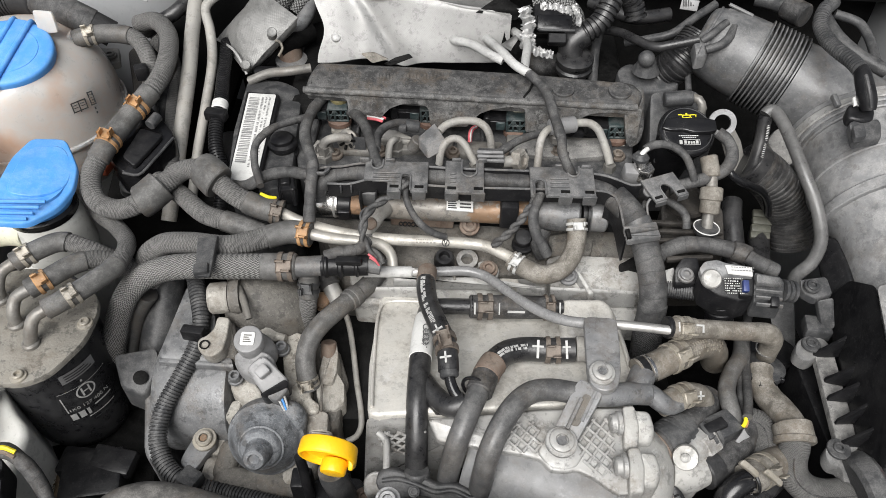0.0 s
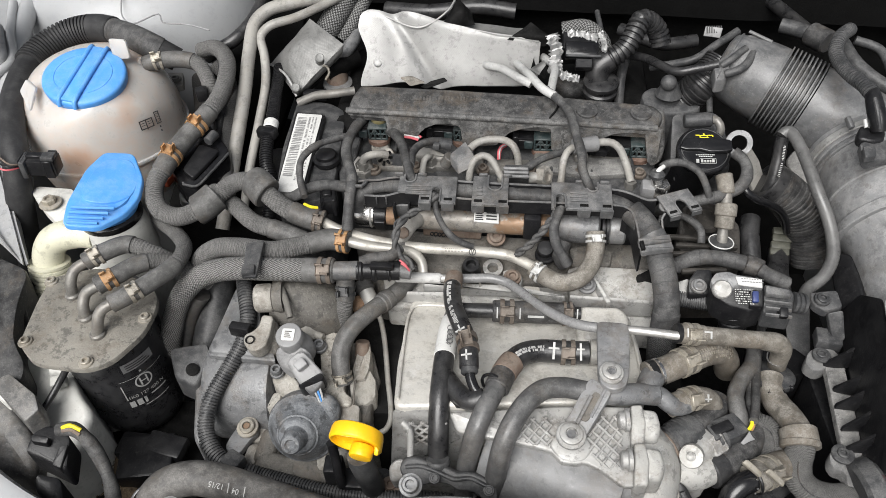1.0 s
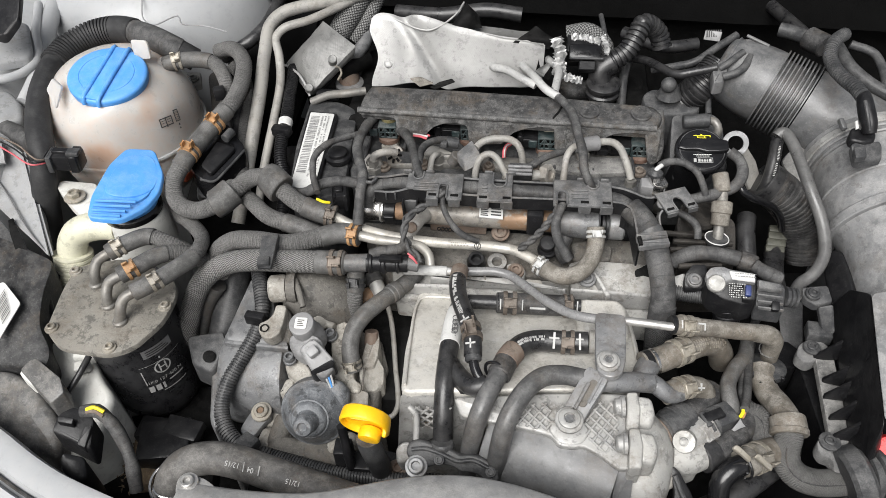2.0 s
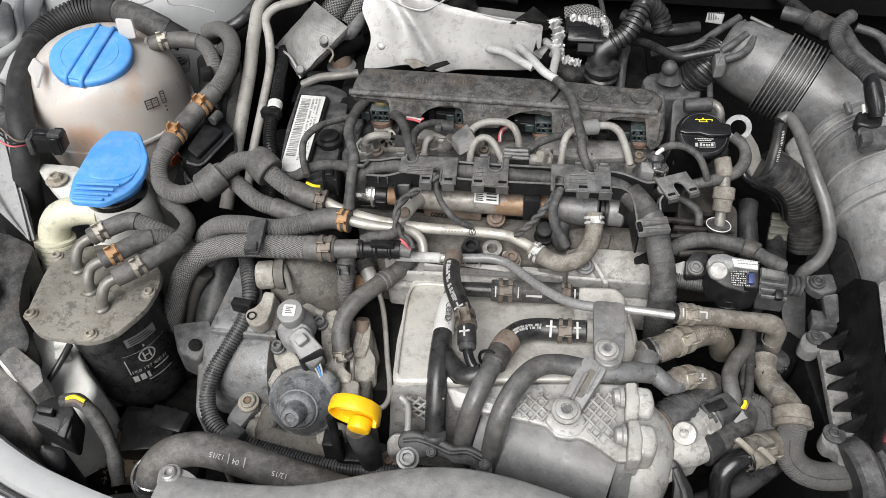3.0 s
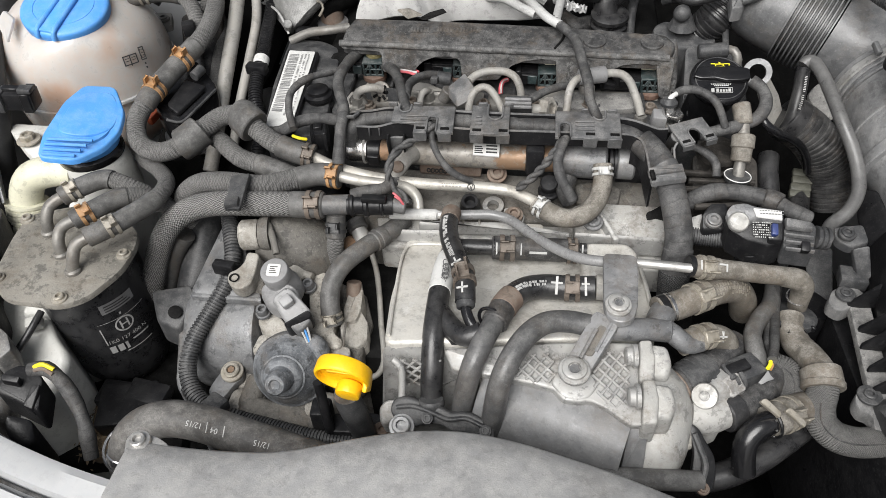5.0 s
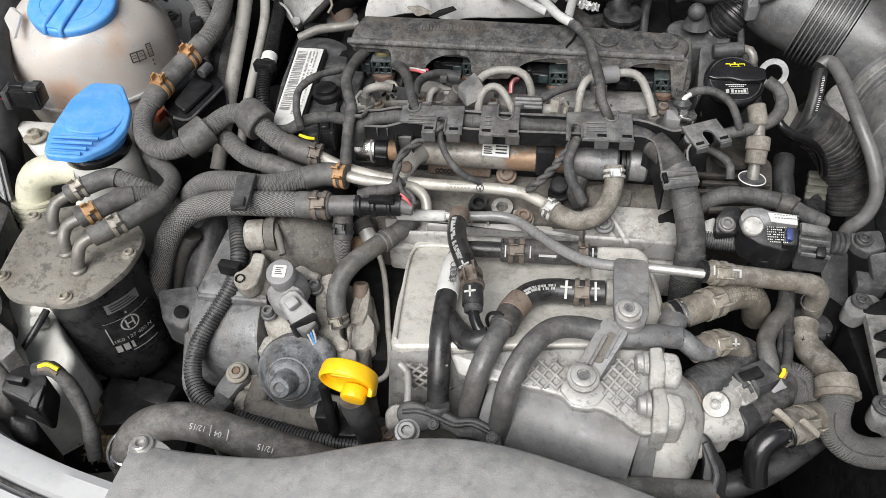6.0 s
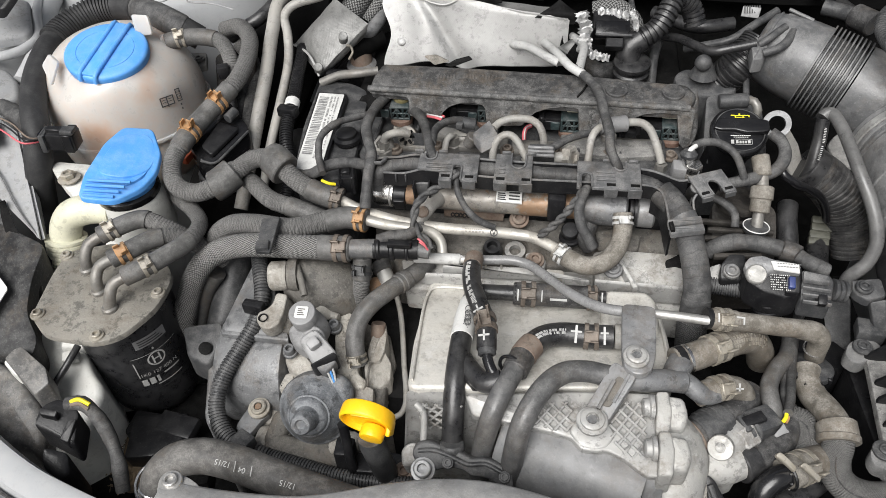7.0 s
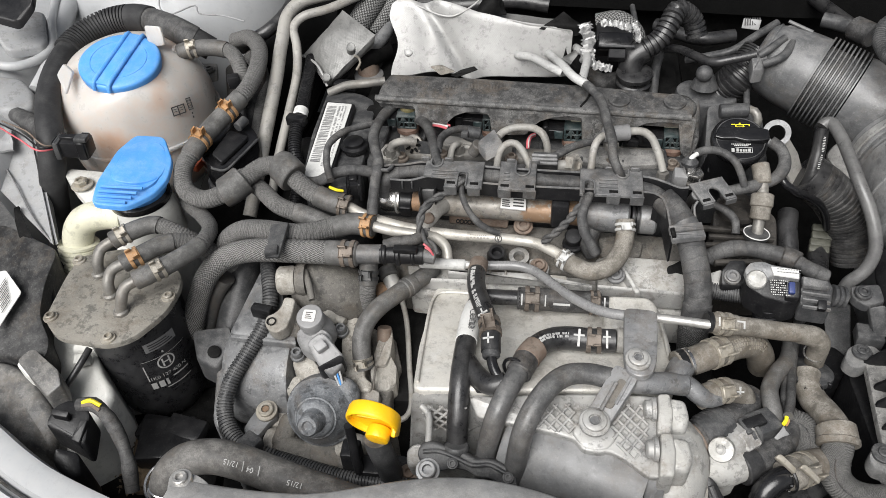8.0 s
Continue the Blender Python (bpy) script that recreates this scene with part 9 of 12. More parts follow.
for p, w_ in (((0.1297, 0.3508, 0.8715), 0.0108), ((0.0938, 0.3013, 0.8485), 0.0128)):
    part("bolt", lathe(p, (0, -0.15, 1), [(-0.002, w_), (0.0008, w_), (0.0016, w_ * 0.94), (0.0018, w_ * 0.78), (0.0042, w_ * 0.76), (0.005, w_ * 0.66), (0.005, w_ * 0.40), (0.0028, w_ * 0.36), (0.0026, 0)], 30), CAST, br)
    part("recess", lathe(Vector(p) + Vector((0, -0.0006, 0.003)), (0, -0.15, 1), [(0, w_ * 0.34), (0.0004, w_ * 0.34), (0.0004, 0)], 6), CAST_GREY, br)

# coolant hoses lying over the cooler
th, path = hose("vent_pipe_hose", [(-0.0148, 0.4807, 0.8520), (-0.0158, 0.4567, 0.8570), (-0.0124, 0.4319, 0.8610), (-0.0050, 0.4088, 0.8630), (0.0018, 0.3907, 0.8620), (0.0042, 0.3745, 0.8600), (0.0048, 0.3629, 0.8560)], 0.0103, RUBBER_BLACK, "short black rubber hose with white printing", "hose", sides=18)
band(th, path, 0.0, 0.13, 0.0107, RUST, "rust_end", "rust-brown end ring")
clamp(th, path, 0.80, 0.0105, CLAMP_RUST, 0.016)
random.seed(21)
hose_print(th, path, [(0.17 + 0.0125 * k, dg, 0.0007, 0.0022) for k in range(38) for dg in (8, 22) if random.random() < 0.75], 0.0103, PRINT_WHITE)
hose_print(th, path, [(0.70, 12, 0.0016, 0.010), (0.70, 12, 0.011, 0.0016), (0.92, 12, 0.0016, 0.010), (0.92, 12, 0.010, 0.0016)], 0.0106, PRINT_WHITE, name="mark")
th, path = hose("stub_pipe", [(0.0048, 0.3646, 0.8570), (0.0057, 0.3569, 0.8540), (0.0080, 0.3499, 0.8510), (0.0123, 0.3431, 0.8480), (0.0184, 0.3400, 0.8460)], 0.0054, PLASTIC_GLOSS, "short glossy black stub pipe", "pipe")
band(th, path, 0.0, 0.2, 0.0092, PLASTIC_GREY, "collar")
th, path = hose("labelled_hose", [(-0.0140, 0.4488, 0.8300), (-0.0179, 0.4184, 0.8380), (-0.0201, 0.3836, 0.8400), (-0.0216, 0.3462, 0.8350), (-0.0222, 0.3210, 0.8150), (-0.0226, 0.3055, 0.7900)], 0.0112, RUBBER_BLACK, "shiny black rubber hose with a white maker's label", "hose", sides=20)
f1, f2 = frac(path, (-0.0173, 0.4364, 0.8350)), frac(path, (-0.0199, 0.3893, 0.8400))
band(th, path, f1, f2, 0.0118, LABEL, "label_sleeve", "white printed label sleeve")
lrows = [(0.001 + 0.0015 * (k % 4), 0.0018 + 0.0015 * (k % 4), -0.014 + 0.004 * (k // 4), -0.011 + 0.004 * (k // 4)) for k in range(24)]
bars(th, (-0.0191, 0.3993, 0.8518), (1, 0.05, 0.2), (0.15, 0.8, 0.55), lrows, PRINT_DARK, "label_print", 0.0006)
for k in range(4):
    part("label_rings", ring(Vector((-0.0174, 0.4010, 0.8525)) + Vector((0.0025, 0.004 * k - 0.003, 0.0015 * k - 0.001)), (0.1, -0.55, 0.8), 0.0026, 0.0004, 16, 5), PRINT_DARK, th)
th, path = hose("junction_hose", [(-0.0188, 0.3700, 0.8350), (-0.0064, 0.3500, 0.8380), (0.0067, 0.3372, 0.8420), (0.0195, 0.3388, 0.8460)], 0.0105, RUBBER_BLACK, "black rubber branch hose to the junction", "hose")
part("junction_plate", slab([(-0.0148, 0.3558, 0.8450), (0.0078, 0.3388, 0.8470), (0.0133, 0.3333, 0.8460), (-0.0072, 0.3367, 0.8400), (-0.0159, 0.3461, 0.8400)], (0, 0, -0.01), 0.004, 0.003), RUBBER_BLACK, th)
th, path = hose("elbow_hose", [(0.1165, 0.3955, 0.8420), (0.0959, 0.3960, 0.8410), (0.0724, 0.3969, 0.8410), (0.0566, 0.3926, 0.8420), (0.0447, 0.3802, 0.8450), (0.0367, 0.3652, 0.8470), (0.0301, 0.3477, 0.8480)], 0.0126, RUBBER_BLACK, "black rubber elbow hose with white print and a cross mark", "hose", sides=22)
clamp(th, path, 0.17, 0.0126, CLAMP_RUST, 0.013)
f1 = frac(path, (0.0416, 0.3753, 0.8460))
band(th, path, f1 - 0.03, f1 + 0.12, 0.0137, RUST, "rust_cuff", "rust-stained cuff")
band(th, path, f1 + 0.12, 1.0, 0.0133, RUBBER, "end_cuff", "dark rubber end cuff")
hose_print(th, path, [(0.29, 6, 0.0022, 0.016), (0.29, 18, 0.010, 0.0018), (0.07, 6, 0.0020, 0.016), (0.07, 18, 0.007, 0.0016)], 0.0126, PRINT_WHITE, name="mark")
random.seed(22)
hose_print(th, path, [(0.38 + 0.0105 * k, dg, 0.0008, 0.0022) for k in range(34) for dg in (10, 24) if random.random() < 0.75], 0.0126, PRINT_WHITE)
part("metal_stub", rod((0.1174, 0.3968, 0.8420), (0.1367, 0.3962, 0.8420), 0.0115), PIPE_PALE, th)
th, path = hose("coolant_tube", [(0.0300, 0.3482, 0.8490), (0.0227, 0.3316, 0.8480), (0.0146, 0.3144, 0.8400), (0.0087, 0.3048, 0.8220), (0.0042, 0.2986, 0.7950), (0.0008, 0.2929, 0.7500)], 0.0106, TUBE_GREY, "dusty black coolant tube going down the front", "pipe", sides=20)
part("bead", ring((0.0266, 0.3520, 0.8480), (-0.25, -0.55, 0.1), 0.0108, 0.0016, 26, 8), PLASTIC_GLOSS, th)
th, path = hose("coolant_tube", [(0.1731, 0.3512, 0.8400), (0.1602, 0.3496, 0.8430), (0.1371, 0.3447, 0.8480), (0.1133, 0.3435, 0.8520), (0.0902, 0.3448, 0.8560), (0.0729, 0.3412, 0.8580), (0.0593, 0.3304, 0.8580), (0.0471, 0.3140, 0.8540), (0.0373, 0.2974, 0.8420), (0.0314, 0.2871, 0.8120), (0.0272, 0.2832, 0.7600)], 0.0106, TUBE_GREY, "grey dusty metal coolant tube curving down the front", "pipe", sides=20)
band(th, path, 0.0, 0.20, 0.0112, CAST_GREY, "alloy_neck", "shiny dark alloy neck")
part("branch_up", sweep(spline([(0.1576, 0.3511, 0.8390, 0.0095), (0.1650, 0.3569, 0.8400, 0.0105), (0.1710, 0.3677, 0.8410, 0.0112), (0.1774, 0.3777, 0.8400, 0.0112)], 0.004), None, 20), CAST_GREY, th, "dirty metal branch")
part("branch_down", sweep(spline([(0.1616, 0.3551, 0.8380), (0.1738, 0.3539, 0.8380), (0.1830, 0.3495, 0.8330), (0.1914, 0.3474, 0.8280), (0.2034, 0.3533, 0.8240)], 0.004), 0.0085, 18), CAST_GREY, th, "dirty metal branch")
th, path = hose("transfer_hose", [(-0.0179, 0.4533, 0.8320), (-0.0047, 0.4502, 0.8360), (0.0262, 0.4501, 0.8360), (0.0709, 0.4510, 0.8340), (0.1132, 0.4518, 0.8320)], 0.0088, RUBBER_BLACK, "black rubber transfer hose behind the cooler", "hose", sides=18)
band(th, path, 0.34, 0.94, 0.0128, RUBBER, "wide_section", "wide dark rubber section")
clamp(th, path, 0.44, 0.0132, CLAMP_RUST, 0.014)
clamp(th, path, 0.90, 0.0130, CLAMP_RUST, 0.009)
hose_print(th, path, [(0.60 + 0.010 * k, 22, 0.0016, 0.0022) for k in range(12)], 0.0128, PRINT_WHITE)
for sp_ in ((0.365, 8, 0.0012, 0.011), (0.535, 8, 0.0012, 0.011), (0.965, 5, 0.0014, 0.012)):
    hose_print(th, path, [sp_], 0.0128, PRINT_WHITE, name="mark")
part("ring", ring((0.0273, 0.4502, 0.8360), (1, 0, 0), 0.0096, 0.0016, 24, 8), PLASTIC_GLOSS, th)
part("alloy_end", slab([(0.1088, 0.4568, 0.8360), (0.1159, 0.4600, 0.8380), (0.1523, 0.4597, 0.8380), (0.1610, 0.4500, 0.8360), (0.1614, 0.4106, 0.8280), (0.1085, 0.4145, 0.8260)], (0, 0, -0.03), 0.008, 0.006, 4), SHEET_BEIGE, th, "smooth beige metal end")

# forked bracket that holds the tubes, low at the front
fb = thing("tube_bracket", (-0.0136, 0.2992, 0.7700), "black steel bracket holding the coolant tubes", "bracket")
bl_ = [(-0.0565, 0.2923, 0.7970), (-0.0541, 0.2988, 0.8010), (-0.0458, 0.3005, 0.8040), (-0.0375, 0.2998, 0.8040), (-0.0275, 0.2952, 0.8030), (-0.0149, 0.2929, 0.8040), (-0.0051, 0.2875, 0.8020), (0.0063, 0.2883, 0.8040), (0.0158, 0.2854, 0.8040), (0.0234, 0.2817, 0.8020), (0.0309, 0.2798, 0.8020), (0.0326, 0.2681, 0.7920), (0.0192, 0.2687, 0.7900), (0.0153, 0.2730, 0.7930), (0.0048, 0.2757, 0.7930), (-0.0038, 0.2766, 0.7910), (-0.0106, 0.2810, 0.7930), (-0.0222, 0.2826, 0.7930), (-0.0328, 0.2813, 0.7900), (-0.0414, 0.2790, 0.7860), (-0.0475, 0.2839, 0.7900), (-0.0534, 0.2868, 0.7920)]
part("plate", slab(bl_, (0, 0.006, -0.006), 0.004, 0.0022, 3), PLASTIC_GREY, fb)
part("pressed_bead", sweep(spline([(-0.0505, 0.2925, 0.8005), (-0.0379, 0.2929, 0.8025), (-0.0222, 0.2887, 0.8015), (-0.0062, 0.2824, 0.8005), (0.0079, 0.2831, 0.8020), (0.0222, 0.2772, 0.8005)], 0.004), 0.0020, 10), PLASTIC_GREY, fb)
bolt(fb, (-0.0456, 0.2807, 0.7900), (0, -0.4, 1), 0.0078, 0.008, 1.4, CAST_DARK)
for p in ((-0.0239, 0.2839, 0.7985), (0.0246, 0.2743, 0.7985)):
    bolt(fb, p, (0, -0.5, 1), 0.0036, 0.003, 1.4, PLASTIC_GREY)
part("tube_seat", lathe((-0.0219, 0.2989, 0.7960), (0.0, 0.45, 0.8), [(0, 0.0112), (0.003, 0.0116), (0.005, 0.0108), (0.006, 0.0100)], 24), PLASTIC_GREY, fb)
sb = thing("small_bracket", (-0.1114, 0.3133, 0.7200), "black plastic bracket and rusty bolt behind the conduit", "bracket")
part("bracket_body", slab([(-0.1369, 0.3295, 0.7300), (-0.0761, 0.3295, 0.7350), (-0.0624, 0.3066, 0.7250), (-0.1276, 0.3028, 0.7200)], (0, 0, -0.03), 0.006, 0.003), PLASTIC, sb)
part("bracket_post", box((-0.1257, 0.3142, 0.7400), (0.018, 0.02, 0.05), (0, 0, 0), 0.003), PLASTIC, sb)
part("bracket_post", box((-0.1030, 0.3085, 0.7350), (0.03, 0.02, 0.025), (0, 0, 0), 0.003), PLASTIC, sb)
bolt(sb, (-0.0713, 0.3088, 0.7350), UP, 0.006, 0.005, 1.7, RUST)

# dipstick
dip = thing("dipstick", (-0.1078, 0.3250, 0.7400), "bright yellow dipstick handle with a finger loop", "dipstick")
dm, dn = Vector((-0.0933, 0.2938, 0.8340)), Vector((-0.16, -0.94, -0.22)).normalized()
part("finger_loop", lathe(dm, dn, [(-0.0135, 0.0175), (-0.0140, 0.0205), (-0.0128, 0.0228), (-0.0105, 0.0236), (-0.0020, 0.0238), (-0.0004, 0.0232), (0.0004, 0.0222), (0.0, 0.0208), (-0.0012, 0.0200), (-0.0046, 0.0194), (-0.0052, 0.0180), (-0.0052, 0.0)], 56), YELLOW, dip)
part("web_bar", slab([dm + Vector(q) + dn * -0.0048 for q in ((-0.014, -0.001, 0.006), (0.013, -0.003, 0.004), (0.013, 0.001, -0.004), (-0.014, 0.003, -0.002))], tuple(dn * -0.002), 0.002, 0.0008), YELLOW, dip)
part("stem", lathe(Vector((-0.0895, 0.2877, 0.8200)), dn, [(-0.012, 0.0060), (-0.012, 0.0095), (-0.010, 0.0106), (-0.003, 0.0108), (-0.001, 0.0100), (-0.0005, 0.0085), (-0.0005, 0)], 32), YELLOW, dip)
part("stem_tab", box((-0.0729, 0.2961, 0.8260), (0.004, 0.012, 0.014), (40, 0, -10), 0.0012), YELLOW, dip)
part("guide_tube", sweep(spline([(-0.0918, 0.2960, 0.8120), (-0.0914, 0.2953, 0.8020), (-0.0891, 0.2947, 0.7900), (-0.0868, 0.2974, 0.7680), (-0.0871, 0.3051, 0.7350)], 0.004), 0.0112, 20), PLASTIC_GREY, dip)
part("lead", sweep(spline([(-0.1224, 0.3148, 0.8000), (-0.1207, 0.3113, 0.7850), (-0.1188, 0.3051, 0.7680), (-0.1170, 0.3019, 0.7450)], 0.004), 0.0046, 12), PLASTIC, dip, "thin black lead beside the tube")
# coolant hose along the front
th, path = hose("front_hose", [(-0.2898, 0.2525, 0.7350), (-0.2889, 0.2616, 0.7580), (-0.2817, 0.2690, 0.7750), (-0.2675, 0.2762, 0.7850), (-0.2464, 0.2810, 0.7870), (-0.2204, 0.2791, 0.7850), (-0.1854, 0.2706, 0.7820), (-0.1507, 0.2616, 0.7800), (-0.1118, 0.2531, 0.7750), (-0.0738, 0.2463, 0.7700)], 0.0185, RUBBER_DUSTY, "thick dusty rubber coolant hose with white date marks", "hose", sides=24)
band(th, path, 0.085, 0.105, 0.0196, CHROME, "metal_band", "bright metal band", 28)
part("steel_rim", ring((-0.2876, 0.2638, 0.7630), (0.1, -0.35, 0.9), 0.0205, 0.0014, 30, 8), CHROME, th)
for txt, p, u, v in (("12/15", (-0.2173, 0.2677, 0.8010), Vector((-1, 0.2, 0)), Vector((-0.16, -0.82, -0.42))), ("04", (-0.1989, 0.2633, 0.8000), Vector((-1, 0.22, 0)), Vector((-0.16, -0.82, -0.42))), ("12/15", (-0.1572, 0.2550, 0.7960), Vector((-1, 0.22, 0)), Vector((-0.16, -0.82, -0.42)))):
    lettering(th, txt, Vector(p) + Vector((0, -0.0010, 0.0014)), u, v, 0.0068, PRINT_WHITE, "date_mark")
part("mark", join(*[box(p, (0.0008, 0.009, 0.001), (42, 0, -12), 0) for p in ((-0.2065, 0.2656, 0.8005), (-0.1913, 0.2628, 0.7995))]), PRINT_WHITE, th)
# headlamp corner
hl = thing("headlamp", (-0.6414, 0.5042, 0.5500), "dark dusty headlamp housing with a black plug", "headlamp")
part("housing", slab([(-0.5577, 0.3459, 0.7700), (-0.5258, 0.3794, 0.7850), (-0.4915, 0.3757, 0.7850), (-0.4532, 0.3497, 0.7750), (-0.4285, 0.3242, 0.7650), (-0.4227, 0.2952, 0.7500), (-0.4696, 0.2980, 0.7500), (-0.5193, 0.3073, 0.7600)], (0, 0, -0.2), 0.02, 0.01, 4), LAMP_GREY, hl)
for k in range(2):
    part("locator_rib", slab([[(-0.4787, 0.3659, 0.8000), (-0.4720, 0.3749, 0.8040), (-0.4647, 0.3783, 0.8050), (-0.4315, 0.3591, 0.7980), (-0.4232, 0.3453, 0.7920), (-0.4357, 0.3343, 0.7860)], [(-0.4816, 0.3646, 0.7950), (-0.4754, 0.3737, 0.7980), (-0.4609, 0.3591, 0.7900), (-0.4655, 0.3546, 0.7880)]][k], (0, 0, -0.03), 0.003, 0.0015), (LAMP_GREY, RESERVOIR)[k], hl)
part("plug_body", slab([(-0.4176, 0.2997, 0.7900), (-0.4155, 0.3185, 0.7950), (-0.4013, 0.3267, 0.7970), (-0.3794, 0.3182, 0.7900), (-0.3768, 0.2890, 0.7750), (-0.4037, 0.2973, 0.7830)], (0, 0, -0.03), 0.006, 0.003), PLASTIC, hl, "black plug")
part("plug_latch", slab([(-0.4119, 0.3125, 0.8000), (-0.3948, 0.3113, 0.7980), (-0.3954, 0.3056, 0.7950), (-0.4114, 0.3069, 0.7970)], (0, 0, -0.006), 0.002, 0.001), PLASTIC, hl)
part("plug_latch", slab([(-0.3853, 0.3067, 0.7900), (-0.3779, 0.3092, 0.7900), (-0.3818, 0.2898, 0.7780), (-0.3913, 0.2921, 0.7800)], (0, 0, -0.01), 0.002, 0.001), PLASTIC, hl)
part("adjuster", slab([(-0.4036, 0.2837, 0.7800), (-0.3829, 0.2856, 0.7700), (-0.3770, 0.2680, 0.7600), (-0.3861, 0.2613, 0.7600), (-0.4027, 0.2706, 0.7700)], (0, 0, -0.06), 0.006, 0.003), PLASTIC, hl)
hose("headlamp_lead", [(-0.3939, 0.3237, 0.7900), (-0.3789, 0.3247, 0.7920), (-0.3630, 0.3164, 0.7850), (-0.3526, 0.3068, 0.7700), (-0.3427, 0.2921, 0.7550), (-0.3364, 0.2710, 0.7300)], 0.0078, TAPE, "black taped headlamp lead", "cable")
yw = thing("marked_wires", (-0.3852, 0.3320, 0.7850), "yellow and brown wires at the headlamp plug", "wire")
part("wire", sweep(spline([(-0.3861, 0.3218, 0.7980), (-0.3774, 0.3228, 0.8010), (-0.3674, 0.3206, 0.7970)], 0.003), 0.0021, 8), PRINT_YELLOW, yw)
part("wire", sweep(spline([(-0.3860, 0.3199, 0.7960), (-0.3774, 0.3204, 0.7980), (-0.3682, 0.3174, 0.7940)], 0.003), 0.0022, 8), RUST, yw)
fr = thing("lamp_bracket", (-0.4772, 0.3868, 0.6000), "white painted headlamp bracket with a hole", "bracket")
part("plate", slab([(-0.4690, 0.3753, 0.6520), (-0.4683, 0.3926, 0.6540), (-0.4547, 0.3968, 0.6540), (-0.4313, 0.3778, 0.6480), (-0.4232, 0.3630, 0.6440), (-0.4199, 0.3343, 0.6320), (-0.4181, 0.3153, 0.6240), (-0.4493, 0.3127, 0.6240), (-0.4581, 0.3419, 0.6380)], (0, 0, -0.012), 0.008, 0.003), PAINT, fr)
part("side_web", slab([(-0.4403, 0.2961, 0.6550), (-0.4487, 0.3725, 0.6720), (-0.4449, 0.3789, 0.6720), (-0.4305, 0.3025, 0.6450)], (0.004, 0.002, -0.012), 0.002, 0.002), PAINT, fr)
part("hole", slab([(-0.4462, 0.3359, 0.6400), (-0.4318, 0.3383, 0.6380), (-0.4233, 0.3270, 0.6320), (-0.4272, 0.3134, 0.6260), (-0.4396, 0.3214, 0.6320)], (0, 0, -0.002), 0.006, 0.0004), GRIME_SHADE, fr)
part("rubber_stop", lathe((-0.4536, 0.3647, 0.6480), UP, [(0, 0.013), (0.004, 0.0125), (0.005, 0.009), (0.003, 0.006), (0.006, 0.004), (0.006, 0)], 20), PLASTIC_MID, fr)
bx = thing("lamp_rear_case", (-0.7396, 0.6400, 0.6000), "dark grey dusty plastic case with a white barcode label", "housing")
part("case_body", slab([(-0.6554, 0.5209, 0.8400), (-0.5626, 0.5248, 0.8450), (-0.4837, 0.4934, 0.8380), (-0.4839, 0.4531, 0.8250), (-0.4776, 0.4190, 0.8120), (-0.4562, 0.3931, 0.8000), (-0.4570, 0.3739, 0.7920), (-0.5241, 0.3808, 0.7900), (-0.5888, 0.3802, 0.7900)], (-0.01, 0, -0.09), 0.012, 0.005), CASE_DARK, bx)
lc = [Vector(p) for p in ((-0.5558, 0.4472, 0.8335), (-0.5276, 0.4580, 0.8365), (-0.5017, 0.4364, 0.8260), (-0.5152, 0.3941, 0.8085))]
part("label", slab(lc, (0, 0, -0.0012), 0.003, 0.0003), LABEL, bx, "white barcode label")
strips = []
for k in range(11):
    t0, t1 = 0.30 + 0.055 * k, 0.30 + 0.055 * k + (0.03 if k % 3 else 0.018)
    a, b, c, d = [lc[1].lerp(lc[2], 0.55).lerp(lc[0], 0.5).lerp(lc[3].lerp(lc[2], 0.30), t) for t in (t0, t0, t1, t1)]
    off = (lc[2] - lc[3]).normalized() * 0.016
    strips.append(([q + Vector((0, 0, 0.0022)) for q in (a, a + off, c + off, c)], [(0, 1, 2, 3)], None))
part("label_print", join(*strips), PRINT_DARK, bx)
part("stay", sweep(spline([(-0.5032, 0.5145, 0.8000), (-0.4962, 0.4764, 0.8100), (-0.4927, 0.4593, 0.8050), (-0.4869, 0.4445, 0.7800)], 0.005), 0.007, 12), PLASTIC, bx)
wl_ = thing("wing_edge_panel", (-0.7505, 0.7742, 0.7000), "white painted folded panel edge beside the lamp case", "body panel")
part("fold", patch([(-0.6349, 0.6665, 0.9050), (-0.5699, 0.6313, 0.8850), (-0.4955, 0.5031, 0.8320), (-0.6035, 0.5786, 0.8620)], 24, 24, 0.004, 14, 0.003, 0.005), PAINT_DULL, wl_)
part("fold_return", patch([(-0.5713, 0.6337, 0.8850), (-0.5565, 0.6145, 0.8680), (-0.5062, 0.5175, 0.8150), (-0.4965, 0.5050, 0.8320)], 10, 16, 0.001, 14, 0.003, 0.0), PAINT_SILVER, wl_)
part("seam_bead", sweep(spline([(-0.5977, 0.6011, 0.8740), (-0.5675, 0.5709, 0.8640), (-0.5300, 0.5305, 0.8500), (-0.4984, 0.5042, 0.8360)], 0.008), 0.0012, 8), PLASTIC_MID, wl_)
part("torn_sealant", patch([(-0.6226, 0.6494, 0.9030), (-0.5916, 0.6331, 0.8980), (-0.5748, 0.6025, 0.8900), (-0.6009, 0.5991, 0.8860)], 14, 14, 0.006, 40, 0.003, 0.004), PAINT_DULL, wl_)
part("notch", slab([(-0.5559, 0.5393, 0.8560), (-0.5514, 0.5436, 0.8560), (-0.5518, 0.5370, 0.8530), (-0.5367, 0.5211, 0.8450), (-0.5187, 0.5028, 0.8380), (-0.5347, 0.5020, 0.8380), (-0.5500, 0.5249, 0.8480)], (0, 0, -0.004), 0.001, 0.0005), GRIME_SHADE, wl_)
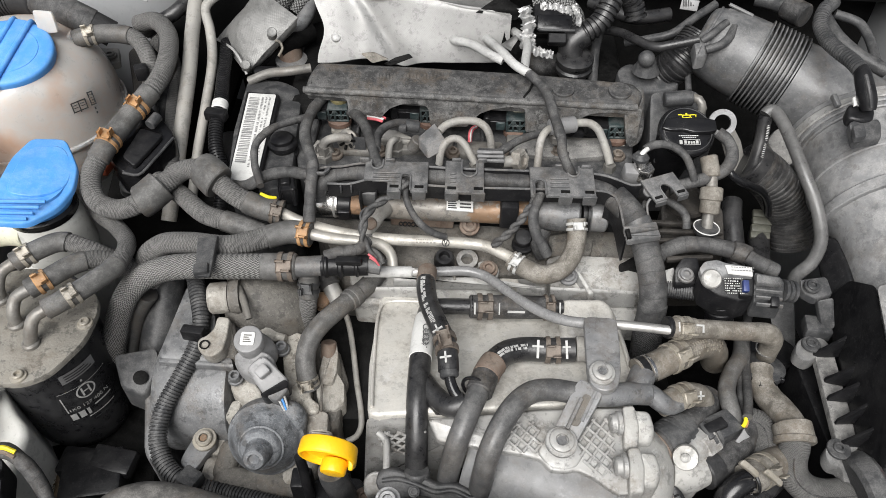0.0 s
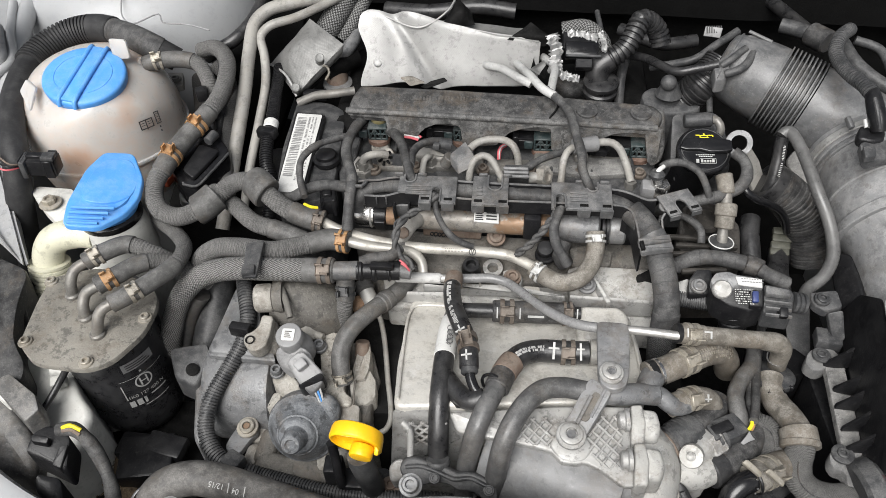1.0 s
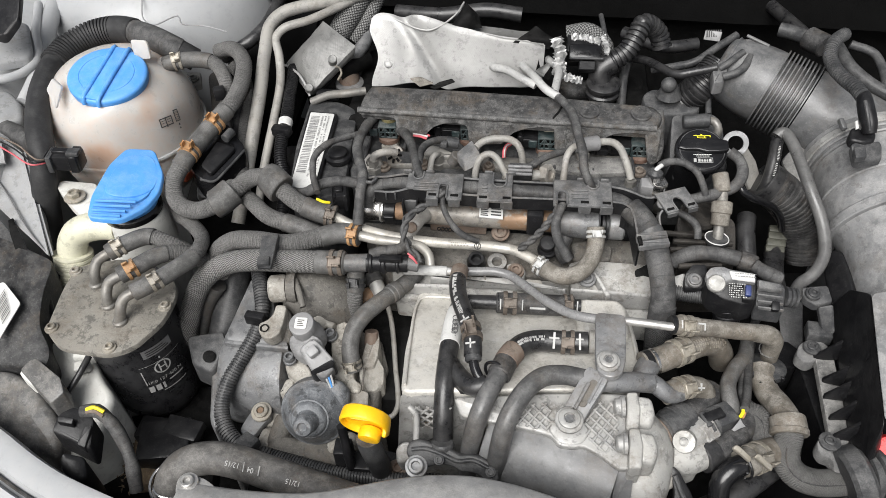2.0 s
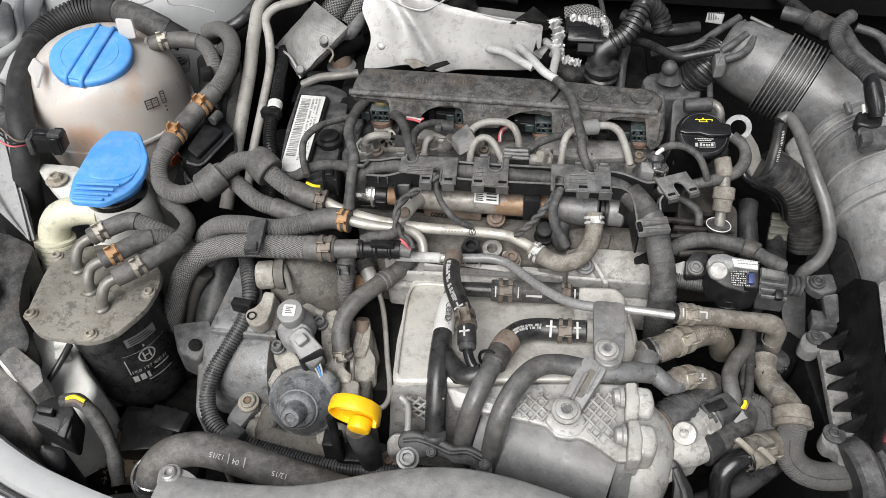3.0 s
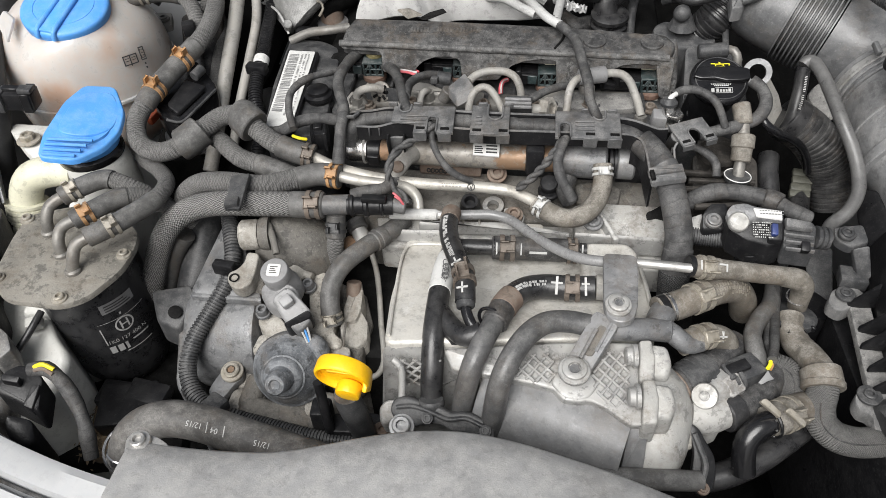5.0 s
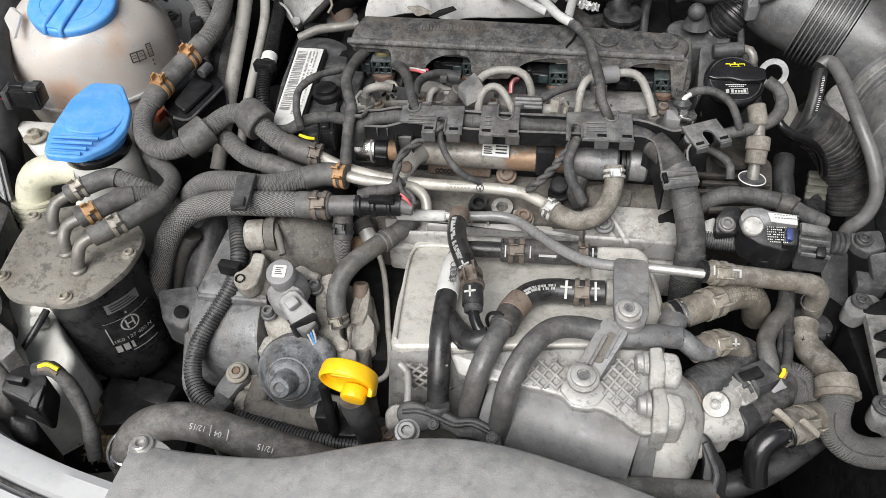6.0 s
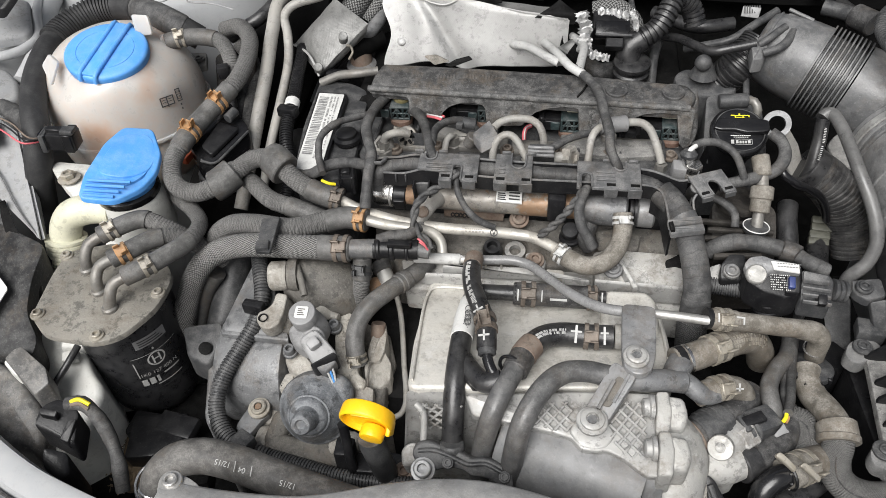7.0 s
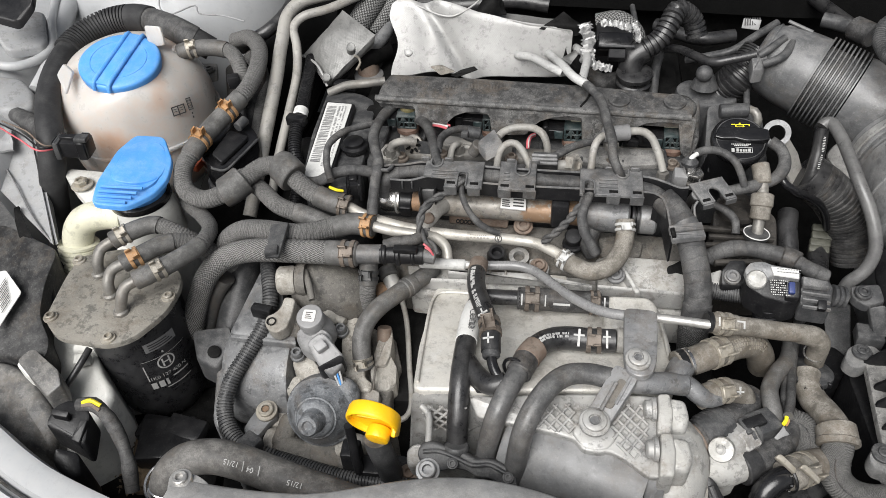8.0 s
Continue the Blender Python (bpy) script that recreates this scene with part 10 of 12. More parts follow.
st_ = thing("filter_bracket", (-0.3945, 0.5678, 0.6000), "pale grey bracket beside the fuel filter", "bracket")
part("bracket_plate", slab([(-0.3267, 0.4387, 0.7750), (-0.2864, 0.4486, 0.7750), (-0.2785, 0.4283, 0.7700), (-0.2914, 0.4035, 0.7550), (-0.3162, 0.4120, 0.7580)], (0, 0, -0.03), 0.006, 0.003), PLASTIC_GREY, st_)
part("hole", lathe((-0.2961, 0.4178, 0.7660), (0.3, -0.4, 1), [(0, 0.007), (0.0015, 0.007), (0.002, 0.005), (0.002, 0)], 14), GRIME_SHADE, st_)
deb = thing("battery_tray", (-0.4365, 0.4308, 0.5500), "brown leaf litter and black brackets under the filter", "tray")
part("tray_base", box((-0.3815, 0.3789, 0.6400), (0.16, 0.14, 0.03), (0, 0, 10), 0.01), GRIME_SHADE, deb)
part("tray_wall", box((-0.3536, 0.3704, 0.6750), (0.07, 0.03, 0.03), (0, 0, -5), 0.004), PLASTIC, deb)

random.seed(12)
flakes = []
c0 = Vector((-0.3764, 0.3437, 0.6800))
for k in range(220):
    p = c0 + Vector((random.gauss(0, 0.009), random.gauss(0, 0.02), random.uniform(-0.012, 0.002)))
    a, w = random.uniform(0, 6.3), random.uniform(0.001, 0.0035)
    u, v = Vector((math.cos(a), math.sin(a), random.uniform(-0.6, 0.6))) * w, Vector((-math.sin(a), math.cos(a), random.uniform(-0.6, 0.6))) * w * 0.5
    flakes.append(([p - u, p + v * 0.9, p + u, p - v + Vector((0, 0, w * 0.2))], [(0, 1, 2, 3)], None))
litter = part("leaf_litter", join(*flakes), LITTER, None, kind="stuff")
tagged(litter, "brown dried leaf litter lying under the fuel filter", "leaf litter")
part("litter_bed", box(c0 + Vector((0, 0, -0.022)), (0.034, 0.07, 0.03), (8, 4, 12), 0.012), LITTER, deb)
part("dark_block", box((-0.3491, 0.3565, 0.6800), (0.06, 0.05, 0.03), (6, 0, 8), 0.004), PLASTIC, deb)
part("dark_block", box((-0.3314, 0.3693, 0.6900), (0.045, 0.026, 0.014), (6, 0, -12), 0.003), PLASTIC, deb)


# ---- right side: filler cap, intake pipe, air box, thermostat hoses ----
oil = thing("oil_filler", (0.2737, 0.6946, 0.8600), "black round oil filler cap with a yellow oil can mark", "oil cap")
oc = Vector((0.2475, 0.6121, 0.9200))
oax = Vector((0.05, -0.42, 1)).normalized()
part("filler_neck", lathe(oc - oax * 0.08, oax, [(0, 0.022), (0.04, 0.022), (0.05, 0.0235), (0.066, 0.0235)], 30), PLASTIC, oil)
ocap = part("cap", lathe(oc - oax * 0.0105, oax, [(0, 0.0270), (0.0015, 0.0282), (0.005, 0.0288), (0.0075, 0.0286), (0.0095, 0.0270), (0.0105, 0.0245), (0.011, 0.020), (0.011, 0)], 48), PLASTIC_GLOSS, oil, "glossy black screw cap")
oxr = Vector((1, -0.03, 0.03)).normalized()
oyu = oax.cross(oxr).normalized()
part("grip_bar", slab([oc + oxr * a + oyu * b + oax * 0.0052 for a, b in ((-0.0272, -0.001), (-0.020, -0.0035), (-0.006, -0.0030), (0.004, -0.0060), (0.018, -0.0058), (0.0275, -0.0040), (0.0270, 0.0085), (0.016, 0.0112), (-0.012, 0.0118), (-0.0225, 0.0105))], tuple(oax * -0.006), 0.002, 0.0016, 3), PLASTIC_GLOSS, ocap)
part("rim_line", ring(oc + oax * 0.0003, oax, 0.0247, 0.0006, 48, 6), PLASTIC_GREY, ocap)
bars(oil, oc + oax * 0.0006, oxr, oyu, [(-0.0045, 0.005, 0.0128, 0.0138), (-0.0045, -0.0035, 0.0128, 0.0165), (0.003, 0.004, 0.0128, 0.0165), (-0.0045, 0.003, 0.0157, 0.0166), (0.004, 0.0095, 0.0160, 0.0168), (0.0088, 0.0098, 0.0145, 0.0168), (-0.0085, -0.0045, 0.0161, 0.0170), (-0.0008, 0.0008, 0.0166, 0.0185)], PRINT_YELLOW, "oil_can_mark", 0.0008)
bars(oil, oc + oax * 0.0006, oxr, oyu, [(-0.010 + 0.0018 * k, -0.0087 + 0.0018 * k, -0.0082, -0.0074) for k in range(11)] + [(-0.007 + 0.0018 * k, -0.0057 + 0.0018 * k, -0.0100, -0.0093) for k in range(8)], LABEL, "print", 0.0008)
bars(oil, oc + oax * 0.0006, oxr, oyu, [(-0.0060, 0.0105, -0.0182, -0.0178), (-0.0060, 0.0105, -0.0122, -0.0118), (0.0101, 0.0105, -0.0182, -0.0118), (-0.0100, -0.0070, -0.0174, -0.0128), (-0.0052, -0.0028, -0.0168, -0.0132), (-0.0018, 0.0002, -0.0168, -0.0140), (0.0010, 0.0028, -0.0168, -0.0140), (0.0036, 0.0054, -0.0168, -0.0140), (0.0062, 0.0088, -0.0168, -0.0132)], PRINT_WHITE, "print", 0.0008)
eyeb = thing("lifting_eye", (0.3061, 0.6738, 0.8800), "pale steel lifting eye beside the oil cap", "lifting eye")
part("eye", eye_plate(Vector((0.2877, 0.6301, 0.9150)), (-0.15, -0.75, 0.6), 0.0140, 0.0085, 0.005), CAST_GREY, eyeb)
part("arm", slab([(0.2899, 0.6266, 0.9050), (0.3035, 0.6356, 0.9080), (0.3226, 0.6463, 0.8800), (0.3345, 0.6494, 0.8550), (0.3518, 0.6542, 0.8480), (0.3405, 0.6341, 0.8380), (0.3236, 0.6331, 0.8420), (0.3083, 0.6325, 0.8680)], (0, 0.003, -0.006), 0.004, 0.0015), PIPE_PALE, eyeb)
fn = thing("filler_housing", (0.2641, 0.7430, 0.8600), "dusty dark alloy housing behind the oil cap", "housing")
part("housing_body", slab([(0.2275, 0.6941, 0.9100), (0.2741, 0.6977, 0.9120), (0.2874, 0.6904, 0.9050), (0.2923, 0.6425, 0.8700), (0.2234, 0.6411, 0.8700)], (0, 0, -0.09), 0.008, 0.003), PLASTIC_GREY, fn)
part("hinge_pin", rod((0.2353, 0.6673, 0.9180), (0.2651, 0.6670, 0.9200), 0.008), PLASTIC_GREY, fn)
part("loop_pipe", sweep(spline([(0.2628, 0.6681, 0.9200), (0.2702, 0.6619, 0.9220), (0.2744, 0.6562, 0.9150), (0.2726, 0.6557, 0.9050)], 0.004), 0.0046, 12), PIPE_GREY, fn)
pv = thing("vacuum_reservoir", (0.2454, 0.7884, 0.8600), "dark dusty moulded housing with a ball stud", "housing")
part("moulding", slab([(0.1986, 0.7450, 0.9050), (0.2121, 0.7560, 0.9080), (0.2595, 0.7472, 0.9080), (0.2706, 0.7217, 0.9000), (0.2502, 0.7166, 0.8950), (0.2228, 0.7163, 0.8950), (0.2020, 0.7178, 0.8980)], (0, 0, -0.07), 0.01, 0.004), PLASTIC_GREY, pv)
part("stud_base", lathe((0.2298, 0.7349, 0.9100), UP, [(0, 0.016), (0.004, 0.014), (0.012, 0.010), (0.016, 0.008)], 20), PLASTIC_GREY, pv)
part("ball", lathe((0.2247, 0.7241, 0.9320), UP, [(-0.0095 * math.cos(math.pi * k / 12), 0.0095 * math.sin(math.pi * k / 12)) for k in range(13)], 20), PLASTIC_GREY, pv)

# intake pipe with bellows
ia, ib = Vector((0.3466, 0.7273, 0.9250)), Vector((0.8494, -0.4748, -0.2304))
th = thing("intake_pipe", (0.4308, 0.8071, 0.8400), "grey dusty plastic intake pipe with a bellows section", "pipe")
path = spline([tuple(ia + ib * s_) for s_ in (-0.03, 0.0, 0.03, 0.07)], 0.004)
part("pipe_body", sweep(spline([(*(ia + ib * s_), r_) for s_, r_ in ((-0.068, 0.026), (-0.066, 0.032), (-0.060, 0.0362), (-0.046, 0.0402), (-0.022, 0.0438), (-0.004, 0.0446))], 0.006), None, 44), DUCT_DARK, th)
part("pipe_body", sweep(spline([(*(ia + ib * s_), r_) for s_, r_ in ((0.040, 0.0446), (0.06, 0.0450), (0.08, 0.0455))] + [(*(ia + ib * 0.125 + Vector((0.004, -0.004, -0.004))), 0.046)], 0.006), None, 44), DUCT_DARK, th)
part("bellows", ribbed(spline([tuple(ia + ib * s_) for s_ in (-0.005, 0.018, 0.041)], 0.002), 0.0482, 0.0042, 0.0100, 48, 0.34), DUCT_DARK, th, "dark corrugated bellows")
part("end_lip", ring(ia - ib * 0.060, ib, 0.0364, 0.0016, 40, 8), DUCT_DARK, th)
part("inlet_bellows", ribbed(spline([(0.2533, 0.7532, 0.8900), (0.2658, 0.7426, 0.9150), tuple(ia - ib * 0.066)], 0.004), 0.021, 0.0035, 0.0016, 30), RUBBER_BLACK, th, "dark ribbed inlet hose")
part("seam_rib", sweep(spline([tuple(ia + ib * s_ + Vector((0.0, 0.012, 0.0448))) for s_ in (-0.04, -0.025, -0.012)], 0.006), 0.0020, 8), DUCT_DARK, th)
part("clip_block", slab([(0.2701, 0.7232, 0.9580), (0.2824, 0.7296, 0.9640), (0.2860, 0.7228, 0.9620), (0.2869, 0.7140, 0.9560), (0.2818, 0.7040, 0.9500), (0.2695, 0.7002, 0.9500)], (0, 0, -0.016), 0.003, 0.002), CLIP_GREY, th, "grey plastic pipe clip")
part("clip_block", slab([(0.3037, 0.7510, 0.9720), (0.3135, 0.7586, 0.9760), (0.3263, 0.7554, 0.9740), (0.3267, 0.7439, 0.9700), (0.3180, 0.7362, 0.9640), (0.3052, 0.7392, 0.9660)], (0, 0, -0.016), 0.004, 0.002), CLIP_GREY, th, "grey plastic pipe clip")
vp = thing("vacuum_pipe_pair", (0.2841, 0.7011, 0.9600), "two thin grey curved pipes held by clips on the intake", "pipe")
part("pipe_run", sweep(spline([(0.2782, 0.7181, 0.9580), (0.2862, 0.7194, 0.9640), (0.2958, 0.7266, 0.9680), (0.3051, 0.7325, 0.9720)], 0.004), 0.0042, 12), PLASTIC_GREY, vp)
part("pipe_run", sweep(spline([(0.2809, 0.7073, 0.9540), (0.2922, 0.7069, 0.9580), (0.3035, 0.7140, 0.9620), (0.3130, 0.7292, 0.9680)], 0.004), 0.0048, 12), PLASTIC_GREY, vp)
duct = thing("air_mass_duct", (0.43, 0.5, 0.72), "large grey dusty air duct with a clamp ring", "air duct")
d0, d1 = Vector((0.4576, 0.6436, 0.8800)), Vector((0.4480, 0.4369, 0.8150))
run_ = spline([(*(d0 + (d0 - d1).normalized() * 0.02), 0.072), (*d0, 0.072), (*(d0.lerp(d1, 0.36) + Vector((0, 0, 0.010))), 0.070), (*(d0.lerp(d1, 0.54) + Vector((0.004, 0, 0.010))), 0.060), (*(d0.lerp(d1, 0.82) + Vector((0.006, 0, -0.004))), 0.055)], 0.01)
part("duct_body", sweep(run_, None, 44), DUCT, duct)
for f_, w_, r_, m_ in ((0.02, 0.03, 0.0892, DUCT), (0.062, 0.055, 0.0905, CAST), (0.128, 0.025, 0.0890, DUCT), (0.162, 0.02, 0.0868, CAST_DARK), (0.38, 0.025, 0.0838, DUCT), (0.54, 0.025, 0.0826, DUCT)):
    band(duct, run_, f_, f_ + w_, r_, m_, "clamp_ring" if m_ is CAST else "ring_bead", "pale metal clamp ring" if m_ is CAST else "", sides=44)
part("clamp_lug", box((0.3937, 0.6273, 0.9440), (0.005, 0.014, 0.006), (20, 0, 10), 0.001), CAST_GREY, duct, "metal clamp lug")
ams = thing("air_mass_sensor", (0.4184, 0.6180, 0.9300), "black air mass sensor with a corrugated lead", "sensor")
part("sensor_base", slab([(0.3853, 0.5797, 0.9530), (0.3919, 0.5824, 0.9540), (0.4151, 0.5847, 0.9540), (0.4169, 0.5797, 0.9520), (0.4156, 0.5672, 0.9440), (0.3883, 0.5639, 0.9410)], (0, 0, -0.008), 0.004, 0.002), PLASTIC_GREY, ams)
part("sensor_slot", slab([(0.3857, 0.5718, 0.9545), (0.3979, 0.5746, 0.9555), (0.3972, 0.5627, 0.9500), (0.3864, 0.5610, 0.9490)], (0, 0, -0.006), 0.002, 0.001), PLASTIC_GREY, ams)
part("socket", slab([(0.3866, 0.5941, 0.9570), (0.3904, 0.5996, 0.9610), (0.3991, 0.5947, 0.9610), (0.4102, 0.5954, 0.9620), (0.4122, 0.5896, 0.9590), (0.4086, 0.5813, 0.9550), (0.3973, 0.5791, 0.9550), (0.3849, 0.5835, 0.9560)], (0, 0, -0.010), 0.004, 0.0025, 3), PLASTIC, ams)
spg = part("sensor_plug", sweep(spline([(*(0.3998, 0.6219, 0.9860), 0.0066), (*(0.3992, 0.6143, 0.9840), 0.0078), (*(0.3999, 0.6020, 0.9770), 0.0086), (*(0.4015, 0.5913, 0.9690), 0.0084), (*(0.4025, 0.5853, 0.9620), 0.0066)], 0.004), None, 20, 0.85), PLASTIC, ams)
part("plug_ridge", sweep(spline([(0.3885, 0.5920, 0.9970), (0.3897, 0.5789, 0.9890), (0.3938, 0.5712, 0.9760)], 0.004), 0.0018, 8), PLASTIC_GREY, spg)
part("plug_tape", slab([(0.3907, 0.5987, 0.9680), (0.3933, 0.5993, 0.9690), (0.3940, 0.5923, 0.9640), (0.3913, 0.5917, 0.9630)], (0, 0.001, -0.002), 0, 0.0004), LABEL, ams, "white tape scrap")
part("lead", ribbed(spline([(0.3987, 0.6191, 0.9850), (0.3958, 0.6327, 0.9860), (0.3896, 0.6505, 0.9860), (0.3866, 0.6753, 0.9850), (0.3876, 0.6992, 0.9880), (0.3963, 0.7179, 0.9930), (0.4154, 0.7416, 0.9900)], 0.003), 0.0076, 0.0034, 0.0013, 18), PLASTIC_GREY, ams)
hose("breather_pipe", [(0.4200, 0.7568, 0.9650), (0.4265, 0.7237, 0.9580), (0.4437, 0.7001, 0.9500), (0.4688, 0.6834, 0.9420)], 0.0085, PLASTIC_GREY, "dark breather pipe beside the air duct", "pipe")
hose("breather_pipe", [(0.4449, 0.7817, 0.9550), (0.4694, 0.7702, 0.9500), (0.4736, 0.7459, 0.9450), (0.4673, 0.7043, 0.9400)], 0.0060, PLASTIC_GREY, "dark breather hose at the bulkhead", "hose")

# dark clutter against the bulkhead
for pts, r_, m_, lb_ in (
    ([(0.1863, 0.8000, 0.9250), (0.2046, 0.7809, 0.9320), (0.2178, 0.7544, 0.9380), (0.2335, 0.7287, 0.9440), (0.2537, 0.7251, 0.9500), (0.2761, 0.7207, 0.9580)], 0.0060, RUBBER_BLACK, "dark vacuum hose along the bulkhead"),
    ([(0.2150, 0.7877, 0.9150), (0.2369, 0.7778, 0.9250), (0.2622, 0.7731, 0.9350), (0.2885, 0.7887, 0.9450), (0.3156, 0.8045, 0.9550)], 0.0056, PLASTIC_GREY, "dark hose behind the intake pipe"),
    ([(-0.1296, 0.9172, 0.9300), (-0.0628, 0.8982, 0.9350), (0.0006, 0.9012, 0.9400), (0.0478, 0.8973, 0.9350)], 0.012, RUBBER_BLACK, "dark heater hose behind the heat shield"),
    ([(0.1576, 0.9062, 0.9300), (0.1613, 0.8610, 0.9200), (0.1656, 0.8215, 0.9000)], 0.004, PLASTIC_GREY, "thin grey pipe behind the bellows hose"),
    ([(0.1769, 0.7574, 0.8800), (0.1800, 0.7849, 0.9050), (0.1871, 0.8103, 0.9150)], 0.007, PLASTIC_GREY, "short grey pipe stub behind the cover"),
    ([(0.2752, 0.7095, 0.9000), (0.2771, 0.7315, 0.9100), (0.2791, 0.7525, 0.9250)], 0.0042, PLASTIC_GREY, "thin grey pipe beside the intake"),
    ([(0.3918, 0.8756, 0.9250), (0.4078, 0.8662, 0.9250), (0.4262, 0.8479, 0.9250)], 0.0110, PLASTIC_GREY, "dark heater hose at the bulkhead"),
    ([(0.1931, 0.9141, 0.9000), (0.2430, 0.8740, 0.9000), (0.2900, 0.8817, 0.9000)], 0.010, RUBBER_BLACK, "dark hose low behind the engine"),
):
    hose("bulkhead_hose", pts, r_, m_, lb_, "hose", "bulkhead hoses", 12)
tag3 = thing("hanging_tag", (0.2995, 0.8497, 0.9300), "small white barcode tag hanging by the bulkhead", "tag")
part("tag_card", slab([(0.2794, 0.8164, 0.9550), (0.2989, 0.8119, 0.9550), (0.2964, 0.8058, 0.9450), (0.2778, 0.8116, 0.9450)], (0, 0.001, -0.001), 0, 0.0002), PLASTIC_MID, tag3)
bars(tag3, (0.2781, 0.8085, 0.9475), (1, 0.02, 0), (0, 0.7, 0.7), [(0.002 + 0.0028 * k, 0.0035 + 0.0028 * k, 0.002, 0.011) for k in range(7)], PRINT_DARK, "tag_print", 0.001)
cpl = thing("heater_coupling", (0.4227, 0.8198, 0.9300), "grey cylindrical hose coupling at the bulkhead", "coupling")
part("coupling_body", rod((0.4220, 0.8540, 0.9250), (0.4384, 0.8302, 0.9250), 0.0150), RUBBER, cpl)
part("pipe_stub", rod(Vector((0.4231, 0.8525, 0.9250)), Vector((0.4231, 0.8525, 0.9250)) + Vector((-0.03, 0.24, -0.03)), 0.009), RUBBER_BLACK, cpl)
th, path = hose("bellows_hose", [(0.1464, 0.7549, 0.9150), (0.1466, 0.7596, 0.9300), (0.1599, 0.7643, 0.9400), (0.1766, 0.7702, 0.9500), (0.1874, 0.7808, 0.9650), (0.1966, 0.7949, 0.9750), (0.2169, 0.8014, 0.9600), (0.2248, 0.7949, 0.9400)], 0.0145, RUBBER_BLACK, "black corrugated hose arching behind the injector cover", "hose", ribs=(0.0058, 0.0024), sides=18)
f1 = frac(path, (0.1613, 0.7643, 0.9400))
band(th, path, 0.0, f1, 0.0165, RUBBER_BLACK, "smooth_elbow")
part("base_ring", lathe((0.1504, 0.7498, 0.9000), (0, -0.1, 1), [(0, 0.019), (0.004, 0.0215), (0.008, 0.0215), (0.010, 0.019), (0.014, 0.019), (0.016, 0.0215), (0.020, 0.0215), (0.022, 0.018)], 28), RUBBER_BLACK, th)
tb = thing("turbo_actuator_plug", (0.1260, 0.8511, 0.9000), "dark connector block wrapped in torn bright foil", "connector")
part("connector_block", box((0.1276, 0.8010, 0.9350), (0.045, 0.03, 0.03), (20, 0, -3), 0.003), PLASTIC, tb)
part("connector_face", box((0.1266, 0.7749, 0.9450), (0.040, 0.02, 0.012), (35, 0, -3), 0.002), PLASTIC_GLOSS, tb)


def ragged(pts, width, seed, step=0.0016):
    """A crumpled strip of foil with torn edges along a run."""
    random.seed(seed)
    run = spline(pts, step)
    vs, fs, n_ = [], [], 5
    for i, q in enumerate(run):
        d = Vector((run[min(len(run) - 1, i + 1)] - run[max(0, i - 1)])[:3]).normalized()
        side = d.cross(Vector((0, -0.6, 0.8))).normalized()
        lo, hi = -width * random.uniform(0.3, 0.6), width * random.uniform(0.3, 0.6)
        for k in range(n_):
            v = Vector(q[:3]) + side * (lo + (hi - lo) * k / (n_ - 1))
            vs.append(v + Vector((0, -0.6, 0.8)) * (0.0035 * noise.noise(v * 210) + 0.002 * noise.noise(v * 520)))
        if i:
            o = n_ * (i - 1)
            fs += [(o + k, o + k + 1, o + n_ + k + 1, o + n_ + k) for k in range(n_ - 1)]
    m_ = len(vs)
    back = [v + Vector((0, 0.0003, -0.0005)) for v in vs]
    return vs + back, fs + [tuple(m_ + q for q in reversed(f)) for f in fs], None


for k, (pts, wide) in enumerate((([(0.0878, 0.7477, 0.9820), (0.0911, 0.7432, 0.9700), (0.0932, 0.7396, 0.9580), (0.0910, 0.7322, 0.9500)], 0.016),
                                 ([(0.0847, 0.7305, 0.9480), (0.0971, 0.7277, 0.9440), (0.1089, 0.7250, 0.9400), (0.1212, 0.7238, 0.9380)], 0.010),
                                 ([(0.1065, 0.7573, 0.9760), (0.1194, 0.7589, 0.9760), (0.1323, 0.7577, 0.9740), (0.1417, 0.7576, 0.9700)], 0.009),
                                 ([(0.1469, 0.7756, 0.9700), (0.1504, 0.7666, 0.9620), (0.1517, 0.7588, 0.9520)], 0.007),
                                 ([(0.0965, 0.7368, 0.9560), (0.0996, 0.7293, 0.9460), (0.1018, 0.7207, 0.9380)], 0.005))):
    part("torn_foil", ragged(pts, wide, 40 + k), FOIL_BRIGHT, tb)
part("foil_flap", patch([(0.0625, 0.7202, 0.9520), (0.0791, 0.7338, 0.9560), (0.0821, 0.7345, 0.9500), (0.0732, 0.7208, 0.9440)], 12, 10, 0.002, 60, 0.0008, 0.003), FOIL_GREY, tb)
part("connector_rib", box((0.1269, 0.7539, 0.9500), (0.041, 0.003, 0.003), (35, 0, -3), 0.0006, 1), PLASTIC_GREY, tb)
part("connector_rib", box((0.1278, 0.7512, 0.9400), (0.020, 0.012, 0.010), (35, 0, -3), 0.001, 1), PLASTIC, tb)
part("mesh_wrap", sweep(spline([(0.1056, 0.8177, 0.9500), (0.1339, 0.8142, 0.9550), (0.1533, 0.7932, 0.9450), (0.1556, 0.7843, 0.9300)], 0.005), 0.010, 14), MESH_DARK, tb)
hose("turbo_hose", [(0.0978, 0.7951, 0.8900), (0.1161, 0.7825, 0.8850), (0.1387, 0.7895, 0.8850)], 0.014, RUBBER, "dark hose under the torn foil", "hose")

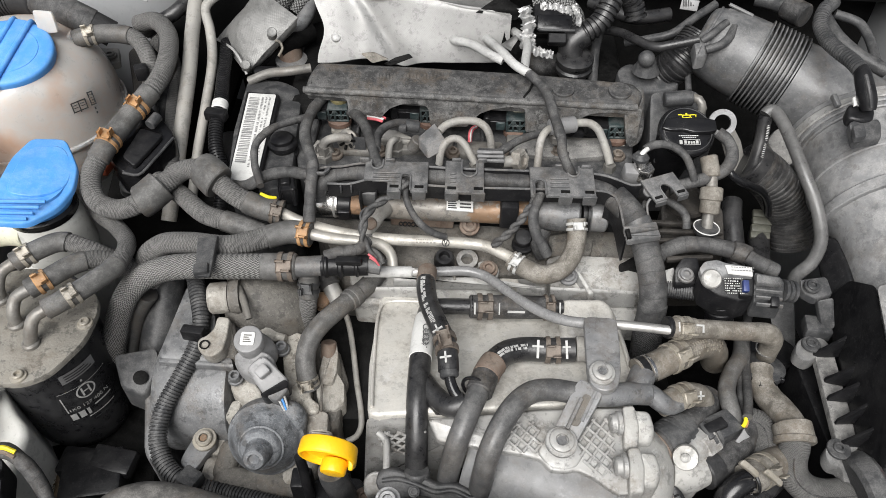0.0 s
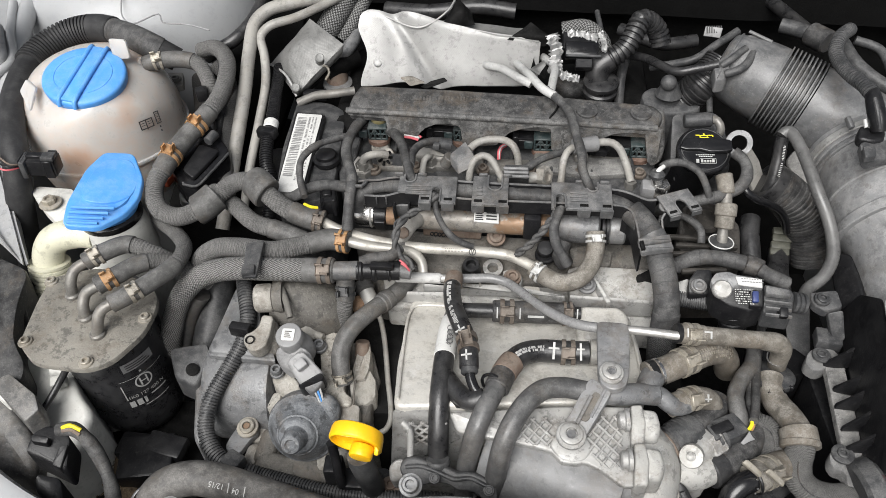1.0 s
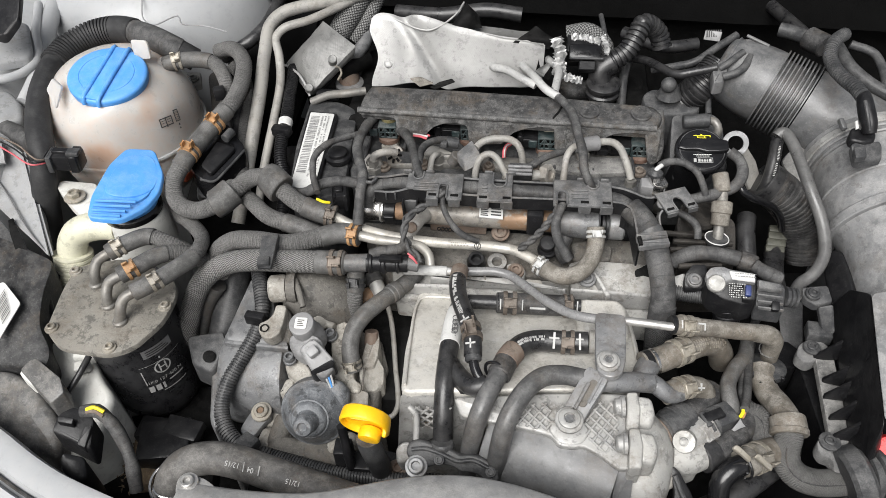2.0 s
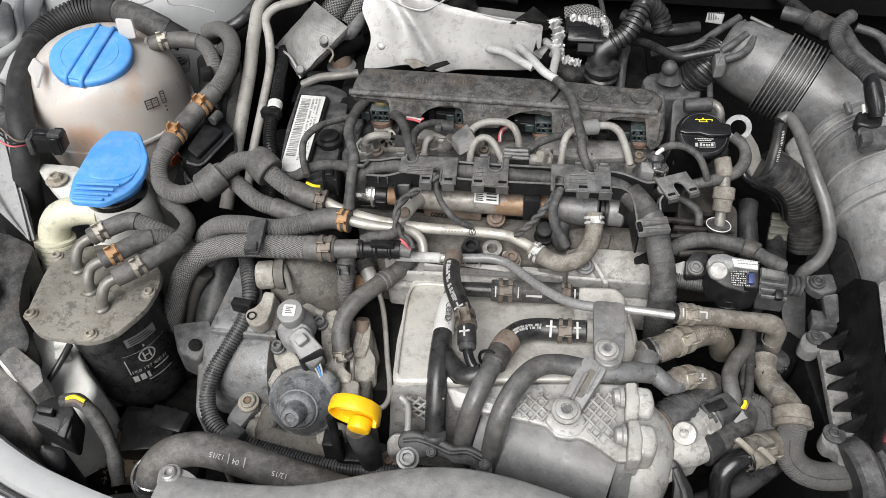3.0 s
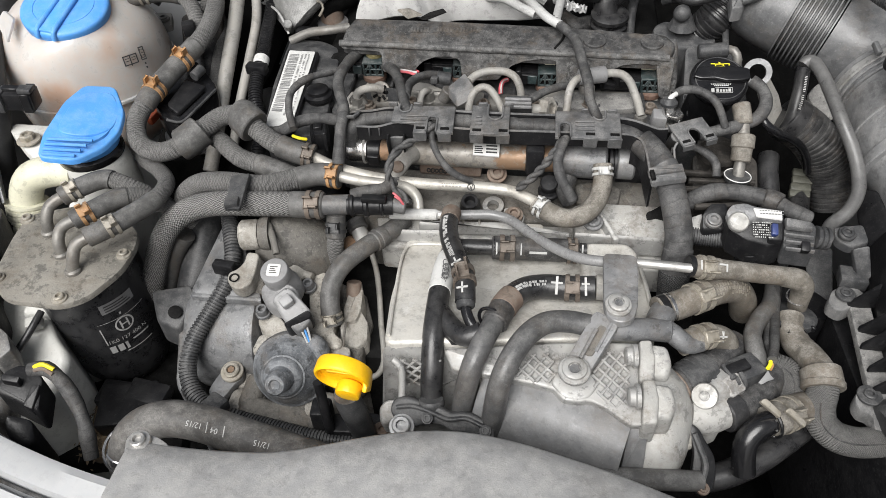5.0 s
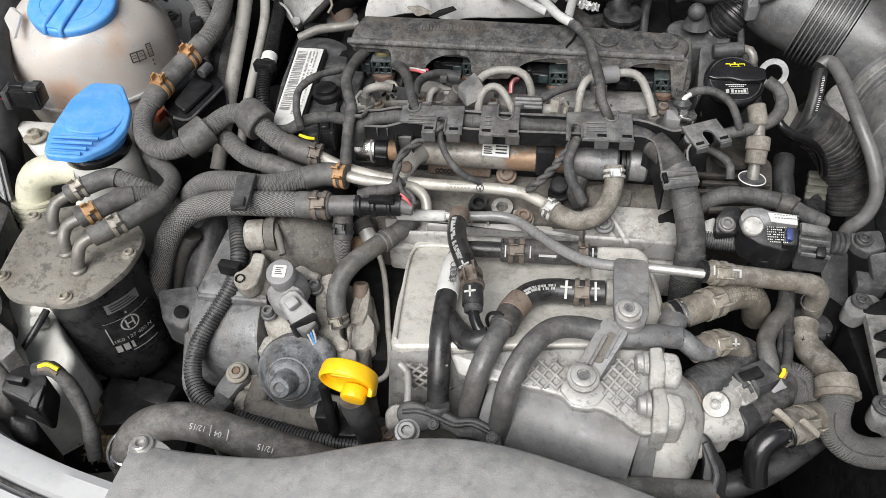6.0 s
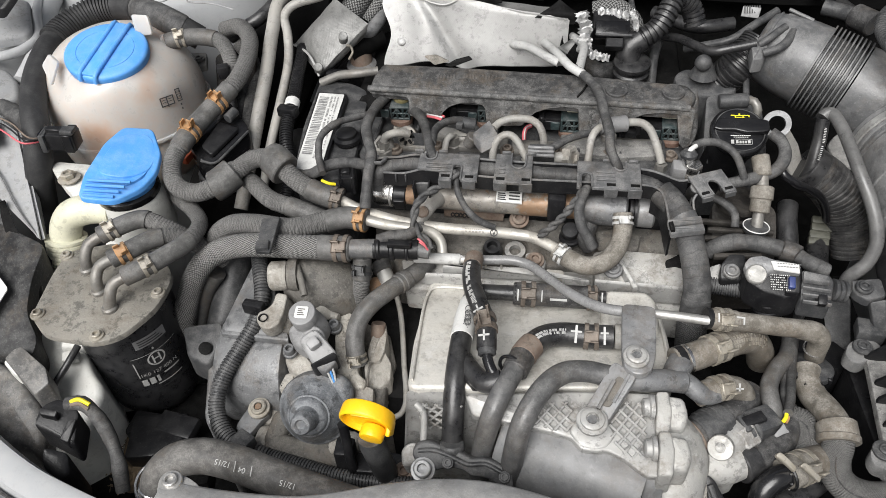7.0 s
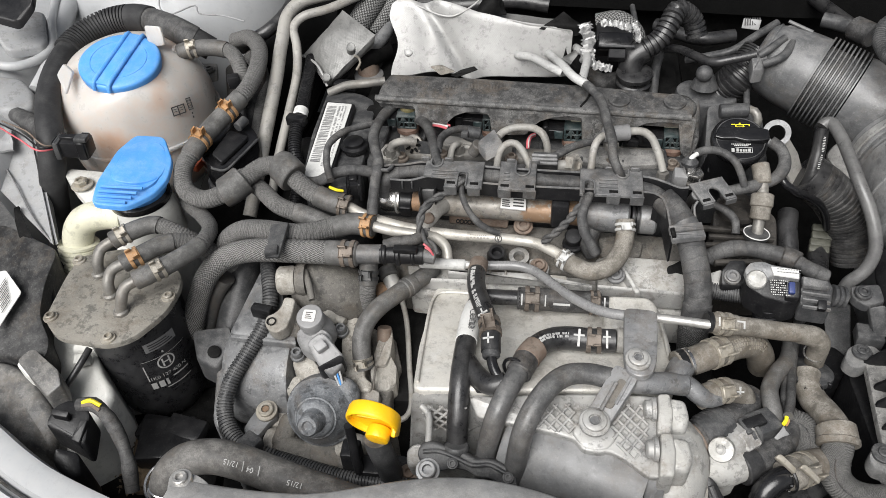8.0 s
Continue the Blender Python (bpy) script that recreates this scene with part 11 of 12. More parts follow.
# harness bracket, thermostat pipes
hb = thing("harness_bracket", (0.2151, 0.5605, 0.8900), "dusty grey sheet bracket with a notch", "bracket")
hx, hy = Vector((0.0310, 0.0075, 0.0045)), Vector((0.0125, -0.0210, -0.0085))
h0 = Vector((0.1885, 0.5431, 0.9120))
slot_ = [(0.52 - 0.17 * math.cos(math.pi * k / 8), 0.62 - 0.26 * math.sin(math.pi * k / 8)) for k in range(9)]
part("plate", slab([h0 + hx * a + hy * b for a, b in [(0, 0), (1.02, 0), (1.02, 1.0), (0.69, 1.0)] + slot_[::-1] + [(0.35, 1.0), (0, 1.0)]], (0, 0, -0.0022), 0, 0.0006), CLIP_GREY, hb)
part("slot_rim", sweep([np.array(tuple(h0 + hx * a + hy * b)) for a, b in [(0.35, 1.0)] + slot_ + [(0.69, 1.0)]], 0.0009, 8), CLIP_GREY, hb)
for a in (0.16, 0.85):
    part("slot", box(h0 + hx * a + hy * 0.86, (0.0075, 0.0028, 0.0016), (16, -8, 14), 0.0003, 1), GRIME_SHADE, hb)
    part("folded_foot", box(h0 + hx * a + hy * 1.03 + Vector((0, 0, -0.0035)), (0.0105, 0.0016, 0.007), (12, -8, 14), 0.0004, 1), CLIP_GREY, hb)
part("foot", rod((0.2008, 0.5671, 0.8700), (0.1973, 0.5359, 0.9050), 0.006), CLIP_GREY, hb)
sen = thing("temperature_sensor", (0.1931, 0.5793, 0.8900), "grey plastic sensor with a brass tip by the loom", "sensor")
part("sensor_body", box((0.1886, 0.5600, 0.9050), (0.026, 0.014, 0.018), (10, 4, -4), 0.002), PLASTIC_MID, sen)
part("steel_hex", lathe((0.1950, 0.5590, 0.9020), (0, -0.1, 1), [(0, 0.0088), (0.001, 0.0092), (0.014, 0.0092), (0.015, 0.0085)], 6), CHROME, sen, "bright steel hexagon")
part("sensor_neck", rod((0.1910, 0.5592, 0.9120), (0.1894, 0.5629, 0.9260), 0.0058), CHROME, sen)
part("sensor_cap", lathe((0.1899, 0.5621, 0.9220), (0, 0.1, 1), [(0, 0.0082), (0.003, 0.0084), (0.007, 0.0050), (0.008, 0)], 18), PLASTIC_GREY, sen)
part("white_wire", sweep(spline([(0.1894, 0.5614, 0.9270), (0.1911, 0.5625, 0.9300), (0.1964, 0.5682, 0.9300)], 0.002), 0.0024, 10), LABEL, sen, "white wire end")
for pts, r_ in (([(0.1944, 0.5694, 0.9280), (0.2007, 0.5730, 0.9300), (0.2110, 0.5745, 0.9310), (0.2238, 0.5736, 0.9280), (0.2352, 0.5684, 0.9210), (0.2420, 0.5615, 0.9100), (0.2461, 0.5575, 0.9000)], 0.0043), ([(0.2237, 0.5572, 0.8900), (0.2428, 0.5590, 0.8950), (0.2614, 0.5639, 0.8970), (0.2758, 0.5691, 0.9000), (0.2844, 0.5755, 0.9060), (0.2881, 0.5875, 0.9120), (0.2846, 0.5976, 0.9180), (0.2757, 0.6050, 0.9220)], 0.0068), ([(0.2131, 0.5467, 0.8850), (0.2230, 0.5443, 0.8830), (0.2325, 0.5380, 0.8800), (0.2385, 0.5320, 0.8740), (0.2387, 0.5233, 0.8660)], 0.0046), ([(0.1983, 0.5424, 0.8850), (0.1945, 0.5296, 0.8800), (0.1964, 0.5116, 0.8720)], 0.003)):
    hose("loom_branch", pts, r_, TAPE, "dusty black taped loom branch", "cable", "loom branches", 12)
tp = thing("thermostat_pipe", (0.2843, 0.5801, 0.8000), "dusty upright pipe with a white ring and dark coupling", "pipe")
path = spline([(0.2686, 0.5414, 0.8300), (0.2620, 0.5303, 0.8580), (0.2627, 0.5377, 0.8700), (0.2643, 0.5480, 0.8830), (0.2655, 0.5586, 0.8930), (0.2650, 0.5697, 0.9020), (0.2630, 0.5809, 0.9110)], 0.003)
part("riser", sweep(path, 0.0056, 18), PIPE_GREY, tp)
part("ring", lathe((0.2607, 0.5293, 0.8630), (0.05, 0.1, 1), [(-0.011, 0.0075), (-0.006, 0.0110), (-0.003, 0.0126), (0.0, 0.0128), (0.001, 0.0118), (0.0, 0.0085)], 32), PLASTIC_GREY, tp)
part("ring_edge", ring((0.2602, 0.5281, 0.8640), (0.05, 0.1, 1), 0.0124, 0.0006, 32, 6), LABEL, tp, "thin white ring edge")
f1 = frac(path, (0.2634, 0.5449, 0.8820))
band(tp, path, f1 - 0.09, f1 + 0.03, 0.0112, RUBBER_TAN, "coupling", "tan dusty coupling")
band(tp, path, f1 + 0.03, f1 + 0.13, 0.0128, RUBBER_TAN, "coupling", "tan dusty coupling")
f1 = frac(path, (0.2650, 0.5726, 0.9045))
band(tp, path, f1 - 0.09, f1 + 0.09, 0.0100, RUBBER_TAN, "coupling", "brown dusty coupling")
cv = thing("rocker_end", (0.2558, 0.5989, 0.8000), "dark grimy housing behind the upright pipe", "housing")
part("housing_body", slab([(0.2265, 0.5771, 0.8550), (0.2649, 0.5844, 0.8580), (0.2930, 0.5748, 0.8500), (0.2890, 0.5272, 0.8250), (0.2240, 0.5251, 0.8250)], (0, 0, -0.08), 0.01, 0.003), GRIME_DARK, cv)
part("round_port", lathe((0.2483, 0.5650, 0.8620), UP, [(0, 0.022), (0.006, 0.022), (0.006, 0.018), (-0.004, 0.017), (-0.004, 0)], 26), GRIME_DARK, cv)
for k in range(5):
    part("cast_step", box(Vector((0.2407, 0.5448, 0.8520)) + Vector((0.008 * (k % 2), -0.011 * k, -0.001 * k)), (0.07 - 0.006 * k, 0.005, 0.006), (8, 0, -4 + 2 * k), 0.0015), GRIME_DARK, cv)
for pts, r_, lb_ in (([(0.3042, 0.5172, 0.7900), (0.3087, 0.5518, 0.8100), (0.3105, 0.5835, 0.8250), (0.3147, 0.6027, 0.8300)], 0.0125, "grey plastic water pipe"), ([(0.3521, 0.5374, 0.7600), (0.3536, 0.5741, 0.7700), (0.3624, 0.6083, 0.7750)], 0.0140, "grey plastic water pipe with a ribbed clip")):
    hose("water_pipe", pts, r_, RUBBER_BLACK, lb_, "pipe", "water pipes")
wc_ = thing("ribbed_clip", (0.3713, 0.6291, 0.7700), "grey ribbed hose clip on the water pipe", "clip")
for k, p in enumerate(((0.3665, 0.6250, 0.7900), (0.3639, 0.6148, 0.7880), (0.3606, 0.6059, 0.7850), (0.3584, 0.5990, 0.7820))):
    part("rib", box(p, (0.022, 0.010, 0.007), (20, 0, -8), 0.002), CLIP_OLIVE, wc_)
hose("vacuum_line", [(0.2860, 0.5867, 0.8950), (0.2907, 0.5779, 0.8900), (0.3019, 0.5763, 0.8820), (0.3198, 0.5820, 0.8700), (0.3367, 0.5894, 0.8550), (0.3500, 0.5969, 0.8350), (0.3604, 0.6041, 0.8100)], 0.0049, PLASTIC_GLOSS, "shiny black vacuum line", "hose", sides=18)
pb_ = thing("pale_bracket", (0.3785, 0.6689, 0.8500), "pale worn plastic bracket behind the pipe", "bracket")
part("plate", slab([(0.3569, 0.6578, 0.8700), (0.3662, 0.6660, 0.8800), (0.3844, 0.6708, 0.8840), (0.3865, 0.6456, 0.8660), (0.3821, 0.6343, 0.8540), (0.3713, 0.6381, 0.8540)], (0, 0.003, -0.004), 0.006, 0.0015), FLANGE, pb_)
th, path = hose("corrugated_duct", [(0.3318, 0.6346, 0.8600), (0.3614, 0.6280, 0.8400), (0.3907, 0.6229, 0.8000), (0.4040, 0.6050, 0.7600)], 0.028, RUBBER, "dark corrugated rubber duct under the intake", "hose", ribs=(0.0055, 0.0014), sides=40)
band(th, path, 0.0, 0.10, 0.0285, RUBBER_BLACK, "upper_cuff", "smooth black cuff", 32)
hose("black_pipe", [(0.3362, 0.6431, 0.9160), (0.3397, 0.6456, 0.9190), (0.3441, 0.6450, 0.9200), (0.3490, 0.6270, 0.9180), (0.3536, 0.6005, 0.9100), (0.3600, 0.5692, 0.8960), (0.3673, 0.5484, 0.8820), (0.3702, 0.5293, 0.8700), (0.3679, 0.5102, 0.8600), (0.3563, 0.4929, 0.8500), (0.3402, 0.4817, 0.8440), (0.3286, 0.4598, 0.8480)], 0.0074, PIPE_WORN, "dusty dark bent pipe beside the air duct", "pipe", sides=18)
lb2, path = hose("printed_hose", [(0.3384, 0.6453, 0.9140), (0.3381, 0.6420, 0.9050), (0.3381, 0.6370, 0.8930), (0.3361, 0.6291, 0.8800), (0.3334, 0.6223, 0.8660), (0.3297, 0.6208, 0.8500)], 0.0082, RUBBER_BLACK, "black hose with illegible white print", "hose", sides=18)
for a_, b_, n_k in (((0.3381, 0.6330, 0.9100), (0.3373, 0.6242, 0.8960), 10), ((0.3368, 0.6226, 0.8944), (0.3344, 0.6146, 0.8810), 8)):
    for k in range(n_k):
        p_ = Vector(a_).lerp(Vector(b_), (k + 0.5) / n_k)
        part("print", box(p_ + Vector((0, -0.0012, 0.0012)), (0.0028 if k % 3 else 0.0020, 0.0011, 0.0006), (-38, 0, -20), 0.0002, 1), LABEL, lb2)

# pressure sensor on the manifold
ms = thing("pressure_sensor", (0.2743, 0.4703, 0.8400), "black and silver differential pressure sensor with a label", "sensor")
part("mount_frame", slab([(0.2208, 0.4812, 0.8560), (0.2292, 0.4907, 0.8610), (0.2435, 0.4897, 0.8620), (0.2453, 0.4733, 0.8500), (0.2402, 0.4693, 0.8460), (0.2204, 0.4697, 0.8460)], (0, 0, -0.015), 0.003, 0.002), PLASTIC, ms)
part("mount_arm", slab([(0.2101, 0.4861, 0.8460), (0.2237, 0.4891, 0.8500), (0.2235, 0.4757, 0.8400), (0.2132, 0.4755, 0.8380)], (0, 0, -0.012), 0.003, 0.002), CAST, ms)
bolt(ms, (0.2299, 0.4740, 0.8530), (0, -0.3, 1), 0.0064, 0.005, 1.25, CAST_DARK)
part("sensor_body", slab([(0.2370, 0.4654, 0.8680), (0.2422, 0.4732, 0.8740), (0.2544, 0.4743, 0.8750), (0.2611, 0.4712, 0.8740), (0.2857, 0.4676, 0.8730), (0.2887, 0.4600, 0.8660), (0.2854, 0.4457, 0.8550), (0.2727, 0.4435, 0.8520), (0.2546, 0.4467, 0.8550), (0.2398, 0.4541, 0.8600)], (0, 0, -0.026), 0.003, 0.0015), PLASTIC, ms)
part("silver_lid", slab([(0.2351, 0.4642, 0.8735), (0.2409, 0.4702, 0.8775), (0.2530, 0.4714, 0.8785), (0.2597, 0.4682, 0.8775), (0.2834, 0.4639, 0.8765), (0.2850, 0.4575, 0.8705), (0.2601, 0.4589, 0.8720), (0.2520, 0.4548, 0.8690), (0.2382, 0.4550, 0.8680)], (0, 0, -0.006), 0.003, 0.0015), CAST_DARK, ms, "dull silver lid")
part("lid_label", slab([(0.2586, 0.4652, 0.8775), (0.2825, 0.4626, 0.8770), (0.2829, 0.4566, 0.8720), (0.2605, 0.4584, 0.8740)], (0, 0, -0.0015), 0, 0.0002), LABEL, ms, "small white label")
bars(ms, (0.2604, 0.4589, 0.8750), (1, -0.07, 0), (0, 0.9, 0.35), [(0.003 + 0.0026 * k, 0.0048 + 0.0026 * k, 0.0014, 0.0021) for k in range(8)] + [(0.003 + 0.0024 * k, 0.0044 + 0.0024 * k, 0.0044, 0.0050) for k in range(9)], PLASTIC_MID, "label_print", 0.0006)
part("pale_cap", lathe((0.2452, 0.4569, 0.8665), (-0.05, -0.55, 0.8), [(0, 0.0088), (0.004, 0.0092), (0.0065, 0.0089), (0.0078, 0.0078), (0.0074, 0.005), (0.0078, 0.0035), (0.0078, 0)], 30), CAST_DUSTY, ms, "pale round cap")
bars(ms, (0.2586, 0.4461, 0.8590), (1, -0.04, 0.0), (0.02, 0.85, 0.42), [(0.0016 * i, 0.0016 * i + 0.0007 + 0.0004 * (i * j % 2), 0.0023 * j, 0.0023 * j + 0.0009) for i in range(11) for j in range(7) if (i * 3 + j * 5) % 7], LABEL, "code_print", 0.0016)
part("blue_insert", box((0.2759, 0.4490, 0.8660), (0.0055, 0.011, 0.006), (25, 0, -6), 0.001), NAVY, ms, "dark blue insert")
part("insert_frame", slab([(0.2731, 0.4571, 0.8680), (0.2854, 0.4563, 0.8680), (0.2843, 0.4443, 0.8580), (0.2715, 0.4449, 0.8580)], (0, 0, -0.008), 0.002, 0.001), PLASTIC, ms)
pg_ = part("plug_body", slab([(0.2869, 0.4632, 0.8700), (0.3119, 0.4613, 0.8660), (0.3164, 0.4577, 0.8610), (0.3139, 0.4431, 0.8460), (0.2861, 0.4433, 0.8500)], (0, 0, -0.020), 0.003, 0.0015), PLASTIC_GREY, ms, "grey ribbed plug")
part("plug_latch", slab([(0.2859, 0.4572, 0.8745), (0.3083, 0.4559, 0.8705), (0.3103, 0.4511, 0.8660), (0.2859, 0.4510, 0.8690)], (0, 0, -0.004), 0.002, 0.001), CLIP_GREY, pg_)
for k in range(3):
    part("plug_rib", slab([Vector(q) + Vector((0, -0.0052 * k, -0.0036 * k)) for q in ((0.2857, 0.4486, 0.8640), (0.3109, 0.4480, 0.8610), (0.3109, 0.4468, 0.8600), (0.2857, 0.4475, 0.8630))], (0, 0, -0.003), 0, 0.0004), CLIP_GREY, pg_)
part("plug_clip", box((0.3030, 0.4400, 0.8540), (0.008, 0.010, 0.008), (25, 0, -8), 0.0015), PLASTIC, pg_)
part("plug_neck", ribbed(spline([(0.3166, 0.4582, 0.8500), (0.3228, 0.4580, 0.8490), (0.3301, 0.4580, 0.8480)], 0.003), 0.0105, 0.0042, 0.0018, 22), PLASTIC_GREY, ms)
part("mesh_lead", ribbed(spline([(0.2134, 0.4767, 0.8320), (0.2281, 0.4745, 0.8320), (0.2429, 0.4705, 0.8340)], 0.004), 0.0090, 0.0022, 0.0012, 22), PLASTIC_GREY, ms)
part("lower_stem", ribbed(spline([(0.2626, 0.4596, 0.8420), (0.2647, 0.4565, 0.8280), (0.2670, 0.4524, 0.8100)], 0.004), 0.0135, 0.0075, 0.0012, 24), PLASTIC, ms)
th, path = hose("taped_loom", [(0.2125, 0.5072, 0.8460), (0.2219, 0.5093, 0.8530), (0.2384, 0.5106, 0.8580), (0.2607, 0.5063, 0.8600), (0.2880, 0.4979, 0.8580), (0.3051, 0.4855, 0.8550), (0.3185, 0.4821, 0.8500)], 0.0092, TAPE, "dusty taped loom behind the pressure sensor", "cable")
band(th, path, 0.62, 0.74, 0.0118, RUBBER, "tape_wrap", "extra wrap of tape")

# thermostat hoses
th, path = hose("radiator_hose", [(0.1941, 0.4019, 0.8660), (0.2276, 0.4064, 0.8580), (0.2613, 0.4118, 0.8480), (0.2858, 0.4164, 0.8400), (0.3005, 0.4169, 0.8320)], 0.0098, RUBBER_TAN, "tan dusty rubber hose with printed marks ending in an elbow", "hose", sides=20)
band(th, path, 0.02, 0.24, 0.0108, RUBBER_TAN, "wide_end")
clamp(th, path, 0.13, 0.0109, CLAMP_TAN, 0.012)
band(th, path, 0.0, 0.025, 0.0112, PLASTIC, "black_end")
hose_print(th, path, [(0.06, -8, 0.0012, 0.008), (0.235, -20, 0.007, 0.0016), (0.265, -4, 0.0014, 0.007)], 0.0109, PRINT_WHITE, name="mark")
part("elbow", sweep(spline([(0.2823, 0.4169, 0.8400, 0.009), (0.2969, 0.4184, 0.8350, 0.0098), (0.3038, 0.4193, 0.8260, 0.0096), (0.3059, 0.4202, 0.8080, 0.009), (0.3098, 0.4241, 0.7820, 0.0086)], 0.004), None, 20), RUBBER_TAN, th)
part("ring", ring((0.3046, 0.4213, 0.8100), Vector((0.3098, 0.4241, 0.7820)) - Vector((0.3038, 0.4193, 0.8260)), 0.0096, 0.0010, 24, 6), CHROME, th)
th, path = hose("egr_hose", [(0.1677, 0.3721, 0.8400), (0.1847, 0.3794, 0.8400), (0.2072, 0.3926, 0.8380), (0.2277, 0.4057, 0.8330), (0.2439, 0.4152, 0.8240), (0.2554, 0.4207, 0.8060), (0.2638, 0.4276, 0.7800)], 0.0146, RUBBER_TAN, "thick tan dusty coolant hose with a wire clamp", "hose", sides=22)
clamp(th, path, 0.30, 0.0150, CLAMP_TAN, 0.016)
band(th, path, 0.02, 0.06, 0.0152, PLASTIC, "black_end")
band(th, path, 0.075, 0.09, 0.0152, CHROME, "clamp_ring")
random.seed(23)
hose_print(th, path, [(0.36 + 0.02 * k, dg, 0.0016, 0.0030) for k in range(16) for dg in (-22, -2, 16) if random.random() < 0.7], 0.0146, CLAMP_TAN)
th, path = hose("egr_hose", [(0.1860, 0.3486, 0.8260), (0.1988, 0.3547, 0.8260), (0.2137, 0.3621, 0.8220), (0.2277, 0.3669, 0.8120), (0.2353, 0.3673, 0.7960), (0.2392, 0.3693, 0.7750)], 0.0120, RUBBER_TAN, "tan dusty coolant hose below with a spring clamp", "hose", sides=20)
clamp(th, path, 0.26, 0.0122, CLAMP_TAN, 0.014)
hose_print(th, path, [(0.40, 0, 0.0014, 0.009), (0.40, 0, 0.009, 0.0014)], 0.0122, PRINT_WHITE, name="mark")
th, path = hose("lower_hose", [(0.1812, 0.3212, 0.8000), (0.1937, 0.3291, 0.8020), (0.2086, 0.3405, 0.8010), (0.2268, 0.3576, 0.7970), (0.2424, 0.3770, 0.7940)], 0.0165, RUBBER, "black rubber hose with a ribbed flat clamp", "hose", sides=20)
band(th, path, 0.12, 0.42, 0.0190, PLASTIC_GREY, "clamp_band")
part("clamp_ribs", ribbed(cut(path, 0.16, 0.38), 0.0176, 0.006, 0.002, 20), PLASTIC_GREY, th)
band(th, path, 0.0, 0.07, 0.0182, RUST, "rust_ring")
tst = thing("thermostat_sensor", (0.2239, 0.3295, 0.7700), "bright dirty alloy thermostat stub with a grey sensor plug", "sensor")
part("alloy_body", sweep(spline([(*(0.2025, 0.3162, 0.7970), 0.0135), (*(0.2150, 0.3236, 0.7970), 0.0140), (*(0.2275, 0.3316, 0.7980), 0.0135)], 0.004), None, 22), CAST, tst)
part("hex_collar", rod((0.2192, 0.3261, 0.7970), (0.2326, 0.3346, 0.7990), 0.0165, sides=6), CAST, tst)
part("round_face", lathe(Vector((0.2042, 0.3118, 0.8060)) + Vector((-0.002, -0.004, 0.005)), (-0.32, -0.55, 0.72), [(-0.010, 0.0105), (0, 0.0108), (0.002, 0.0100), (0.0026, 0.0042), (0.0046, 0.0040), (0.0052, 0.0030), (0.0044, 0.0016), (0.0040, 0)], 24), CAST_DUSTY, tst)
part("lower_branch", sweep(spline([(*(0.1926, 0.3055, 0.7880), 0.0165), (*(0.2054, 0.3056, 0.7870), 0.0170), (*(0.2236, 0.3121, 0.7860), 0.0150)], 0.004), None, 24), CAST_DUSTY, tst)
part("branch_foot", slab([(0.1875, 0.3032, 0.8020), (0.1958, 0.3071, 0.8050), (0.2104, 0.3012, 0.8000), (0.2185, 0.2960, 0.7960), (0.2178, 0.2926, 0.7920), (0.2036, 0.2882, 0.7860), (0.1924, 0.2916, 0.7900)], (0, 0.004, -0.03), 0.005, 0.003, 3), CAST_DUSTY, tst)
tp_ = part("plug_body", box((0.2400, 0.3395, 0.8000), (0.034, 0.024, 0.021), (0, -4, 24), 0.003), PLASTIC_GREY, tst, "grey ribbed plug")
part("plug_ribs", ribbed(spline([(0.2270, 0.3313, 0.8000), (0.2364, 0.3369, 0.8010)], 0.003), 0.0138, 0.0042, 0.0018, 18), PLASTIC_GREY, tst)
part("plug_latch", box((0.2336, 0.3362, 0.8130), (0.020, 0.010, 0.005), (0, -4, 24), 0.0012), PLASTIC, tp_)
part("plug_latch", box((0.2255, 0.3319, 0.8120), (0.006, 0.016, 0.005), (0, -4, 24), 0.0012), PLASTIC_GREY, tp_)
part("plug_lead", sweep(spline([(0.2444, 0.3427, 0.8000), (0.2553, 0.3481, 0.8030), (0.2538, 0.3601, 0.8080), (0.2555, 0.3772, 0.8080), (0.2666, 0.3978, 0.8050), (0.2815, 0.4184, 0.8000), (0.2979, 0.4608, 0.7900)], 0.004), 0.0078, 14), RUBBER_GREY, tst)
part("foil_tag", slab([(0.2476, 0.3225, 0.8120), (0.2537, 0.3286, 0.8150), (0.2566, 0.3326, 0.8160), (0.2584, 0.3284, 0.8140), (0.2613, 0.3265, 0.8120), (0.2552, 0.3239, 0.8120), (0.2502, 0.3210, 0.8110)], (0, 0.001, -0.002), 0.001, 0.0004), PLASTIC_MID, tst, "crumpled pale tape end")
part("yellow_wire", sweep(spline([(0.2632, 0.3489, 0.8120), (0.2615, 0.3416, 0.8120), (0.2581, 0.3368, 0.8120)], 0.002), 0.0017, 8), PRINT_YELLOW, tst)
part("orange_wire", sweep(spline([(0.2656, 0.3493, 0.8100), (0.2640, 0.3421, 0.8100), (0.2610, 0.3372, 0.8100)], 0.002), 0.0012, 8), CLAMP_ORANGE, tst)
hose("twisted_loom", [(0.3050, 0.4748, 0.8000), (0.2912, 0.4353, 0.8000), (0.2803, 0.3969, 0.8020), (0.2703, 0.3635, 0.8100), (0.2633, 0.3443, 0.8140)], 0.0050, TAPE, "dark twisted loom down to the sensor plug", "cable")
hose("twisted_loom", [(0.3110, 0.4785, 0.7960), (0.2878, 0.4422, 0.7960), (0.2789, 0.4069, 0.7980), (0.2682, 0.3716, 0.8030), (0.2656, 0.3458, 0.8100)], 0.0042, TAPE, "dark twisted loom beside the sensor lead", "cable")
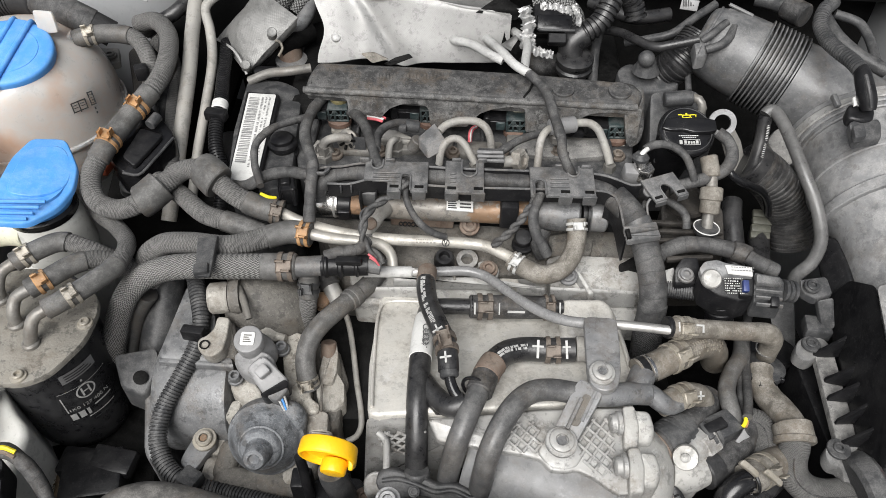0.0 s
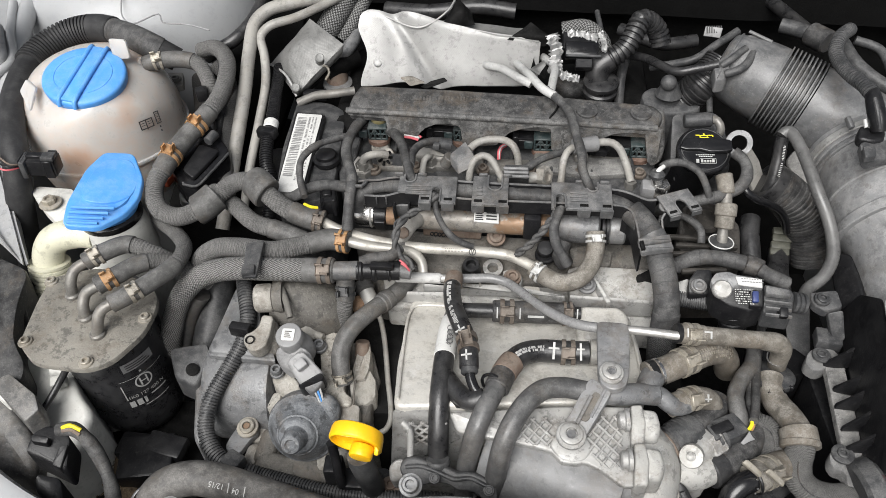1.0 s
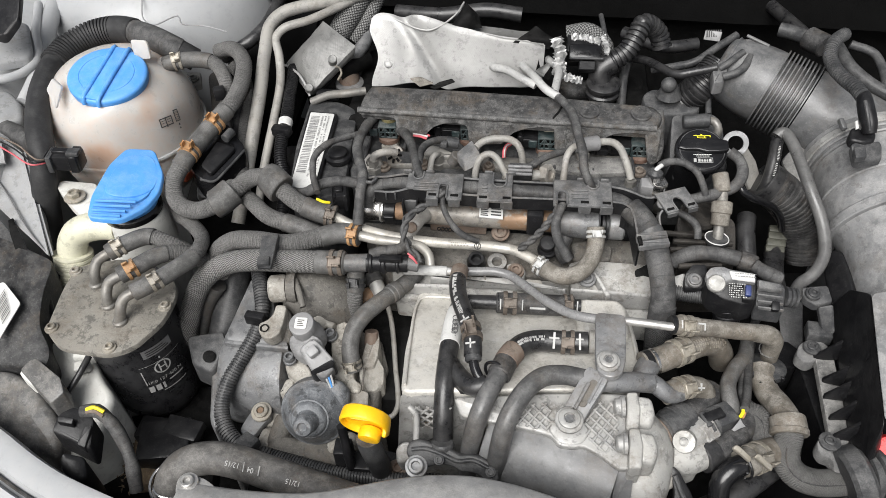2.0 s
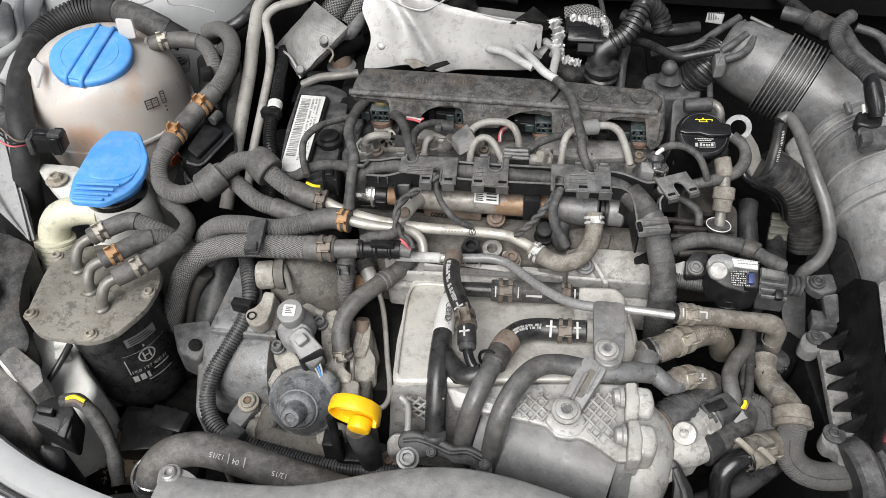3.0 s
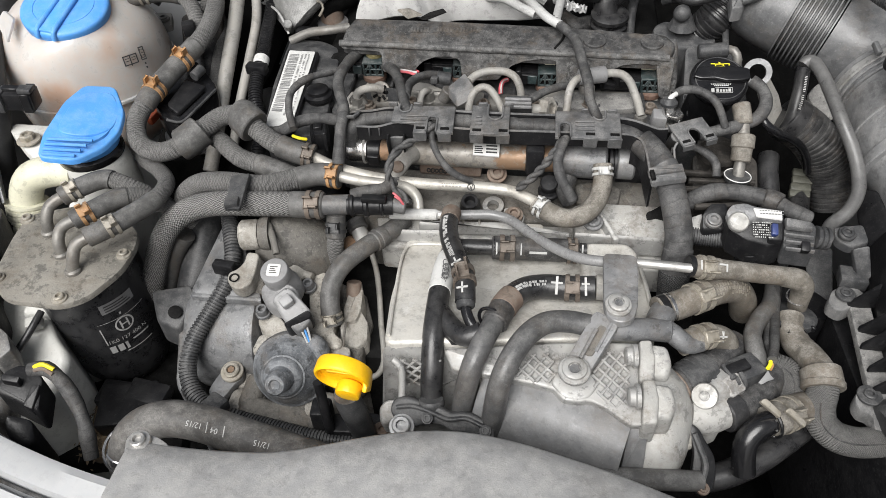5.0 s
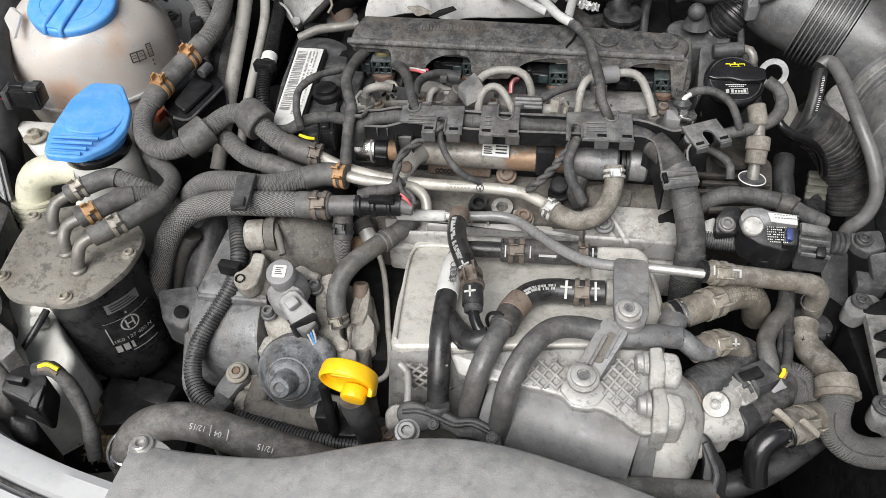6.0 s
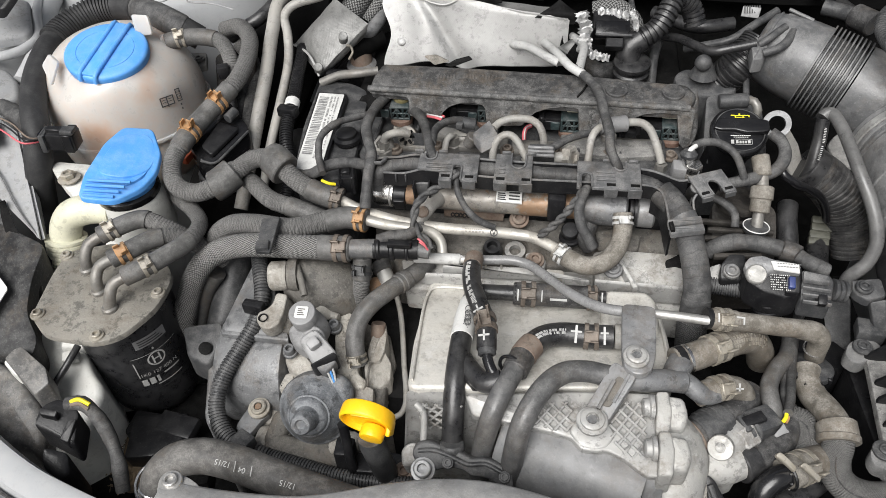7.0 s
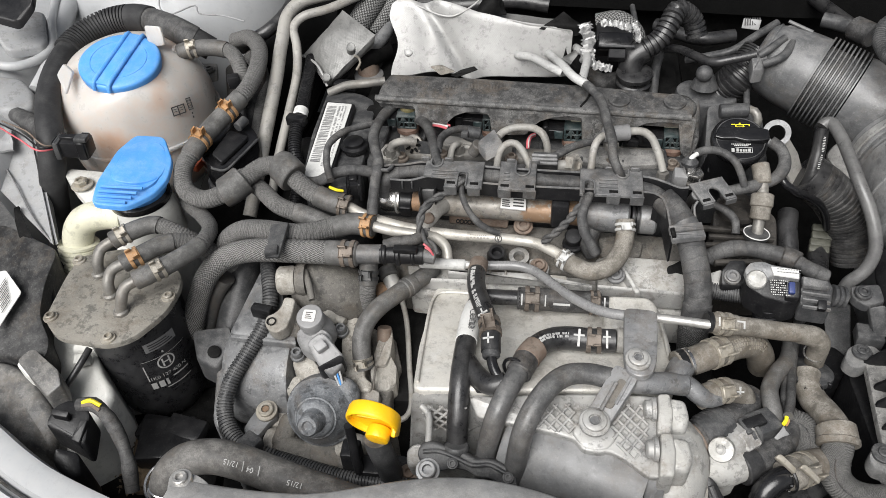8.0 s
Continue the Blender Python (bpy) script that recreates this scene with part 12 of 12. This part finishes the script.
th, path = hose("taped_hose", [(0.2228, 0.3076, 0.7860), (0.2398, 0.3169, 0.7850), (0.2571, 0.3310, 0.7840), (0.2676, 0.3481, 0.7840), (0.2710, 0.3695, 0.7820)], 0.0165, RUBBER, "black rubber hose with faint print behind the thermostat", "hose", sides=20)
band(th, path, 0.0, 0.16, 0.0182, RUBBER_BLACK, "end_cuff")
part("print", join(*[box(Vector(cut(path, 0.24 + 0.05 * k, 0.241 + 0.05 * k)[0][:3]) + Vector((-0.003, -0.006, 0.0128)), (0.0014, 0.0055, 0.0006), (24, -8, 20 + 4 * k), 0) for k in range(8)]), RUBBER_GREY, th)
th, path = hose("loop_hose", [(0.2693, 0.3523, 0.7850), (0.2780, 0.3586, 0.7870), (0.2855, 0.3523, 0.7860), (0.2863, 0.3396, 0.7820), (0.2805, 0.3269, 0.7780), (0.2718, 0.3177, 0.7740)], 0.0135, BRAID_GREY, "grey cloth-covered hose looping beside the thermostat", "hose", sides=20)
part("seam", sweep([np.array([*q[:3]]) + np.array([-0.002, -0.008, 0.0092]) for q in cut(path, 0.1, 0.9)], 0.0007, 6), RUBBER, th)
th, path = hose("bypass_hose", [(0.2553, 0.2963, 0.7940), (0.2682, 0.3040, 0.7930), (0.2847, 0.3149, 0.7860), (0.3011, 0.3263, 0.7750)], 0.0158, RUBBER_TAN, "tan dusty bypass hose with a spring clamp", "hose", sides=20)
part("shiny_elbow", sweep(spline([(0.2367, 0.2694, 0.7600), (0.2351, 0.2769, 0.7740), (0.2367, 0.2840, 0.7850), (0.2436, 0.2900, 0.7920), (0.2580, 0.2974, 0.7950)], 0.004), 0.0098, 20), PLASTIC_GLOSS, th, "shiny black elbow")
part("rivet_ring", ring((0.2568, 0.2969, 0.7940), (0.8, 0.35, 0.0), 0.0128, 0.0014, 26, 6), PLASTIC, th)
for k in range(9):
    a_ = k * 0.7
    part("rivet", lathe(Vector((0.2563, 0.2969, 0.7940)) + Vector((-0.0035 * math.cos(a_) * 0.4, 0.0128 * math.cos(a_) * 0.9, 0.0128 * math.sin(a_))), (-0.8, -0.35, 0.2), [(0, 0.0011), (0.0016, 0.0008), (0.002, 0)], 8), CHROME, th)
clamp(th, path, 0.3, 0.0158, CLAMP_TAN, 0.013)
for k in (-1, 1):
    part("clamp_ear", slab([Vector(q) + Vector((0.0085 * k, -0.004 * k, 0.0)) for q in ((0.2491, 0.2926, 0.8220), (0.2541, 0.2964, 0.8230), (0.2611, 0.2920, 0.8190), (0.2685, 0.2895, 0.8120), (0.2667, 0.2862, 0.8090), (0.2578, 0.2896, 0.8160))], (0, 0.002, -0.004), 0.003, 0.0012), CLAMP_TAN, th, "bent tan clamp ear")
th, path = hose("radiator_outlet", [(0.3054, 0.3438, 0.8020), (0.3049, 0.3291, 0.7980), (0.3015, 0.3177, 0.7880), (0.3029, 0.3074, 0.7800), (0.3112, 0.2989, 0.7750), (0.3265, 0.2950, 0.7720), (0.3520, 0.2974, 0.7700), (0.3908, 0.3055, 0.7650)], 0.0146, BRAID_GREY, "long grey cloth-covered radiator hose with a wide rubber cuff", "hose", sides=24)
f1, f2 = frac(path, (0.3049, 0.3455, 0.8020)), frac(path, (0.3046, 0.3280, 0.7980))
part("tan_section", sweep(spline([(0.2984, 0.4088, 0.7950), (0.2958, 0.3943, 0.7930), (0.2979, 0.3787, 0.7930), (0.3033, 0.3600, 0.7980), (0.3054, 0.3438, 0.8020), (0.3052, 0.3380, 0.8010)], 0.004), 0.0122, 24), RUBBER_TAN, th, "tan dusty section")
band(th, path, f1 - 0.005, f2 - 0.015, 0.0192, RUBBER_TAN, "cuff", "wide dusty rubber cuff", 28)
band(th, path, f2 - 0.03, f2, 0.0202, RUBBER_TAN, "cuff_lip", "", 28)
part("seam", sweep([np.array([*q[:3]]) + np.array([-0.004, -0.0085, 0.0098]) for q in cut(path, f2 + 0.08, 0.9)], 0.0007, 6), RUBBER, th)
fg_ = part("flange", lathe((0.3003, 0.4090, 0.7900), (0, 0.25, 1), [(0, 0.021), (0.003, 0.0218), (0.006, 0.0218), (0.008, 0.019)], 30), PLASTIC_GREY, th)
for k in range(10):
    a_ = k * 0.628
    part("flange_notch", box(Vector((0.2976, 0.4043, 0.7955)) + Vector((0.0195 * math.cos(a_), 0.0195 * math.sin(a_) * 0.97, -0.0045 * math.sin(a_))), (0.005, 0.003, 0.006), (0, 0, math.degrees(a_)), 0.0008, 1), PLASTIC, fg_)
wp = thing("water_outlet", (0.3323, 0.4748, 0.7000), "dark plastic water outlet housing", "housing")
part("outlet_body", box((0.3352, 0.4647, 0.7350), (0.06, 0.06, 0.05), (0, 0, 10), 0.015), PLASTIC, wp)
pl = thing("shield_plate", (0.3933, 0.5645, 0.7000), "grey upright plastic plate beside the air box", "plate")
part("plate", slab([(0.3402, 0.5144, 0.7850), (0.3678, 0.5111, 0.7850), (0.3629, 0.4543, 0.7500), (0.3431, 0.4495, 0.7450)], (0.002, 0.004, -0.004), 0.003, 0.001), PLASTIC_GREY, pl)
bkt = thing("duct_bracket", (0.3589, 0.4875, 0.8200), "dusty grey bracket with a bolt beside the air duct", "bracket")
part("plate", slab([(0.3358, 0.4712, 0.8500), (0.3635, 0.4733, 0.8530), (0.3670, 0.4573, 0.8450), (0.3502, 0.4557, 0.8400), (0.3404, 0.4629, 0.8420)], (0, 0, -0.008), 0.004, 0.0015), PLASTIC_GREY, bkt)
part("leg", slab([(0.3524, 0.4535, 0.8400), (0.3659, 0.4534, 0.8450), (0.3706, 0.4372, 0.8200), (0.3625, 0.4376, 0.8100)], (0, 0.004, -0.004), 0.003, 0.001), PLASTIC_GREY, bkt)
bolt(bkt, (0.3470, 0.4629, 0.8500), (0, -0.2, 1), 0.0055, 0.004, 1.4, PLASTIC_GREY)

# air box with its ribbed flange
ab = thing("air_box", (0.45, 0.34, 0.55), "black plastic air filter box with a ribbed dusty flange and bolts", "air box")
part("lid", slab([(0.3776, 0.4791, 0.8120), (0.3856, 0.4729, 0.8500), (0.3901, 0.4447, 0.8740), (0.3735, 0.3661, 0.8660), (0.3627, 0.3051, 0.8560), (0.3614, 0.2998, 0.8300), (0.3627, 0.2994, 0.8000), (0.3546, 0.3117, 0.8000), (0.3704, 0.4078, 0.8020)], (0.008, 0.0, -0.03), 0.006, 0.003, 3), PLASTIC, ab)
part("lid_neck", slab([(0.3801, 0.5232, 0.8250), (0.3893, 0.5419, 0.8400), (0.3993, 0.5326, 0.8450), (0.3964, 0.4888, 0.8420), (0.3971, 0.4622, 0.8320), (0.3777, 0.4589, 0.8080)], (0.04, 0.01, -0.05), 0.008, 0.004, 3), PLASTIC, ab)
# Lid top coloured paler than the sides for dust and light from above.
part("lid_top", slab([(0.3865, 0.4406, 0.8775), (0.4141, 0.4381, 0.8900), (0.4789, 0.4463, 0.8900), (0.4341, 0.3100, 0.8640), (0.3766, 0.3019, 0.8620), (0.3613, 0.3062, 0.8595), (0.3712, 0.3637, 0.8690)], (0.012, 0.0, -0.012), 0.006, 0.002, 3), DUCT, ab, "dusty lid top, paled as if lit from above")
part("lower_case", slab([(0.345, 0.44, 0.775), (0.62, 0.48, 0.775), (0.62, 0.14, 0.765), (0.352, 0.19, 0.765)], (0, 0, -0.25), 0.015, 0.004), PLASTIC, ab)
part("flange", slab([(0.3505, 0.4169, 0.8030), (0.3706, 0.4250, 0.8030), (0.3609, 0.3367, 0.7990), (0.3608, 0.3252, 0.7980), (0.3461, 0.3190, 0.7970), (0.3414, 0.3303, 0.7980)], (0, 0, -0.008), 0.003, 0.0015), FLANGE, ab, "pale dusty flange")
for p0_, p1_ in (((0.3485, 0.4167, 0.8060), (0.3673, 0.4139, 0.8350)), ((0.3501, 0.3887, 0.8060), (0.3628, 0.3813, 0.8350)), ((0.3464, 0.3697, 0.8060), (0.3602, 0.3641, 0.8350)), ((0.3447, 0.3452, 0.8060), (0.3603, 0.3447, 0.8320)), ((0.3422, 0.3248, 0.8050), (0.3576, 0.3228, 0.8300))):
    a, b = Vector(p0_), Vector(p1_)
    part("stiffening_rib", slab([a, b, b + Vector((0.004, 0, -0.03)), a + Vector((0, 0, -0.006))], (0, 0.0025, 0), 0, 0.0005), PLASTIC, ab)
ear1 = [(0.3303, 0.4174, 0.8060), (0.3374, 0.4322, 0.8080), (0.3494, 0.4371, 0.8100), (0.3615, 0.4338, 0.8100), (0.3677, 0.4269, 0.8070), (0.3547, 0.4170, 0.8040), (0.3423, 0.4102, 0.8020)]
part("ear", slab(ear1, (0, 0, -0.014), 0.006, 0.002), EAR_GREY, ab)
part("ear_block", box((0.3579, 0.4433, 0.8120), (0.024, 0.02, 0.014), (0, 0, -10), 0.002), PLASTIC_GREY, ab)
part("ear", slab([(0.3256, 0.3162, 0.8000), (0.3287, 0.3242, 0.8020), (0.3373, 0.3294, 0.8020), (0.3562, 0.3273, 0.8000), (0.3566, 0.3119, 0.7940), (0.3640, 0.3041, 0.7900), (0.3807, 0.3060, 0.7900), (0.3795, 0.2898, 0.7780), (0.3500, 0.2894, 0.7760), (0.3420, 0.2994, 0.7820), (0.3416, 0.3099, 0.7900), (0.3299, 0.3100, 0.7950)], (0, 0, -0.014), 0.005, 0.002), EAR_GREY, ab, "dusty grey ear")
bolt(ab, (0.3479, 0.4259, 0.8090), UP, 0.0052, 0.004, 1.7, PLASTIC_GREY)
bolt(ab, (0.3383, 0.3210, 0.8010), UP, 0.0052, 0.004, 1.9, PLASTIC_GREY)
part("front_boss", rod((0.3491, 0.2940, 0.7800), (0.3688, 0.2979, 0.7850), 0.03), PLASTIC_GREY, ab)
part("front_ribs", ribbed(spline([(0.3659, 0.2966, 0.7850), (0.3844, 0.2998, 0.7850)], 0.004), 0.024, 0.007, 0.004, 22), PLASTIC_GREY, ab)
rc = thing("red_plug", (0.4035, 0.3320, 0.7700), "bright red round plastic plug by the air box", "plug")
part("plug_cap", lathe((0.3943, 0.3167, 0.7900), (-0.3, -0.4, 0.8), [(0, 0.018), (0.012, 0.018), (0.016, 0.015), (0.016, 0)], 26), RED, rc)
part("plug_seat", lathe((0.3984, 0.3174, 0.7820), (-0.3, -0.4, 0.8), [(0, 0.02), (0.004, 0.021), (0.007, 0.02)], 26), PLASTIC, rc)
lowp = thing("oil_cooler_pipe", (0.2196, 0.2828, 0.7000), "black bracket and dark pipes below the thermostat", "pipe")
part("pipe_run", sweep(spline([(0.2099, 0.2717, 0.7420), (0.2266, 0.2756, 0.7440), (0.2514, 0.2863, 0.7480), (0.2759, 0.3026, 0.7500), (0.3027, 0.3237, 0.7500), (0.3255, 0.3487, 0.7450)], 0.006), 0.0115, 18), RUBBER_BLACK, lowp)
part("cross_pipe", sweep(spline([(0.0976, 0.2428, 0.7850), (0.1333, 0.2455, 0.7850), (0.1605, 0.2470, 0.7820), (0.1970, 0.2543, 0.7700)], 0.006), 0.0085, 16), RUBBER_GREY, lowp)
part("bracket", slab([(0.1878, 0.2866, 0.7960), (0.1922, 0.2891, 0.7990), (0.1974, 0.2853, 0.7970), (0.2029, 0.2778, 0.7900), (0.2093, 0.2704, 0.7830), (0.2108, 0.2607, 0.7760), (0.2080, 0.2486, 0.7660), (0.2009, 0.2444, 0.7620), (0.1919, 0.2464, 0.7640), (0.1906, 0.2583, 0.7740), (0.1928, 0.2719, 0.7860)], (0, 0.003, -0.005), 0.005, 0.002), PLASTIC, lowp)
part("bracket_fold", sweep(spline([(0.1922, 0.2809, 0.7970), (0.1974, 0.2704, 0.7890), (0.2009, 0.2619, 0.7820), (0.1964, 0.2479, 0.7700)], 0.004), 0.0026, 8), PLASTIC_GREY, lowp)
bolt(lowp, (0.1988, 0.2480, 0.7690), (0, -0.3, 1), 0.0035, 0.004, 1.5, RUST)
